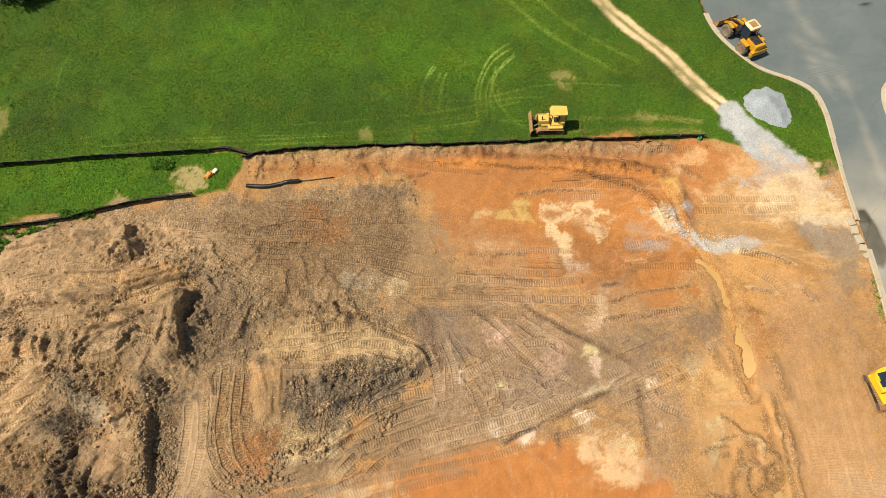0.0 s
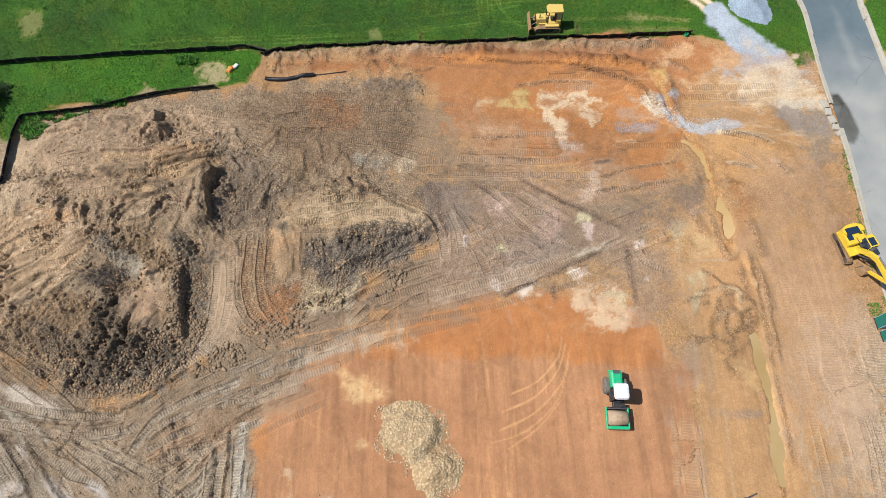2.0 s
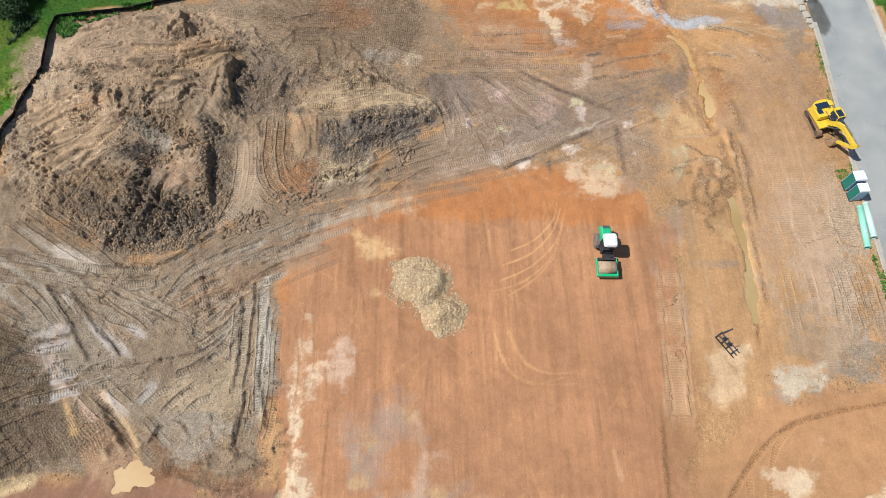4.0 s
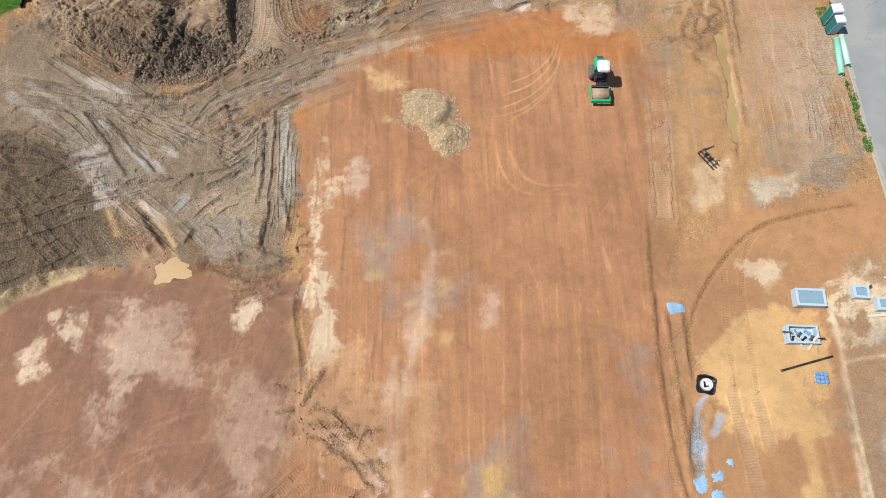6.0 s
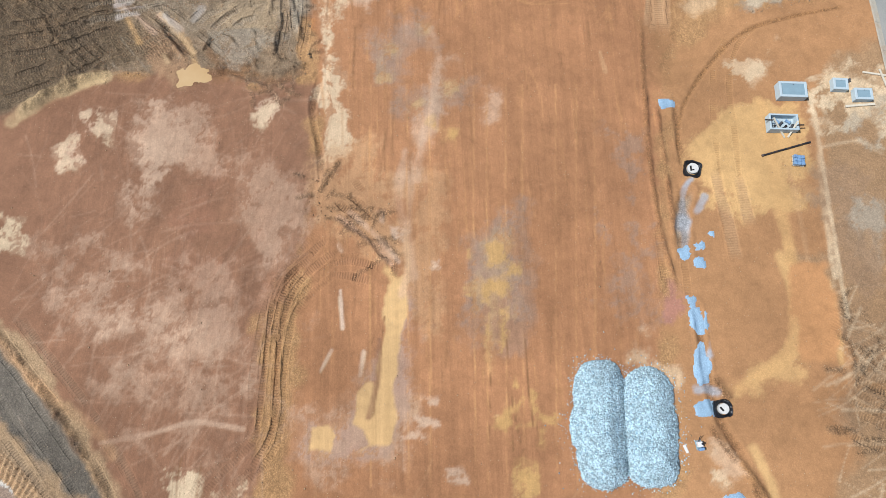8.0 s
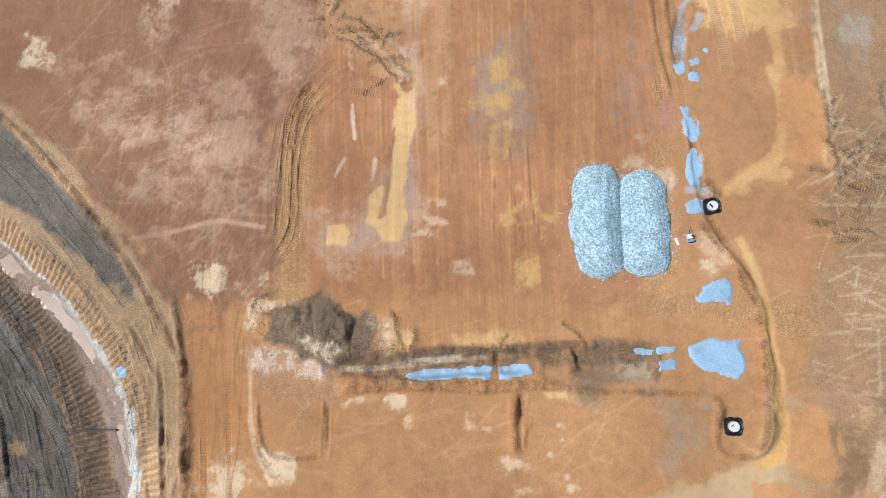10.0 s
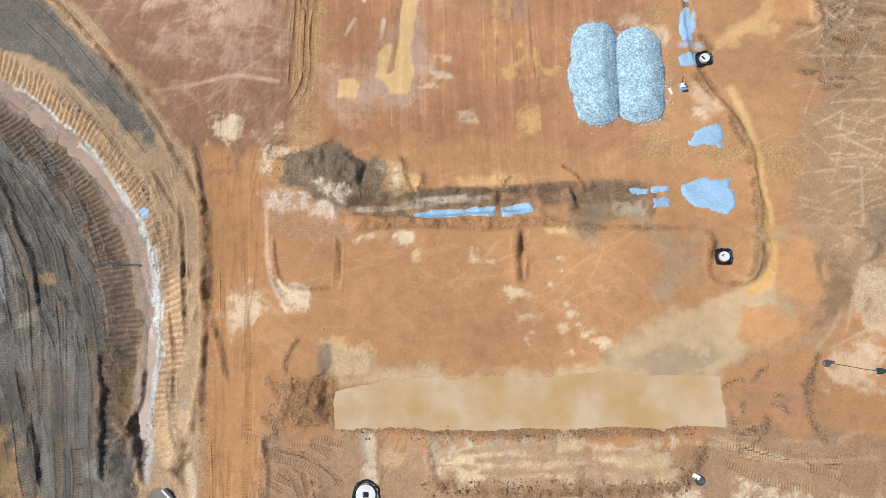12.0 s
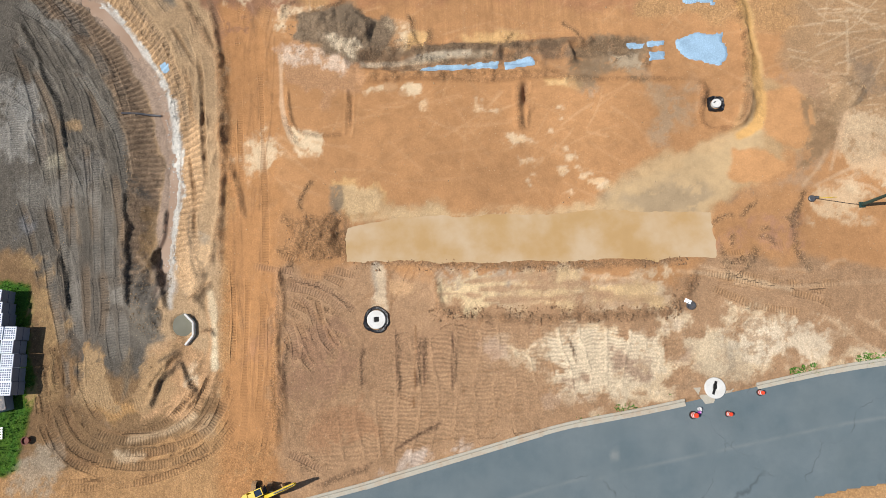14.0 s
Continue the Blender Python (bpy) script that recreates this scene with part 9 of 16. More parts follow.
patch([(-34.8,-92.2), (-34.1,-90.4), (-31.7,-90.5), (-31.4,-94.6), (-29.5,-95.6), (-31.3,-96.9), (-34.1,-95.4)], earth(190, 140, 86), rag=0.7, soft=0.4, alpha=0.95)
patch([(-31.0,-90.5), (-29.6,-90.5), (-29.6,-94.2), (-30.9,-95.6), (-31.3,-92.8)], earth(134, 112, 86), rag=0.5, soft=0.3, alpha=0.85)
patch([(-29.4,-91.0), (-25.7,-90.2), (-23.7,-91.2), (-23.4,-94.0), (-24.9,-96.7), (-28.6,-96.3), (-29.2,-93.8)], earth(206, 156, 108), rag=0.7, soft=0.4, alpha=0.95)
patch([(-26.0,-92.5), (-24.8,-92.3), (-24.6,-93.7), (-25.5,-93.9)], earth(232, 200, 160), rag=0.5, soft=0.2, alpha=0.9)
patch([(-27.5,-82.3), (-24.1,-82.4), (-23.7,-85.2), (-25.4,-86.4), (-27.3,-85.3)], earth(222, 178, 130), rag=0.6, soft=0.3, alpha=0.9)
strip([(-23.8,-86.4), (-23.4,-88.8), (-23.2,-92.6)], 0.55, earth(236, 208, 166), 0.85)
strip([(-28.0,-71.9), (-27.5,-76.7), (-27.5,-81.3)], 0.5, STONE_WHITE, 0.75)
strip([(-35.5,-58.2), (-33.6,-60.0), (-31.3,-63.2), (-29.1,-66.3), (-28.3,-69.7)], 0.4, STONE_WHITE, 0.7)
scarp([(-23.7,-85.2), (-24.9,-86.4), (-25.8,-87.1)], 0.3, 0.7, RUT, 0.7)
scarp([(-23.3,-90.3), (-23.7,-89.8), (-24.7,-90.0)], 0.25, 0.6, RUT, 0.7)
for way in ([(-28.2,-94.8), (-27.0,-92.0), (-26.1,-91.4)], [(-26.7,-96.6), (-25.0,-94.9), (-24.5,-94.0)], [(-25.4,-96.2), (-24.1,-94.4), (-23.6,-93.1)], [(-28.9,-94.3), (-27.6,-92.5), (-26.5,-92.0)]):
    scarp(way, 0.22, 0.8, earth(176, 124, 78), 0.6)
for way in ([(-36.6,-91.7), (-35.4,-95.4), (-33.3,-98.1), (-29.7,-99.2), (-26.1,-98.9), (-23.4,-97.6), (-22.1,-95.0)], [(-37.4,-90.7), (-36.1,-95.8), (-33.7,-99.1), (-29.6,-100.3), (-25.5,-99.9), (-22.9,-98.6)], [(-35.6,-90.8), (-34.6,-94.5), (-32.7,-97.5), (-29.3,-98.4), (-26.6,-98.0)], [(-38.4,-87.9), (-37.6,-91.6), (-36.6,-96.2), (-34.7,-99.5), (-31.0,-101.1)], [(-36.4,-89.8), (-35.1,-94.0), (-33.6,-96.4)], [(-33.2,-83.7), (-32.6,-87.1), (-32.7,-90.0)], [(-34.6,-83.1), (-34.2,-87.0), (-34.1,-89.9)], [(-36.7,-74.9), (-36.1,-79.0), (-35.7,-82.1)], [(-35.5,-72.3), (-34.6,-77.0), (-33.7,-82.1)], [(-40.6,-65.0), (-38.1,-70.6), (-37.0,-76.4), (-36.4,-81.1)], [(-42.9,-61.6), (-40.3,-68.4), (-38.7,-74.8)], [(-32.8,-75.0), (-31.9,-79.2), (-31.6,-82.7)], [(-37.0,-65.1), (-35.3,-67.9), (-34.0,-71.7)]):
    rut(way, 0.14, 0.6, alpha=0.35, color=earth(140, 108, 76))
strip([(-29.8,-98.2), (-26.7,-97.7), (-24.7,-96.6)], 0.6, earth(216, 178, 134), 0.85)
strip([(-30.8,-99.8), (-28.8,-99.5)], 0.5, earth(216, 178, 134), 0.8)
berm([(-24.8,-60.1), (-24.0,-63.0), (-23.5,-66.5), (-23.4,-70.9), (-23.4,-73.6)], 0.16, 0.35, earth(160, 122, 84), 0.3)
for way in ([(-27.1,-64.7), (-26.4,-68.1), (-26.0,-71.4)], [(-25.8,-64.1), (-25.3,-67.5), (-25.0,-72.0)], [(-28.6,-60.6), (-26.9,-63.5), (-25.8,-65.3)], [(-25.4,-67.5), (-24.9,-73.0), (-24.5,-76.8)], [(-26.5,-73.0), (-25.8,-77.3), (-25.3,-81.4)]):
    berm(way, -0.16, 0.28, earth(150, 110, 72), 0.6)
combed([(-31.3,-59.4), (-26.9,-63.5), (-24.4,-68.7), (-23.9,-75.2), (-27.4,-75.1), (-28.1,-69.7), (-29.9,-64.6)], 80, 0.05, 0.8)
combed([(-44.2,-58.1), (-39.1,-58.7), (-33.3,-68.5), (-30.8,-82.7), (-36.5,-83.1), (-41.9,-80.9)], 108, 0.012, 1.4)
# ---- gouged flanks of the soil heap
combed([(-40.9,14.9), (-30.5,16.6), (-28.6,10.6), (-31.7,6.5), (-36.9,7.1), (-39.4,8.8)], 40, 0.16, 1.3)
combed([(-28.3,4.7), (-21.6,4.7), (-21.1,0.8), (-25.4,-0.2), (-28.3,2.0)], 62, 0.14, 1.1)
combed([(-11.9,14.5), (-7.4,14.4), (-7.8,10.6), (-11.6,10.7)], 95, 0.08, 0.7)
combed([(-36.4,24.1), (-20.3,24.6), (-19.2,20.6), (-31.0,19.3), (-35.6,20.3)], 6, 0.10, 1.5)
combed([(-20.7,5.2), (-16.9,4.6), (-21.1,0.5), (-23.4,-0.2)], 55, 0.08, 0.8)
scarp([(-25.8,22.0), (-23.0,23.1), (-20.2,24.1)], 0.45, 1.8, SPOIL_DARK, 0.4)
scarp([(-28.3,20.2), (-25.6,20.9), (-22.8,21.7), (-20.0,22.4)], 0.35, 1.6, SPOIL_DARK, 0.4)
scarp([(-31.1,23.1), (-28.8,23.3), (-26.0,23.6)], 0.3, 1.4, SPOIL_DARK, 0.4)
scarp([(-27.6,24.7), (-26.1,26.0), (-24.5,25.3)], 0.55, 1.6, SPOIL_DARK, 0.5)
scarp([(-25.8,26.9), (-26.1,27.7), (-26.1,28.4)], 0.5, 1.5, SPOIL_DARK, 0.5)
patch([(-39.7,23.7), (-37.7,24.8), (-37.5,17.5), (-38.8,14.9), (-39.8,16.9)], earth(204, 170, 130), rag=0.8, soft=0.5, alpha=0.8)
patch([(-40.0,15.6), (-35.7,15.6), (-30.9,15.6), (-29.8,13.1), (-32.7,8.8), (-36.2,8.2), (-38.8,10.6)], earth(208, 168, 124), rag=1.0, soft=0.6, alpha=0.85)
patch([(-36.7,28.1), (-20.8,29.1), (-19.8,20.6), (-29.7,18.3), (-35.9,18.9), (-37.5,23.7)], earth(204, 166, 126), rag=1.2, soft=0.8, alpha=0.8)
patch([(-26.1,24.2), (-20.0,24.6), (-19.6,21.7), (-25.6,21.0)], earth(208, 162, 114), rag=0.6, soft=0.4, alpha=0.8)
patch([(-25.8,11.5), (-23.7,11.8), (-23.1,9.3), (-25.2,9.1)], earth(216, 170, 124), rag=0.5, soft=0.3, alpha=0.9)
patch([(-18.9,12.7), (-16.7,12.7), (-15.6,4.6), (-18.4,4.1), (-19.1,7.5)], earth(188, 154, 118), rag=0.6, soft=0.4, alpha=0.9)
patch([(-21.0,4.1), (-16.0,5.1), (-17.8,2.9), (-22.6,0.6), (-24.4,-0.5)], earth(190, 160, 128), rag=0.5, soft=0.3, alpha=0.85)
patch([(-12.9,17.1), (-5.8,18.0), (0.5,16.8), (1.9,15.1), (-2.3,15.2), (-8.5,14.7), (-13.0,14.8)], earth(206, 170, 126), rag=0.6, soft=0.4, alpha=0.85)
patch([(-9.9,9.4), (-5.0,10.5), (-4.2,9.7), (-7.6,7.6), (-9.8,7.5)], earth(210, 180, 134), rag=0.6, soft=0.3, alpha=0.9)

# ---- worn lanes, ribs and stains added over all
tread([(34.3,19.4), (39.4,19.6), (37.8,5.3), (36.1,-6.1), (31.3,-6.9), (32.8,5.6)], 88, 0.9)
tread([(33.7,2.8), (40.4,2.4), (39.2,-6.2), (37.5,-11.7), (30.6,-9.7)], 88, 0.9)
patch([(37.9,20.5), (40.8,20.9), (40.6,14.9), (40.7,12.3), (38.5,11.9), (37.7,15.1)], earth(160, 120, 82), rag=0.9, soft=0.6, alpha=0.6)
patch([(34.2,5.0), (39.6,6.4), (40.9,-0.3), (38.3,-9.0), (34.6,-11.6), (32.9,-6.0)], earth(196, 162, 126), rag=1.2, soft=0.6, alpha=0.7)
patch([(31.5,-5.9), (34.9,-7.0), (36.1,-10.8), (34.1,-13.3), (31.1,-11.5)], earth(182, 148, 112), rag=1.0, soft=0.5, alpha=0.6)
patch([(29.0,-12.7), (33.4,-12.9), (33.3,-14.6), (30.4,-15.8), (28.8,-14.4)], earth(206, 180, 146), rag=0.5, soft=0.25, alpha=0.9)
patch([(25.3,-11.3), (27.0,-11.8), (26.4,-15.2), (24.8,-15.6), (24.6,-13.5)], earth(220, 176, 128), rag=0.7, soft=0.3, alpha=0.8)
patch([(27.4,1.5), (29.2,1.9), (28.7,-1.3), (27.2,-1.7)], earth(206, 158, 104), rag=0.4, soft=0.25, alpha=0.85)
patch([(21.2,3.4), (24.2,3.3), (24.0,-0.5), (21.9,-1.5)], earth(176, 144, 112), rag=0.9, soft=0.5, alpha=0.55)
patch([(23.5,14.8), (27.4,16.5), (27.2,11.4), (23.4,7.3)], earth(200, 152, 100), rag=1.0, soft=0.5, alpha=0.6)
for way in ([(21.6,6.2), (21.7,0.6), (21.2,-5.5), (20.6,-12.0), (20.0,-16.4)], [(24.9,7.2), (24.2,1.6), (23.5,-4.6), (22.8,-11.2)], [(24.6,13.4), (24.3,8.5), (24.1,3.8)], [(25.9,-1.7), (25.3,-7.6), (24.9,-13.0)]):
    strip(way, 0.3, earth(214, 170, 124), 0.5)
for way in ([(29.9,11.2), (29.8,5.8), (29.6,0.3), (29.2,-5.8), (28.9,-11.4)], [(30.9,11.1), (30.8,6.9), (30.6,0.2), (30.4,-7.8)]):
    berm(way, -0.10, 0.3, earth(170, 122, 78), 0.45)
for way in ([(-18.4,12.4), (-18.2,8.7), (-18.3,5.2)], [(-17.4,12.6), (-16.9,8.1), (-17.3,4.4)], [(-18.2,4.1), (-20.2,1.9), (-22.5,0.4)]):
    rut(way, 0.05, 0.55, alpha=0.3, color=earth(196, 164, 128))
strip([(-23.8,-17.6), (-25.1,-15.9), (-26.4,-14.4), (-27.2,-13.4)], 0.5, earth(224, 182, 130), 0.9, wet=0.2)
strip([(-26.2,-18.7), (-26.6,-17.8)], 0.35, earth(214, 172, 124), 0.7)
patch([(-11.7,-79.6), (-4.8,-79.5), (2.2,-79.9), (7.2,-79.7), (10.1,-79.9), (10.1,-80.9), (2.1,-81.0), (-7.8,-80.8), (-11.9,-81.0)], earth(216, 176, 126), rag=0.5, soft=0.5, alpha=0.75, wet=0.25)
patch([(-12.5,-77.4), (-10.5,-77.2), (-9.2,-78.4), (-9.4,-79.8), (-11.7,-80.0), (-12.6,-79.3)], earth(226, 184, 132), rag=0.3, soft=0.2, alpha=0.9)
patch([(-13.3,-77.4), (-12.6,-77.3), (-12.6,-79.8), (-13.2,-79.8)], earth(150, 126, 98), rag=0.25, soft=0.2, alpha=0.8)
for way in ([(-22.3,-61.9), (-21.8,-69.9), (-21.4,-76.9)], [(-20.0,-65.4), (-19.6,-73.2), (-19.2,-80.6), (-19.1,-85.6)], [(-20.6,-84.6), (-20.6,-90.4), (-20.7,-95.9)], [(-19.2,-86.6), (-19.3,-92.3), (-19.5,-96.9)], [(-22.0,-84.0), (-21.7,-88.4), (-21.7,-92.7)]):
    rut(way, 0.05, 0.45, alpha=0.3, color=earth(180, 122, 72))
for way in ([(-17.9,-83.7), (-18.1,-88.6), (-17.8,-95.1), (-18.0,-99.6)], [(-23.1,-75.2), (-23.1,-80.4), (-23.1,-84.5)]):
    berm(way, 0.12, 0.4, earth(176, 122, 78), 0.35)



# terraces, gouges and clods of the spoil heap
# the dark brown serves damp lips and painted shade in pits and gouges
CLAY_TAN, SPOIL_DAMP_SHADE = earth(214, 172, 124), earth(138, 112, 84)
for pts in ([(-24.5,21.4), (-22.9,22.2), (-19.2,23.4), (-18.7,21.8), (-21.6,21.2), (-24.1,20.5)], [(-30.6,22.8), (-27.4,23.1), (-26.3,22.5), (-30.2,21.7)], [(-28.9,20.8), (-23.8,21.2), (-20.9,20.8), (-23.6,20.0), (-28.5,20.2)],
            [(-28.4,18.6), (-25.4,19.4), (-24.7,18.4), (-28.1,18.1)], [(-20.4,20.1), (-18.6,21.1), (-18.2,20.2), (-19.6,19.0), (-19.9,18.0)], [(-36.3,13.4), (-34.4,15.0), (-34.3,13.6), (-36.4,12.0)]):
    patch(pts, CLAY_TAN, rag=0.25, soft=0.15, alpha=0.9)
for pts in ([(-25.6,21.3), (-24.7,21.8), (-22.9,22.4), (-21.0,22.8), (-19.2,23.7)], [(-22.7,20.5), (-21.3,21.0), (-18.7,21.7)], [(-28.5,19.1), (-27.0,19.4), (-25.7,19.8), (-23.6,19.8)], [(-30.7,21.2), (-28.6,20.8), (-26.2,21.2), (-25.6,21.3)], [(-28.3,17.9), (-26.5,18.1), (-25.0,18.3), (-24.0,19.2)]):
    scarp(pts, 0.26, 1.3, SPOIL_DAMP_SHADE, 0.9)
    berm(pts, 0.08, 0.35, SPOIL_DAMP_SHADE, 0.45)
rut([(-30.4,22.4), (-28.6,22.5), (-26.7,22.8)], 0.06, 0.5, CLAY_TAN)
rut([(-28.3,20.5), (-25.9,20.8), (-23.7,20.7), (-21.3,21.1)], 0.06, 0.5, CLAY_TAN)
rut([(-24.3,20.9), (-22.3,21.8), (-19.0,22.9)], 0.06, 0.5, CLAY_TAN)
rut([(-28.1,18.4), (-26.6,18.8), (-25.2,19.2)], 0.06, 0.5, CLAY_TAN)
# pit painted dark for the shade it lies in
berm([(-26.9,24.0), (-26.1,24.4), (-25.4,24.7), (-24.6,24.9), (-23.8,25.5)], -0.2, 0.5, SPOIL_DAMP_SHADE, 0.8)
scarp([(-25.7,24.6), (-25.3,25.2), (-25.2,26.3), (-25.5,27.5)], 0.2, 1.0, SPOIL_DAMP_SHADE, 0.7)
# gouges whose dropping faces get shade painted on
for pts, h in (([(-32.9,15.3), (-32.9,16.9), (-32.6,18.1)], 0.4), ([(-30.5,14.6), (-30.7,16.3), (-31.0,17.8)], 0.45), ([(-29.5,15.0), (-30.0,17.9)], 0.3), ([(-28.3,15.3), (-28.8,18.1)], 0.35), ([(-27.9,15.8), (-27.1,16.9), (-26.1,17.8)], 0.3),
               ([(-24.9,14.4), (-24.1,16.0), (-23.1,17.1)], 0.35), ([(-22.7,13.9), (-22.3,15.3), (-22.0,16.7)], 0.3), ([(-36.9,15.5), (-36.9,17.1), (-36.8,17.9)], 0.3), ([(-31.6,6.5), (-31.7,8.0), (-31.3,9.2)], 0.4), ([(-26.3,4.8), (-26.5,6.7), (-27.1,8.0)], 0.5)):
    scarp(pts, 0.5 * h, 0.7, SPOIL_DAMP_SHADE, 0.75)
for pts in ([(-36.0,16.2), (-34.7,16.5), (-33.7,15.8), (-34.8,15.5)], [(-33.2,15.0), (-32.2,15.6), (-30.3,14.8), (-31.2,13.6)], [(-24.5,9.4), (-24.0,10.6), (-22.6,10.2), (-22.4,8.9), (-23.4,8.6)], [(-28.8,12.1), (-28.2,12.2), (-27.9,11.5), (-28.2,11.3)]):
    patch(pts, earth(226, 186, 142), rag=0.3, soft=0.2, alpha=0.9)
patch([(-28.1,12.4), (-26.3,12.7), (-24.7,11.9), (-24.3,10.7), (-25.3,9.7), (-26.4,10.2), (-27.9,11.6)], earth(196, 176, 146), rag=0.4, soft=0.25)
patch([(-29.4,13.9), (-28.7,14.5), (-27.7,14.8), (-27.9,13.0), (-28.8,12.4)], earth(170, 150, 124), rag=0.4, soft=0.25)
patch([(-22.6,13.9), (-20.8,15.2), (-19.0,12.1), (-20.1,10.4), (-22.2,11.6)], earth(150, 128, 102), rag=0.7, soft=0.4, alpha=0.85)
patch([(-26.6,8.5), (-21.8,8.2), (-21.0,6.7), (-23.7,6.1), (-26.1,6.8)], earth(190, 150, 112), rag=0.4, soft=0.3, alpha=0.9)
for pts, wide in (([(-33.6,9.4), (-33.0,10.1), (-32.3,10.9)], 0.9), ([(-31.6,9.6), (-30.9,10.4), (-30.2,11.1)], 0.6), ([(-35.6,7.3), (-34.6,8.4), (-33.4,9.9)], 0.9), ([(-36.1,10.7), (-34.9,11.3), (-33.7,12.0)], 0.7), ([(-32.5,8.4), (-31.9,9.2), (-31.4,9.8)], 0.6), ([(-36.3,12.4), (-35.2,12.9), (-34.3,13.5)], 0.5)):
    strip(pts, wide, earth(220, 182, 138), 0.75)
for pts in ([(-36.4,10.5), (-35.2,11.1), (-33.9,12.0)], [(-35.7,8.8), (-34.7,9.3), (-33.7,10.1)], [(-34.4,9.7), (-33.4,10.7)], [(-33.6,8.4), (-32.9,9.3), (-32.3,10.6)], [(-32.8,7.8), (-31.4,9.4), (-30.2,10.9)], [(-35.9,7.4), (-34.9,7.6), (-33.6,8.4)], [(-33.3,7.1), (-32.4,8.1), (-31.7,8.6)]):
    scarp(pts, 0.14, 0.7, SPOIL_DAMP_SHADE, 0.8)
rut([(-23.6,7.8), (-22.4,7.3), (-21.0,6.8)], 0.06, 0.55, SPOIL)
rut([(-21.3,14.7), (-20.3,13.6), (-19.8,12.1)], 0.07, 0.6, CLAY_TAN)
rut([(-35.4,5.6), (-35.0,4.8), (-34.7,3.8)], 0.07, 0.6, SPOIL)


# pale, yellow and grey silt on the north flat
for pts in ([(10.4,30.9), (11.9,31.1), (12.8,30.3), (11.9,29.9), (12.5,28.1), (11.0,28.1), (9.4,28.4), (8.5,28.6), (8.8,29.4), (9.8,29.8)],):
    patch(pts, earth(208, 166, 100), rag=0.35, soft=0.2, alpha=0.95)
patch([(6.6,29.6), (8.0,29.9), (9.3,29.4), (8.2,29.0), (6.7,29.2)], earth(214, 176, 128), rag=0.4, soft=0.2, alpha=0.7)
for pts in ([(12.7,30.6), (15.3,30.6), (18.0,30.3), (19.3,29.6), (20.3,28.9), (19.6,28.3), (18.5,28.2), (18.7,27.4), (18.2,25.8), (17.4,27.1), (17.3,28.0), (16.0,28.2), (15.0,27.7), (13.6,28.1), (12.7,28.7)], [(12.9,27.6), (14.2,27.7), (15.0,27.1), (15.6,26.3), (15.2,25.4), (14.4,26.3), (13.5,27.0)], [(19.7,28.8), (20.8,28.8), (20.6,28.3), (19.5,28.0)]):
    patch(pts, earth(230, 194, 150), rag=0.9, soft=0.25, alpha=0.85)
for pts in ([(13.2,29.6), (15.4,29.2), (14.2,28.6), (13.0,28.9)], [(16.1,28.1), (16.9,28.2), (17.0,26.9), (16.2,26.5), (15.4,27.3)], [(16.8,29.6), (18.7,29.1), (17.8,28.7)]):
    patch(pts, ORANGE, rag=0.5, soft=0.3, alpha=0.8)
for pts, tone in (([(20.7,28.4), (23.7,27.7), (24.7,26.4), (22.3,26.3), (20.7,27.0)], earth(186, 142, 108)), ([(20.6,25.8), (24.1,26.0), (23.8,25.1), (21.0,25.0)], earth(168, 148, 136)), ([(23.4,29.3), (25.2,29.5), (25.9,27.6), (26.2,26.5), (24.8,27.0)], earth(218, 184, 150)),
                  ([(6.1,26.5), (9.8,26.6), (10.4,25.7), (6.7,25.2)], earth(206, 160, 116)), ([(20.1,24.4), (22.7,24.5), (22.7,23.5), (20.2,23.3)], earth(216, 170, 124)), ([(15.5,23.6), (17.3,24.0), (16.9,22.8), (15.3,22.6)], earth(200, 168, 142)), ([(16.9,20.3), (18.1,20.5), (18.2,18.9), (17.2,18.3)], earth(206, 172, 138))):
    patch(pts, tone, rag=0.7, soft=0.25, alpha=0.75)
for pts in ([(10.4,31.5), (13.8,31.8), (16.3,31.8), (19.1,31.3)], [(5.5,25.4), (7.9,25.0), (11.5,25.2)], [(17.6,21.3), (18.9,21.6), (19.7,21.8)], [(17.9,19.8), (21.6,20.7), (26.3,21.5)], [(19.5,18.2), (22.4,18.8), (25.9,19.2)], [(7.6,23.1), (9.5,22.6), (13.0,22.2)]):
    strip(pts, 0.3, BROWN_SOUTH, 0.7)
    scarp(pts, 0.06, 0.5, BROWN_SOUTH, 0.6)
scarp([(17.2,18.0), (18.5,18.5), (19.9,18.8)], 0.14, 0.7, GREY_DARK, 0.9)
for pts in ([(3.6,22.7), (7.7,22.4), (13.0,21.9), (16.5,22.3)], [(3.5,21.0), (9.4,20.6), (15.1,20.2), (20.9,20.0)], [(10.0,25.5), (14.8,25.1), (19.2,25.2)], [(11.9,31.3), (16.2,30.9), (19.9,30.8)], [(18.4,18.2), (21.8,18.6), (25.3,18.9)]):
    rut(pts, 0.03, 0.6, earth(188, 150, 118), 0.4)
# stony fringe and washed lanes beside the gully
for pts in ([(27.1,29.3), (27.1,27.2), (27.5,25.5), (29.1,24.6), (31.1,25.2), (32.8,25.2)], [(25.5,29.0), (25.9,27.7), (26.3,26.5)]):
    strip(pts, 0.9, earth(186, 186, 186), 0.7, rag=0.8)
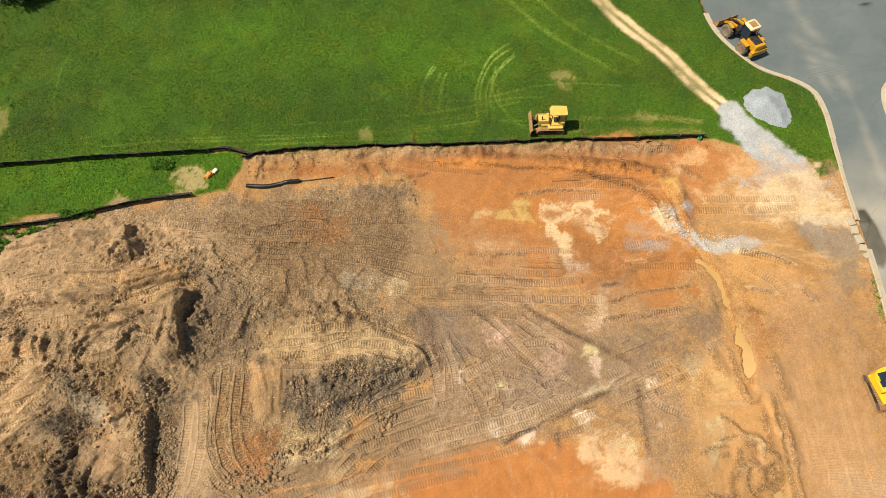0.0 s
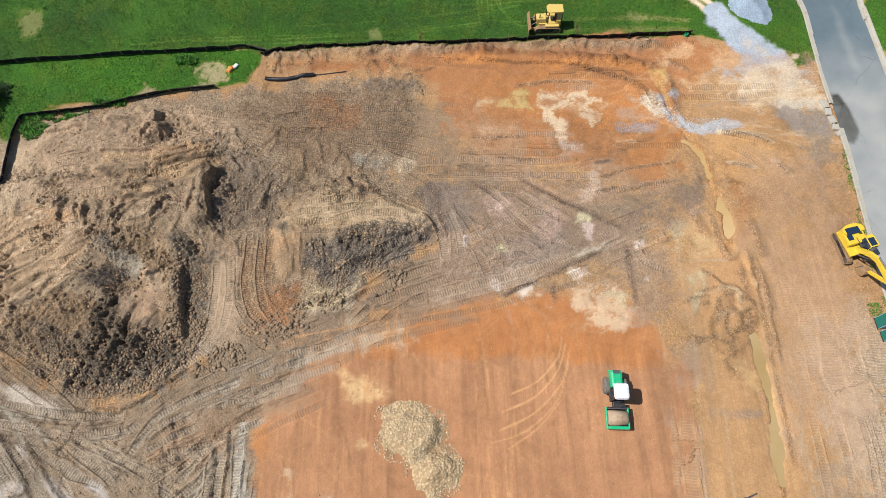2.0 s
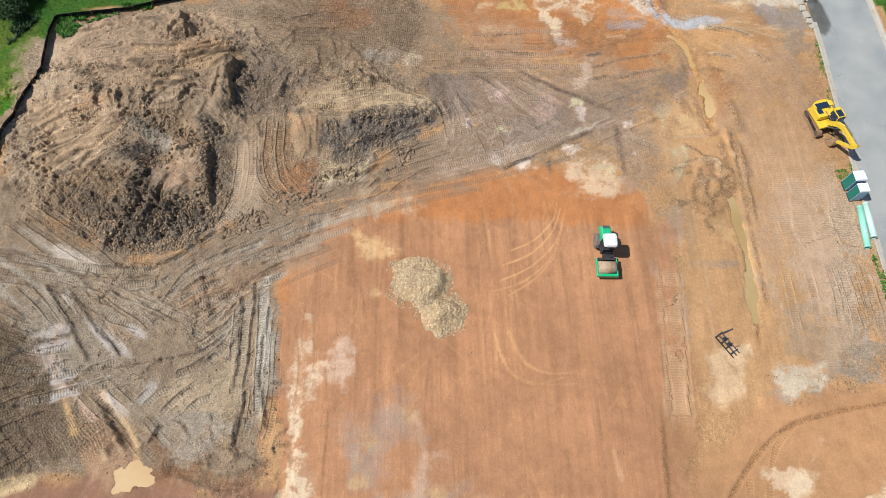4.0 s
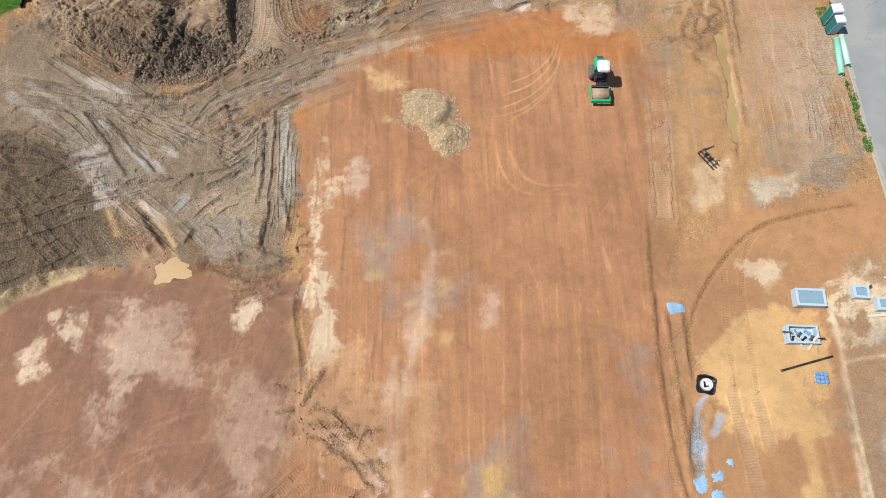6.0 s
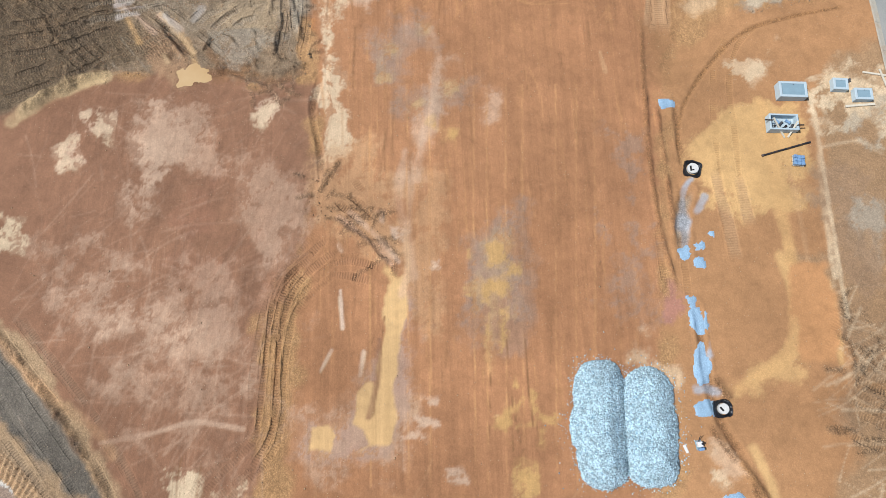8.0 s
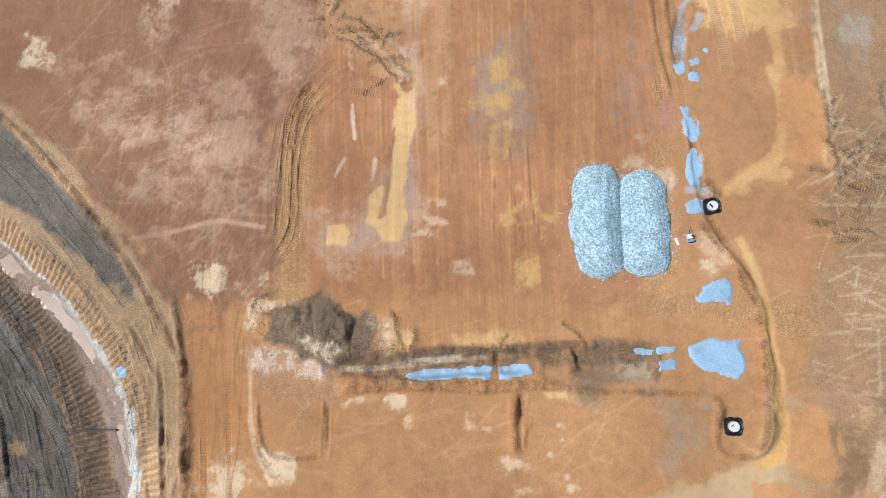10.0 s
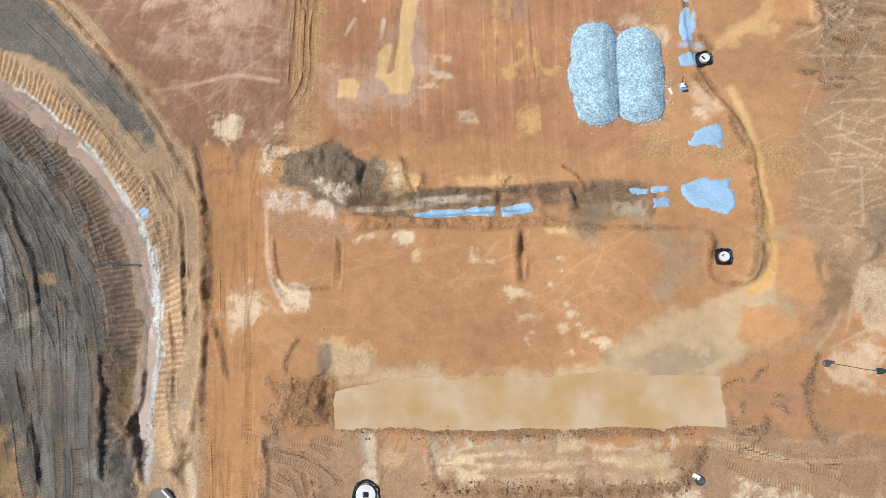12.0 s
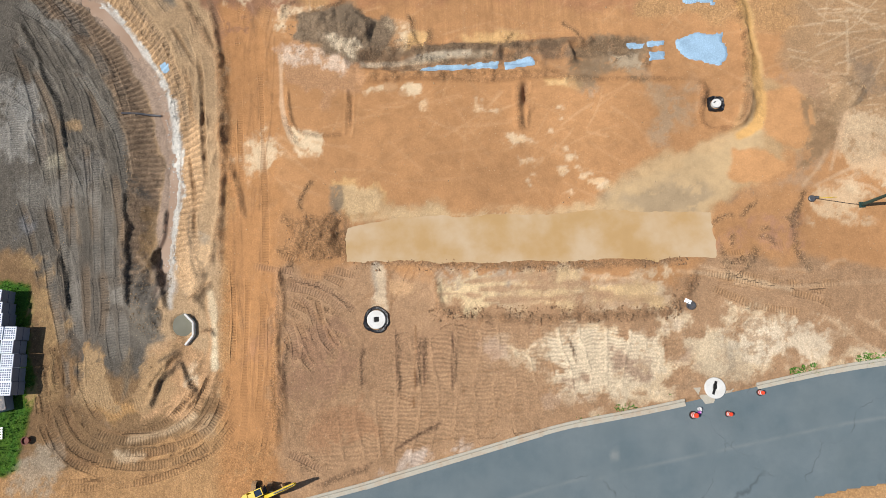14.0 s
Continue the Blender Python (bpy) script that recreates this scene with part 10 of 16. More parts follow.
for pts, tone in (([(34.3,30.1), (37.0,30.1), (37.1,29.2), (34.6,28.8), (31.8,28.8)], earth(224, 194, 156)), ([(36.8,28.0), (40.2,27.8), (41.6,26.5), (38.7,26.3), (36.3,27.0)], earth(226, 204, 174)), ([(28.7,28.2), (34.0,28.6), (36.0,27.9), (33.8,27.4), (28.5,27.4)], earth(172, 144, 116)), ([(34.3,26.6), (38.2,26.5), (41.4,25.5), (41.1,23.0), (38.6,23.4), (37.3,25.0)], earth(166, 146, 128)),
                  ([(31.2,23.1), (34.4,22.2), (37.2,19.8), (35.3,18.9), (31.9,21.0)], earth(212, 158, 104)), ([(37.3,22.6), (40.8,23.0), (40.8,18.8), (38.8,19.7)], earth(158, 128, 98))):
    patch(pts, tone, rag=0.7, soft=0.3, alpha=0.75)
for pts in ([(35.2,20.8), (36.0,20.1), (36.6,18.9)], [(30.8,20.9), (33.4,20.1)], [(30.6,24.4), (33.6,24.0), (35.7,22.8)]):
    strip(pts, 0.35, earth(230, 200, 158), 0.8)
    scarp(pts, 0.12, 0.6, BROWN_SOUTH, 0.6)
for pts in ([(28.1,15.7), (28.4,13.8), (28.5,11.5), (29.4,10.2)], [(26.3,15.8), (27.1,13.9), (27.5,12.5)], [(31.2,15.0), (31.7,13.0), (31.9,10.4)], [(30.5,11.2), (31.1,9.3), (31.5,7.5), (31.3,5.2)], [(29.6,9.9), (29.9,7.9), (29.8,5.8)]):
    scarp(pts, 0.22, 0.8, BROWN_SOUTH, 0.7)
for pts in ([(26.4,7.4), (27.7,7.8), (28.8,7.5), (29.0,6.4), (28.6,5.2)], [(26.6,4.8), (27.0,5.4), (27.7,5.6), (28.4,5.3)], [(30.5,8.6), (30.9,7.4), (31.1,6.9)]):
    berm(pts, 0.16, 0.5, earth(214, 176, 130), 0.75)
patch([(26.0,13.8), (28.1,13.2), (28.0,10.8), (25.3,10.6)], earth(214, 170, 116), rag=0.5, soft=0.3, alpha=0.7)
patch([(25.0,8.9), (26.1,9.1), (25.4,6.0), (24.7,5.4)], earth(198, 176, 132), rag=0.4, soft=0.3, alpha=0.7)
patch([(24.2,14.5), (25.6,14.9), (24.9,11.5), (23.9,11.5)], earth(206, 176, 130), rag=0.5, soft=0.3, alpha=0.7)
patch([(27.1,7.2), (28.8,7.3), (28.5,5.5), (27.0,5.5)], earth(160, 116, 82), rag=0.4, soft=0.3, alpha=0.8)


# grey trampled ground where the passes cross
patch([(2.6,20.6), (10.8,19.7), (17.6,16.8), (25.6,15.0), (21.6,12.5), (15.5,11.0), (7.7,8.3), (1.9,7.5), (1.0,11.6)], earth(168, 135, 106), rag=1.6, soft=1.2, alpha=0.5)
patch([(1.2,20.0), (4.8,20.2), (6.3,16.8), (5.7,14.3), (3.2,14.2), (1.6,16.9)], earth(144, 122, 102), rag=0.9, soft=0.5, alpha=0.75)
patch([(17.2,15.4), (22.2,16.8), (27.4,18.7), (28.6,18.1), (28.1,15.9), (24.2,14.8), (20.1,14.5)], earth(152, 122, 96), rag=0.9, soft=0.5, alpha=0.75)
patch([(8.0,14.0), (10.8,14.4), (14.9,13.7), (15.6,11.8), (11.9,11.2), (8.6,11.8)], earth(158, 132, 110), rag=1.0, soft=0.5, alpha=0.7)
patch([(6.8,17.6), (9.0,18.0), (10.5,15.8), (13.3,15.9), (12.6,13.8), (8.8,15.0)], earth(198, 158, 132), rag=0.9, soft=0.4, alpha=0.6)
patch([(17.0,12.0), (20.0,12.6), (23.7,11.6), (23.8,4.7), (19.6,4.9), (19.4,8.3)], earth(172, 138, 106), rag=0.9, soft=0.5, alpha=0.65)
for pts, tone in (([(14.7,11.5), (16.1,12.3), (17.8,12.6), (17.8,12.1), (16.1,11.6), (14.9,11.2)], earth(212, 188, 156)), ([(16.0,16.2), (17.1,15.9), (16.8,15.2), (15.7,15.2)], earth(216, 194, 146)), ([(14.1,10.3), (15.9,10.5), (16.3,9.7), (15.1,8.9), (14.3,9.4)], earth(238, 208, 180)),
                  ([(9.7,8.2), (11.2,9.3), (10.9,8.4), (9.9,7.9)], earth(234, 206, 180)), ([(17.0,8.0), (19.4,7.7), (19.2,6.3), (17.7,6.9)], earth(208, 176, 130)), ([(17.1,20.5), (17.7,20.2), (17.6,17.9), (16.2,17.1), (16.6,18.2)], earth(208, 172, 138)), ([(20.5,12.8), (21.7,13.2), (21.7,12.2), (20.8,12.2)], earth(226, 196, 170)),
                  ([(20.9,9.7), (21.6,9.3), (21.3,8.4)], earth(230, 204, 180)), ([(16.3,14.9), (17.1,14.8), (16.9,13.0), (16.3,13.1)], earth(222, 190, 166)), ([(7.1,9.1), (8.0,9.2), (7.8,8.3), (7.2,8.4)], earth(226, 200, 176)), ([(4.6,14.1), (5.5,14.1), (5.2,12.8), (4.5,12.9)], earth(206, 184, 164)),
                  ([(11.5,19.5), (13.1,19.0), (13.9,17.8), (12.3,18.4)], earth(206, 158, 116)), ([(7.8,17.8), (8.7,17.5), (8.4,16.8), (7.5,17.0)], earth(224, 184, 158)), ([(7.7,12.9), (8.4,13.0), (8.4,12.5), (7.7,12.4)], earth(210, 190, 140))):
    patch(pts, tone, rag=0.4, soft=0.2, alpha=0.85)
for pts in ([(10.8,19.7), (12.8,18.4), (14.4,17.2), (17.2,15.8), (19.6,14.2)], [(5.7,19.9), (7.1,18.7), (8.3,17.8)], [(1.2,20.3), (2.1,18.0), (2.7,15.5), (2.9,13.4)], [(11.8,9.7), (13.7,10.6), (15.8,11.4), (17.9,12.2)], [(7.7,7.8), (9.9,8.7), (11.6,9.5)], [(19.8,12.4), (19.9,10.0), (19.9,6.8)], [(18.2,21.6), (19.6,21.6)], [(12.7,9.1), (12.7,7.1)]):
    strip(pts, 0.3, earth(132, 104, 82), 0.7)
    scarp(pts, 0.08, 0.5, earth(132, 104, 82), 0.6)
for pts in ([(1.0,7.3), (5.4,8.4), (10.0,9.4), (15.8,11.6), (19.5,13.5), (24.2,14.8), (28.1,15.9)], [(1.0,7.9), (5.5,9.0), (10.0,10.1), (15.7,12.3), (19.6,14.2)], [(9.8,13.3), (10.9,12.5), (12.2,11.3)], [(12.7,14.0), (13.9,13.0), (15.0,12.1)], [(1.1,17.2), (2.5,14.2), (3.0,11.2)], [(2.6,18.3), (4.1,14.7), (4.5,11.5)], [(4.8,13.3), (7.6,14.8), (11.0,16.3), (14.2,15.9)],
            [(20.3,12.6), (21.3,10.7), (23.6,9.6)], [(22.7,14.1), (23.4,12.4)], [(7.1,19.2), (10.0,16.0), (12.6,13.0)], [(13.5,9.1), (15.4,10.0), (18.2,10.4)]):
    rut(pts, 0.03, 0.6, earth(192, 160, 128), 0.4)
scratches([(2.5,15.5), (12.7,14.8), (15.5,10.5), (7.7,8.1), (1.9,8.0)], 70, 62, 25, earth(200, 170, 140), 0.45, 91, (0.4,2.0), (0.08,0.25))
patch([(33.1,21.6), (40.2,21.0), (39.6,12.4), (38.6,3.1), (36.1,-6.1), (29.0,-5.8), (30.8,5.8)], earth(194, 152, 114), rag=1.5, soft=1.0, alpha=0.5)


# the dark fill beside the ditch: lanes, pale crusts, clay tongues
for pts, tone, much in (([(-42.2,-65.8), (-40.7,-66.3), (-39.6,-69.6), (-40.4,-70.7), (-41.8,-70.1)], earth(150, 144, 134), 0.7), ([(-40.8,-71.1), (-39.4,-73.1), (-39.3,-75.2), (-41.0,-74.3)], earth(150, 142, 130), 0.7), ([(-39.1,-73.3), (-37.4,-73.6), (-37.0,-75.2), (-38.7,-75.3)], earth(162, 148, 122), 0.75), ([(-41.2,-75.4), (-38.5,-74.8), (-34.2,-75.3), (-33.9,-78.3), (-40.9,-78.3)], earth(134, 126, 114), 0.6),
                        ([(-32.7,-85.4), (-30.8,-85.5), (-30.6,-87.4), (-32.5,-87.4)], earth(142, 132, 118), 0.7), ([(-37.3,-70.1), (-35.7,-70.4), (-36.1,-71.3), (-37.2,-71.3)], earth(176, 140, 102), 0.8), ([(-42.1,-57.9), (-39.9,-59.3), (-37.7,-61.6), (-36.0,-64.3), (-38.1,-62.7), (-40.8,-60.4)], earth(140, 132, 120), 0.6), ([(-36.9,-65.4), (-35.9,-65.7), (-35.2,-68.1), (-36.3,-67.5)], earth(142, 132, 118), 0.6),
                        ([(-36.2,-73.7), (-34.3,-73.3), (-33.2,-75.8), (-35.5,-76.8)], earth(130, 122, 112), 0.6), ([(-40.8,-79.0), (-39.5,-78.8), (-38.8,-81.0), (-40.6,-81.4)], earth(128, 126, 126), 0.6), ([(-35.0,-92.1), (-33.8,-90.7), (-32.2,-90.6), (-31.8,-92.2), (-31.2,-94.9), (-30.7,-95.9), (-34.7,-95.7)], earth(186, 148, 104), 0.9), ([(-29.9,-92.0), (-26.8,-90.7), (-26.4,-94.6), (-28.8,-96.0), (-30.1,-94.9)], earth(190, 148, 102), 0.9),
                        ([(-31.6,-74.9), (-30.5,-75.4), (-29.6,-77.5), (-31.4,-77.5)], earth(104, 94, 82), 0.85), ([(-30.8,-85.1), (-29.2,-85.6), (-28.0,-87.5), (-29.0,-88.0), (-30.7,-87.0)], earth(110, 100, 88), 0.85), ([(-30.3,-78.4), (-28.7,-78.4), (-28.6,-83.3), (-28.9,-85.1), (-30.5,-83.2)], earth(158, 122, 82), 0.8), ([(-30.6,-87.4), (-27.8,-87.6), (-27.7,-90.2), (-29.3,-91.0), (-30.2,-90.1)], earth(124, 112, 96), 0.8)):
    patch(pts, tone, rag=0.5, soft=0.3, alpha=much)
for pts in ([(-36.0,-78.2), (-35.6,-83.0), (-34.9,-87.7), (-34.4,-90.5)], [(-34.5,-73.3), (-34.1,-77.3), (-33.8,-81.2), (-33.4,-85.0)], [(-37.5,-78.2), (-36.5,-82.0), (-35.6,-85.3), (-35.0,-88.6)], [(-38.3,-81.0), (-37.6,-83.9), (-36.6,-87.6), (-35.7,-91.2), (-34.9,-95.6)], [(-43.0,-58.3), (-39.8,-60.6), (-37.6,-62.8), (-35.9,-65.2)], [(-42.7,-61.5), (-40.5,-64.3), (-38.4,-67.5), (-37.4,-70.1)], [(-40.1,-57.1), (-37.3,-60.5), (-35.1,-63.8), (-33.8,-66.5)], [(-36.4,-65.4), (-34.7,-68.1), (-32.6,-71.3), (-31.7,-74.4)],
            [(-33.0,-78.3), (-32.7,-82.2), (-32.4,-85.0)], [(-40.5,-70.1), (-39.5,-72.1), (-38.5,-75.2)], [(-32.3,-87.3), (-32.0,-89.6), (-31.5,-92.2)], [(-31.3,-87.3), (-30.9,-89.6), (-30.6,-92.3)]):
    rut(pts, 0.05, 0.6, earth(140, 131, 118), 0.5)
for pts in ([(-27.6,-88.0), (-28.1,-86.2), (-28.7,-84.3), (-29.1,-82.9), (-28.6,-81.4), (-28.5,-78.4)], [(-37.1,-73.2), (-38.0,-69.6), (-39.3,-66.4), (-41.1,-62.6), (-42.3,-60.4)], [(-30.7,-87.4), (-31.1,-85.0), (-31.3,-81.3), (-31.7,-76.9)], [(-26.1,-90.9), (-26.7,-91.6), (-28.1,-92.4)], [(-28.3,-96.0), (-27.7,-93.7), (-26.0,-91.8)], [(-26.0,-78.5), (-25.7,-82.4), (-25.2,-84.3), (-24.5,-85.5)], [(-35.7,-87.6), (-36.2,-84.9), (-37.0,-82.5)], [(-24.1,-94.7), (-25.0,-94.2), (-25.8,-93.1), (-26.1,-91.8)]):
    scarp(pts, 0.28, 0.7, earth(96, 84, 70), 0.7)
strip([(-28.2,-68.3), (-27.7,-73.5), (-27.6,-77.0), (-27.5,-79.5), (-27.9,-83.3), (-27.5,-85.2), (-27.1,-87.5)], 0.6, STONE_WHITE, 0.8)


# worn ribbed lane along the pad's east edge, spilt stone dust over the drain
for pts in ([(22.1,1.5), (21.9,-2.8), (21.4,-7.3), (20.8,-12.4), (20.4,-17.6)], [(23.1,-2.8), (22.6,-7.3), (22.1,-12.5), (21.6,-17.7)], [(22.8,0.4), (22.4,-4.9), (21.8,-10.6), (21.2,-16.8)], [(24.3,-31.5), (24.4,-34.0), (24.7,-36.7), (24.9,-40.4)], [(26.2,-32.2), (26.4,-34.7), (26.6,-37.4)]):
    rut(pts, 0.05, 0.8, earth(204, 158, 112), 0.45)
for pts, tone in (([(21.3,1.0), (21.1,-1.7), (21.0,-3.8)], earth(160, 134, 108)), ([(24.1,3.1), (23.9,0.3), (23.7,-1.8)], earth(190, 164, 132)), ([(25.6,1.9), (24.7,-1.9), (24.6,-3.4)], earth(158, 130, 104)), ([(23.5,-3.4), (23.1,-6.9), (23.0,-9.8)], earth(164, 136, 110)), ([(24.9,-2.9), (27.1,-3.3), (28.6,-3.1)], earth(162, 136, 112))):
    strip(pts, 0.7, tone, 0.6, rag=0.8)
for pts, wide in (([(22.2,-32.5), (21.4,-33.3), (21.1,-34.9), (21.0,-36.5), (20.9,-38.1), (20.6,-39.2)], 0.45), ([(22.2,-35.5), (22.6,-34.9), (23.1,-34.2)], 0.5), ([(21.7,-44.8), (21.7,-46.8), (21.4,-48.3)], 0.5), ([(20.1,-51.1), (20.9,-51.0), (21.6,-51.3)], 0.6), ([(20.7,-36.3), (20.8,-36.7)], 0.7)):
    strip(pts, wide, GRAVEL_PALE, 0.7, rag=0.9)
patch([(18.5,-41.6), (19.7,-41.4), (19.6,-43.7), (18.5,-44.9)], earth(190, 128, 112), rag=0.6, soft=0.4, alpha=0.6)
patch([(20.0,-54.4), (21.5,-54.1), (22.5,-56.1), (23.5,-57.8), (22.0,-58.4), (20.0,-56.5)], earth(222, 178, 136), rag=0.6, soft=0.3, alpha=0.75)
for pts in ([(21.8,-49.7), (22.0,-50.7), (22.8,-52.1)], [(21.0,-53.5), (21.3,-54.6), (22.0,-55.8), (22.5,-56.9)], [(23.5,-57.8), (24.1,-60.3), (24.5,-61.9), (24.6,-63.4)], [(20.1,-71.3), (20.6,-69.9), (21.1,-69.4)], [(24.9,-63.9), (24.5,-67.3), (24.2,-70.1), (23.6,-72.1), (22.8,-73.3)]):
    scarp(pts, 0.14, 0.6, earth(140, 98, 64), 0.7)


# the south flat: ribs across wavy lanes, cracks, ruts and dry crust
FLAT = [(-17.6, -90.5), (-8.0, -90.4), (6.4, -89.7), (17.6, -90.6), (20.4, -90.5), (25.9, -90.3), (25.3, -94.4), (17.0, -95.9), (14.2, -96.7), (1.1, -98.5), (-8.2, -101.3), (-14.6, -102.4), (-17.4, -102.3)]
w = window(FLAT, 1)
m = smooth(0.5, -0.5, inside(FLAT, GX[w], GY[w]) + 0.5 * EDGE[w])
TREAD[w] *= 1 - m
ACROSS[w] = np.where(m > 0.5, 1.0, ACROSS[w])
CLOD[w] = np.maximum(CLOD[w], 0.2 * m)
tread(FLAT, 88, 1.0, 0.33)
for pts, tone, much in (([(-17.6, -90.0), (-12.8, -88.7), (-10.9, -90.7), (-12.6, -95.3), (-14.7, -96.2), (-17.5, -95.1)], earth(164, 120, 90), 0.5), ([(-14.7, -96.6), (-10.9, -95.4), (-10.0, -98.1), (-12.8, -99.8), (-15.6, -98.8)], earth(176, 122, 82), 0.5), ([(-10.1, -101.6), (-8.2, -101.0), (-3.6, -99.7), (-2.1, -99.9), (-5.5, -101.0), (-8.2, -101.7)], earth(214, 190, 168), 0.7), ([(-0.9, -91.6), (1.5, -91.2), (1.7, -93.1), (0.0, -93.0)], earth(206, 168, 136), 0.6),
                        ([(3.2, -95.4), (5.9, -96.0), (8.7, -95.6), (8.7, -96.6), (4.0, -97.3)], earth(204, 166, 132), 0.5), ([(10.0, -92.4), (12.7, -93.5), (12.5, -94.8), (9.8, -94.3)], earth(164, 126, 98), 0.7), ([(5.6, -94.1), (7.9, -94.5), (6.9, -95.3), (5.0, -95.5)], earth(164, 124, 94), 0.7), ([(15.6, -91.7), (17.5, -92.0), (16.7, -94.1), (15.0, -93.6)], earth(172, 132, 102), 0.6), ([(14.8, -90.7), (16.2, -90.8), (15.6, -91.7)], earth(222, 190, 156), 0.6)):
    patch(pts, tone, rag=0.7, soft=0.3, alpha=much)
for pts in ([(-0.6, -86.9), (4.7, -86.9), (9.5, -86.7), (13.8, -86.8)], [(-0.2, -87.8), (4.6, -87.9), (10.4, -87.8)], [(8.5, -87.2), (11.3, -88.2), (15.1, -88.1)], [(9.4, -88.6), (13.2, -88.6)], [(-1.6, -86.2), (1.8, -86.0), (5.7, -86.0)], [(-4.0, -87.1), (-0.7, -87.4)]):
    strip(pts, 0.4, earth(184, 140, 102), 0.75, rag=0.9)
for pts in ([(-6.4, -95.1), (-6.2, -92.8), (-6.2, -90.4)], [(-7.9, -95.5), (-8.0, -92.7), (-8.0, -90.1)], [(-5.7, -94.7), (-5.6, -90.4)], [(-3.4, -95.2), (-3.3, -92.9), (-3.2, -90.5)], [(-10.9, -94.9), (-11.0, -93.1), (-10.8, -91.2)], [(-17.4, -94.7), (-17.5, -92.4), (-17.4, -90.5)], [(-14.6, -102.4), (-12.8, -101.6), (-10.1, -100.8)], [(-8.2, -99.8), (-6.3, -98.7), (-4.4, -97.8)], [(7.0, -93.3), (6.8, -92.1), (6.6, -91.4)]):
    strip(pts, 0.14, earth(120, 86, 62), 0.7)
    scarp(pts, 0.03, 0.3, earth(150, 110, 80), 0.3)
for pts in ([(-13.2, -91.7), (-14.6, -89.7), (-15.4, -87.7), (-16.7, -86.7)], [(-10.9, -88.8), (-12.7, -87.3), (-14.7, -86.0), (-17.4, -85.3)], [(-12.7, -92.2), (-14.1, -90.6), (-14.6, -88.7)], [(-16.6, -90.5), (-15.6, -92.4), (-14.5, -93.6)], [(-17.7, -85.9), (-14.7, -86.7), (-12.8, -88.0), (-10.9, -90.0)], [(-17.4, -88.6), (-16.6, -90.5), (-16.4, -92.4)], [(-13.7, -101.5), (-15.6, -100.4), (-17.4, -99.6)], [(-20.6, -84.1), (-17.7, -84.6), (-13.8, -85.4)]):
    rut(pts, 0.10, 0.55, earth(166, 124, 92), 0.4)
for pts in ([(-18.1, -84.1), (-17.6, -87.1), (-17.8, -90.5)], [(-18.0, -92.4), (-17.5, -95.1), (-17.6, -97.9)]):
    berm(pts, 0.14, 0.5, earth(196, 140, 92), 0.5)


# last passes through the mud, with pale wet strips painted as water's shine
for pts in ([(-37.1, -0.3), (-34.1, -1.0), (-30.5, -1.8), (-27.1, -2.1), (-24.4, -1.8)], [(-36.7, -2.1), (-33.2, -2.8), (-29.7, -3.4), (-26.3, -3.4), (-23.8, -2.9)], [(-22.1, -2.3), (-18.4, -0.3), (-15.1, 1.2), (-11.6, 2.8)], [(-22.3, -4.3), (-19.2, -2.4), (-15.4, -0.9), (-11.4, 0.6)], [(-21.2, -5.3), (-16.9, -4.4), (-14.6, -3.2)], [(-32.3, -4.7), (-29.4, -7.1), (-26.5, -9.9)], [(-31.2, -3.2), (-26.6, -4.7), (-21.9, -6.8), (-18.9, -8.3)], [(-29.1, -4.2), (-25.3, -6.7), (-23.0, -9.1)],
            [(-33.3, -4.2), (-30.8, -7.1), (-28.4, -9.9)], [(-29.8, -11.7), (-27.3, -10.8), (-23.2, -10.2), (-19.7, -9.2), (-17.6, -7.3)], [(-29.1, -13.0), (-25.2, -12.0), (-21.2, -11.6), (-18.6, -10.3), (-17.0, -8.3)], [(-22.4, -15.3), (-20.5, -13.2), (-18.4, -11.9)], [(-16.6, -15.4), (-16.5, -12.8), (-16.8, -9.2), (-16.8, -5.4)], [(-21.7, -8.2), (-19.5, -6.8), (-17.9, -4.9)], [(-24.8, -14.4), (-22.4, -12.3), (-19.4, -11.0)]):
    rut(pts, 0.10, 0.55, earth(178, 150, 118), 0.35)
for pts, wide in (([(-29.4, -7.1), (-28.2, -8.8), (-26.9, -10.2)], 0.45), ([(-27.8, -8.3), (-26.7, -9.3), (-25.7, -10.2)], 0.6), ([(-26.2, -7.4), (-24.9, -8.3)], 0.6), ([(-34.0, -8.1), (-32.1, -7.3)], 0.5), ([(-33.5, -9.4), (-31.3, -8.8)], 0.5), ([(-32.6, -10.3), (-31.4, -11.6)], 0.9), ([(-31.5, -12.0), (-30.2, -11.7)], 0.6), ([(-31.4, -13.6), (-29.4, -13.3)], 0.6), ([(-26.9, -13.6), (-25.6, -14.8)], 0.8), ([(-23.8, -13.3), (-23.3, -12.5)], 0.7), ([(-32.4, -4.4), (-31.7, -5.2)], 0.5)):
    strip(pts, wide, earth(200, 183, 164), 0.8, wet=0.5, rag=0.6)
strip([(-14.6, -4.5), (-14.2, -7.4), (-14.0, -10.7)], 0.8, earth(192, 174, 150), 0.8, rag=0.7)
for pts in ([(-29.2, -10.8), (-30.8, -8.0), (-33.1, -5.1), (-34.5, -3.1)], [(-26.5, -10.2), (-28.8, -7.8), (-30.5, -6.1), (-32.4, -4.2)], [(-16.3, -13.3), (-16.4, -9.2), (-16.7, -4.4)]):
    scarp(pts, 0.16, 0.5, MUD_DARK, 0.7)

# ---------------------------------------------------------------- soil heaps
HEAP = np.zeros(GX.shape)
SHARP = 1 - 2.2 * np.abs(fractal(GX, GY, 0.9, 3, 15, 0.65))      # crumbled crests


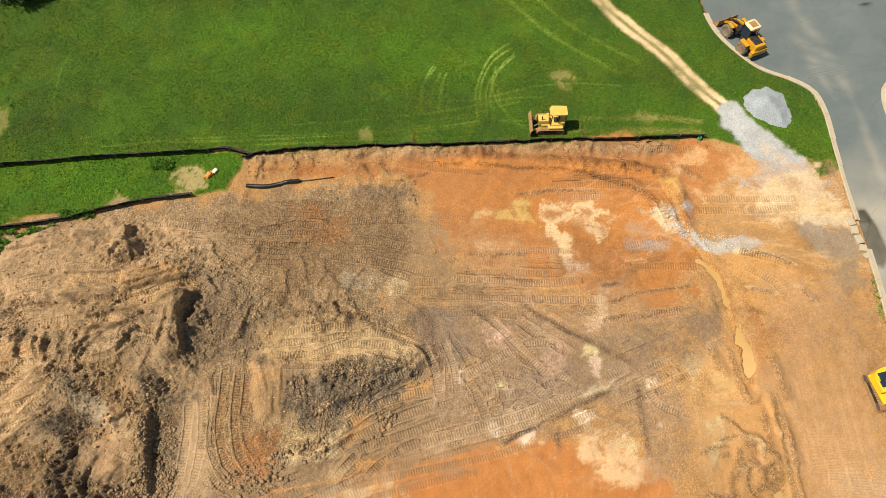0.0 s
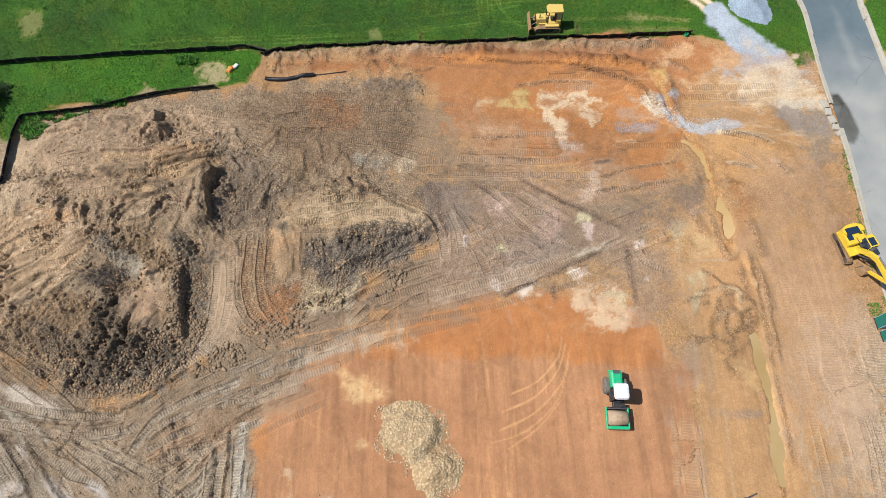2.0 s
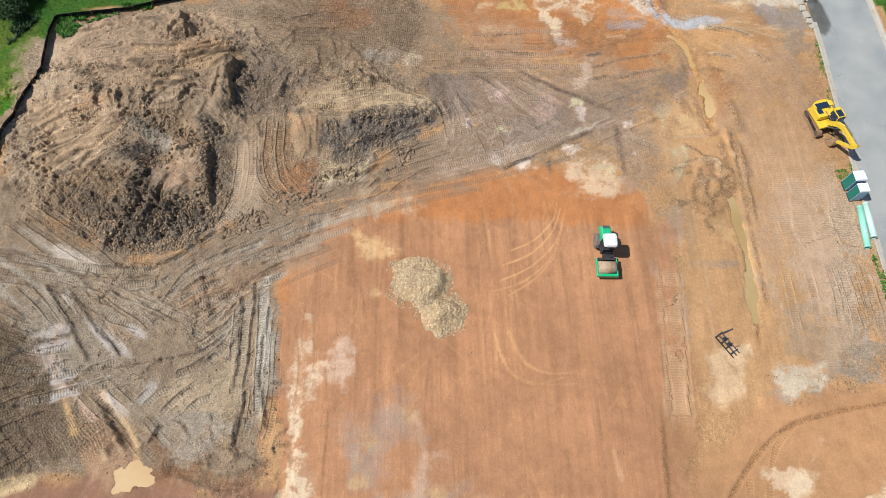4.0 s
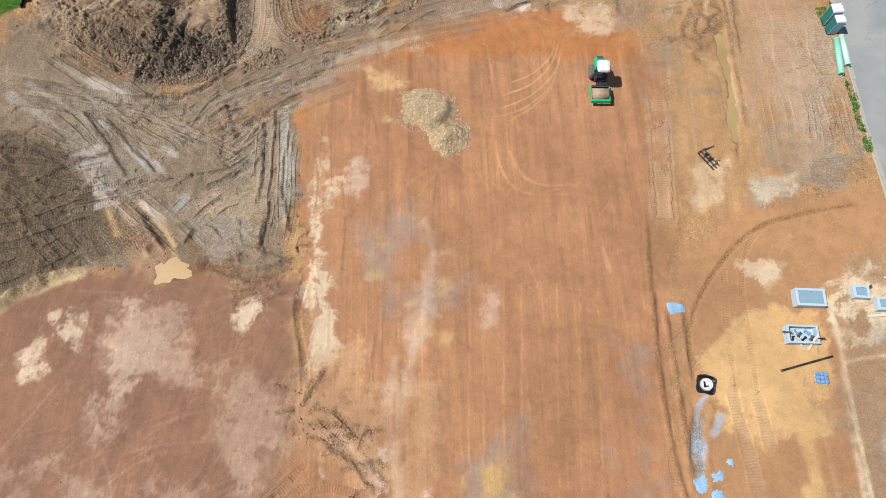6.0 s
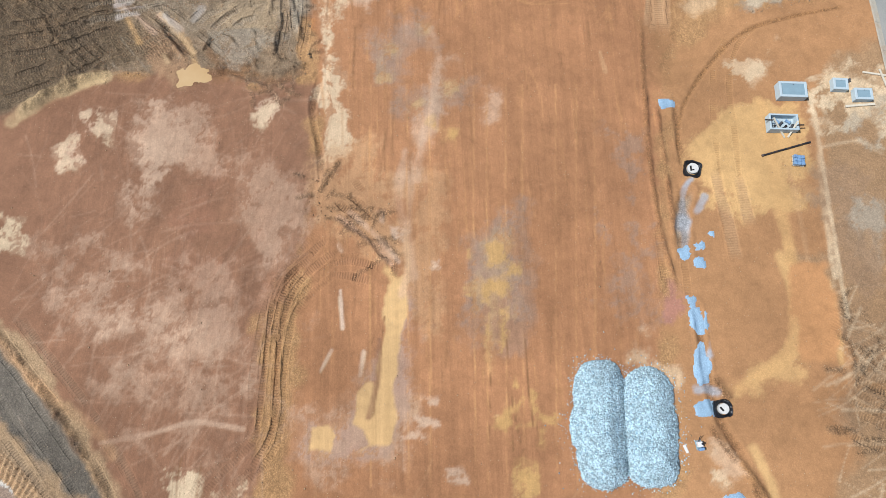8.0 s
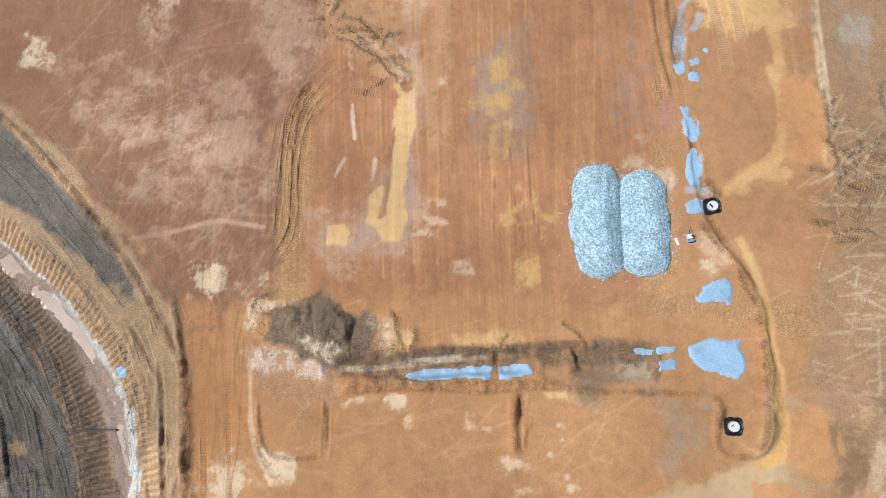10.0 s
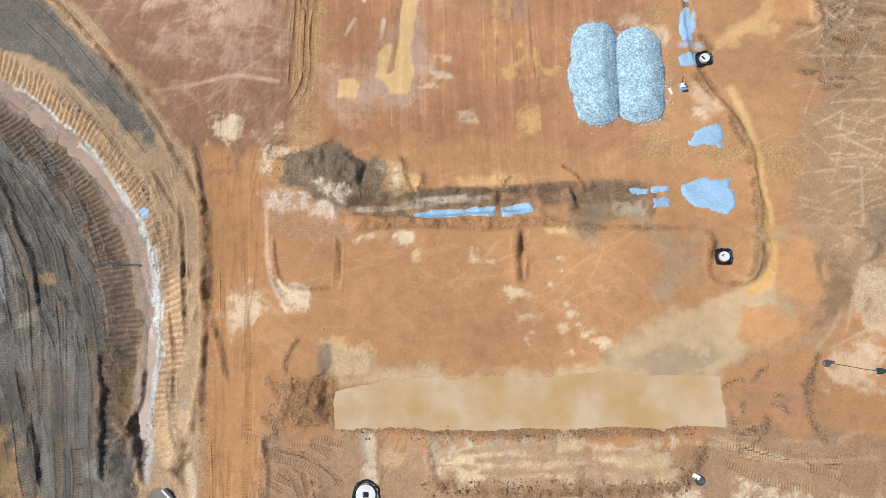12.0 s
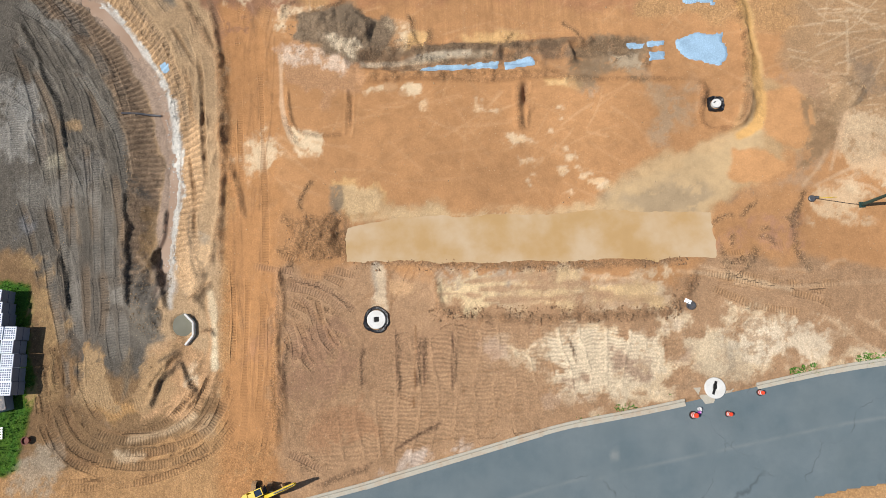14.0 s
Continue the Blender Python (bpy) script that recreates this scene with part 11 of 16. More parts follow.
def heap(pts, height, slope, lumps, rag=0.8, seed=5, rim=0.0):
    """Tipped soil over a plot: its height field alone, with lumps and a ragged foot."""
    w = window(pts, 3)
    d = inside(pts, GX[w], GY[w]) + rag * EDGE[w] * 0.8
    base = smooth(0.0, -slope, d)
    rough = fractal(GX[w], GY[w], 6.5, 4, seed, 0.5) * 2.2 + 0.12 * EDGE[w]
    step = np.floor(rough) + smooth(0.70, 1.0, rough - np.floor(rough))        # benches left by the blade
    ridged = 1 - 2 * np.abs(fractal(GX[w], GY[w] * 1.8, 4.5, 4, seed + 9, 0.55))
    h = base * (height + lumps * (0.24 * step + 0.12 * rough + 0.22 * ridged)) + np.minimum(base * 2, 1) * (0.05 * FINE[w] + 0.07 * SHARP[w]) * lumps
    out = np.zeros(GX.shape)
    out[w] = np.where(base > 0.001, np.maximum(h, 0.12 * base), 0)
    return out


MOUND_WEST = [(-38.9,22.4), (-37.4,25.9), (-35.3,28.6), (-30.5,29.6), (-25.5,29.9), (-20.6,27.8), (-17.2,25.3), (-16.0,21.4), (-16.4,17.8), (-17.5,16.1), (-18.0,13.2), (-18.8,10.0), (-18.7,5.9), (-19.8,2.9), (-23.2,-0.3), (-28.5,-0.2), (-32.1,1.5), (-36.6,3.2), (-42.0,6.1), (-46.5,14.4), (-42.9,19.0)]
RIDGE_MOUND = [(-13.8,14.8), (-13.4,17.5), (-11.4,19.2), (-9.3,20.4), (-4.9,20.3), (-1.6,18.7), (1.3,16.8), (2.2,14.5), (0.8,12.8), (-2.1,11.5), (-6.1,9.7), (-9.4,9.3), (-12.7,9.9)]
mw = window(MOUND_WEST, 4)
mound_west = np.zeros(GX.shape)
base = smooth(0.6, -5.0, inside(MOUND_WEST, GX[mw], GY[mw]) + 0.9 * EDGE[mw])
broad = fractal(GX[mw] * 0.7, GY[mw] * 1.3, 8.0, 3, 5, 0.45)
mound_west[mw] = np.where(base > 0.001, base * np.maximum(1.15 + 0.34 * broad, 0.05), 0)
for pts, h, slope in (([(-29.5,12.8), (-28.7,14.2), (-26.8,14.0), (-25.2,12.7), (-25.2,11.2), (-27.9,11.1)], 0.6, 1.3),
                      ([(-24.5,13.8), (-22.5,15.0), (-20.4,13.8), (-20.4,12.1), (-22.6,11.7)], 0.5, 1.3),
                      ([(-32.9,7.1), (-31.0,8.1), (-28.0,7.3), (-27.2,5.6), (-29.1,3.6), (-31.8,4.2)], 0.45, 1.6),
                      ([(-25.7,10.6), (-24.2,11.7), (-23.0,10.7), (-23.1,9.2), (-24.6,9.1)], 0.5, 1.0)):
    mound_west += heap(pts, h, slope, 0.25, 0.5, 17)
HOLE = [(-20.3,25.3), (-17.3,24.9), (-12.9,21.6), (-12.5,15.5), (-17.5,15.2), (-19.4,15.6), (-20.2,19.6), (-19.3,22.4)]
RUBBLY = [(-30.0,11.2), (-26.3,11.2), (-25.2,4.7), (-20.6,4.7), (-21.5,11.8), (-19.4,12.4), (-18.6,7.5), (-19.0,4.1), (-21.1,0.8), (-24.8,-0.7), (-30.0,0.7), (-33.8,4.2), (-31.0,5.3), (-27.2,4.2)]
for pts, drop in ((HOLE, 0.4), ([(-28.1,9.7), (-25.9,9.7), (-25.0,4.7), (-27.1,4.7)], 0.3), ([(-21.4,11.8), (-19.3,12.1), (-18.4,7.5), (-19.4,4.1), (-20.6,4.4)], 0.35)):
    w = window(pts, 2)
    mound_west[w] -= np.minimum(drop, 0.7 * mound_west[w]) * smooth(0.3, -0.5, inside(pts, GX[w], GY[w]) + 0.5 * EDGE[w])
# how broken the heaps' soil is: crumbled round the cuts, fairly smooth where the blade has passed
BROKEN = 0.14 + 0.6 * smooth(0.0, 0.5, EDGE + 0.5 * MOTT) * smooth(0.0, 0.6, FLAKE + 0.4)
for pts, much in ((HOLE, 0.9), (RUBBLY, 1.0), ([(-29.9,15.0), (-24.6,14.3), (-24.2,11.8), (-28.4,11.2)], 0.8), ([(-39.0,7.1), (-34.0,7.6), (-31.8,2.0), (-34.5,1.0), (-38.0,3.1)], 0.6),
                  ([(-34.0,7.6), (-29.1,8.8), (-27.3,4.7), (-32.0,3.1)], 0.5), ([(-13.3,18.8), (-11.7,21.2), (-4.7,21.8), (-1.2,18.5), (-5.8,18.0)], 0.7), ([(-27.9,24.6), (-25.9,26.8), (-26.7,28.7), (-25.0,29.0), (-23.8,24.9)], 0.6)):
    w = window(pts, 2)
    BROKEN[w] = np.maximum(BROKEN[w], much * smooth(0.7, -0.7, inside(pts, GX[w], GY[w]) + 0.8 * EDGE[w]))
for pts in ([(-26.6,8.5), (-21.8,8.2), (-21.0,6.7), (-23.7,6.1), (-26.1,6.8)], [(-24.4,9.4), (-23.8,10.6), (-22.5,10.2), (-21.9,8.8), (-23.4,8.6)], [(-36.6,12.8), (-31.4,13.9), (-32.5,11.1), (-30.3,11.1), (-31.9,8.4), (-35.3,7.4)]):
    w = window(pts, 2)
    BROKEN[w] *= 1 - 0.8 * smooth(0.5, -0.5, inside(pts, GX[w], GY[w]) + 0.6 * EDGE[w])
ridge_mound = heap(RIDGE_MOUND, 0.85, 2.2, 0.12, 0.5, 33)
for pts, h, slope in (([(-10.1,20.4), (-5.5,21.3), (-2.2,19.0), (-5.9,18.2), (-9.2,18.6)], 0.25, 1.0),
                      ([(-8.9,14.2), (-4.2,14.7), (0.8,15.0), (-1.6,12.6), (-6.7,11.1)], 0.25, 1.0)):
    ridge_mound += heap(pts, h, slope, 0.5, 0.6, 27)
side = window(RIDGE_MOUND, 2)
south_face = np.zeros(GX.shape)
face = [(-9.9,13.1), (-6.8,14.2), (-2.1,14.9), (1.8,14.5), (2.2,13.6), (-2.1,11.3), (-6.6,9.2), (-8.6,9.0)]
fw = window(face, 2)
south_face[fw] = smooth(0.5, -0.5, inside(face, GX[fw], GY[fw]) + 0.8 * EDGE[fw])
COL += (np.array(earth(140, 124, 106)) - COL) * (south_face * 0.85)[..., None]
BROKEN = np.maximum(BROKEN, 0.9 * south_face)
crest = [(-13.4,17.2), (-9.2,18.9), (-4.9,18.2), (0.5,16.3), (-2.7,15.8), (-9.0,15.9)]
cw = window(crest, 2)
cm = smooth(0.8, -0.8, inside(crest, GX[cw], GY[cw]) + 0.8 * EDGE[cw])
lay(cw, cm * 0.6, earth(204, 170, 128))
dark = [(-31.3,15.0), (-26.6,14.4), (-20.5,11.1), (-18.7,5.9), (-20.6,2.0), (-24.8,-0.4), (-31.2,-0.1), (-33.4,3.2), (-29.9,6.0)]
dw = window(dark, 2)
dm = smooth(1.5, -1.5, inside(dark, GX[dw], GY[dw]) + 2.2 * EDGE[dw])
lay(dw, dm * 0.15, earth(158, 128, 98))
for pts, tone, much in ((RUBBLY, earth(142, 122, 98), 0.7), (HOLE, earth(150, 128, 104), 0.7)):
    w = window(pts, 2)
    lay(w, much * smooth(0.6, -0.6, inside(pts, GX[w], GY[w]) + 0.9 * EDGE[w] + 0.5 * FLAKE[w]), tone)
rim = [(-21.9,10.8), (-19.6,10.0), (-18.7,5.9), (-19.8,2.9), (-23.2,-0.3), (-28.5,-0.2), (-32.1,1.5), (-32.9,3.1), (-25.3,2.1), (-21.7,5.9)]
rw = window(rim, 2)
rim_mask = np.zeros(GX.shape)
rim_mask[rw] = smooth(1.0, -1.0, inside(rim, GX[rw], GY[rw]) + 1.2 * EDGE[rw])
COL += (np.array(earth(138, 120, 100)) - COL) * (rim_mask * 0.4)[..., None]
on_heap = np.clip(2 * (mound_west + ridge_mound), 0, 1)
COL *= 1 - (on_heap * np.clip(0.10 - 0.14 * FLAKE - 0.05 * MOTT, -0.1, 0.3))[..., None]                       # moist and dry soil turned up together
CLOD += (0.20 + 0.5 * BROKEN - CLOD) * on_heap

ROCK_PILE_A = [(-3.5,-2.4), (-2.0,-1.3), (0.2,-1.5), (2.3,-2.5), (2.8,-4.1), (2.0,-5.6), (-0.2,-6.4), (-2.2,-6.1), (-3.4,-4.9)]
ROCK_PILE_B = [(-0.9,-6.2), (0.8,-4.9), (2.9,-5.1), (4.0,-6.7), (3.4,-8.5), (1.4,-9.3), (-0.3,-8.6)]
rock_a = heap(ROCK_PILE_A, 0.75, 1.7, 0.3, 0.5, 44)
rock_b = heap(ROCK_PILE_B, 0.95, 1.9, 0.3, 0.4, 45)
CHIPPINGS = [(34.9,41.8), (36.2,42.9), (37.8,43.0), (39.1,41.9), (39.6,39.7), (39.2,38.4), (38.4,37.4), (36.8,38.1), (35.6,39.0), (34.9,40.1)]
chip_heap = heap(CHIPPINGS, 0.8, 2.6, 0.10, 0.2, 51)
CLAY_HEAP = [(-16.4,-61.2), (-15.5,-59.8), (-13.2,-59.3), (-10.7,-59.6), (-9.3,-61.2), (-9.8,-63.2), (-12.2,-63.9), (-15.2,-63.6)]
clay_heap = heap(CLAY_HEAP, 0.6, 1.4, 0.45, 0.6, 61)
POND_BANK = [(-17.6,-81.6), (-16.8,-80.1), (-14.8,-79.6), (-12.5,-80.0), (-12.2,-82.8), (-12.8,-83.9), (-15.7,-83.7), (-17.5,-83.2)]
pond_bank = heap(POND_BANK, 0.5, 1.2, 0.35, 0.5, 67)
EAST_HEAP = [(31.0,-69.4), (32.5,-68.8), (34.0,-69.6), (35.1,-71.4), (33.2,-72.3), (31.1,-71.7)]
east_heap = heap(EAST_HEAP, 0.4, 1.2, 0.3, 0.5, 71)
WEST_RUBBLE = [(-30.6,-82.7), (-28.9,-82.3), (-27.9,-84.3), (-27.2,-88.2), (-28.5,-90.1), (-30.2,-88.6), (-30.9,-85.2)]
west_rubble = heap(WEST_RUBBLE, 0.5, 1.2, 0.4, 0.7, 77)
HEAP = mound_west + ridge_mound + rock_a + rock_b + chip_heap + clay_heap + pond_bank + east_heap + west_rubble

# ---------------------------------------------------------------- standing water: basins
BASINS = []


def basin(name, pts, depth, color, label, rag=0.5, soft=0.5, rough=0.10):
    """A shallow hollow that holds muddy water; its sheet is made with the ground."""
    w = window(pts, 2)
    d = inside(pts, GX[w], GY[w])
    m = smooth(soft, -soft, d + rag * EDGE[w])
    Z[w] += (lie(GX[w], GY[w]) - Z[w]) * smooth(rag + soft + 1.0, rag + soft, d) - depth * m
    TREAD[w] *= 1 - m
    BASINS.append((name, w, m, depth, color, label, rough, lie(GX[w], GY[w])))


def run_basin(name, pts, width, depth, color, label, rag=0.4, below=None):
    line, run = curve(pts, 0.8)
    w = window(line, width + 1)
    d, s = beside(line, run, GX[w], GY[w])
    m = smooth(width / 2 + 0.3, width / 2 - 0.3, d + rag * EDGE[w] * 0.7)
    level = Z[w].copy()
    if below is not None:                              # a level of its own, cut into whatever lies there
        level = lie(GX[w], GY[w]) - below
        Z[w] += (level - Z[w]) * smooth(width / 2 + 0.9, width / 2 + 0.3, d)
    Z[w] -= depth * m
    BASINS.append((name, w, m, depth, color, label, 0.32, level))


MUDDY = srgb(206, 169, 118)
basin("pond", [(-12.1,-80.9), (-8.3,-80.35), (-2.8,-80.3), (2.1,-80.5), (7.1,-80.4), (10.1,-80.4), (12.0,-80.6), (15.8,-80.7), (19.7,-80.9), (19.5,-84.8), (11.6,-84.7), (1.9,-84.5), (-5.4,-84.4), (-12.1,-84.0)], 0.16, MUDDY, "wide muddy tan pond with a pale sheen in clay", 0.16, 0.25, 0.16)
basin("puddle", [(-25.2,-19.4), (-23.5,-18.6), (-22.3,-19.5), (-22.0,-20.6), (-23.2,-21.2), (-25.0,-21.2)], 0.10, srgb(224, 186, 134), "pale tan puddle at a muddy wash", 0.4, 0.25)
run_basin("stream", [(27.3,23.6), (28.2,22.4), (28.8,20.8), (28.9,18.9), (29.2,16.8)], 0.75, 0.2, srgb(208, 168, 110), "thin brown puddle in a gully", below=0.12)
basin("puddle", [(29.0,17.9), (29.6,17.6), (29.9,16.3), (30.1,13.8), (29.3,12.9), (29.1,14.0), (29.2,15.3), (28.6,15.6)], 0.12, srgb(214, 176, 120), "opaque tan puddle in a gully", 0.25, 0.2)
run_basin("stream", [(29.5,3.2), (29.6,0.3), (29.7,-2.8), (29.3,-5.8), (29.1,-8.7)], 0.85, 0.2, srgb(186, 156, 104), "long murky puddle in a wheel rut", below=0.08)
run_basin("stream", [(-43.6,-52.2), (-40.9,-54.2), (-38.2,-56.5), (-35.5,-58.9), (-32.9,-61.9), (-31.0,-65.0), (-29.6,-67.7), (-28.7,-70.9), (-28.0,-74.0), (-27.9,-77.7), (-28.2,-81.3), (-28.2,-84.0)], 0.9, 0.08, srgb(182, 152, 128), "shallow pinkish silty stream along a ditch", 0.3)
basin("puddle", [(-27.1,-88.3), (-26.0,-87.9), (-25.2,-88.6), (-25.1,-89.6), (-25.6,-89.9), (-26.8,-89.5)], 0.3, srgb(128, 126, 110), "greenish grey pool before a headwall", 0.3, 0.3)

# meadow beyond the site and across the road
beyond = (GX < -49.6) | (GX > 49.6) | (GY > 59.5) | (GY < -106.2)
COL[beyond], GRASSY[beyond], CLOD[beyond], TREAD[beyond] = GRASS, 1, 0.15, 0
# fine relief of the soil
Z += np.where(GRASSY > 0.4, 0.02, 0.003 + 0.15 * CLOD) * (0.6 * FINE + 0.5 * SHARP * CLOD) * (1 - WET * 0.8) + (0.02 + 0.1 * np.minimum(CLOD, 0.3)) * MOTT * (1 - WET)
COL *= (1 + np.where(GRASSY > 0.4, 0.20, 0.10) * MOTT * (1 - 0.5 * WET))[..., None]
COL *= 1 + (np.where(GRASSY > 0.4, 0.10, 0.07) * BROAD)[..., None] * np.array([0.85, 1.0, 1.15])
olive = np.where(GRASSY > 0.4, 0.12 * smooth(0.05, 0.6, CRUST), 0)
COL += (np.array(srgb(128, 124, 40)) - COL) * olive[..., None]
# hollows between clods dimmed in colour, their tops brightened, like shading
COL *= (1 + 0.10 * np.clip(CLOD, 0, 1) * FINE)[..., None]
np.clip(COL, 0.01, 0.9, out=COL)

# cut the roads' beds into the land
ROAD_W = np.array([(-96, 41.0), (-60, 41.0), (-30, 41.1), (-17, 41.2), (-8, 41.2), (4, 41.5), (12, 41.9), (22, 42.4), (30, 42.4), (36, 42.6), (39.5,42.7), (42, 42.2),
                   (43.7,40.4), (45.4,37.7), (47.5,36.0), (50, 34.5), (52.5,33.7), (56, 33.3), (90, 33.2)])
ROAD_E = np.array([(-96, 48.6), (26, 48.7), (37.4,48.6), (39.5,48.6), (41.1,48.9), (42.2,49.6), (43.0,51.6), (44.0,58.0), (45.0,96.0), (90, 96.0)])
ROAD_N = np.array([(-64, -111.0), (-40, -108.5), (-14.2,-103.3), (-8.2,-101.9), (-1.3,-100.2), (5.7,-98.5), (12.7,-97.4), (20.6,-96.0), (27.9,-94.7), (31.9,-94.2), (40, -93.2), (100, -90.0)])
west_of = lambda y: np.interp(y, ROAD_W[:, 0], ROAD_W[:, 1])
east_of = lambda y: np.interp(y, ROAD_E[:, 0], ROAD_E[:, 1])
north_of = lambda x: np.interp(x, ROAD_N[:, 0], ROAD_N[:, 1])
SOUTH_WIDTH = 9.2
on_east = (GX > west_of(GY) - 0.2) & (GX < east_of(GY) + 0.2) & (GY > -93) & (GY < 89)
on_south = (GY < north_of(GX) + 0.2) & (GY > north_of(GX) - SOUTH_WIDTH + 0.1) & (GX > -63) & (GX < 99)
Z[on_east | on_south] = (lie(GX, GY) - 0.22)[on_east | on_south]
TOP = Z + HEAP


def top_at(x, y, field=None):
    """Height of the land, heaps included, at any place."""
    f = TOP if field is None else field
    j = np.clip(np.searchsorted(xs, x) - 1, 0, len(xs) - 2)
    i = np.clip(np.searchsorted(ys, y) - 1, 0, len(ys) - 2)
    u, v = (x - xs[j]) / (xs[j + 1] - xs[j]), (y - ys[i]) / (ys[i + 1] - ys[i])
    return (f[i, j] * (1 - u) + f[i, j + 1] * u) * (1 - v) + (f[i + 1, j] * (1 - u) + f[i + 1, j + 1] * u) * v


# ---------------------------------------------------------------- soil material
def soil_material(name):
    m = bpy.data.materials.new(name)
    m.use_nodes = True
    t = m.node_tree
    bsdf = t.nodes["Principled BSDF"]

    def attr(key, which):
        a = t.nodes.new("ShaderNodeAttribute")
        a.attribute_name = key
        return a.outputs[which]
    col, wet, grass, clod = attr("soil", "Color"), attr("wet", "Fac"), attr("grassy", "Fac"), attr("clod", "Fac")
    ribs, along, across = attr("tread", "Fac"), attr("along", "Fac"), attr("across", "Fac")
    pos = t.nodes.new("ShaderNodeNewGeometry").outputs["Position"]
    noises = []
    for scale, detail, rough in ((0.9, 6.0, 0.65), (3.2, 8.0, 0.78), (16.0, 3.0, 0.7)):
        n = node(t, "ShaderNodeTexNoise", Scale=scale, Detail=detail, Roughness=rough)
        t.links.new(pos, n.inputs["Vector"])
        noises.append(n.outputs[0])
    c = mixed(t, "MULTIPLY", 1.0, col, ramp(t, noises[0], [(0.34,0.90), (0.48,1.0), (0.52,1.03), (0.66,1.09)]))
    calm = math_node(t, "MULTIPLY", math_node(t, "ADD", 0.07, math_node(t, "MULTIPLY", clod, 1.45)), math_node(t, "SUBTRACT", 1.0, math_node(t, "MULTIPLY", wet, 1.2)))
    calm = math_node(t, "MINIMUM", math_node(t, "MAXIMUM", calm, 0.0), 1.0)
    c = mixed(t, "MULTIPLY", calm, c, ramp(t, noises[1], [(0.36,0.66), (0.5,0.98), (0.64,1.30)]))
    c = mixed(t, "MULTIPLY", math_node(t, "MULTIPLY", calm, 0.5), c, ramp(t, noises[2], [(0.38,0.52), (0.5,0.98), (0.62,1.5)]))
    # fine blade lines along the graded pads
    stretch = t.nodes.new("ShaderNodeVectorMath")
    stretch.operation = "MULTIPLY"
    stretch.inputs[1].default_value = (1.0, 0.012, 0.0)
    t.links.new(pos, stretch.inputs[0])
    lines = node(t, "ShaderNodeTexNoise", Scale=3.6, Detail=6.0, Roughness=0.82)
    t.links.new(stretch.outputs[0], lines.inputs["Vector"])
    c = mixed(t, "MULTIPLY", math_node(t, "MULTIPLY", math_node(t, "MULTIPLY", attr("graded", "Fac"), 0.7), ramp(t, noises[0], [(0.36,0.2), (0.60,1.0)])), c, ramp(t, lines.outputs[0], [(0.36,0.78), (0.46,0.98), (0.54,1.02), (0.66,1.20)]))
    lump = node(t, "ShaderNodeTexVoronoi", Scale=5.0)
    grit = node(t, "ShaderNodeTexVoronoi", Scale=8.5)
    t.links.new(pos, lump.inputs["Vector"]), t.links.new(pos, grit.inputs["Vector"])
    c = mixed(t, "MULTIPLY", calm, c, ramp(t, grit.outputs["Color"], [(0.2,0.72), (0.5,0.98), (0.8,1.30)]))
    # gaps between crumbs darkened in the colour, as shade would
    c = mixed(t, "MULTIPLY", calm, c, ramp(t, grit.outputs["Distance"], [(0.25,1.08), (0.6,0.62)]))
    # pale pebbles and dark crumbs
    peb = node(t, "ShaderNodeTexVoronoi", Scale=3.4)
    t.links.new(pos, peb.inputs["Vector"])
    keep = math_node(t, "MULTIPLY", ramp(t, peb.outputs["Distance"], [(0.10,1.0), (0.17,0.0)]), ramp(t, peb.outputs["Color"], [(0.70,0.0), (0.72,1.0)]))
    keep = math_node(t, "MULTIPLY", keep, math_node(t, "SUBTRACT", 1.0, grass))
    c = mixed(t, "MIX", math_node(t, "MULTIPLY", keep, 0.42), c, srgb(225, 200, 165))
    crumb = node(t, "ShaderNodeTexVoronoi", Scale=5.5)
    t.links.new(pos, crumb.inputs["Vector"])
    dark = math_node(t, "MULTIPLY", ramp(t, crumb.outputs["Distance"], [(0.12,1.0), (0.25,0.0)]), math_node(t, "MULTIPLY", ramp(t, crumb.outputs["Color"], [(0.55,0.0), (0.6,1.0)]), clod))
    c = mixed(t, "MULTIPLY", math_node(t, "MULTIPLY", dark, 0.35), c, (0.55, 0.5, 0.45))
    # blades and clover in the turf
    blade = node(t, "ShaderNodeTexNoise", Scale=4.2, Detail=8.0, Roughness=0.78)
    t.links.new(pos, blade.inputs["Vector"])
    turf = mixed(t, "MULTIPLY", 1.0, col, ramp(t, blade.outputs[0], [(0.28, (0.34, 0.38, 0.3)), (0.50, (0.98, 1.0, 0.9)), (0.70, (2.1, 1.75, 1.8))]))
    c = mixed(t, "MIX", grass, c, turf)
    # grouser ribs; crests and lips lightened, gaps darkened in colour to strengthen their shading
    wob = math_node(t, "ADD", across, math_node(t, "MULTIPLY", math_node(t, "SUBTRACT", noises[1], 0.5), 0.10))
    bed = math_node(t, "MULTIPLY", ramp(t, wob, [(0.23,1.0), (0.29,0.0)]), ribs)
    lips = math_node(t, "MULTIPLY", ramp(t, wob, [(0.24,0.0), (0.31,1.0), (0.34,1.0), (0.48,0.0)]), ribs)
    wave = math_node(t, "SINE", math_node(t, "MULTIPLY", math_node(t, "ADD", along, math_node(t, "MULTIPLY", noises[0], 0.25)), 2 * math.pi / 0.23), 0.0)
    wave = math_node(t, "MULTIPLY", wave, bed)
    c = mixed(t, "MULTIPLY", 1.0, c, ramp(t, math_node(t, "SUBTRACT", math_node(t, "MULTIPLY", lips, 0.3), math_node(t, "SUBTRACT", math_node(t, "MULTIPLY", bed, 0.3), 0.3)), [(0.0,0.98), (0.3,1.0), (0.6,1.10)]))
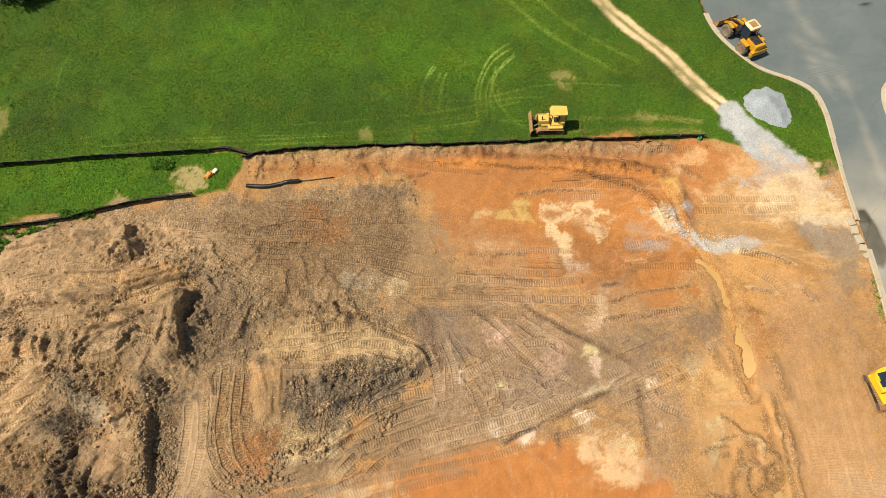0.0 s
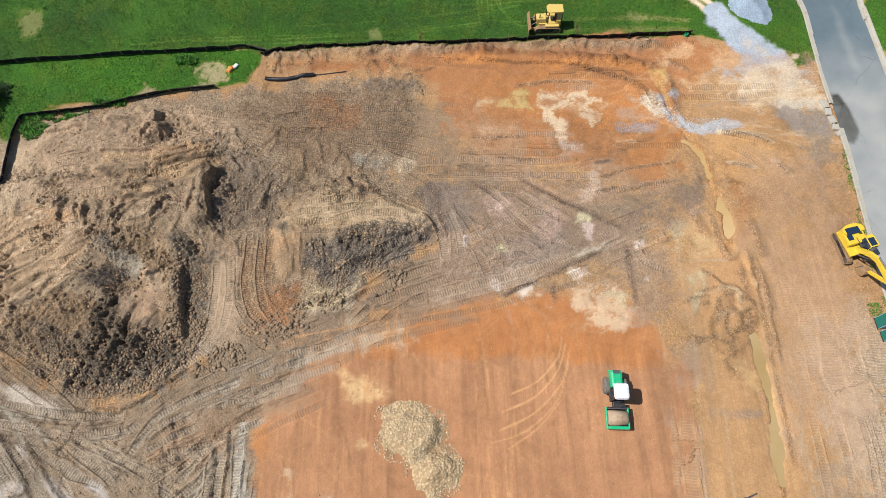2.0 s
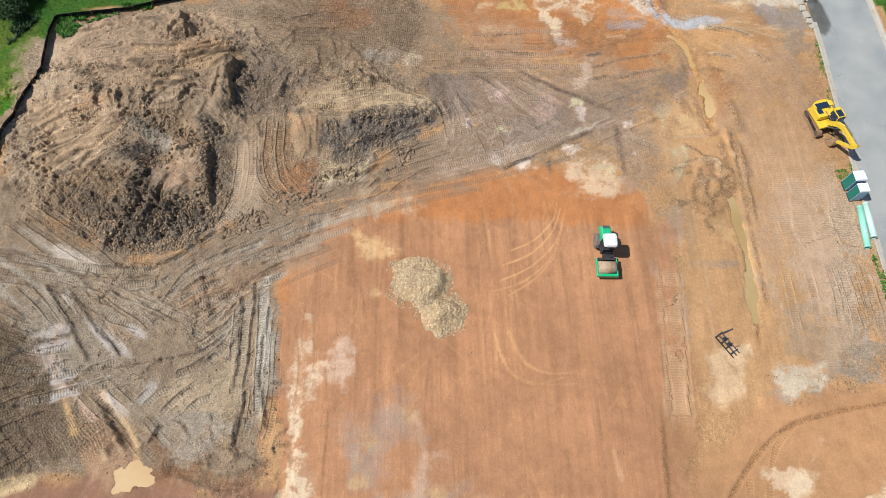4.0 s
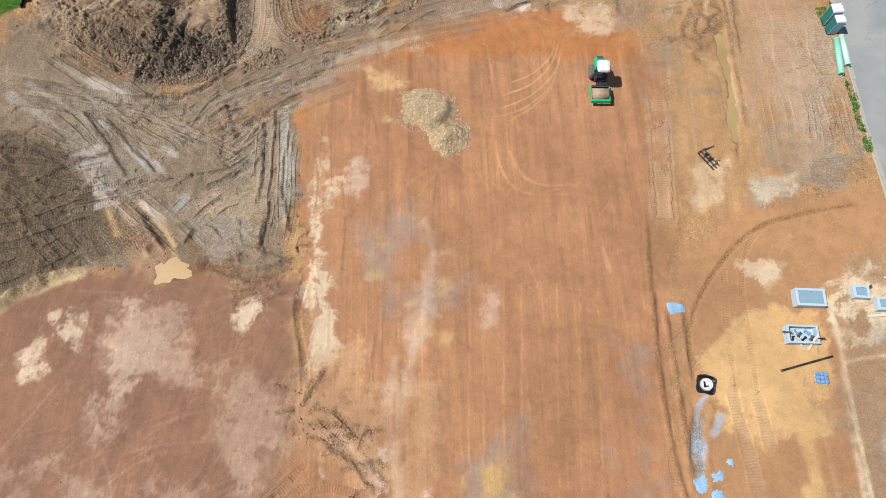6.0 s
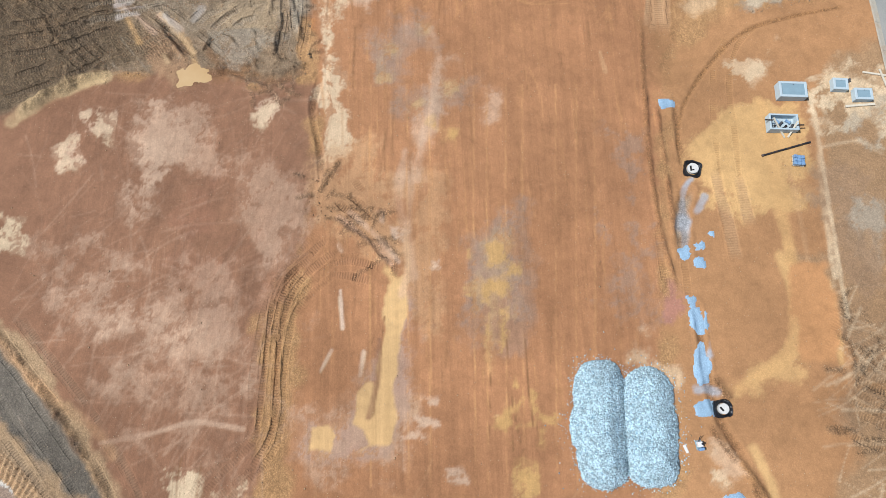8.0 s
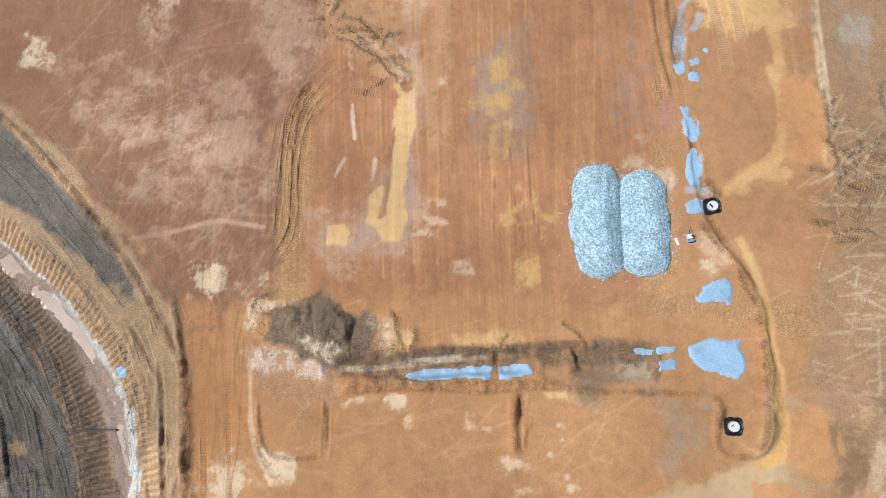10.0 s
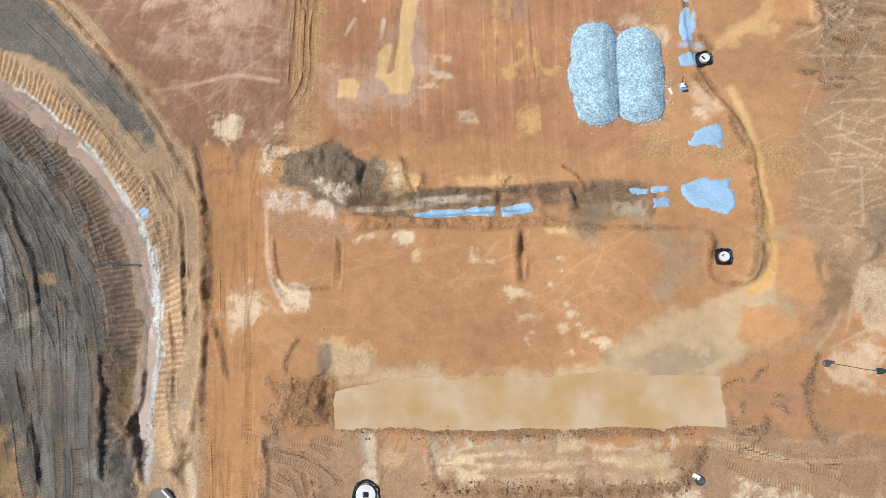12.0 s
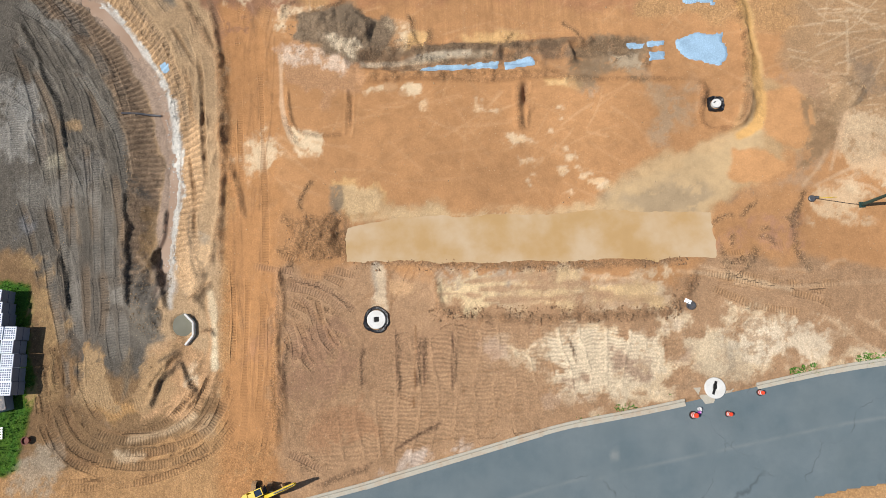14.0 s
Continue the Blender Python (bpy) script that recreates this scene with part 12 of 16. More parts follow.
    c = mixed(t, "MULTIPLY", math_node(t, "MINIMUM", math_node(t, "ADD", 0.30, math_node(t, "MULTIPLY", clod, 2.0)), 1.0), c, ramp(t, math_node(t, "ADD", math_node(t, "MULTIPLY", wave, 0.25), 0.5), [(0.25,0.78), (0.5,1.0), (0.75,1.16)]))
    t.links.new(c, bsdf.inputs["Base Color"])
    t.links.new(ramp(t, wet, [(0.0,0.95), (1.0,0.22)]), bsdf.inputs["Roughness"])
    bsdf.inputs["Specular IOR Level"].default_value = 0.3
    high = math_node(t, "ADD", math_node(t, "MULTIPLY", noises[1], 0.16), math_node(t, "MULTIPLY", noises[2], 0.06))
    high = math_node(t, "SUBTRACT", high, math_node(t, "MULTIPLY", math_node(t, "MULTIPLY", lump.outputs["Distance"], clod), 0.16))
    high = math_node(t, "SUBTRACT", high, math_node(t, "MULTIPLY", grit.outputs["Distance"], 0.035))
    high = math_node(t, "MULTIPLY", high, math_node(t, "ADD", 0.12, math_node(t, "MULTIPLY", clod, 1.7)))
    high = math_node(t, "ADD", high, math_node(t, "MULTIPLY", math_node(t, "MULTIPLY", wave, math_node(t, "ADD", 0.3, math_node(t, "MULTIPLY", clod, 1.5))), 0.03))
    high = math_node(t, "ADD", high, math_node(t, "MULTIPLY", math_node(t, "MULTIPLY", lips, math_node(t, "ADD", 0.0, math_node(t, "MULTIPLY", clod, 2.0))), 0.07))
    high = math_node(t, "SUBTRACT", high, math_node(t, "MULTIPLY", math_node(t, "MULTIPLY", bed, clod), 0.10))
    high = math_node(t, "ADD", high, math_node(t, "MULTIPLY", keep, 0.03))
    high = math_node(t, "ADD", high, math_node(t, "MULTIPLY", math_node(t, "MULTIPLY", blade.outputs[0], grass), 0.25))
    high = math_node(t, "MULTIPLY", high, math_node(t, "SUBTRACT", 1.0, math_node(t, "MULTIPLY", wet, 0.8)))
    b = node(t, "ShaderNodeBump", Strength=0.9, Distance=1.0)
    t.links.new(high, b.inputs["Height"])
    t.links.new(b.outputs[0], bsdf.inputs["Normal"])
    return m


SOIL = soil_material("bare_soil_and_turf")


def sheet(name, w, height, keep=None, material=None, parent=None):
    """A surface over a window of the plan, with the soil's colours. keep: which places it covers."""
    x, y, z = GX[w], GY[w], height
    ny, nx = x.shape
    idx = np.arange(ny * nx).reshape(ny, nx)
    quads = np.stack([idx[:-1, :-1], idx[:-1, 1:], idx[1:, 1:], idx[1:, :-1]], -1)
    if keep is not None:
        quads = quads[keep[:-1, :-1] | keep[:-1, 1:] | keep[1:, 1:] | keep[1:, :-1]]
    quads = quads.reshape(-1, 4)
    used = np.unique(quads)
    new_id = np.zeros(ny * nx, np.int64)
    new_id[used] = np.arange(len(used))
    quads = new_id[quads]
    me = bpy.data.meshes.new(name)
    me.vertices.add(len(used))
    me.vertices.foreach_set("co", np.stack([x.ravel()[used], y.ravel()[used], z.ravel()[used]], -1).astype(np.float32).ravel())
    me.loops.add(quads.size)
    me.loops.foreach_set("vertex_index", quads.astype(np.int32).ravel())
    me.polygons.add(len(quads))
    me.polygons.foreach_set("loop_start", np.arange(0, quads.size, 4, dtype=np.int32))
    me.polygons.foreach_set("use_smooth", np.ones(len(quads), bool))
    me.update(calc_edges=True)
    soil = me.attributes.new("soil", "FLOAT_COLOR", "POINT")
    soil.data.foreach_set("color", np.concatenate([COL[w].reshape(-1, 3)[used], np.ones((len(used), 1))], 1).astype(np.float32).ravel())
    for key, field in (("wet", WET), ("grassy", GRASSY), ("clod", CLOD), ("tread", TREAD), ("along", ALONG), ("across", ACROSS), ("graded", GRADED)):
        a = me.attributes.new(key, "FLOAT", "POINT")
        a.data.foreach_set("value", field[w].ravel()[used].astype(np.float32))
    me.materials.append(material or SOIL)
    ob = new(name, me)
    if parent:
        ob.parent = parent
    return ob


everything = np.s_[:, :]
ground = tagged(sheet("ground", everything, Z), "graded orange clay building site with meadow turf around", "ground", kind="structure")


def tri_mesh(name, co, tris):
    me = bpy.data.meshes.new(name)
    me.vertices.add(len(co))
    me.vertices.foreach_set("co", co.astype(np.float32).ravel())
    me.loops.add(tris.size)
    me.loops.foreach_set("vertex_index", tris.astype(np.int32).ravel())
    me.polygons.add(len(tris))
    me.polygons.foreach_set("loop_start", np.arange(0, tris.size, 3, dtype=np.int32))
    me.update(calc_edges=True)
    return me


def fine_heap(name, field, pts, step, crumbs, label):
    """A soil heap on a finer net, with crumbled clods that the plan's net is too coarse for."""
    p = np.asarray(pts)
    fx, fy = np.meshgrid(np.arange(p[:, 0].min() - 2.5, p[:, 0].max() + 2.5, step), np.arange(p[:, 1].min() - 2.5, p[:, 1].max() + 2.5, step))
    h = top_at(fx, fy, field)
    on = h > 0.004
    crumble = 0.7 * (1 - 2 * np.abs(fractal(fx, fy, 0.55, 3, 81, 0.6))) + 0.5 * fractal(fx, fy, 0.3, 2, 83)
    where = smooth(-0.5, 0.4, fractal(fx, fy, 3.0, 3, 84))
    benches = 0.5 * (1 - 2 * np.abs(fractal(fx * 0.6, fy * 1.3, 1.3, 3, 85, 0.55))) + 0.9 * (1 - 2 * np.abs(fractal(fx * 0.55, fy * 1.2, 3.2, 4, 86, 0.5)))
    z = top_at(fx, fy, Z) + np.where(on, h + crumbs * (0.28 * benches + crumble * top_at(fx, fy, BROKEN)) * (0.6 + 0.4 * where) * np.minimum(h * 4, 1), -0.08)
    ny, nx = fx.shape
    idx = np.arange(ny * nx).reshape(ny, nx)
    quads = np.stack([idx[:-1, :-1], idx[:-1, 1:], idx[1:, 1:], idx[1:, :-1]], -1)
    quads = quads[on[:-1, :-1] | on[:-1, 1:] | on[1:, 1:] | on[1:, :-1]]
    used = np.unique(quads)
    remap = np.zeros(ny * nx, np.int64)
    remap[used] = np.arange(len(used))
    tris = remap[np.concatenate([quads[:, (0, 1, 2)], quads[:, (0, 2, 3)]])]
    ux, uy = fx.ravel()[used], fy.ravel()[used]
    me = tri_mesh(name, np.stack([ux, uy, z.ravel()[used]], -1), tris)
    me.polygons.foreach_set("use_smooth", np.ones(len(tris), bool))
    soil = me.attributes.new("soil", "FLOAT_COLOR", "POINT")
    rgb = np.stack([top_at(ux, uy, COL[..., k]) for k in range(3)] + [np.ones(len(ux))], 1)
    soil.data.foreach_set("color", rgb.astype(np.float32).ravel())
    for key, f in (("wet", WET), ("grassy", GRASSY), ("clod", CLOD), ("tread", TREAD), ("along", ALONG), ("across", ACROSS), ("graded", GRADED)):
        me.attributes.new(key, "FLOAT", "POINT").data.foreach_set("value", top_at(ux, uy, f).astype(np.float32))
    me.materials.append(SOIL)
    return tagged(new(name, me), label, "dirt mound")


def heap_object(name, field, pts, material, label, category, group=""):
    w = window(pts, 3)
    return tagged(sheet(name, w, Z[w] + np.where(field[w] > 0.004, field[w], -0.06), field[w] > 0.004, material), label, category, group)


def gravel_material(name, color, dark, scale, spread=0.5, bump=0.05):
    m = bpy.data.materials.new(name)
    m.use_nodes = True
    t = m.node_tree
    bsdf = t.nodes["Principled BSDF"]
    pos = t.nodes.new("ShaderNodeNewGeometry").outputs["Position"]
    v = node(t, "ShaderNodeTexVoronoi", Scale=scale)
    big = node(t, "ShaderNodeTexNoise", Scale=0.8, Detail=5.0)
    t.links.new(pos, v.inputs["Vector"]), t.links.new(pos, big.inputs["Vector"])
    stone = ramp(t, v.outputs["Color"], [(0.15, 1 - spread), (0.8, 1 + spread * 0.35)])
    c = mixed(t, "MULTIPLY", 1.0, tuple(color), stone)
    # shade between the stones painted in with the dark colour
    c = mixed(t, "MIX", ramp(t, v.outputs["Distance"], [(0.30,0.0), (0.62,0.75)]), c, tuple(dark))
    c = mixed(t, "MULTIPLY", 1.0, c, ramp(t, big.outputs[0], [(0.3,0.85), (0.7,1.08)]))
    t.links.new(c, bsdf.inputs["Base Color"])
    bsdf.inputs["Roughness"].default_value = 0.9
    b = node(t, "ShaderNodeBump", Strength=1.0, Distance=bump)
    t.links.new(math_node(t, "SUBTRACT", 1.0, v.outputs["Distance"]), b.inputs["Height"])
    t.links.new(b.outputs[0], bsdf.inputs["Normal"])
    return m


def stone_material(name, color, spread=0.4):
    """Loose stones that differ one by one."""
    m = bpy.data.materials.new(name)
    m.use_nodes = True
    t = m.node_tree
    bsdf = t.nodes["Principled BSDF"]
    rnd = t.nodes.new("ShaderNodeNewGeometry").outputs["Random Per Island"]
    n = node(t, "ShaderNodeTexNoise", Scale=9.0, Detail=4.0)
    c = mixed(t, "MULTIPLY", 1.0, tuple(color), ramp(t, rnd, [(0.0, 1 - spread), (1.0, 1 + spread * 0.45)]))
    c = mixed(t, "MULTIPLY", 1.0, c, ramp(t, n.outputs[0], [(0.3,0.8), (0.7,1.12)]))
    t.links.new(c, bsdf.inputs["Base Color"])
    bsdf.inputs["Roughness"].default_value = 0.92
    return m


BLUE_GRAVEL = gravel_material("blue_grey_crushed_stone", srgb(190, 228, 242), srgb(112, 158, 184), 8.0, 0.3, 0.07)
BLUE_BED = gravel_material("blue_grey_stone_bed", srgb(178, 212, 236), srgb(150, 180, 205), 12.0, 0.14, 0.02)
BLUE_STONE = stone_material("blue_grey_stone", srgb(214, 242, 252), 0.6)
CHIP_GREY = gravel_material("grey_chippings", srgb(174, 188, 200), srgb(142, 156, 168), 12.0, 0.3, 0.03)
BEIGE_ROCK = gravel_material("beige_shot_rock", srgb(224, 194, 148), srgb(176, 142, 102), 4.5, 0.35, 0.10)
BEIGE_STONE = stone_material("beige_stone", srgb(234, 208, 166), 0.42)
BROWN_CLOD = stone_material("brown_clod", srgb(164, 128, 94), 0.4)
GREY_CLOD = stone_material("grey_clod", srgb(164, 138, 108), 0.45)
PALE_CLOD = stone_material("pale_clod", srgb(204, 172, 132), 0.35)
WHITE_STONE = stone_material("white_stone", srgb(225, 220, 212), 0.3)

fine_heap("dirt_mound", mound_west, MOUND_WEST, 0.08, 0.34, "broad heap of brown excavated soil with dark rubble")
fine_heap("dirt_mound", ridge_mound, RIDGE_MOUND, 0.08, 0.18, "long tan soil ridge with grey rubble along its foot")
heap_object("rock_mound", rock_a, ROCK_PILE_A, BEIGE_ROCK, "broad pile of beige broken rock on orange clay", "rock mound", "tipped rock mounds")
heap_object("rock_mound", rock_b, ROCK_PILE_B, BEIGE_ROCK, "round pile of beige broken rock on orange clay", "rock mound", "tipped rock mounds")
heap_object("gravel_mound", chip_heap, CHIPPINGS, CHIP_GREY, "pale grey heap of fine gravel on turf", "gravel mound")
heap_object("dirt_mound", clay_heap, CLAY_HEAP, SOIL, "dark clay lump heap at a trench end", "dirt mound")
heap_object("dirt_mound", pond_bank, POND_BANK, SOIL, "low heap of cloddy tan soil beside the pond", "dirt mound")
heap_object("dirt_mound", east_heap, EAST_HEAP, SOIL, "low heap of stony brown soil", "dirt mound")
heap_object("dirt_mound", west_rubble, WEST_RUBBLE, SOIL, "dark rubbly soil heap along a ditch", "dirt mound")


def water_material(name, color, rough):
    m = bpy.data.materials.new(name)
    m.use_nodes = True
    t = m.node_tree
    bsdf = t.nodes["Principled BSDF"]
    pos = t.nodes.new("ShaderNodeNewGeometry").outputs["Position"]
    n = node(t, "ShaderNodeTexNoise", Scale=0.22, Detail=5.0, Roughness=0.55)
    f = node(t, "ShaderNodeTexNoise", Scale=3.0, Detail=3.0)
    t.links.new(pos, n.inputs["Vector"]), t.links.new(pos, f.inputs["Vector"])
    wash = 0.32 if color == MUDDY else 0.08
    pale = tuple((1 - wash) * v + wash * g for v, g in zip(color, srgb(214, 204, 190)))
    tint = mixed(t, "MIX", ramp(t, n.outputs[0], [(0.42,0.0), (0.62,1.0)]), tuple(color), pale)
    c = mixed(t, "MULTIPLY", 1.0, tint, ramp(t, n.outputs[0], [(0.3, (0.84, 0.82, 0.80)), (0.7, (1.04, 1.05, 1.06))]))
    t.links.new(c, bsdf.inputs["Base Color"])
    bsdf.inputs["Roughness"].default_value = rough
    bsdf.inputs["IOR"].default_value = 1.33
    b = node(t, "ShaderNodeBump", Strength=0.25, Distance=0.01)
    t.links.new(f.outputs[0], b.inputs["Height"])
    t.links.new(b.outputs[0], bsdf.inputs["Normal"])
    return m


for name, w, m, depth, color, label, rough, level in BASINS:
    mat = water_material("muddy_water", color, rough)
    tagged(sheet(name, w, level - depth * 0.45, m > 0.04, mat), label, "puddle" if name == "puddle" else name)


# ---------------------------------------------------------------- loose stones and clods
def icosa():
    p = (1 + 5 ** 0.5) / 2
    v = np.array([(-1, p, 0), (1, p, 0), (-1, -p, 0), (1, -p, 0), (0, -1, p), (0, 1, p), (0, -1, -p), (0, 1, -p), (p, 0, -1), (p, 0, 1), (-p, 0, -1), (-p, 0, 1)]) / 1.9
    f = np.array([(0, 11, 5), (0, 5, 1), (0, 1, 7), (0, 7, 10), (0, 10, 11), (1, 5, 9), (5, 11, 4), (11, 10, 2), (10, 7, 6), (7, 1, 8),
                  (3, 9, 4), (3, 4, 2), (3, 2, 6), (3, 6, 8), (3, 8, 9), (4, 9, 5), (2, 4, 11), (6, 2, 10), (8, 6, 7), (9, 8, 1)])
    return v, f


def octa():
    v = np.array([(1, 0, 0), (-1, 0, 0), (0, 1, 0), (0, -1, 0), (0, 0, 1), (0, 0, -1)], float)
    f = np.array([(0, 2, 4), (2, 1, 4), (1, 3, 4), (3, 0, 4), (2, 0, 5), (1, 2, 5), (3, 1, 5), (0, 3, 5)])
    return v, f


def stones(name, x, y, size, material, label, category, base=octa, sink=0.25, z=None, flat=0.7):
    """Loose stones at the places given, each turned and chipped its own way, as one stuff object."""
    v, f = base()
    n = len(x)
    rng = np.random.default_rng(n + len(name))
    co = v[None] * (1 + 0.35 * rng.uniform(-1, 1, (n, len(v), 1))) * rng.uniform(0.6, 1.3, (n, 1, 3))
    a, b = rng.uniform(0, 6.28, n), rng.uniform(-0.5, 0.5, n)
    ca, sa, cb, sb = np.cos(a)[:, None], np.sin(a)[:, None], np.cos(b)[:, None], np.sin(b)[:, None]
    px, py, pz = co[..., 0], co[..., 1], co[..., 2] * flat
    py, pz = py * cb - pz * sb, py * sb + pz * cb
    px, py = px * ca - py * sa, px * sa + py * ca
    s = size[:, None]
    base_z = top_at(x, y) if z is None else z
    co = np.stack([px * s + x[:, None], py * s + y[:, None], pz * s + (base_z + size * (0.5 - sink))[:, None]], -1).reshape(-1, 3)
    tris = (f[None] + (np.arange(n) * len(v))[:, None, None]).reshape(-1, 3)
    me = tri_mesh(name, co, tris)
    me.materials.append(material)
    return tagged(new(name, me), label, category, kind="stuff")


def scatter(pts, count, seed, power=None):
    """Random places inside a plot."""
    rng = np.random.default_rng(seed)
    p = np.asarray(pts)
    x = rng.uniform(p[:, 0].min(), p[:, 0].max(), count * 4)
    y = rng.uniform(p[:, 1].min(), p[:, 1].max(), count * 4)
    ok = inside(pts, x, y) < 0.2
    x, y = x[ok][:count], y[ok][:count]
    keep = bumps(x, y, 1.8, seed) + 0.5 * bumps(x, y, 0.7, seed + 1) > -0.25
    return x[keep], y[keep]


def sizes(n, small, large, seed):
    return small + (large - small) * np.random.default_rng(seed).power(0.35, n) ** 2.2


def rubble(k, pts, count, small, large, mat, label):
    """Loose stones or clods strewn over a plot."""
    x, y = scatter(pts, count, 100 + k)
    stones("loose_rubble" if mat in (GREY_CLOD, BROWN_CLOD, PALE_CLOD) else "loose_stones", x, y, sizes(len(x), small, large, k), mat, label, "rubble",
           base=icosa if large > 0.15 else octa)


rubble(0, MOUND_WEST, 5000, 0.03, 0.14, BROWN_CLOD, "brown clods strewn over the soil heap")
rubble(1, rim, 11000, 0.03, 0.17, GREY_CLOD, "dark grey rubble along the heap's steep edge")
rubble(2, face, 5500, 0.03, 0.16, GREY_CLOD, "grey rubble on the ridge's side")
rubble(3, RIDGE_MOUND, 900, 0.04, 0.14, PALE_CLOD, "tan clods on the soil ridge")
rubble(4, RUBBLY, 6000, 0.03, 0.15, BROWN_CLOD, "brown clods and blocks on the heap's rough side")
rubble(30, HOLE, 3000, 0.03, 0.17, GREY_CLOD, "grey stones in a cut of the soil heap")
rubble(5, [(-30.2,13.7), (-25.1,14.0), (-20.0,13.0), (-20.1,4.6), (-22.2,8.7), (-26.4,8.8)], 2200, 0.03, 0.17, GREY_CLOD, "grey stones piled on the soil heap")
rubble(6, MOUND_WEST, 1600, 0.04, 0.15, PALE_CLOD, "pale lumps of clay on the soil heap")
rubble(7, [(-14.3,5.8), (-8.6,8.2), (-1.5,10.7), (-0.5,9.6), (-7.5,6.7), (-14.9,2.4), (-19.0,1.1), (-19.2,2.0)], 1500, 0.06, 0.25, GREY_CLOD, "grey rubble line along a haul road")
rubble(8, [(-17.0,36.9), (-7.9,37.3), (7.4,37.5), (21.4,37.4), (30.3,37.0), (30.1,35.8), (21.1,35.3), (7.3,35.2), (-7.8,34.5), (-16.1,33.9)], 3000, 0.03, 0.12, BROWN_CLOD, "brown clods along the fence bank")
rubble(9, [(-7.7,33.4), (0.6,33.4), (1.8,30.7), (-2.9,30.1), (-7.6,30.9)], 900, 0.04, 0.14, GREY_CLOD, "grey rubble patch")
rubble(10, [(-12.6,20.2), (-9.3,20.7), (-4.4,21.2), (-1.6,19.3), (-4.9,18.2), (-10.3,18.3)], 900, 0.04, 0.15, GREY_CLOD, "grey rubble on the ridge")
rubble(11, [(23.2,29.4), (25.7,28.9), (27.5,26.1), (32.4,25.7), (31.8,24.5), (28.0,24.4), (25.6,26.4)], 900, 0.03, 0.12, WHITE_STONE, "pale broken stone beside a gully")
rubble(12, ROCK_PILE_A, 5000, 0.025, 0.10, BEIGE_STONE, "beige broken stones on the rock pile")
rubble(13, ROCK_PILE_B, 4200, 0.025, 0.10, BEIGE_STONE, "beige broken stones on the round rock pile")
rubble(14, [(28.6,-13.7), (33.5,-13.7), (37.8,-12.6), (40.3,-10.6), (39.9,-13.4), (35.3,-15.0), (30.0,-16.0)], 1200, 0.03, 0.09, GREY_CLOD, "grey gravel lumps")
rubble(15, [(-18.4,-59.6), (-15.2,-59.3), (-9.3,-60.4), (-8.3,-63.5), (-11.2,-64.5), (-17.1,-63.7)], 1300, 0.025, 0.09, GREY_CLOD, "dark clay lumps at the trench end")
rubble(16, [(-11.2,-63.4), (2.5,-63.9), (8.8,-63.7), (16.0,-64.2), (15.9,-64.9), (8.7,-64.9), (-6.4,-65.0), (-11.2,-64.9)], 1500, 0.025, 0.09, BROWN_CLOD, "clods along the trench")
rubble(17, [(-17.5,-80.1), (-12.5,-79.8), (-12.1,-83.9), (-17.4,-83.7)], 700, 0.025, 0.09, BROWN_CLOD, "clods on the bank beside the pond")
rubble(18, [(-11.6,-84.0), (-3.0,-84.3), (6.8,-84.9), (17.4,-84.5), (17.5,-85.3), (6.7,-85.6), (-3.0,-85.1), (-11.6,-84.6)], 1100, 0.03, 0.12, BROWN_CLOD, "clods along the pond's edge")
rubble(19, WEST_RUBBLE, 900, 0.03, 0.11, GREY_CLOD, "dark rubble along the ditch")
rubble(20, [(-30.2,-65.2), (-28.4,-67.2), (-27.4,-71.0), (-26.8,-75.6), (-26.7,-81.7), (-27.4,-81.7), (-27.8,-75.6), (-28.3,-71.0), (-29.6,-67.6)], 500, 0.03, 0.11, WHITE_STONE, "white stones along the ditch")
rubble(21, [(-29.0,-67.5), (-27.5,-72.4), (-27.2,-77.2), (-27.5,-80.8), (-27.6,-83.8), (-28.1,-83.8), (-28.1,-80.3), (-28.0,-76.7), (-28.4,-72.4)], 500, 0.03, 0.11, WHITE_STONE, "white stones in the ditch")
rubble(22, [(-32.5,-69.0), (-29.6,-70.9), (-28.9,-76.4), (-29.0,-81.7), (-30.7,-81.6), (-31.4,-76.3)], 1600, 0.025, 0.09, GREY_CLOD, "dark clods on the fill slope")
rubble(23, [(30.6,12.4), (31.3,12.4), (31.3,6.9), (31.1,1.3), (30.6,1.3), (30.4,6.4)], 700, 0.03, 0.11, PALE_CLOD, "tan clods along a rut")
rubble(24, [(26.8,7.4), (28.4,7.9), (29.2,6.4), (28.7,4.2), (27.3,3.3), (26.4,4.8)], 420, 0.03, 0.10, PALE_CLOD, "tan clods on a low ring of soil")
rubble(25, EAST_HEAP, 260, 0.03, 0.10, PALE_CLOD, "pale stones on a soil heap")
rubble(26, [(-5.1,-88.3), (15.0,-89.1), (17.5,-86.1), (18.1,-87.1), (15.4,-90.1), (1.6,-90.0), (-4.6,-89.3)], 900, 0.05, 0.16, BROWN_CLOD, "clods along a graded edge")
rubble(27, [(-13.0,-30.8), (-10.8,-30.6), (-3.9,-36.8), (-4.4,-39.5), (-6.7,-38.1), (-10.6,-35.2), (-12.6,-34.2)], 500, 0.03, 0.11, BROWN_CLOD, "crumbs in deep ruts")
rubble(28, [(-47.0,1.7), (-37.7,-1.5), (-24.6,-4.2), (-14.0,-2.4), (-13.2,-19.7), (-24.7,-19.4), (-36.4,-21.4), (-42.1,-22.5)], 9000, 0.025, 0.10, BROWN_CLOD, "brown crumbs over churned mud")
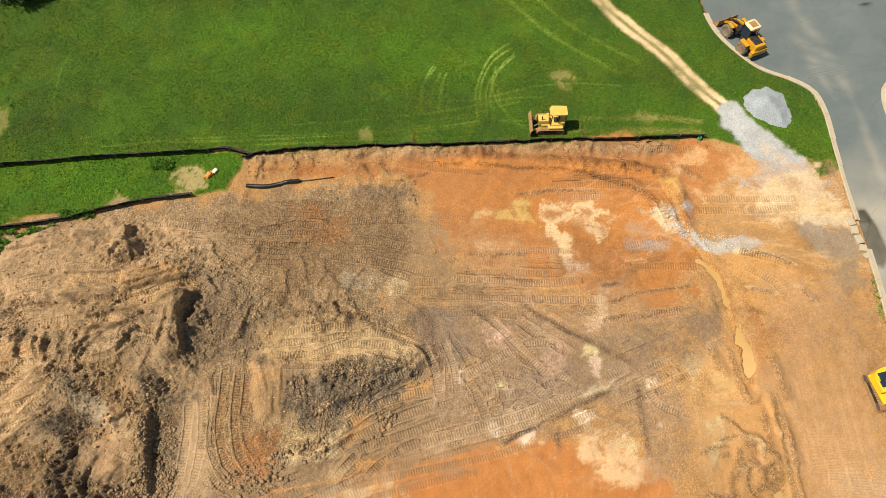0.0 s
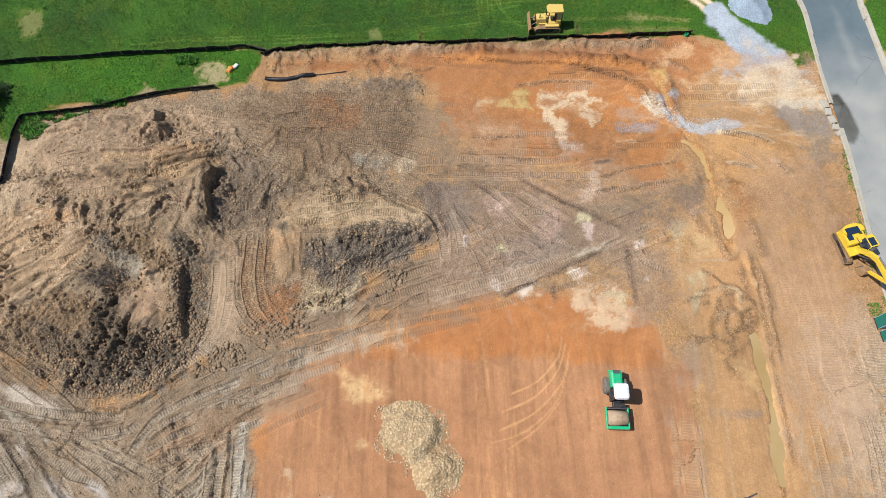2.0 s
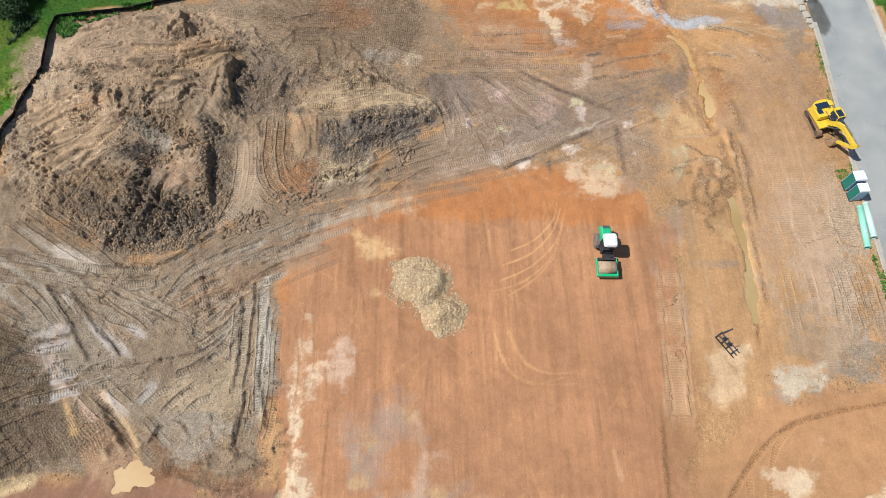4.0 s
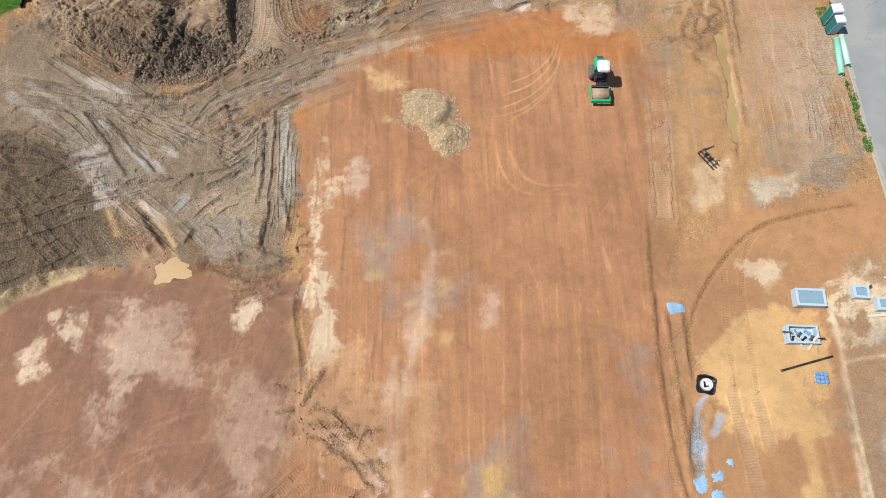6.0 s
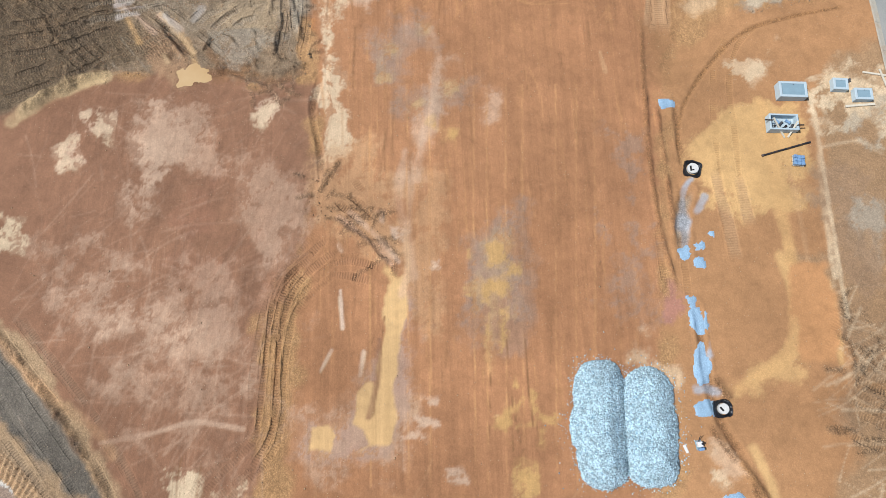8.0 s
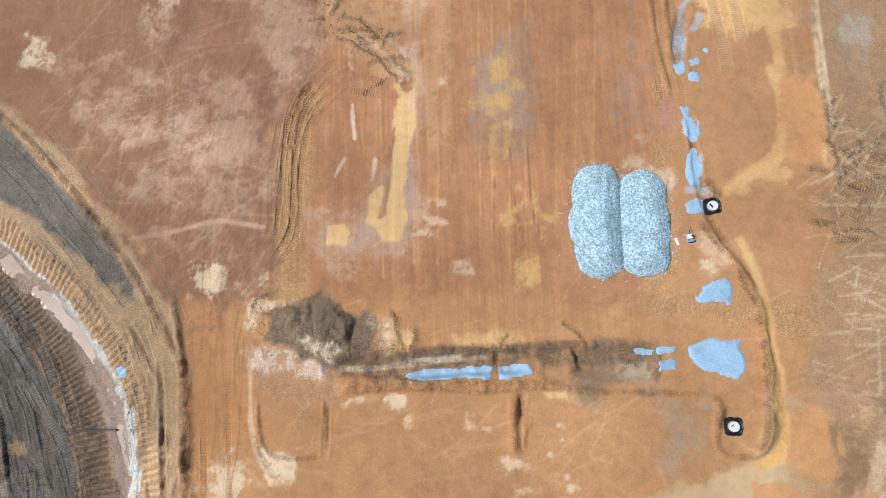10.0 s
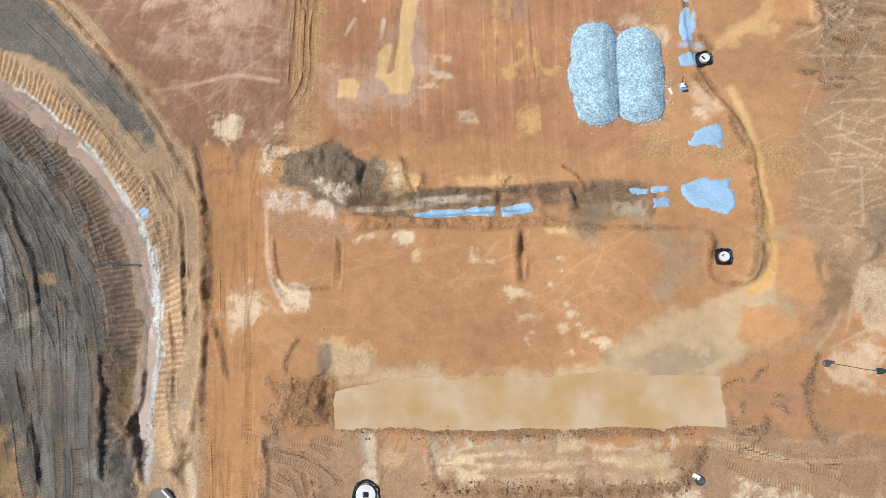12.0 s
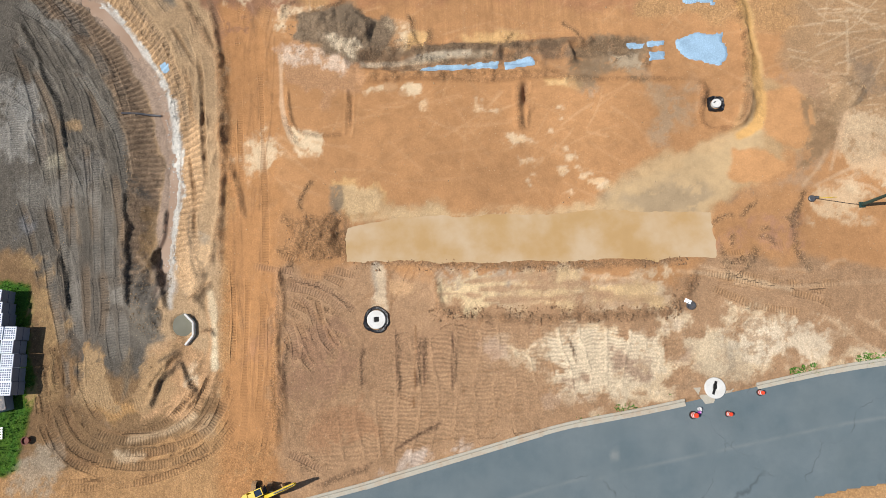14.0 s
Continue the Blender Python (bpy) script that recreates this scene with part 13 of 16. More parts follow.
rubble(29, [(-20.5,-19.5), (-16.0,-16.8), (-14.8,-8.9), (-13.2,-9.0), (-12.1,-16.9), (-13.2,-20.8), (-17.3,-21.8)], 700, 0.03, 0.14, GREY_CLOD, "grey clods in churned mud")

# single pale stones all over the bare ground
rng = np.random.default_rng(9)
sx, sy = rng.uniform(-42, 40, 3600), rng.uniform(-100, 34, 3600)
bare = (top_at(sx, sy, GRASSY) < 0.2) & (top_at(sx, sy, WET) < 0.2) & (sx < west_of(sy) - 1) & (sy > north_of(sx) + 1)
sx, sy = sx[bare], sy[bare]
stones("loose_stones", sx, sy, sizes(len(sx), 0.02, 0.09, 77), PALE_CLOD, "scattered small pale stones on bare clay", "stones")

# ---------------------------------------------------------------- crushed blue-grey stone
DOMES = [((12.15,-50.35), 2.25, 1.25), ((11.62,-53.53), 2.45, 1.35), ((11.89,-56.21), 2.2, 1.25), ((16.04,-51.06), 2.2, 1.2), ((16.01,-53.77), 2.3, 1.25), ((15.71,-56.19), 2.3, 1.25)]
gx, gy = np.meshgrid(np.arange(8.0, 20.0, 0.075), np.arange(-60.0, -46.0, 0.075))
gh = np.zeros(gx.shape)
wob = fractal(gx, gy, 1.2, 4, 91, 0.55)
for (cx, cy), r, h in DOMES:
    d = ((np.abs(gx - cx) / (r * 0.92)) ** 2.4 + (np.abs(gy - cy) / (r * 0.96)) ** 2.4) ** (1 / 2.4) * (1 + 0.05 * fractal(gx, gy, 1.6, 3, 92))
    gh = np.maximum(gh, h * np.clip(1.12 - d ** 1.5 * 1.12, 0, 1) ** 0.9 + 0.02 * wob)
for x0, x1, y0, y1, h in ((12.0, 11.8, -50.4, -56.4, 1.05), (16.0, 15.8, -51.0, -56.2, 1.0)):
    f = np.clip((gy - y0) / (y1 - y0), 0, 1)
    d = np.hypot(gx - x0 - (x1 - x0) * f, gy - np.clip(gy, y1, y0)) / (2.05 + 0.08 * wob)
    gh = np.maximum(gh, h * np.clip(1.1 - d ** 1.6 * 1.1, 0, 1) ** 0.9 + 0.02 * wob)
gh = np.where(gh > 0.05, gh + 0.04 * fractal(gx, gy, 0.25, 2, 93), 0)
on = gh > 0.03
hz = top_at(gx.ravel(), gy.ravel()).reshape(gx.shape) + np.where(on, gh, -0.05)
ny, nx = gx.shape
idx = np.arange(ny * nx).reshape(ny, nx)
corners = np.stack([idx[:-1, :-1], idx[:-1, 1:], idx[1:, 1:], idx[1:, :-1]], -1)
covered = on[:-1, :-1] | on[:-1, 1:] | on[1:, 1:] | on[1:, :-1]
owner = np.argmin([np.hypot(gx - cx, gy - cy) for (cx, cy), r, h in DOMES], 0)[:-1, :-1]
for k in range(len(DOMES)):
    quads = corners[covered & (owner == k)]
    tris = np.concatenate([quads[:, (0, 1, 2)], quads[:, (0, 2, 3)]])
    used = np.unique(tris)
    remap = np.zeros(ny * nx, np.int64)
    remap[used] = np.arange(len(used))
    me = tri_mesh("gravel_mound", np.stack([gx.ravel()[used], gy.ravel()[used], hz.ravel()[used]], -1), remap[tris])
    me.materials.append(BLUE_GRAVEL)
    tagged(new("gravel_mound", me), "domed heap of pale blue-grey crushed stone against its neighbours", "gravel mound", "six tipped gravel mounds")
rng = np.random.default_rng(5)
pick = rng.choice(np.flatnonzero(on.ravel()), 24000)
px_, py_ = gx.ravel()[pick] + rng.uniform(-0.04, 0.04, 24000), gy.ravel()[pick] + rng.uniform(-0.04, 0.04, 24000)
stones("crushed_stone", px_, py_, rng.uniform(0.04, 0.11, 24000), BLUE_STONE, "pale blue-grey crushed stones lying on their heap", "gravel", z=hz.ravel()[pick], sink=0.45)
ang, rad = rng.uniform(0, 6.28, 900), rng.exponential(0.35, 900)
dome = [DOMES[i] for i in rng.integers(0, 6, 900)]
ox = np.array([d[0][0] + math.cos(a) * (d[1] + e) for d, a, e in zip(dome, ang, rad)])
oy = np.array([d[0][1] + math.sin(a) * (d[1] + e) for d, a, e in zip(dome, ang, rad)])
stones("crushed_stone", ox, oy, rng.uniform(0.03, 0.08, 900), BLUE_STONE, "stray blue-grey stones round the heap", "gravel")


def gravel_bed(pts, thick, rag, label, material=None):
    w = window(pts, 1.5)
    m = smooth(0.10, -0.10, inside(pts, GX[w], GY[w]) + 0.9 * rag * EDGE[w] + 0.6 * rag * FLAKE[w])
    p = np.asarray(pts).mean(0)
    near = np.where(m > 0.05, np.hypot(GX[w] - p[0], GY[w] - p[1]), 1e9)
    todo, joined = [np.unravel_index(near.argmin(), near.shape)], np.zeros(m.shape, bool)
    while todo:                                        # keep the one patch that hangs together
        i, j = todo.pop()
        if 0 <= i < m.shape[0] and 0 <= j < m.shape[1] and m[i, j] > 0.05 and not joined[i, j]:
            joined[i, j] = True
            todo += [(i + 1, j), (i - 1, j), (i, j + 1), (i, j - 1)]
    m = m * joined
    f = np.zeros(GX.shape)
    f[w] = thick * m
    ob = tagged(sheet("gravel_bed", w, Z[w] + np.where(m > 0.05, thick * m + 0.015, -0.06), m > 0.05, material or BLUE_BED), label, "gravel bed", "gravel beds along the drain")
    return ob


gravel_bed([(20.4,-44.4), (21.2,-44.1), (21.4,-45.5), (21.3,-46.7), (20.7,-46.4), (20.2,-45.6)], 0.10, 0.12, "long bed of pale blue-grey crushed stone over a drain")
gravel_bed([(21.5,-44.4), (21.8,-44.3), (21.8,-45.7), (21.6,-46.3), (21.3,-45.8)], 0.06, 0.15, "small bed of pale blue-grey crushed stone")
gravel_bed([(20.5,-47.3), (21.2,-46.8), (21.3,-48.2), (21.5,-49.0), (21.1,-50.2), (20.4,-50.5), (20.1,-49.7), (20.2,-48.3)], 0.10, 0.12, "long bed of pale blue-grey crushed stone over a drain")
gravel_bed([(20.4,-43.4), (21.0,-43.2), (21.0,-44.1), (20.6,-44.1)], 0.05, 0.2, "small bed of pale blue-grey crushed stone")
gravel_bed([(19.5,-52.2), (20.5,-51.8), (21.5,-52.1), (21.3,-53.1), (20.3,-53.3), (19.6,-53.0)], 0.08, 0.2, "bed of blue-grey crushed stone beside a manhole")
gravel_bed([(19.6,-60.6), (20.2,-59.7), (21.4,-59.2), (22.4,-59.0), (22.5,-60.0), (22.3,-60.9), (21.3,-60.9), (20.2,-61.0)], 0.10, 0.2, "spread patch of pale blue-grey crushed stone")
gravel_bed([(18.5,-64.6), (19.8,-64.0), (22.7,-64.1), (22.6,-64.9), (23.0,-65.5), (22.7,-66.5), (22.1,-67.1), (20.5,-66.6), (19.1,-66.1), (18.5,-65.5)], 0.12, 0.14, "broad bed of pale blue-grey crushed stone")
gravel_bed([(15.9,-65.6), (17.4,-65.5), (17.3,-66.4), (15.9,-66.4)], 0.08, 0.12, "small bed of pale blue-grey crushed stone in a trench")
gravel_bed([(15.9,-64.5), (17.3,-64.5), (17.3,-64.9), (15.9,-64.9)], 0.08, 0.1, "narrow bed of pale blue-grey crushed stone")
gravel_bed([(14.0,-64.6), (15.5,-64.7), (15.3,-65.0), (14.1,-64.9)], 0.06, 0.1, "narrow strip of pale blue-grey crushed stone")
gravel_bed([(-5.0,-66.1), (-3.2,-65.6), (-0.2,-65.6), (2.0,-65.6), (1.8,-66.4), (-0.3,-66.4), (-3.8,-66.4)], 0.10, 0.12, "trench bottom filled with pale blue-grey crushed stone")
gravel_bed([(2.7,-65.6), (5.2,-65.5), (5.4,-66.3), (2.7,-66.6)], 0.10, 0.12, "trench bottom filled with pale blue-grey crushed stone")
gravel_bed([(20.3,-24.6), (21.7,-24.5), (21.7,-25.3), (20.3,-25.4)], 0.06, 0.15, "small square of blue-grey crushed stone")
gravel_bed([(20.2,-39.1), (21.0,-38.8), (21.0,-39.6), (20.4,-39.8)], 0.05, 0.2, "spilt blue-grey crushed stone")
gravel_bed([(21.6,-38.6), (22.3,-38.5), (22.4,-39.0), (21.7,-39.1)], 0.05, 0.2, "spilt blue-grey crushed stone")
gravel_bed([(22.9,-37.6), (23.4,-37.5), (23.3,-38.0)], 0.05, 0.15, "spilt blue-grey crushed stone")
gravel_bed([(21.4,-40.0), (22.1,-39.8), (22.1,-40.6), (21.5,-40.5)], 0.05, 0.25, "spilt blue-grey crushed stone")
gravel_bed([(-29.5,-64.6), (-28.7,-64.5), (-28.6,-65.3), (-29.3,-65.3)], 0.05, 0.25, "spilt blue-grey crushed stone beside the ditch")
gravel_bed([(22.6,-64.3), (23.4,-64.8), (23.2,-65.5), (22.7,-65.3)], 0.05, 0.3, "spilt pale stone beside the drain", WHITE_STONE)

# ---------------------------------------------------------------- roads and kerbs
def asphalt_material():
    m = bpy.data.materials.new("worn_asphalt")
    m.use_nodes = True
    t = m.node_tree
    bsdf = t.nodes["Principled BSDF"]
    pos = t.nodes.new("ShaderNodeNewGeometry").outputs["Position"]
    a = t.nodes.new("ShaderNodeAttribute")
    a.attribute_name = "dust"
    wet = t.nodes.new("ShaderNodeAttribute")
    wet.attribute_name = "wet"
    n1 = node(t, "ShaderNodeTexNoise", Scale=0.35, Detail=7.0, Roughness=0.65)
    n2 = node(t, "ShaderNodeTexNoise", Scale=30.0, Detail=2.0)
    crack = node(t, "ShaderNodeTexVoronoi", Scale=0.16)
    crack.feature = "DISTANCE_TO_EDGE"
    bend = node(t, "ShaderNodeTexNoise", Scale=0.9, Detail=5.0)
    for n in (n1, n2, bend):
        t.links.new(pos, n.inputs["Vector"])
    vec = t.nodes.new("ShaderNodeVectorMath")
    vec.operation = "MULTIPLY_ADD"
    t.links.new(bend.outputs["Color"], vec.inputs[0])
    vec.inputs[1].default_value = (1.6, 1.6, 0)
    t.links.new(pos, vec.inputs[2])
    t.links.new(vec.outputs[0], crack.inputs["Vector"])
    c = mixed(t, "MIX", ramp(t, n1.outputs[0], [(0.3,0.0), (0.7,1.0)]), srgb(92, 108, 114), srgb(108, 121, 126))
    c = mixed(t, "MIX", a.outputs["Fac"], c, srgb(196, 190, 178))
    c = mixed(t, "MULTIPLY", 1.0, c, ramp(t, n2.outputs[0], [(0.3,0.88), (0.7,1.1)]))
    line = math_node(t, "MULTIPLY", ramp(t, crack.outputs["Distance"], [(0.0, 1.0), (0.008, 0.0)]), ramp(t, n1.outputs[0], [(0.48,0.0), (0.58,0.55)]))
    c = mixed(t, "MULTIPLY", line, c, (0.35, 0.35, 0.35))
    c = mixed(t, "MULTIPLY", wet.outputs["Fac"], c, (0.24, 0.22, 0.18))
    t.links.new(c, bsdf.inputs["Base Color"])
    t.links.new(ramp(t, wet.outputs["Fac"], [(0.0,0.9), (1.0,0.3)]), bsdf.inputs["Roughness"])
    return m


ASPHALT = asphalt_material()


def road_sheet(name, x, y, dust, wet, label):
    z = lie(x, y) - 0.06
    ny, nx = x.shape
    idx = np.arange(ny * nx).reshape(ny, nx)
    quads = np.stack([idx[:-1, :-1], idx[:-1, 1:], idx[1:, 1:], idx[1:, :-1]], -1).reshape(-1, 4)
    tris = np.concatenate([quads[:, (0, 1, 2)], quads[:, (0, 2, 3)]])
    me = tri_mesh(name, np.stack([x.ravel(), y.ravel(), z.ravel()], -1), tris)
    for key, f in (("dust", dust), ("wet", wet)):
        me.attributes.new(key, "FLOAT", "POINT").data.foreach_set("value", np.clip(f, 0, 1).astype(np.float32).ravel())
    me.materials.append(ASPHALT)
    return tagged(new(name, me), label, "road", kind="structure")


ry = np.arange(-92.4, 88, 0.3)[:, None]
f = np.linspace(0, 1, 60)[None] ** 1.0
rx = west_of(ry) + (east_of(ry) - west_of(ry)) * f
ry = np.repeat(ry, 60, 1)
rn = fractal(rx, ry, 2.5, 4, 71)
dust = smooth(38, 24, ry) * (0.55 + 0.10 * rn) + 0.04 * rn
for trail, wide in (([(41.3, 54.1), (42.3, 49.9), (43.0, 46.7), (43.5, 43.4), (44.0, 40.9)], 0.5), ([(43.1, 54.2), (43.9, 50.3), (44.6, 47.6), (45.2, 44.0), (45.7, 40.3), (45.8, 37.5), (45.9, 30.0)], 0.6)):
    td = beside(*curve(trail, 0.8), rx, ry)[0]
    dust += 0.17 * smooth(1.3 * wide, 0.0, td) * (0.8 + 0.4 * rn)
stain = smooth(1.0, 0.6, np.hypot((rx - 50.2) / 0.5, (ry - 53.0) / 0.35) + 0.3 * rn) + smooth(0.15, -0.25, inside([(42.5,28.3), (43.4,28.3), (43.8,27.4), (43.9,25.9), (44.0,24.8), (44.1,23.6), (43.2,22.1), (42.6,22.4), (41.9,22.2), (41.5,23.3), (42.2,24.5), (42.2,26.4)], rx, ry) + 0.25 * rn) * (0.85 + 0.3 * rn)
road_sheet("road_east", rx, ry, dust, stain, "worn grey asphalt road with a wide turning area")
rx = np.arange(-62, 98, 0.35)[None].repeat(40, 0)
ry = north_of(rx) - SOUTH_WIDTH * np.linspace(1, 0, 40)[:, None]
rn = fractal(rx, ry, 2.5, 4, 72)
# pale dust, plus a glare patch at (9.5, -101) painted into the same mask
dust = 0.04 + 0.03 * rn + 0.45 * smooth(1.0, 0.2, np.hypot((rx - 20.5) / 1.3, (ry + 97.6) / 0.8) + 1.1 * np.abs(rn)) + 0.25 * smooth(1.0, 0.0, np.hypot((rx - 9.5) / 0.5, (ry + 101.0) / 1.0) + 0.8 * rn) + 0.10 * smooth(0.12, 0.03, np.abs(ry - north_of(rx) + 4.3 + 0.1 * rn))
road_sheet("road_south", rx, ry, dust, np.zeros(rx.shape), "bluish grey asphalt road with hairline cracks")
# bare earth verge beyond the south road
verge = [(22.3,-104.4), (23.9,-103.6), (26.6,-103.2), (30.3,-102.9), (35.9,-102.8), (34.9,-107.8), (21.6,-107.6)]


def part(name, bm, material, parent=None, label="", smooth_faces=False):
    """Links a bmesh as one mesh object, under a thing or a part."""
    me = bpy.data.meshes.new(name)
    bm.to_mesh(me)
    bm.free()
    for m in material if isinstance(material, (list, tuple)) else [material]:
        me.materials.append(m)
    if smooth_faces:
        me.polygons.foreach_set("use_smooth", [True] * len(me.polygons))
    ob = new(name, me)
    if parent:
        ob.parent = parent
    if label:
        ob["label"] = label
    return ob


def kerb(name, line, back, gaps, label):
    """A cast kerb in lengths of 3 m with open joints. back: +1 when the raised edge lies left of the line's run."""
    root = tagged(new(name), label, "kerb", kind="structure")
    line, run = curve(line, 0.5)
    d = np.gradient(line, axis=0)
    nrm = np.stack([-d[:, 1], d[:, 0]], 1) / (np.hypot(*d.T)[:, None] + 1e-9) * back
    prof = [(-0.28,-0.045), (0.06,-0.03), (0.12,0.075), (0.17,0.09), (0.30,0.09), (0.33,0.05), (0.33,-0.25), (-0.28,-0.25)]
    for k in range(int(run[-1] / 3.0)):
        a, b = k * 3.0 + 0.005, (k + 1) * 3.0 - 0.005
        if any(g0 < np.interp((a + b) / 2, run, line[:, 1 if abs(d[:, 1]).sum() > abs(d[:, 0]).sum() else 0]) < g1 for g0, g1 in gaps):
            continue
        bm = bmesh.new()
        rows = []
        jit = 0.012 * math.sin(k * 7.3)
        for s in np.linspace(a, b, 5):
            px, py = np.interp(s, run, line[:, 0]), np.interp(s, run, line[:, 1])
            qx, qy = np.interp(s, run, nrm[:, 0]), np.interp(s, run, nrm[:, 1])
            z = float(lie(px, py)) + jit
            rows.append([bm.verts.new((px + qx * u, py + qy * u, z + v)) for u, v in prof])
        for r0, r1 in zip(rows, rows[1:]):
            for i in range(len(prof)):
                bm.faces.new((r0[i], r0[(i + 1) % len(prof)], r1[(i + 1) % len(prof)], r1[i]))
        bm.faces.new(rows[0][::-1]), bm.faces.new(rows[-1])
        bmesh.ops.recalc_face_normals(bm, faces=bm.faces)
        part("kerb_length", bm, CONCRETE, root)
    return root


line_w = [(x, y) for y, x in ROAD_W if y < 70]
line_e = [(x, y) for y, x in ROAD_E if x < 70 and y < 60]
kerb("kerb_west", line_w, 1, [(22.6,26.4)], "pale concrete kerb with a broken stretch")
kerb("kerb_east", line_e, -1, [], "pale concrete kerb along the turf")
kerb("kerb_south", [tuple(p) for p in ROAD_N], 1, [(16.2,21.4)], "pale concrete kerb with a gap at an inlet")


# ---------------------------------------------------------------- mesh helpers
def add_box(bm, c, s, rot=(0, 0, 0), bevel=0.0, taper=(1, 1)):
    """A box at c of size s; taper: how far its top shrinks in x and y."""
    m = Matrix.Translation(c) @ Euler([radians(a) for a in rot]).to_matrix().to_4x4() @ Matrix.Diagonal((*s, 1))
    v = bmesh.ops.create_cube(bm, size=1, matrix=Matrix())["verts"]
    for p in v:
        if p.co.z > 0:
            p.co.x *= taper[0]
            p.co.y *= taper[1]
    bmesh.ops.transform(bm, matrix=m, verts=v)
    if bevel:
        edges = list({e for p in v for e in p.link_edges})
        bmesh.ops.bevel(bm, geom=edges, offset=bevel, segments=2, affect="EDGES", profile=0.6)


def add_tube(bm, a, b, r, r2=None, sides=12, caps=True):
    """A round bar from a to b."""
    a, b = Vector(a), Vector(b)
    d = b - a
    m = Matrix.Translation((a + b) / 2) @ d.to_track_quat("Z", "Y").to_matrix().to_4x4()
    bmesh.ops.create_cone(bm, cap_ends=caps, segments=sides, radius1=r, radius2=r if r2 is None else r2, depth=d.length, matrix=m)


def add_beam(bm, a, b, w, h, bevel=0.0):
    """A square bar from a to b."""
    a, b = Vector(a), Vector(b)
    d = b - a
    m = Matrix.Translation((a + b) / 2) @ d.to_track_quat("Y", "Z").to_matrix().to_4x4() @ Matrix.Diagonal((w, d.length, h, 1))
    v = bmesh.ops.create_cube(bm, size=1, matrix=m)["verts"]
    if bevel:
        bmesh.ops.bevel(bm, geom=list({e for p in v for e in p.link_edges}), offset=bevel, segments=1, affect="EDGES")


def add_lathe(bm, prof, c, axis="Z", sides=20):
    """A turned body: prof gives radius and height."""
    turn = {"Z": Matrix(), "Y": Matrix.Rotation(radians(-90), 4, "X"), "X": Matrix.Rotation(radians(90), 4, "Y")}[axis]
    m = Matrix.Translation(c) @ turn
    rows = [[bm.verts.new(m @ Vector((r * math.cos(2 * math.pi * k / sides), r * math.sin(2 * math.pi * k / sides), z))) for k in range(sides)] for r, z in prof]
    for r0, r1 in zip(rows, rows[1:]):
        for k in range(sides):
            bm.faces.new((r0[k], r0[(k + 1) % sides], r1[(k + 1) % sides], r1[k]))
    bm.faces.new(rows[0][::-1]), bm.faces.new(rows[-1])


def add_prism(bm, outline, depth, m):
    """A flat outline in x and z, made depth thick along y, set by m."""
    f = [bm.verts.new(m @ Vector((x, -depth / 2, z))) for x, z in outline]
    b = [bm.verts.new(m @ Vector((x, depth / 2, z))) for x, z in outline]
    n = len(outline)
    bm.faces.new(f), bm.faces.new(b[::-1])
    for k in range(n):
        bm.faces.new((f[(k + 1) % n], f[k], b[k], b[(k + 1) % n]))
    bmesh.ops.recalc_face_normals(bm, faces=bm.faces)


def made(fn, *args, **kw):
    bm = bmesh.new()
    fn(bm, *args, **kw)
    return bm


def boxes(*items):
    bm = bmesh.new()
    for it in items:
        add_box(bm, *it[:2], **(it[2] if len(it) > 2 else {}))
    return bm


def place(root, xy, heading=0.0, up=0.0, tilt=(0, 0)):
    z = float(top_at(np.array([xy[0]]), np.array([xy[1]]))[0])
    root.matrix_basis = pose(xy[0], xy[1], z + up, tilt[0], tilt[1], heading)
    return root


def crawler(parent, y, length, height, width, shoes=34, label=""):
    """A track: shoes round a flattened loop, with a frame and rollers inside."""
    bm = bmesh.new()
    r = height / 2
    straight = length - height
    loop = 2 * straight + math.pi * height
    for k in range(shoes):
        s = loop * k / shoes
        if s < straight:
            x, z, a = -straight / 2 + s, height, 0
        elif s < straight + math.pi * r:
            t = (s - straight) / r
            x, z, a = straight / 2 + r * math.sin(t), r + r * math.cos(t), -math.degrees(t)
        elif s < 2 * straight + math.pi * r:
            x, z, a = straight / 2 - (s - straight - math.pi * r), 0.0, 180
        else:
            t = (s - 2 * straight - math.pi * r) / r
            x, z, a = -straight / 2 - r * math.sin(t), r - r * math.cos(t), 180 - math.degrees(t)
        nx, nz = math.sin(math.radians(-a)) * -1, math.cos(math.radians(a))
        add_box(bm, (x, y, z), (loop / shoes * 0.86, width, 0.05), rot=(0, -a, 0))
        add_box(bm, (x + 0.04 * math.sin(math.radians(-a)), y, z + 0.04 * nz), (0.03, width, 0.05), rot=(0, -a, 0))
    track = part("track", bm, TRACK_STEEL, parent)
    bm = boxes(((0, y, r), (straight * 0.95, width * 0.55, height * 0.5), {"bevel": 0.03}))
    part("track_frame", bm, BLACK_STEEL, track)
    for x in (-straight / 2, straight / 2):
        bm = made(add_lathe, [(0.12, -width * 0.3), (r * 0.86, -width * 0.3), (r * 0.86, width * 0.3), (0.12, width * 0.3)], (x, y, r), "Y", 14)
        part("sprocket", bm, GREY_STEEL, track)
    return track


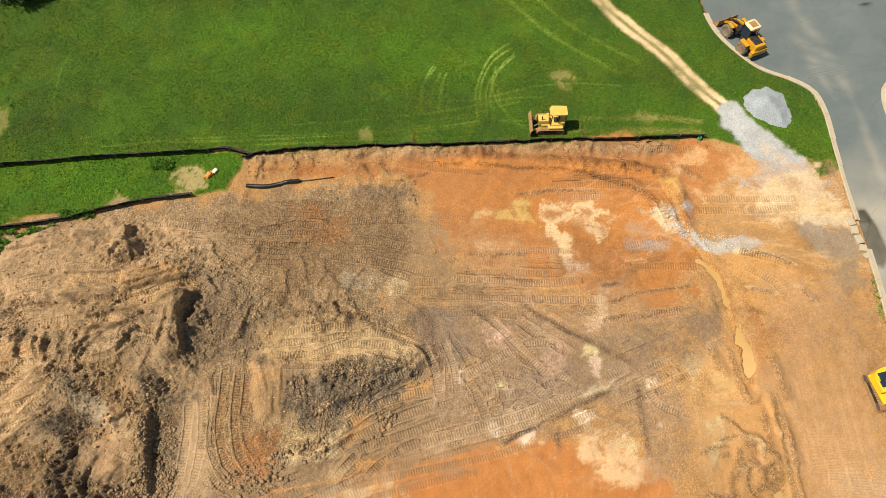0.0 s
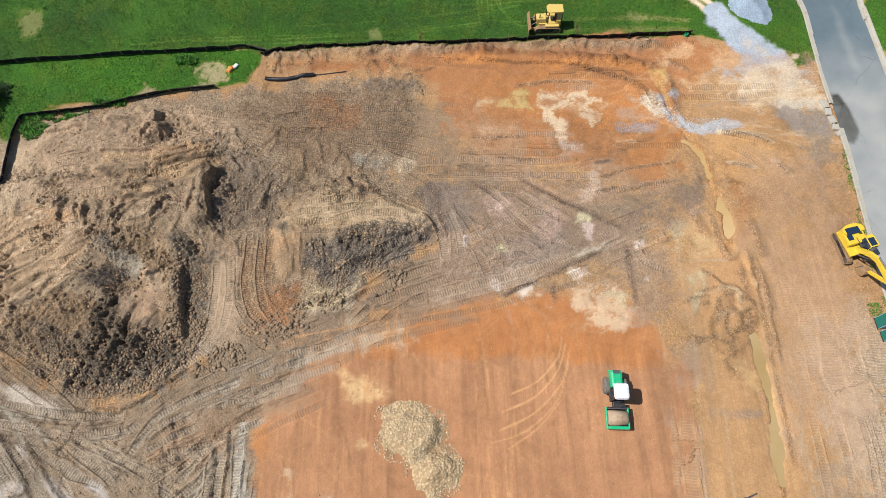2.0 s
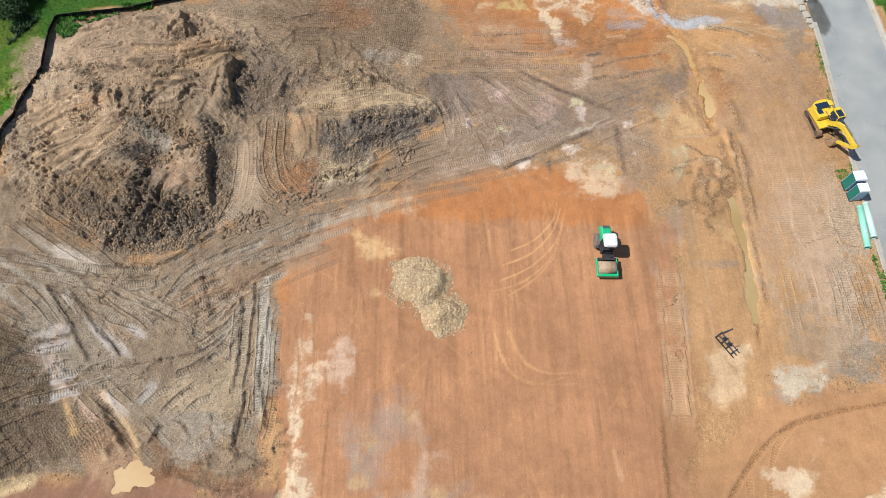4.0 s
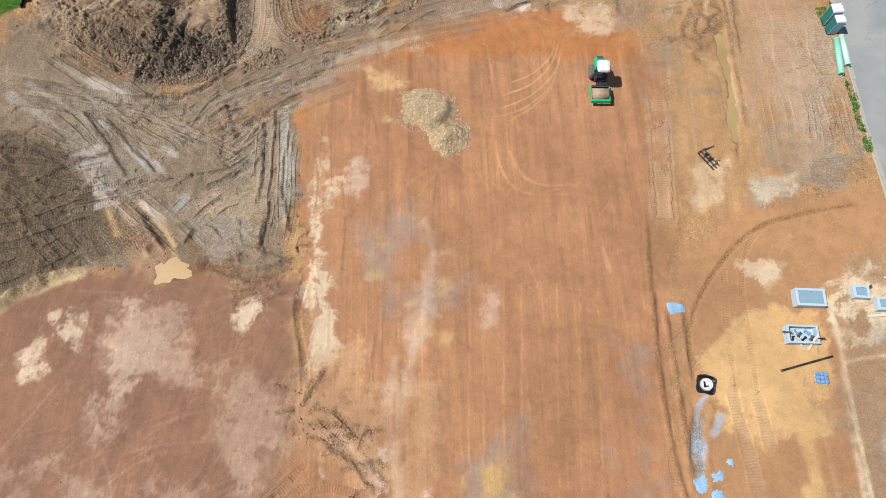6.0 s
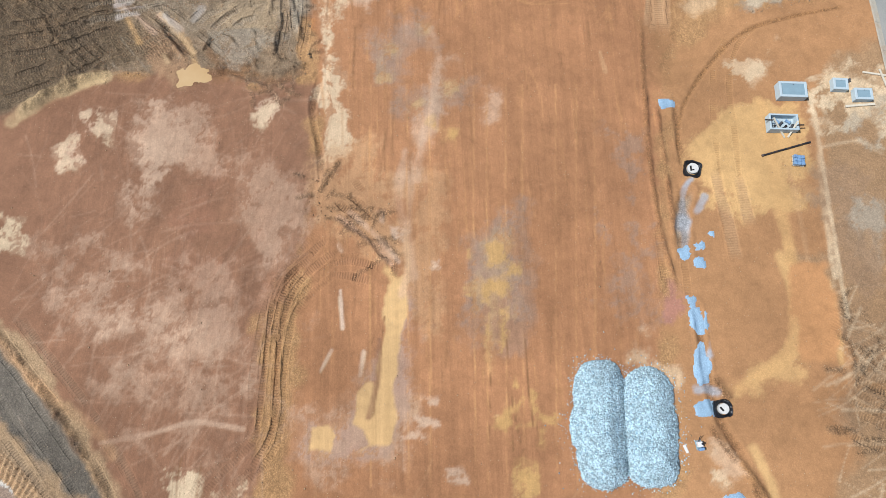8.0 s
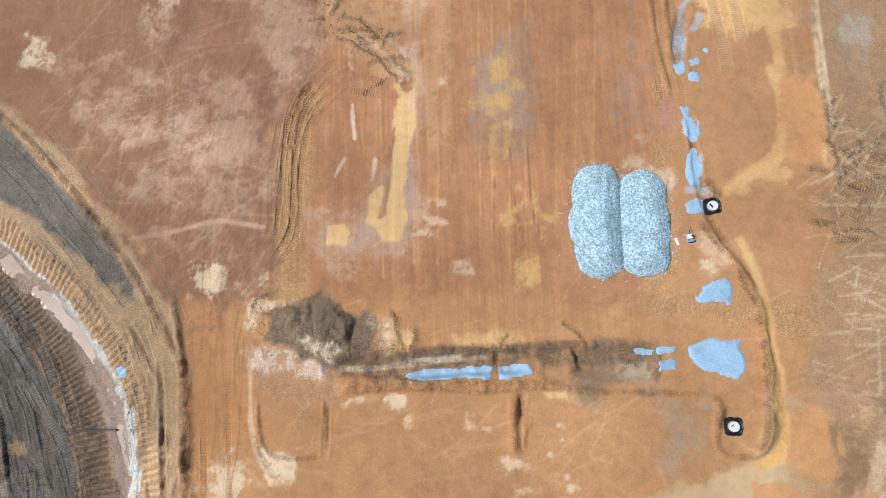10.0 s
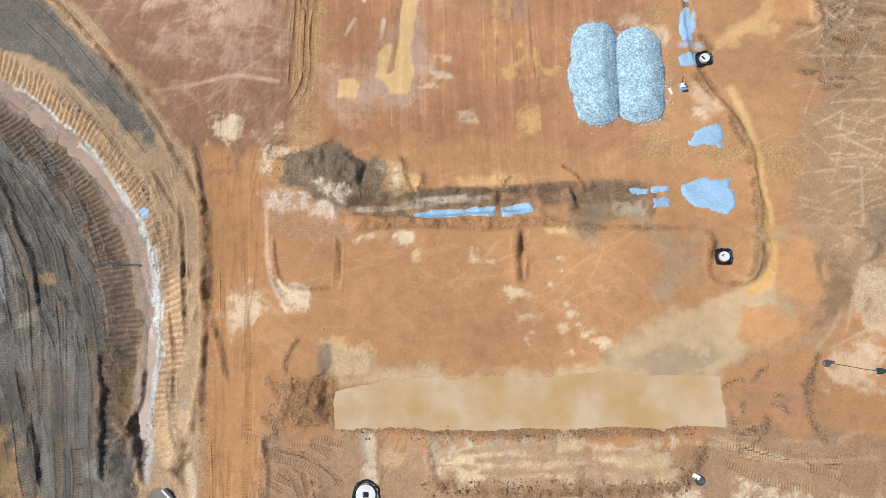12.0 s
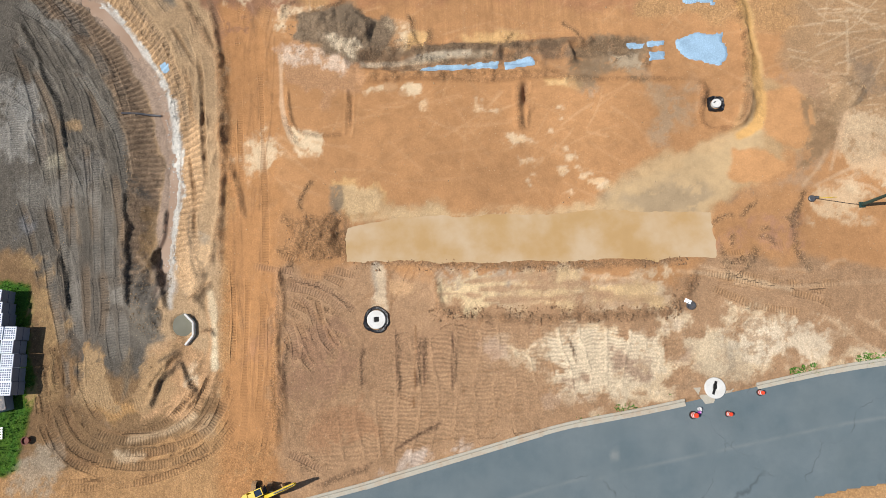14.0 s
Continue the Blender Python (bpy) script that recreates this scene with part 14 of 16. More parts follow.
def wheel(parent, c, radius, width, rim_mat, lugs=14):
    """A big tyre with chevron lugs and a dished rim."""
    bm = bmesh.new()
    h = width / 2
    add_lathe(bm, [(radius * 0.55, -h * 0.8), (radius * 0.72, -h), (radius * 0.93, -h * 0.9), (radius, -h * 0.6), (radius, h * 0.6), (radius * 0.93, h * 0.9), (radius * 0.72, h), (radius * 0.55, h * 0.8)], c, "Y", 24)
    for k in range(lugs):
        a = 2 * math.pi * k / lugs
        for s in (-1, 1):
            b = a + s * 0.12
            add_box(bm, (c[0] + math.cos(b) * radius, c[1] + s * h * 0.42, c[2] + math.sin(b) * radius), (0.07, h * 0.85, 0.075), rot=(0, -math.degrees(b), s * 18))
    tyre = part("tyre", bm, TYRE, parent)
    bm = made(add_lathe, [(0.08, -h * 0.55), (radius * 0.3, -h * 0.6), (radius * 0.56, -h * 0.82), (radius * 0.56, h * 0.82), (radius * 0.3, h * 0.6), (0.08, h * 0.55)], c, "Y", 20)
    part("rim", bm, rim_mat, tyre)
    return tyre


# ---------------------------------------------------------------- plant
def bulldozer():
    root = tagged(new("bulldozer"), "small yellow bulldozer with a canopy parked on turf", "bulldozer")
    for y in (-0.85,0.85):
        crawler(root, y, 2.75, 0.78, 0.5)
    part("body", boxes(((-0.2, 0, 0.75), (2.4, 1.15, 0.5), {"bevel": 0.06}), ((0.75, 0, 1.2), (1.15, 0.95, 0.7), {"bevel": 0.1, "taper": (0.92,0.88)})), PALE_YELLOW, root)
    part("grille", boxes(((1.34, 0, 1.15), (0.05, 0.8, 0.55), {})), BLACK_STEEL, root)
    part("exhaust", made(add_tube, (0.95, 0.25, 1.5), (0.95, 0.25, 2.0), 0.06), BLACK_STEEL, root)
    part("fuel_tank", boxes(((-1.15, 0, 1.2), (0.55, 1.3, 0.6), {"bevel": 0.08})), PALE_YELLOW, root)
    part("seat", boxes(((-0.55, 0, 1.2), (0.5, 0.5, 0.15), {"bevel": 0.04}), ((-0.8, 0, 1.5), (0.14, 0.5, 0.6), {"bevel": 0.04})), BLACK_STEEL, root)
    for y in (-0.78,0.78):
        part("fender", boxes(((-0.45, y, 0.98), (1.5, 0.42, 0.1), {"bevel": 0.03})), PALE_YELLOW, root)
    bm = bmesh.new()
    for i in range(7):
        a = radians(-50 + i * 100 / 6)
        add_box(bm, (1.95 + 0.35 * math.cos(a) - 0.22, 0, 0.5 + 0.62 * math.sin(a)), (0.06, 2.55, 0.26), rot=(0, -math.degrees(a) * 0.55, 0))
    blade = part("blade", bm, RUSTY_BLADE, root, "worn steel blade")
    part("cutting_edge", boxes(((2.02, 0, 0.06), (0.05, 2.6, 0.16), {"rot": (0, 20, 0)})), GREY_STEEL, blade)
    for y in (-0.55,0.55):
        part("push_arm", made(add_beam, (0.3, y * 1.0, 0.45), (1.85, y * 1.2, 0.4), 0.14, 0.2), PALE_YELLOW, root)
        part("lift_cylinder", made(add_tube, (1.25, y * 0.7, 1.05), (1.85, y * 0.9, 0.75), 0.05), GREY_STEEL, root)
    for x in (0.1,-1.35):
        for y in (-0.62,0.62):
            part("canopy_post", made(add_beam, (x, y, 1.1), (x - 0.03, y, 2.55), 0.08, 0.08), BLACK_STEEL, root)
    bm = bmesh.new()
    add_prism(bm, [(-1.45,-0.55), (0.05,-0.62), (0.3,-0.32), (0.3,0.32), (0.05,0.62), (-1.45,0.55)], 0.1, Matrix.Translation((0, 0, 2.6)) @ Matrix.Rotation(radians(90), 4, "X"))
    part("canopy", bm, PALE_YELLOW, root, "yellow steel canopy roof")
    return root


place(bulldozer(), (14.75,39.25), 180)


def wheel_loader():
    root = tagged(new("wheel_loader"), "ochre wheel loader with a cream cab roof at a kerb", "wheel loader")
    for x in (1.25,-1.45):
        for y in (-0.98,0.98):
            wheel(root, (x, y, 0.7), 0.7, 0.5, OCHRE_PAINT)
    part("rear_frame", boxes(((-1.5, 0, 0.95), (2.5, 1.0, 0.6), {"bevel": 0.06})), BLACK_STEEL, root)
    part("engine_hood", boxes(((-2.0, 0, 1.5), (1.7, 1.35, 0.85), {"bevel": 0.1, "taper": (0.92,0.9)}), ((-2.75, 0, 1.05), (0.45, 1.9, 0.6), {"bevel": 0.08})), OCHRE_PAINT, root)
    part("hood_top", boxes(((-1.85, 0.12, 1.95), (1.2, 0.95, 0.1), {"bevel": 0.04})), BLACK_STEEL, root)
    for y in (-0.98,0.98):
        part("fender", boxes(((-1.45, y, 1.5), (1.1, 0.5, 0.08), {"bevel": 0.02})), OCHRE_PAINT, root)
        part("front_fender", boxes(((1.15, y * 0.9, 1.5), (0.8, 0.35, 0.07), {"bevel": 0.02})), OCHRE_PAINT, root)
    part("front_frame", boxes(((1.1, 0, 0.95), (1.5, 0.85, 0.65), {"bevel": 0.06})), BLACK_STEEL, root)
    cab = part("cab", boxes(((-0.55, 0, 2.05), (1.1, 1.1, 1.35), {"bevel": 0.08, "taper": (0.9, 0.92)})), CAB_GLASS, root, "dark glazed cab")
    for x in (-1.15,0.06):
        for y in (-0.6,0.6):
            part("cab_post", made(add_beam, (x, y, 1.4), (x * 0.95, y * 0.93, 2.75), 0.08, 0.08), BLACK_STEEL, cab)
    roof = part("cab_roof", boxes(((-0.55, 0, 2.82), (1.4, 1.3, 0.22), {"bevel": 0.2, "taper": (0.92, 0.92)})), CREAM_PAINT, root, "rounded cream cab roof with a tan panel")
    part("roof_panel", boxes(((-0.55, 0, 2.925), (0.8, 0.75, 0.05), {"bevel": 0.02})), RUSTY_BLADE, roof)
    for y in (-0.42,0.42):
        bm = made(add_beam, (0.75, y, 1.55), (1.75, y, 1.25), 0.13, 0.26, 0.02)
        add_beam(bm, (1.72, y, 1.28), (2.55, y, 0.6), 0.13, 0.24, 0.02)
        part("lift_arm", bm, OCHRE_PAINT, root)
        part("lift_cylinder", made(add_tube, (0.9, y * 0.7, 0.9), (1.9, y * 0.9, 1.05), 0.07), GREY_STEEL, root)
    part("bell_crank", made(add_beam, (1.1, 0, 1.6), (2.5, 0, 1.05), 0.14, 0.18, 0.02), BLACK_STEEL, root)
    bm = bmesh.new()
    prof = [(2.55,0.95), (2.5,0.6), (2.55,0.25), (2.75,0.08), (3.35,0.04), (3.35,0.09), (2.78,0.14), (2.62,0.3), (2.57,0.6), (2.62,0.97)]
    add_prism(bm, prof, 2.45, Matrix())
    for y in (-1.21,1.21):
        add_prism(bm, [(2.55,0.95), (2.5,0.6), (2.55,0.25), (2.75,0.08), (3.35,0.05), (3.1,0.5)], 0.05, Matrix.Translation((0, y, 0)))
    bucket = part("bucket", bm, RUSTY_BLADE, root, "worn rusty bucket")
    for i in range(7):
        part("bucket_tooth", boxes(((3.42, -1.05 + i * 0.35, 0.06), (0.2, 0.1, 0.06), {"taper": (0.5,0.7)})), GREY_STEEL, bucket)
    return root


loader = wheel_loader()
place(loader, (36.35,49.45), 112, -0.04)


def soil_compactor():
    root = tagged(new("soil_compactor"), "green drum roller with a white canopy on orange clay", "roller")
    bm = bmesh.new()
    add_lathe(bm, [(0.1,-0.95), (0.55,-0.95), (0.62,-0.92), (0.62,0.92), (0.55,0.95), (0.1,0.95)], (1.75, 0, 0.62), "Y", 36)
    drum = part("drum", bm, surface("caked_drum", srgb(206, 178, 146), 0.8, dirt=srgb(150, 108, 70), dirt_amount=0.75, var=0.3, grain=2.0, bump=0.01), root, "mud-caked steel drum", True)
    part("rear_beam", boxes(((0.98, 0, 0.75), (0.16, 1.96, 0.5), {"bevel": 0.04})), BLACK_STEEL, root)
    bm = boxes(((2.55, 0, 0.72), (0.24, 2.2, 0.42), {"bevel": 0.05}))
    for y in (-1.05,1.05):
        add_box(bm, (1.76, y, 0.74), (1.7, 0.14, 0.4), bevel=0.04)
    part("drum_frame", bm, GREEN_PAINT, root)
    part("scraper", boxes(((1.05, 0, 0.95), (0.06, 1.8, 0.1), {})), GREY_STEEL, root)
    part("hitch", boxes(((0.55, 0, 0.75), (0.8, 0.7, 0.5), {"bevel": 0.05}), ((0.75, 0.5, 0.95), (0.3, 0.5, 0.2), {})), BLACK_STEEL, root)
    part("operator_platform", boxes(((-0.1, 0, 1.0), (1.2, 1.35, 0.25), {"bevel": 0.04}), ((0.3, 0.0, 1.35), (0.2, 0.9, 0.5), {"bevel": 0.05})), BLACK_STEEL, root)
    part("seat", boxes(((-0.25, 0, 1.35), (0.5, 0.5, 0.14), {"bevel": 0.04}), ((-0.5, 0, 1.65), (0.12, 0.5, 0.55), {"bevel": 0.04})), BLACK_STEEL, root)
    for x in (-0.55,0.45):
        for y in (-0.52,0.52):
            part("canopy_post", made(add_beam, (x, y, 1.1), (x, y, 2.7), 0.07, 0.07), BLACK_STEEL, root)
    bm = boxes(((-0.05, 0, 2.78), (1.36, 1.45, 0.26), {"bevel": 0.24, "taper": (0.9,0.9)}))
    part("canopy", bm, WHITE_PAINT, root, "white canopy roof")
    part("engine_hood", boxes(((-1.3, 0, 1.3), (1.6, 1.3, 0.8), {"bevel": 0.22, "taper": (0.92,0.86)}), ((-1.1, 0, 0.8), (1.5, 0.8, 0.4), {"bevel": 0.05})), GREEN_PAINT, root)
    part("hood_grille", boxes(((-1.85, 0, 1.7), (0.3, 0.7, 0.05), {"bevel": 0.01})), GREY_STEEL, root)
    part("bumper", boxes(((-2.1, 0, 0.9), (0.12, 1.2, 0.3), {"bevel": 0.04})), GREEN_PAINT, root)
    for y in (-0.83,0.83):
        wheel(root, (-0.9, y, 0.68), 0.68, 0.52, GREY_STEEL, 12)
    return root


roller = soil_compactor()
place(roller, (16.75,-1.6), -93)
roller.scale = (1.0, 0.85, 1.0)


def excavator(name, label, paint, k):
    """A crawler excavator with its arm folded; k scales the machine."""
    root = tagged(new(name), label, "excavator")
    for y in (-0.98,0.98):
        crawler(root, y, 3.5, 0.8, 0.58, 36)
    part("undercarriage", boxes(((0, 0, 0.55), (1.6, 1.6, 0.35), {"bevel": 0.06})), BLACK_STEEL, root)
    return root


def excavator_house(root, swing, paint, cab_side=1, roof=None):
    """The turned upper body with cab, counterweight, boom, stick and bucket, under the machine's root."""
    house = tagged(new("house"), "")
    house.parent = root
    house.matrix_basis = pose(0, 0, 0, 0, 0, swing)

    def sub(name, bm, mat, label=""):
        ob = part(name, bm, mat, root, label)
        ob.matrix_basis = pose(0, 0, 0, 0, 0, swing)
        return ob
    bpy.data.objects.remove(house)
    sub("turntable", made(add_tube, (0, 0, 0.75), (0, 0, 1.0), 0.6, None, 24), BLACK_STEEL)
    bm = boxes(((-0.25, 0, 1.12), (2.9, 2.35, 0.28), {"bevel": 0.06}), ((-0.55, -0.1, 1.55), (1.5, 2.15, 0.75), {"bevel": 0.1}))
    sub("upper_body", bm, paint)
    bm = bmesh.new()
    arc = [(-1.35 - 0.62 * math.cos(radians(a)), 1.2 * math.sin(radians(a))) for a in range(-80, 81, 20)]
    add_prism(bm, [(-1.0,-1.15)] + [(x, y) for x, y in arc] + [(-1.0,1.15)], 0.95, Matrix.Translation((0, 0, 1.55)) @ Matrix.Rotation(radians(90), 4, "X"))
    sub("counterweight", bm, paint)
    sub("engine_cover", boxes(((-1.2, -0.15, 2.02), (0.75, 1.5, 0.1), {"bevel": 0.04}), ((-0.55, -0.75, 1.98), (0.6, 0.55, 0.12), {"bevel": 0.03})), CAB_GLASS, "black engine cover panels")
    for i in range(4):
        sub("hose", made(add_tube, (-0.4 + 0.16 * i, -0.1, 1.95), (0.75, -0.05 + 0.06 * i, 1.85), 0.035), BLACK_STEEL)
    sub("exhaust", made(add_tube, (-0.75, 0.45, 1.9), (-0.75, 0.45, 2.3), 0.06), GREY_STEEL)
    y = 0.72 * cab_side
    cab = sub("cab", boxes(((0.55, y, 1.9), (1.45, 0.95, 1.35), {"bevel": 0.08, "taper": (0.86,0.94)})), CAB_GLASS, "dark glazed cab")
    part("cab_roof", boxes(((-0.02, y, 2.6), (0.34, 0.92, 0.1), {"bevel": 0.04}), ((0.5, y - 0.42, 2.6), (1.2, 0.1, 0.1), {"bevel": 0.03}), ((0.5, y + 0.42, 2.6), (1.2, 0.1, 0.1), {"bevel": 0.03}), ((1.08, y, 2.6), (0.12, 0.9, 0.1), {"bevel": 0.03})), roof or paint, cab)
    for x in (-0.12,1.2):
        for yy in (y - 0.44, y + 0.44):
            part("cab_post", made(add_beam, (x, yy, 1.25), (0.55 + (x - 0.55) * 0.88, yy, 2.58), 0.07, 0.07), paint, cab)
    bm = bmesh.new()
    add_prism(bm, [(0.45,1.35), (1.6,2.6), (2.6,3.15), (4.9,2.85), (5.05,2.6), (4.85,2.5), (2.7,2.65), (2.0,2.3), (0.85,1.15)], 0.38, Matrix.Translation((0, -0.1, 0)))
    sub("boom", bm, paint)
    for yy in (-0.38,0.18):
        c = made(add_tube, (1.2, yy, 1.2), (1.85, yy, 1.9), 0.08)
        add_tube(c, (1.85, yy, 1.9), (2.3, yy, 2.45), 0.05)
        sub("boom_cylinder", c, GREY_STEEL)
    c = made(add_tube, (2.5, -0.1, 3.25), (3.9, -0.1, 3.3), 0.08)
    add_tube(c, (3.9, -0.1, 3.3), (5.15, -0.1, 3.2), 0.05)
    sub("arm_cylinder", c, GREY_STEEL)
    bm = bmesh.new()
    add_prism(bm, [(5.2,3.25), (5.35,2.95), (5.05,2.3), (3.3,0.95), (3.05,0.95), (3.1,1.15), (4.65,2.4), (4.9,3.0)], 0.28, Matrix.Translation((0, -0.1, 0)))
    sub("stick", bm, paint)
    bm = bmesh.new()
    scoop = [(3.15,1.05), (3.3,0.7), (3.2,0.25), (2.85,0.02), (2.35,0.12), (2.3,0.2), (2.8,0.12), (3.08,0.32), (3.18,0.68), (3.0,0.95)]
    add_prism(bm, scoop, 0.95, Matrix.Translation((0, -0.1, 0)))
    for yy in (-0.57,0.37):
        add_prism(bm, [(3.1,1.0), (3.28,0.7), (3.18,0.27), (2.85,0.05), (2.4,0.15), (2.75,0.8)], 0.04, Matrix.Translation((0, yy, 0)))
    bucket = sub("bucket", bm, WORN_STEEL, "dusty digging bucket")
    for i in range(5):
        part("bucket_tooth", boxes(((2.25, -0.48 + i * 0.19, 0.17), (0.2, 0.07, 0.06), {"taper": (0.5,0.7)})), GREY_STEEL, bucket)
    return root


digger = excavator("excavator", "yellow crawler excavator with folded arm beside a road", YELLOW_PAINT, 1)
excavator_house(digger, 6, YELLOW_PAINT)
place(digger, (39.6,11.1), -83)
digger.scale = (0.86, 0.86, 0.86)

small = excavator("excavator", "compact yellow excavator with a pale roof on clay", YELLOW_PAINT, 1)
excavator_house(small, -62, YELLOW_PAINT, 1, YELLOW_PAINT)
place(small, (-19.0,-103.0), 84)
small.scale = (0.64, 0.64, 0.64)

# ---------------------------------------------------------------- site cabins, pipes and castings
def portable_toilet():
    root = tagged(new("portable_toilet"), "teal and pale blue portable toilet with white roof", "portable toilet", "portable toilets beside the road")
    part("skid", boxes(((0, 0, 0.06), (1.15, 1.15, 0.12), {"bevel": 0.02})), BLACK_STEEL, root)
    part("side_wall", boxes(((0, -0.53, 1.1), (1.1, 0.05, 1.95), {"bevel": 0.015})), PALE_BLUE_SIDE, root)
    part("side_wall", boxes(((0, 0.53, 1.1), (1.1, 0.05, 1.95), {"bevel": 0.015})), PALE_BLUE_SIDE, root)
    part("back_wall", boxes(((0.53, 0, 1.1), (0.05, 1.02, 1.95), {"bevel": 0.015})), PALE_BLUE_SIDE, root)
    door = part("door", boxes(((-0.54, 0, 1.1), (0.05, 1.02, 1.95), {"bevel": 0.015}), ((-0.57, 0, 1.4), (0.02, 0.7, 0.9), {"bevel": 0.008})), TEAL_SIDE, root, "teal door")
    part("handle", boxes(((-0.6, -0.38, 1.1), (0.04, 0.06, 0.16), {"bevel": 0.01})), GREY_STEEL, door)
    roof = part("roof", boxes(((0, 0, 2.17), (1.2, 1.2, 0.2), {"bevel": 0.05, "taper": (0.86,0.86)})), WHITE_PAINT, root, "white plastic roof")
    part("vent_pipe", made(add_tube, (0.35, 0.35, 2.2), (0.35, 0.35, 2.4), 0.05), WHITE_PAINT, roof)
    return root


toilet = portable_toilet()
place(toilet, (40.3,3.95), 2)
toilet.scale = (0.9, 0.9, 0.92)
copy_thing(toilet, toilet.matrix_basis.copy() @ pose(0.05, -1.3, 0, 0, 0, 0))


def drain_pipe(a, b, r, mat, label):
    root = tagged(new("drain_pipe"), label, "pipe", "mint drain pipes")
    a, b = Vector(a), Vector(b)
    bm = bmesh.new()
    n = 20
    d = (b - a).normalized()
    sd = Vector((-d.y, d.x, 0))
    rows = []
    for p, rr in ((a, r), (b, r), (b, r * 0.88), (a, r * 0.88)):
        rows.append([bm.verts.new(p + sd * rr * math.cos(2 * math.pi * k / n) + Vector((0, 0, r + rr * math.sin(2 * math.pi * k / n)))) for k in range(n)])
    for r0, r1 in zip(rows, rows[1:] + rows[:1]):
        for k in range(n):
            bm.faces.new((r0[k], r0[(k + 1) % n], r1[(k + 1) % n], r1[k]))
    bmesh.ops.recalc_face_normals(bm, faces=bm.faces)
    barrel = part("barrel", bm, mat, root, "", True)
    for f in (0.02,0.98):
        c = a + (b - a) * f
        part("rim", made(add_tube, c - d * 0.04 + Vector((0, 0, r)), c + d * 0.04 + Vector((0, 0, r)), r * 1.06, None, 20, False), mat, root)
    return root


def ground_z(x, y):
    return float(top_at(np.array([x]), np.array([y]))[0])


for (ax, ay), (bx, by), r, mat, label in (((40.56,1.61), (40.08,-2.51), 0.27, MINT, "mint green plastic drain pipe lying beside a road"), ((41.19,1.97), (40.88,-1.58), 0.27, MINT_PALE, "pale mint plastic drain pipe lying beside a road")):
    drain_pipe((ax, ay, ground_z(ax, ay)), (bx, by, ground_z(bx, by)), r, mat, label)


def fork_rack():
    root = tagged(new("steel_rack"), "dark steel frame with cross bars lying on clay", "steel rack")
    for y in (-0.36, 0.0, 0.36):
        part("side_rail", made(add_beam, (-1.1, y, 0.14), (1.1, y, 0.14), 0.07 if y else 0.10, 0.10), BLACK_STEEL if y < 0 else GREY_STEEL, root)
    for x in (-1.05, -0.4, 0.15, 0.75):
        part("cross_bar", made(add_beam, (x, -0.42, 0.22), (x, 0.46, 0.22), 0.06, 0.06), BLACK_STEEL, root)
    part("prong", made(add_beam, (-1.0, 0.3, 0.25), (-0.75, 1.45, 0.1), 0.11, 0.05), GREY_STEEL, root)
    part("prong", made(add_beam, (0.45, 0.3, 0.25), (0.7, 0.95, 0.1), 0.09, 0.05), WORN_STEEL, root)
    part("coupling", boxes(((0.05, 0.1, 0.26), (0.3, 0.3, 0.14), {"bevel": 0.03})), BLACK_STEEL, root)
    part("clamp", boxes(((-0.55, 0.15, 0.24), (0.2, 0.2, 0.1), {"bevel": 0.02})), BLACK_STEEL, root)
    return root


place(fork_rack(), (26.09,-10.75), -58)


def shell(bm, lx, ly, h, wall, floor=0.12):
    """An open-topped box with thick walls."""
    o = [bm.verts.new((sx * lx / 2, sy * ly / 2, z)) for z in (0, h) for sx, sy in ((-1, -1), (1, -1), (1, 1), (-1, 1))]
    i = [bm.verts.new((sx * (lx / 2 - wall), sy * (ly / 2 - wall), z)) for z in (floor, h) for sx, sy in ((-1, -1), (1, -1), (1, 1), (-1, 1))]
    bm.faces.new(o[3::-1]), bm.faces.new(i[:4])
    for k in range(4):
        n = (k + 1) % 4
        bm.faces.new((o[k], o[n], o[4 + n], o[4 + k]))
        bm.faces.new((i[n], i[k], i[4 + k], i[4 + n]))
        bm.faces.new((o[4 + k], o[4 + n], i[4 + n], i[4 + k]))
    bmesh.ops.recalc_face_normals(bm, faces=bm.faces)
    bmesh.ops.bevel(bm, geom=[e for e in bm.edges if e.calc_length() > 0.3], offset=0.02, segments=1, affect="EDGES")


def catch_basin(lx, ly, h, lid, label):
    """A precast inlet box; lid: a recessed cover in its top."""
    root = tagged(new("catch_basin"), label, "concrete box", "precast boxes on the clay")
    bm = bmesh.new()
    shell(bm, lx, ly, h, 0.22 if lid else 0.16)
    part("box_wall", bm, PRECAST, root)
    if lid:
        c = part("cover", boxes(((0.06, 0, h - 0.10), (lx - 0.42, ly - 0.42, 0.1), {"bevel": 0.01})), PRECAST_LID, root, "bluish recessed cover")
        part("lifting_eye", made(add_tube, (0.06, ly * 0.3, h - 0.06), (0.06, ly * 0.3, h + 0.01), 0.03), GREY_STEEL, c)
    return root


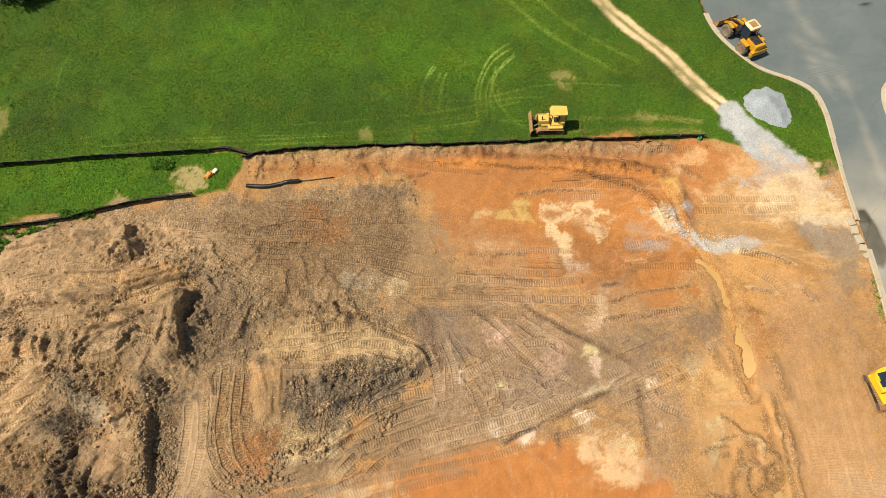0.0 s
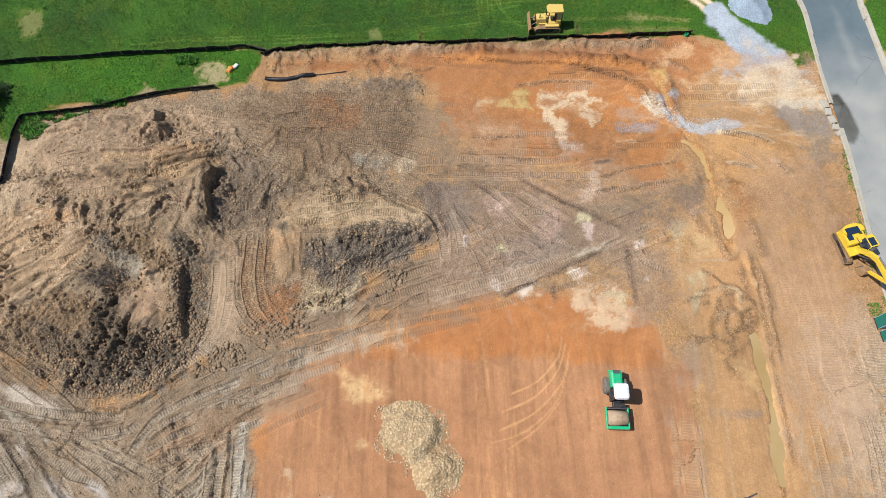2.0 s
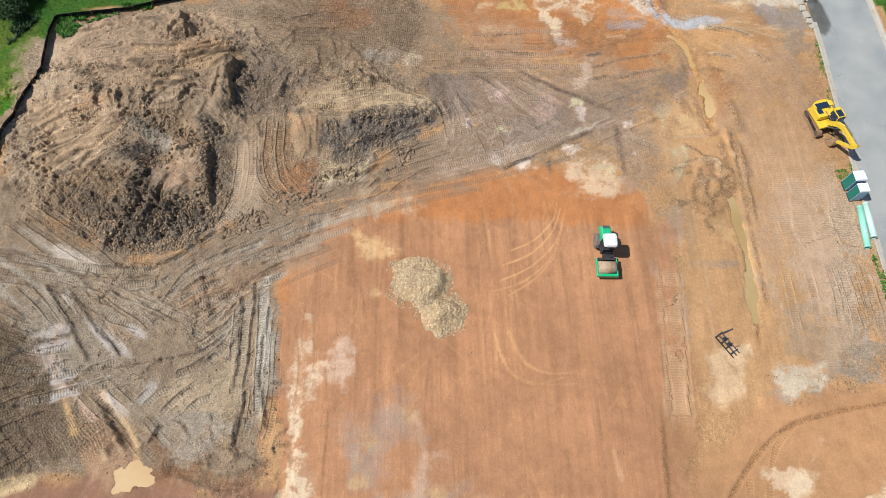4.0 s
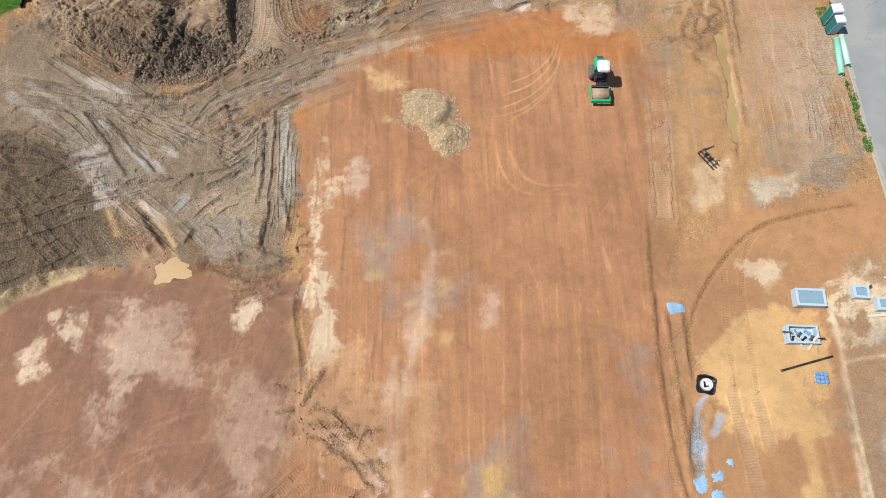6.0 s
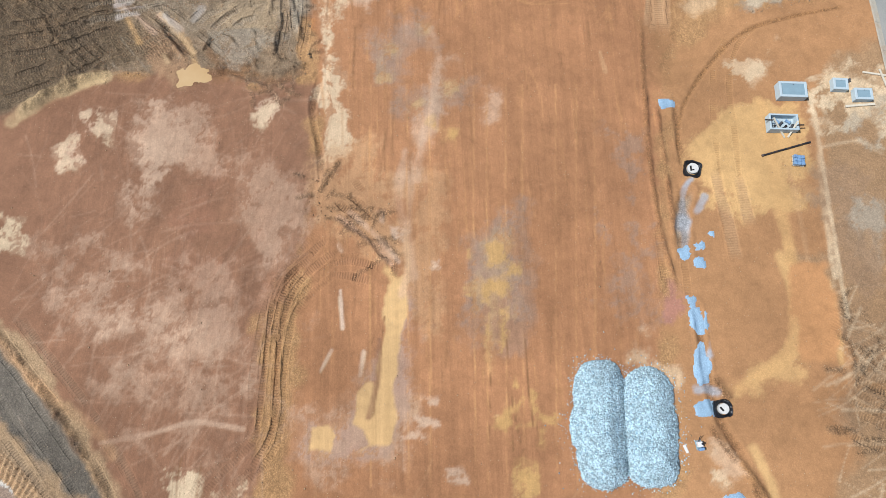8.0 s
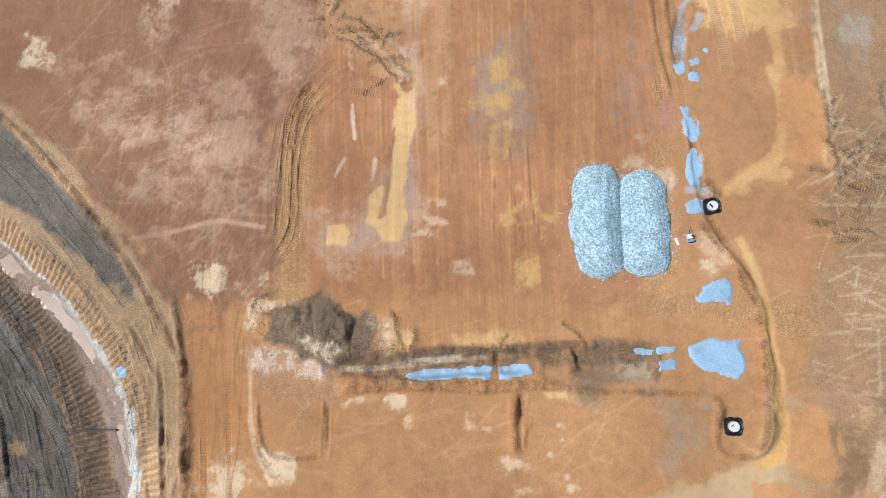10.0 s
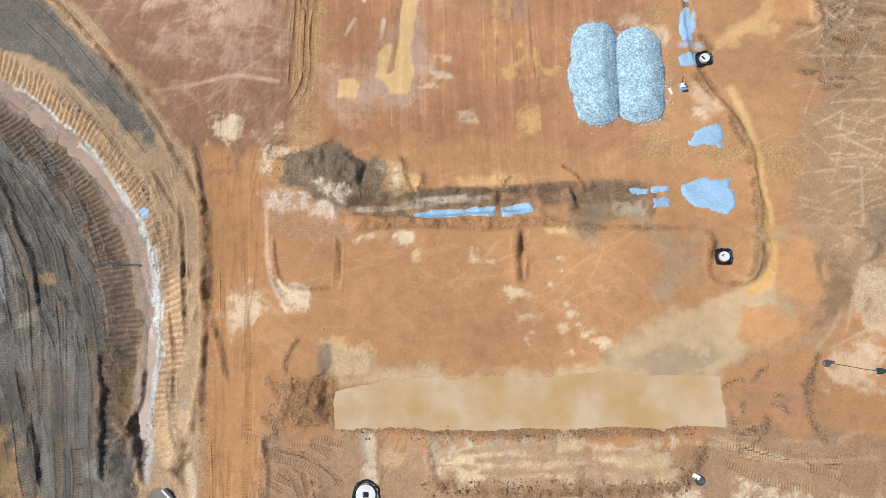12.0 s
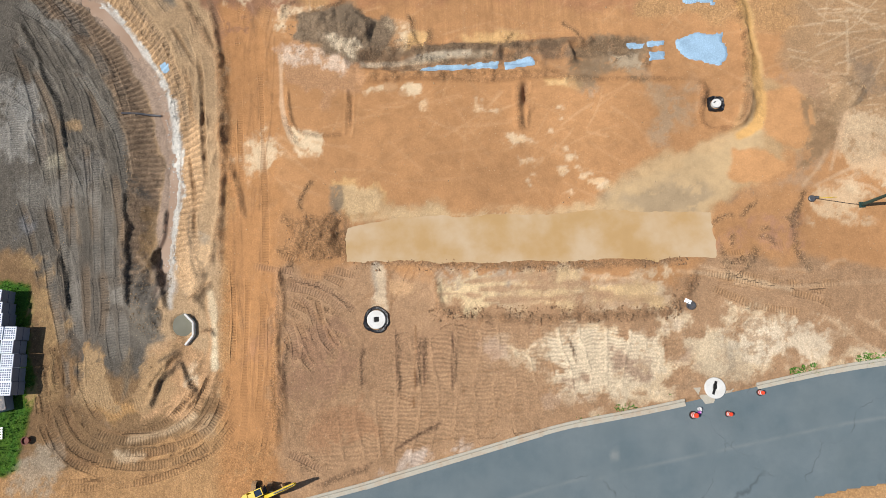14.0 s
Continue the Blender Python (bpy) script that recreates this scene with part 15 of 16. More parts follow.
box_a = place(catch_basin(2.5, 1.55, 0.85, True, "large pale precast concrete box with a bluish cover"), (31.97,-24.71), -4)
box_b = place(catch_basin(2.6, 1.55, 0.8, False, "open pale precast concrete box holding pipe fittings"), (30.65,-27.84), -4)
box_c = place(catch_basin(1.35, 1.15, 0.6, True, "small pale precast concrete box with a cover"), (36.32,-24.37), -6)
box_d = place(catch_basin(1.6, 1.15, 0.6, True, "pale precast concrete box with a square cover"), (38.10,-25.52), -4)
bx = box_b.matrix_basis
rng2 = random.Random(4)
for i in range(7):
    root = tagged(new("pipe_fitting"), "grey metal pipe fitting lying in a concrete box", "pipe fitting", "fittings in the open box")
    r = 0.09 + 0.05 * rng2.random()
    bm = made(add_tube, (-0.18, 0, r), (0.18, 0, r), r * 0.8)
    add_tube(bm, (-0.22, 0, r), (-0.16, 0, r), r * 1.15)
    add_tube(bm, (0.16, 0, r), (0.22, 0, r), r * 1.15)
    part("flanged_body", bm, (GREY_STEEL, BLACK_STEEL, BLUE_WRAP)[i % 3], root)
    root.matrix_basis = bx @ pose(-0.95 + 0.31 * i, rng2.uniform(-0.35,0.4), 0.13, 0, 0, rng2.uniform(0, 180))
for k, (p, q) in enumerate((((-0.95, 0.35, 0.84), (0.25, -1.25, 0.1)), ((1.2, 0.05, 0.84), (0.55, -1.2, 0.1)))):
    plank = tagged(new("plank"), "pale timber prop leaning on a concrete box", "plank")
    part("board", made(add_beam, p, q, 0.16, 0.05), PALE_WOOD, plank)
    plank.matrix_basis = bx.copy()
for k, (p, q) in enumerate((((-1.75, 0.1, 0.83), (-1.0, 0.08, 0.86)), ((1.1, -0.35, 0.86), (1.7, -0.3, 0.83)))):
    bar = tagged(new("steel_bar"), "dark steel bar across a concrete box wall", "steel bar")
    part("bar", made(add_beam, p, q, 0.1, 0.08), BLACK_STEEL, bar)
    bar.matrix_basis = bx.copy()


def long_bar(name, a, b, r, mat, label, category, square=False, lift=0.0):
    root = tagged(new(name), label, category)
    az, bz = ground_z(*a) + r + lift, ground_z(*b) + r + lift
    bm = made(add_beam, (*a, az), (*b, bz), 2 * r, 1.2 * r) if square else made(add_tube, (*a, az), (*b, bz), r, None, 12)
    part("shaft", bm, mat, root)
    bm = bmesh.new()
    d = (Vector((*b, bz)) - Vector((*a, az))).normalized()
    if not square:
        add_tube(bm, Vector((*a, az)) - d * 0.02, Vector((*a, az)) + d * 0.1, r * 1.25)
        part("end_collar", bm, GREY_STEEL, root)
    else:
        bm.free()
    return root


long_bar("steel_pipe", (28.59,-30.70), (32.97,-29.67), 0.09, BLACK_STEEL, "long thin black steel pipe lying on sand", "pipe")
long_bar("plank", (36.62,-26.42), (39.15,-26.41), 0.10, PALE_WOOD, "long pale timber plank on bare clay", "plank", True)
long_bar("plank", (38.75,-23.11), (40.64,-23.64), 0.08, PALE_WOOD, "pale timber plank on bare clay", "plank", True)
long_bar("plank", (40.16,-23.01), (40.42,-24.80), 0.07, PALE_WOOD, "pale timber plank crossing another", "plank", True, 0.14)
long_bar("plank", (36.10,-24.52), (37.38,-23.85), 0.10, GREY_STEEL, "grey board propped on a concrete box", "plank", True, 0.25)


def wrapped_pallet():
    root = tagged(new("wrapped_pallet"), "pallet of parts in blue and white wrap", "pallet")
    for y in (-0.42, 0, 0.42):
        part("bearer", boxes(((0, y, 0.06), (1.0, 0.09, 0.12), {})), WOOD, root)
    for i in range(6):
        part("deck_board", boxes(((-0.42 + i * 0.168, 0, 0.135), (0.13, 1.0, 0.025), {})), PALE_WOOD, root)
    bm = bmesh.new()
    rr = random.Random(8)
    for i in range(9):
        add_box(bm, (-0.32 + 0.32 * (i % 3), -0.32 + 0.32 * (i // 3), 0.28 + rr.uniform(-0.03,0.05)), (0.3, 0.3, 0.26 + rr.uniform(0, 0.12)), rot=(0, 0, rr.uniform(-12, 12)), bevel=0.04)
    part("wrapped_load", bm, BLUE_WRAP, root)
    return root


place(wrapped_pallet(), (31.56,-31.43), -8)


# ---------------------------------------------------------------- manholes, inlets, headwall
def manhole(outer, inner, lip, square, label, seed, opening):
    """A concrete riser in a pit lined with black film."""
    root = tagged(new("manhole"), label, "manhole", "manhole risers")
    rr = random.Random(seed)
    bm = bmesh.new()
    n = 28
    rad = []
    for k in range(n):
        a = 2 * math.pi * k / n
        sq = 1 / max(abs(math.cos(a + 0.25)), abs(math.sin(a + 0.25)))
        rad.append((1 - square) + square * min(sq, 1.28) + rr.uniform(-0.05,0.05))
    prof = [(outer * 1.0, -0.25), (outer * 1.0, 0.10), (outer * 0.92, lip), (outer * 0.80, lip - 0.04), (inner * 1.06, 0.0), (inner * 1.03, -0.25)]
    rows = [[bm.verts.new((r * (rad[k] if r > inner * 1.2 else 1) * math.cos(2 * math.pi * k / n), r * (rad[k] if r > inner * 1.2 else 1) * math.sin(2 * math.pi * k / n), z + (rr.uniform(-0.04,0.04) if r > inner * 1.2 else 0))) for k in range(n)] for r, z in prof]
    for r0, r1 in zip(rows, rows[1:]):
        for k in range(n):
            bm.faces.new((r0[k], r0[(k + 1) % n], r1[(k + 1) % n], r1[k]))
    bmesh.ops.recalc_face_normals(bm, faces=bm.faces)
    part("film_collar", bm, BLACK_FILM, root, "crumpled black film collar")
    bm = made(add_lathe, [(inner, -0.3), (inner, lip + 0.02), (inner * 0.95, lip + 0.06), (inner * 0.35, lip + 0.06), (inner * 0.3, lip + 0.03)], (0, 0, 0), "Z", 32)
    riser = part("riser", bm, WHITE_CONCRETE, root, "pale concrete riser")
    # thin dark boxes on the closed cap imitate a shaded hole
    part("opening", boxes(*opening), HOLE_SHADE, riser, "dark inset standing for the shaded opening")
    return root


place(manhole(0.80, 0.50, 0.22, 0.75, "white concrete manhole riser wrapped in black film", 1, [((-0.22, -0.02, 0.275), (0.16, 0.5, 0.02), {}), ((-0.05, -0.18, 0.276), (0.25, 0.12, 0.02), {})]), (22.32,-31.59), 0)
place(manhole(0.74, 0.44, 0.22, 0.6, "white concrete manhole riser in crumpled black film", 2, [((-0.18, 0.05, 0.275), (0.16, 0.4, 0.02), {"rot": (0, 0, 20)})]), (21.88,-52.54), 20)
place(manhole(0.74, 0.42, 0.22, 0.7, "white manhole riser with black film in a pit", 3, [((-0.15, 0.12, 0.276), (0.25, 0.08, 0.02), {"rot": (0, 0, 25)})]), (21.27,-70.99), 10)
place(manhole(1.12, 0.80, 0.24, 0.15, "round white manhole cap with a square black hole", 4, [((0.02, 0.02, 0.30), (0.42, 0.42, 0.02), {})]), (-9.59,-89.16), 0)


def inlet_ring():
    root = tagged(new("storm_inlet"), "white round concrete inlet cap broken into a kerb", "storm inlet")
    part("cap", made(add_lathe, [(0.85,-0.3), (0.86,0.10), (0.82,0.16), (0.3,0.16), (0.25,0.14)], (0, 0, 0), "Z", 36), WHITE_CONCRETE, root)
    # dark bars laid on the closed cap imitate the shaded break
    bm = bmesh.new()
    for p, q, w in (((0.12,0.55), (0.0,0.25), 0.22), ((0.0,0.3), (-0.05,-0.05), 0.3), ((-0.05,0.0), (-0.25,-0.5), 0.2)):
        add_beam(bm, (*p, 0.165), (*q, 0.165), w, 0.016)
    part("opening", bm, HOLE_SHADE, root, "dark jagged inset standing for the shaded opening")
    return root


place(inlet_ring(), (18.14,-95.81), 0, -0.02)
bm = bmesh.new()
ap = [(-1.5,-0.85), (0.9,-0.45), (2.0,-0.30), (1.2,0.3), (0.8,0.75), (-0.9,0.6)]
add_prism(bm, ap, 0.10, Matrix.Rotation(radians(90), 4, "X"))
apron = tagged(part("concrete_apron", bm, CONCRETE), "rough pale concrete apron at a storm inlet", "concrete")
place(apron, (18.03,-96.31), 10, 0.12)


def traffic_drum():
    root = tagged(new("traffic_drum"), "orange red traffic drum with white bands on asphalt", "traffic drum", "traffic drums at the inlet")
    part("base_ring", made(add_lathe, [(0.42,0.0), (0.42,0.06), (0.34,0.11), (0.28,0.11)], (0, 0, 0), "Z", 20), RUBBER_BLACK, root, "black rubber base ring")
    rings = [(0.30, 0.05, 0.25), (0.285, 0.25, 0.42), (0.27, 0.42, 0.6), (0.255, 0.6, 0.76), (0.24, 0.76, 0.95)]
    for i, (r, z0, z1) in enumerate(rings):
        b = made(add_lathe, [(r, z0), (r, z1 - 0.02), (r - 0.012, z1)], (0, 0, 0), "Z", 20)
        part("white_band" if i % 2 else "body_section", b, WHITE_PAINT if i % 2 else CONE_RED, root)
    part("handle", boxes(((0, 0, 1.0), (0.24, 0.05, 0.08), {"bevel": 0.02})), CONE_RED, root)
    return root


drum = traffic_drum()
place(drum, (16.17,-97.89), 0, 0.16)
drum.scale = (0.8, 0.8, 0.8)
for xy, turn in (((18.96,-97.89), 40), ((21.68,-96.29), 80)):
    copy_thing(drum, pose(xy[0], xy[1], ground_z(*xy) + 0.16, 0, 0, turn) @ Matrix.Scale(0.8, 4))
pail = tagged(new("bucket"), "small white bucket on asphalt", "bucket")
part("pail", made(add_lathe, [(0.13,0.0), (0.16,0.34), (0.14,0.34), (0.12,0.05)], (0, 0, 0), "Z", 16), WHITE_PAINT, pail)
place(pail, (16.67,-97.43), 0, 0.16)
jug = tagged(new("jug"), "purple plastic jug on asphalt", "jug")
part("jug_body", boxes(((0, 0, 0.16), (0.28, 0.2, 0.32), {"bevel": 0.05})), PURPLE, jug)
part("jug_cap", made(add_tube, (0.05, 0, 0.32), (0.05, 0, 0.38), 0.04), WHITE_PAINT, jug)
place(jug, (16.64,-97.69), 30, 0.16)

pipe_end = tagged(new("pipe_stub"), "grey concrete pipe stub with a white torn wrap", "pipe stub")
part("stub", made(add_lathe, [(0.36,-0.3), (0.36,0.25), (0.30,0.25), (0.28,0.1)], (0, 0, 0), "Z", 20), GREY_STEEL, pipe_end)
part("torn_wrap", boxes(((-0.25, 0.35, 0.22), (0.55, 0.35, 0.04), {"rot": (20, -15, -30), "bevel": 0.01})), WHITE_PAINT, pipe_end)
place(pipe_end, (16.98,-88.98), 0)

head = tagged(new("headwall"), "bent white concrete headwall round a pool", "headwall", kind="")
hp = [(-25.77,-88.12), (-25.03,-88.86), (-24.98,-89.95), (-25.60,-90.73)]
for (ax, ay), (bx_, by_) in zip(hp, hp[1:]):
    part("wall_panel", made(add_beam, (ax, ay, ground_z(*hp[1]) - 0.25), (bx_, by_, ground_z(*hp[1]) - 0.25), 0.17, 1.5, 0.02), WHITE_CONCRETE, head)

# broken kerb pieces by the road
for k, (xy, turn, l) in enumerate((((41.61,26.86), 8, 0.95), ((41.70,25.92), -6, 0.85), ((41.83,24.98), 12, 0.9), ((41.91,24.06), -15, 0.7), ((42.11,23.37), 25, 0.5))):
    stone = tagged(new("kerb_stone"), "loose pale block broken off a concrete kerb", "kerb stone", "broken kerb blocks")
    part("block", boxes(((0, 0, 0.08), (0.62, l, 0.24), {"bevel": 0.04, "taper": (0.92,0.96)})), CONCRETE, stone)
    place(stone, xy, turn, 0.0, (2 * (k % 3) - 2, 3 - 2 * (k % 2)))

# ---------------------------------------------------------------- stacked totes and odds at the west edge
def tote():
    root = tagged(new("plastic_tote"), "tall grey bulk tote with a white lattice lid", "tote", "stacked totes at the site edge")
    part("box_body", boxes(((0, 0, 0.84), (1.0, 1.06, 1.62), {"bevel": 0.04})), TOTE_GREY, root)
    part("lid", boxes(((0, 0, 1.67), (1.02, 1.08, 0.08), {"bevel": 0.03})), TOTE_WHITE, root, "white lattice lid")
    lid = root.children[-1]
    # dark tiles on the solid lid, painted shade in place of real holes
    bm = bmesh.new()
    for i in range(5):
        for j in range(5):
            add_box(bm, (-0.36 + 0.18 * i, -0.38 + 0.19 * j, 1.712), (0.115, 0.125, 0.012))
    part("lattice_hole", bm, TOTE_DARK, lid)
    part("seam", boxes(((0, 0, 0.85), (1.04, 1.1, 0.04), {})), TOTE_DARK, root)
    return root


crate = tote()
spots = [(-39.10,-89.35), (-39.21,-90.43), (-39.09,-91.56), (-39.10,-92.67), (-39.04,-93.74), (-40.12,-89.31), (-40.58,-86.26), (-40.42,-87.29), (-40.32,-88.21), (-40.35,-90.39), (-40.23,-91.52)]
place(crate, spots[0], -2)
for k, xy in enumerate(spots[1:]):
    copy_thing(crate, pose(xy[0], xy[1], ground_z(*xy), 0, 0, -2 + 1.5 * math.sin(k)))
tarp = tagged(new("covered_crate"), "low grey crate under a dark cover", "crate")
part("crate_body", boxes(((0, 0, 0.45), (1.3, 1.3, 0.9), {"bevel": 0.08, "taper": (0.9,0.9)})), TOTE_GREY, tarp)
part("cover", boxes(((0, 0, 0.93), (1.25, 1.25, 0.08), {"bevel": 0.03, "rot": (3, -2, 0)})), BLACK_STEEL, tarp)
place(tarp, (-39.97,-94.93), 12)
pot = tagged(new("plant_pot"), "round reddish brown clay pot on turf", "pot")
part("pot_body", made(add_lathe, [(0.20,0.0), (0.30,0.38), (0.33,0.40), (0.33,0.46), (0.27,0.46), (0.24,0.3)], (0, 0, 0), "Z", 20), RED_POT, pot)
place(pot, (-37.91,-97.93), 0)
crate2 = tagged(new("pallet"), "white slatted pallet lying on turf", "pallet")
for i in range(5):
    part("slat", boxes(((0, -0.4 + 0.2 * i, 0.12), (1.1, 0.11, 0.03), {})), WHITE_PAINT, crate2)
for x in (-0.45, 0, 0.45):
    part("bearer", boxes(((x, 0, 0.05), (0.1, 0.95, 0.1), {})), PALE_WOOD, crate2)
place(crate2, (-40.44,-97.32), 4)

pole = tagged(new("lamp_post"), "tall dark green metal lamp post on bare soil", "lamp post")
part("base_plate", boxes(((0, 0, 0.05), (0.5, 0.5, 0.1), {"bevel": 0.02})), POLE_GREEN, pole)
part("shaft", made(add_tube, (0, 0, 0.1), (0, 0, 6.5), 0.16, 0.09, 16), POLE_GREEN, pole)
part("arm", made(add_tube, (0, 0, 6.4), (0.9, 0.1, 6.7), 0.05), POLE_GREEN, pole)
place(pole, (32.23,-81.00), 0)
stub = tagged(new("valve_box"), "small grey valve box on pale soil", "valve box")
part("valve_body", made(add_lathe, [(0.30,0.0), (0.30,0.15), (0.24,0.2), (0.1,0.2)], (0, 0, 0), "Z", 14), GREY_STEEL, stub)
part("valve_cap", made(add_tube, (0.25, 0.1, 0.12), (0.55, 0.05, 0.15), 0.12), GREY_STEEL, stub)
place(stub, (28.21,-80.22), 0)


def cable(name, pts, r, mat, label, category, lift=0.03):
    line, run = curve(pts, 0.4)
    cu = bpy.data.curves.new(name, "CURVE")
    cu.dimensions, cu.bevel_depth, cu.bevel_resolution = "3D", r, 2
    sp = cu.splines.new("POLY")
    sp.points.add(len(line) - 1)
    zz = top_at(line[:, 0], line[:, 1])
    for p, (x, y), z in zip(sp.points, line, zz):
        p.co = (x, y, z + r + lift, 1)
    dg = bpy.context.evaluated_depsgraph_get()
    tmp = bpy.data.objects.new(name, cu)
    me = bpy.data.meshes.new_from_object(tmp)
    bpy.data.objects.remove(tmp)
    me.materials.clear()
    me.materials.append(mat)
    return tagged(new(name, me), label, category)


cable("cable", [(28.4,-80.2), (29.8,-80.5), (31.1,-80.8), (32.2,-81.0)], 0.025, BLACK_STEEL, "thin black cable running to a lamp post", "cable")
cable("rope", [(28.4,-80.2), (29.3,-80.2), (30.3,-80.2)], 0.025, YELLOW_PAINT, "short yellow rope on pale soil", "rope")
cable("drain_hose", [(-15.9,32.9), (-14.0,32.8), (-12.4,33.1), (-10.7,33.4)], 0.22, BLACK_FILM, "black plastic sheet roll half buried in soil", "plastic sheet", -0.1)
cable("drain_hose", [(-10.7,33.4), (-9.3,33.5), (-7.3,33.8)], 0.06, BLACK_FILM, "thin black hose half buried in soil", "hose", -0.02)
cable("filter_log", [(-32.5,-69.6), (-31.2,-69.5), (-29.3,-69.6)], 0.10, GREY_STEEL, "grey filter log across a slope", "filter log", 0.0)


def plate_compactor():
    root = tagged(new("plate_compactor"), "small white and grey plate compactor on clay", "compactor")
    part("base_plate", boxes(((0, 0, 0.05), (0.5, 0.75, 0.08), {"bevel": 0.03})), PRECAST_LID, root)
    part("engine", boxes(((0, 0.08, 0.32), (0.4, 0.42, 0.4), {"bevel": 0.06})), WHITE_PAINT, root)
    part("air_filter", made(add_tube, (0.15, 0.1, 0.5), (0.15, 0.1, 0.62), 0.09), BLACK_STEEL, root)
    part("water_tank", boxes(((0, -0.3, 0.4), (0.45, 0.22, 0.3), {"bevel": 0.05})), BLUE_WRAP, root)
    part("handle", made(add_tube, (0, 0.3, 0.2), (0.0, 0.75, 0.9), 0.03), BLACK_STEEL, root)
    return root


place(plate_compactor(), (19.56,-55.29), 8)
board = tagged(new("board"), "short white board lying on clay", "board")
part("plank", boxes(((0, 0, 0.05), (0.22, 0.65, 0.06), {"bevel": 0.01})), WHITE_PAINT, board)
place(board, (18.50,-55.55), 20)
lump = tagged(new("tarpaulin"), "folded orange tan sheet on bare ground", "sheet")
bm = boxes(((0, 0, 0.15), (0.95, 0.6, 0.3), {"rot": (6, -8, 25), "bevel": 0.12, "taper": (0.6,0.7)}), ((0.2, 0.1, 0.12), (0.6, 0.5, 0.22), {"rot": (0, 8, -10), "bevel": 0.1}))
part("folds", bm, ORANGE_TAN, lump)
place(lump, (-19.76,34.15), 30)
bag = tagged(new("cement_bag"), "white paper bag half empty on the ground", "bag")
part("sack", boxes(((0, 0, 0.12), (0.6, 0.4, 0.22), {"rot": (0, 6, 40), "bevel": 0.09})), WHITE_CONCRETE, bag)
place(bag, (-19.20,34.61), 20)
green_cap = tagged(new("bucket"), "small green bucket at the fence end", "bucket")
part("pail", made(add_lathe, [(0.16,0.0), (0.2,0.4), (0.17,0.4), (0.14,0.1)], (0, 0, 0), "Z", 16), GREEN_PAINT, green_cap)
place(green_cap, (29.60,36.86), 0)


# ---------------------------------------------------------------- silt fences
def silt_fence(pts, height, label, lean=0.26, every=2.2):
    root = tagged(new("silt_fence"), label, "fence", "silt fences round the site", "")
    line, run = curve(pts, 0.35)
    d = np.gradient(line, axis=0)
    nrm = np.stack([-d[:, 1], d[:, 0]], 1) / (np.hypot(*d.T)[:, None] + 1e-9)
    wave = 0.025 * np.sin(run * 2.9) + 0.02 * np.sin(run * 7.1 + 1)
    sag = 0.06 * (0.5 - 0.5 * np.cos(run * 2 * math.pi / every)) + 0.08 * np.sin(run * 0.7)
    z = top_at(line[:, 0], line[:, 1])
    prof = [(-0.30,0.02), (-0.05,0.05), (0.0,0.3), (lean, 1.0), (lean + 0.025, 1.0), (0.03,0.28), (0.02,0.0)]
    bm = bmesh.new()
    rows = []
    for k in range(len(line)):
        row = []
        for u, v in prof:
            off = u + wave[k] * (0.3 + v)
            hh = v * (height - sag[k]) if v > 0.2 else v
            row.append(bm.verts.new((line[k, 0] + nrm[k, 0] * off, line[k, 1] + nrm[k, 1] * off, z[k] + hh)))
        rows.append(row)
    for r0, r1 in zip(rows, rows[1:]):
        for i in range(len(prof) - 1):
            bm.faces.new((r0[i], r0[i + 1], r1[i + 1], r1[i]))
    part("cloth", bm, SILT_CLOTH, root)
    for k in range(int(run[-1] / every) + 1):
        i = int(np.searchsorted(run, k * every))
        i = min(i, len(line) - 1)
        p = (line[i, 0] + nrm[i, 0] * 0.06, line[i, 1] + nrm[i, 1] * 0.06)
        q = (p[0] + nrm[i, 0] * lean, p[1] + nrm[i, 1] * lean)
        part("post", made(add_beam, (*p, z[i] - 0.2), (*q, z[i] + height + 0.1), 0.045, 0.045), WOOD, root)
    return root


silt_fence([(30.2,37.2), (27.6,37.3), (22.0,37.3), (16.2,37.4), (13.3,37.4), (7.5,37.3), (-1.2,37.2), (-9.3,37.1), (-12.7,36.8), (-14.4,36.5), (-16.6,36.1)], 0.75, "long black silt fence along the turf's edge")
silt_fence([(-15.8,36.4), (-17.3,36.9), (-18.4,37.1), (-21.3,37.0), (-24.1,36.8), (-29.6,36.4), (-35.0,35.8), (-40.2,35.2), (-44.8,34.6)], 0.75, "black silt fence across the meadow")
silt_fence([(-17.2,36.4), (-25.9,36.0), (-32.6,35.1), (-37.9,34.2), (-39.8,33.3), (-40.9,31.5), (-41.5,29.1), (-42.7,26.9), (-46.2,23.2)], 0.7, "black silt fence bending round a corner") if False else None
silt_fence([(-21.1,32.0), (-25.3,31.4), (-30.0,30.2), (-33.4,29.2), (-37.9,28.4), (-39.7,28.1), (-40.2,27.5), (-40.4,25.8), (-40.2,23.3), (-40.0,20.5), (-40.0,18.5), (-40.1,15.9), (-40.4,13.0), (-42.4,8.8)], 0.7, "black silt fence bordering the soil heap")
for a, b in (((23.31,36.76), (25.56,36.70)), ((24.11,36.44), (25.01,36.80))):
    long_bar("fence_post", a, b, 0.04, BLACK_FILM, "black scrap of silt fence fallen on soil", "fence scrap", True)


# ---------------------------------------------------------------- plants
def leaf_material(name, color, spread=0.5):
    m = stone_material(name, color, spread)
    m.node_tree.nodes["Principled BSDF"].inputs["Roughness"].default_value = 0.7
    return m


LEAF = leaf_material("turf_blades", srgb(92, 132, 26), 0.55)
LEAF_DARK = leaf_material("dark_leaves", srgb(52, 84, 26), 0.5)
LEAF_FRESH = leaf_material("fresh_weeds", srgb(82, 140, 30), 0.5)


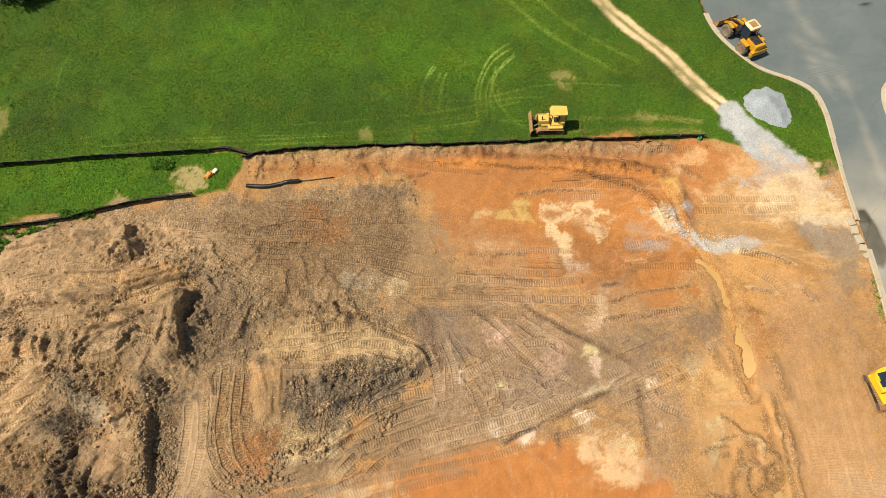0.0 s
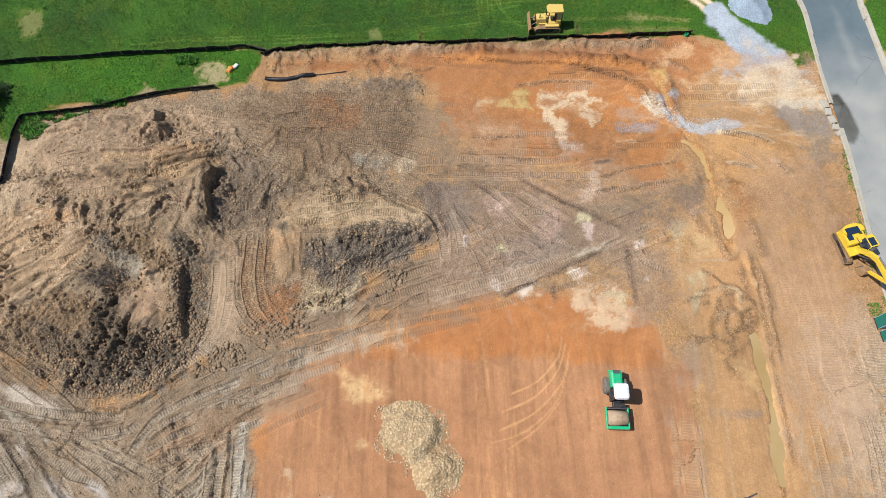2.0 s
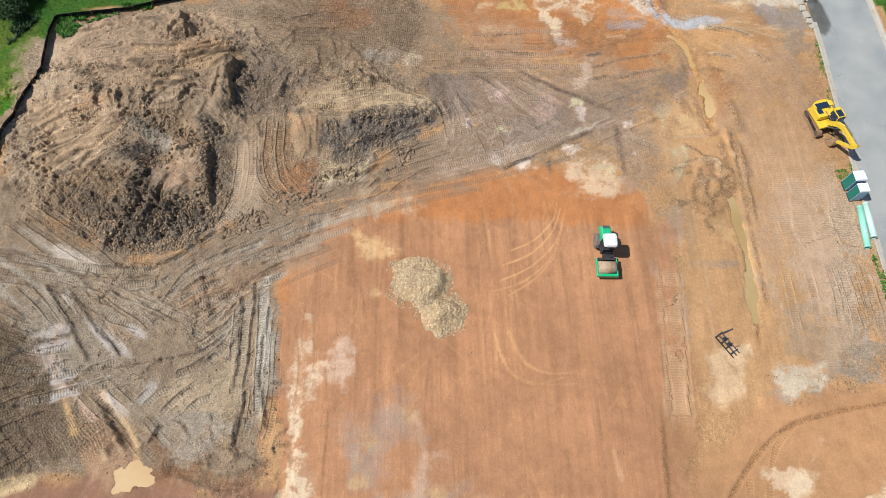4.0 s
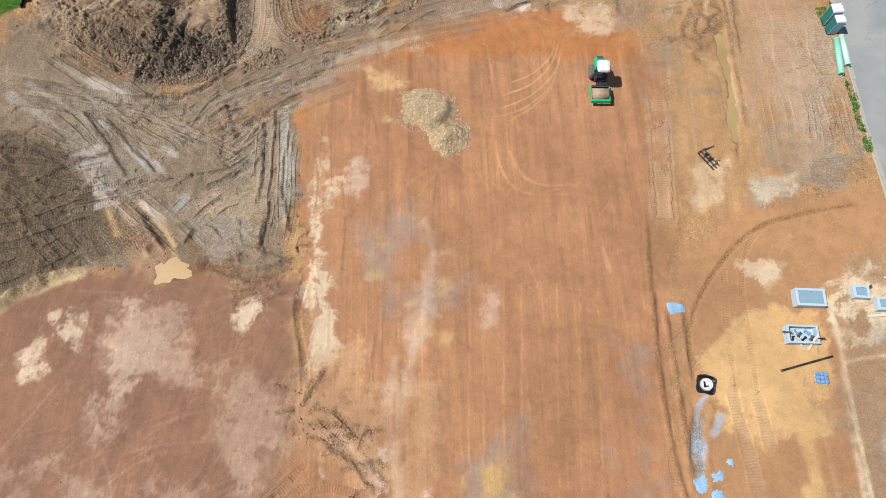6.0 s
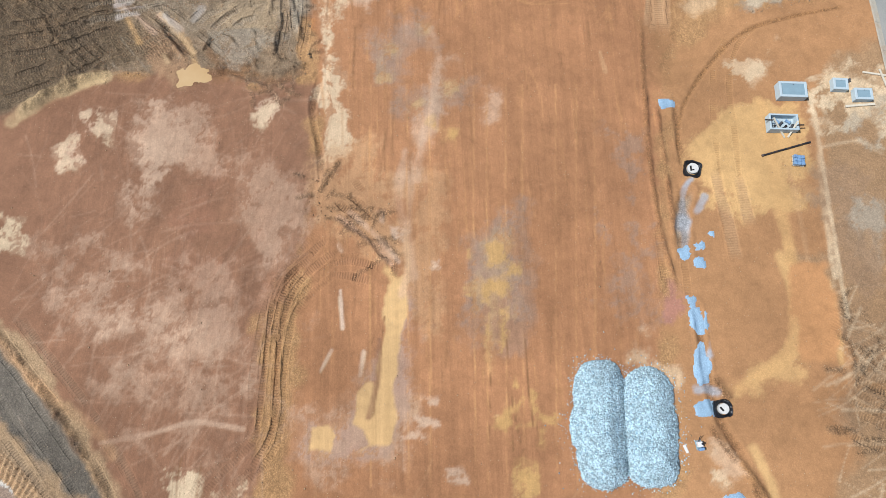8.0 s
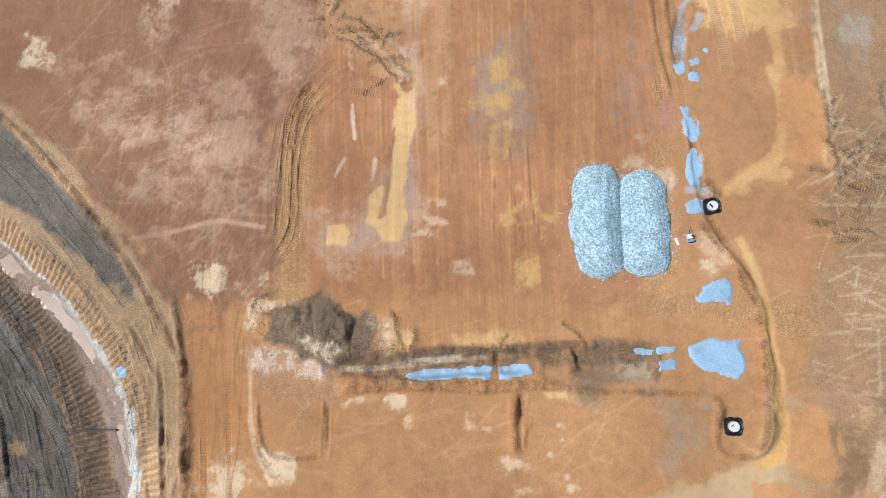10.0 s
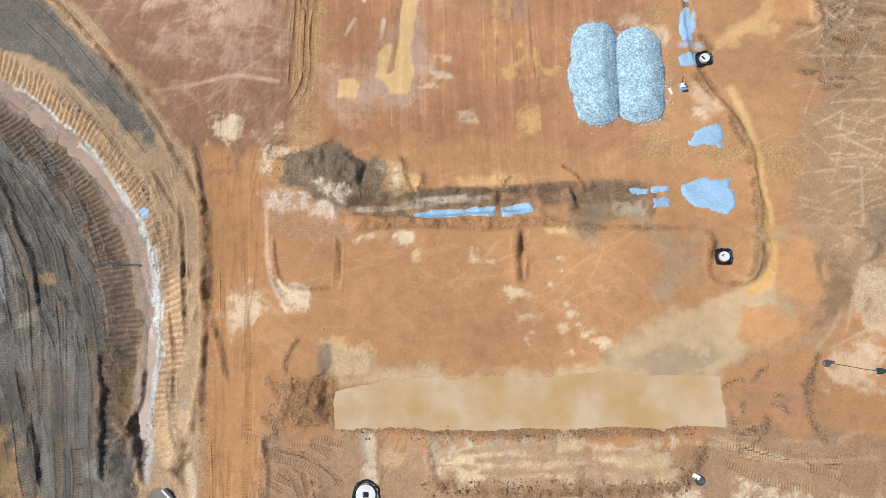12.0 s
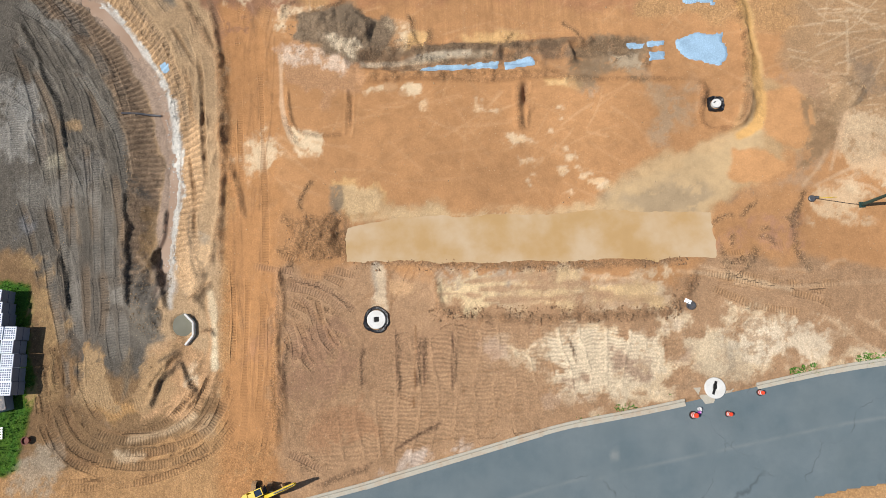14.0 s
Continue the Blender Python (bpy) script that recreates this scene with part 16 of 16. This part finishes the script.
def blades(name, x, y, size, material, label, category="grass", lift=0.0, spread=0.5):
    """Tufts of three bent blades at each place, as one stuff object."""
    n = len(x)
    rng = np.random.default_rng(n)
    z = top_at(x, y) + lift
    a = rng.uniform(0, 6.28, (n, 3))
    co = np.zeros((n, 3, 3, 3))
    for k in range(3):
        ca, sa = np.cos(a[:, k]), np.sin(a[:, k])
        w = size * 0.22
        co[:, k, 0] = np.stack([x - sa * w, y + ca * w, z - 0.02], -1)
        co[:, k, 1] = np.stack([x + sa * w, y - ca * w, z - 0.02], -1)
        co[:, k, 2] = np.stack([x + ca * size * spread, y + sa * size * spread, z + size * rng.uniform(0.5, 1.0, n)], -1)
    me = tri_mesh(name, co.reshape(-1, 3), np.arange(n * 9).reshape(-1, 3))
    me.materials.append(material)
    return tagged(new(name, me), label, category, kind="stuff")


rng = np.random.default_rng(31)
n = 150000
tx, ty = rng.uniform(-60, 52, n), rng.uniform(18, 64, n)
g = top_at(tx, ty, GRASSY) * (0.75 + 0.5 * bumps(tx, ty, 2.2, 55) + 0.35 * bumps(tx, ty, 0.8, 56))
ok = (g > 0.55) & (tx < west_of(ty) - 0.6) & (top_at(tx, ty, HEAP) < 0.01)
blades("grass", tx[ok], ty[ok], rng.uniform(0.06, 0.18, ok.sum()), LEAF, "rough green meadow grass with clumps")
tx, ty = rng.uniform(-60, -36, 9000), rng.uniform(-106, -80, 9000)
ok = top_at(tx, ty, GRASSY) > 0.5
blades("grass", tx[ok], ty[ok], rng.uniform(0.10, 0.28, ok.sum()), LEAF_FRESH, "green turf at the site's west edge")


def weeds(pts, count, small, large, mat, label, seed):
    x, y = scatter(pts, count, seed)
    blades("weeds", x, y, np.random.default_rng(seed).uniform(small, large, len(x)), mat, label, "weeds", spread=0.8)


weeds([(39.8,5.8), (40.7,5.6), (40.6,4.0), (39.8,4.1), (39.6,5.0)], 220, 0.06, 0.2, LEAF_FRESH, "fresh weeds beside the toilets", 1)
weeds([(42.5,21.5), (41.9,14.8), (41.4,5.1), (40.9,5.1), (41.3,14.8), (41.9,21.2)], 450, 0.08, 0.25, LEAF_FRESH, "thin weeds along the kerb", 2)
weeds([(40.8,-0.4), (41.0,-3.1), (40.8,-9.5), (41.0,-11.0), (40.3,-10.7), (40.4,-3.7)], 600, 0.08, 0.3, LEAF_FRESH, "weeds along the kerb by the pipes", 3)
weeds([(6.7,-97.6), (12.8,-96.6), (16.0,-96.2), (16.0,-96.5), (12.8,-96.9), (6.9,-98.0)], 260, 0.06, 0.2, LEAF_FRESH, "sparse weeds along the south kerb", 4)
weeds([(24.4,-94.6), (28.0,-94.1), (32.0,-93.4), (32.0,-93.8), (28.0,-94.5), (24.3,-95.0)], 420, 0.08, 0.25, LEAF_FRESH, "weeds along the south kerb", 5)
weeds([(-33.4,30.1), (-30.5,30.3), (-30.1,29.5), (-33.0,29.3)], 320, 0.12, 0.4, LEAF_FRESH, "green weeds at the heap's foot", 6)
weeds([(-25.6,35.9), (-23.9,36.0), (-23.5,35.0), (-25.2,34.9)], 260, 0.15, 0.45, LEAF_FRESH, "tall green weeds by the fence", 7)
weeds([(-39.8,27.7), (-35.5,28.3), (-33.5,28.6), (-36.5,27.4), (-38.6,25.1), (-39.5,25.8)], 600, 0.15, 0.45, LEAF_FRESH, "tall green weeds inside the fence", 8)
weeds([(-48.4,31.6), (-42.1,31.8), (-41.8,28.0), (-44.3,24.3), (-45.8,21.4)], 2200, 0.2, 0.6, LEAF_DARK, "dark rough weeds outside the fence", 9)


def shrub(x, y, size, label, seed):
    """A ragged bush: forked stems and a loose crown of small leaves."""
    root = tagged(new("shrub"), label, "shrub")
    rr = np.random.default_rng(seed)
    bm = bmesh.new()
    tips = []
    for k in range(7):
        a, l = rr.uniform(0, 6.28), size * rr.uniform(0.5,0.9)
        p = Vector((0, 0, -0.1))
        q = Vector((math.cos(a) * l * 0.45, math.sin(a) * l * 0.45, l * 0.7))
        add_tube(bm, p, q, 0.05 * size, 0.02 * size, 6)
        for j in range(3):
            t = q + Vector((rr.uniform(-1, 1), rr.uniform(-1, 1), rr.uniform(0.1,0.8))) * size * 0.35
            add_tube(bm, q, t, 0.018 * size, 0.006 * size, 5)
            tips.append(t)
    part("stem", bm, WOOD, root)
    n = 1500
    c = np.array([tips[i] for i in rr.integers(0, len(tips), n)]) + rr.normal(0, size * 0.16, (n, 3))
    c[:, 2] = np.maximum(c[:, 2], 0.05)
    a, b = rr.normal(0, 1, (n, 3)), rr.normal(0, 1, (n, 3))
    s = (size * rr.uniform(0.05, 0.11, n))[:, None]
    a, b = a / np.linalg.norm(a, axis=1)[:, None] * s, b / np.linalg.norm(b, axis=1)[:, None] * s
    me = tri_mesh("crown", np.stack([c - a, c + a * 0.5 + b, c + a - b * 0.4], 1).reshape(-1, 3), np.arange(3 * n).reshape(-1, 3))
    me.materials.append(LEAF_DARK)
    crown = new("crown", me)
    crown.parent = root
    place(root, (x, y))
    return root


for k, (xy, s) in enumerate((((-43.34,56.68), 2.0), ((-45.12,57.77), 2.4), ((-41.42,57.63), 1.6), ((-43.76,29.29), 1.7), ((-45.70,30.90), 2.0), ((-44.39,27.92), 1.5), ((-43.15,30.61), 1.0))):
    shrub(xy[0], xy[1], s, "dark green ragged bush outside the fence", 60 + k)

# brush heap of dead twigs on the soil heap
tw = np.random.default_rng(3)
bm = bmesh.new()
for k in range(150):
    (cx, cy) = (-28.05,10.04)
    x, y = cx + tw.normal(0, 0.8), cy + tw.normal(0, 0.5)
    z = ground_z(x, y) + abs(tw.normal(0, 0.18))
    a, l, u = tw.uniform(0, 3.14), tw.uniform(0.3,1.0), tw.uniform(-0.3,0.3)
    add_tube(bm, (x - math.cos(a) * l / 2, y - math.sin(a) * l / 2, z - u * l / 2), (x + math.cos(a) * l / 2, y + math.sin(a) * l / 2, z + u * l / 2 + 0.05), 0.025, 0.012, 5)
tagged(part("brush_heap", bm, surface("dead_twigs", srgb(105, 92, 82), 0.9)), "tangled heap of dead grey brown twigs", "brush", kind="stuff")
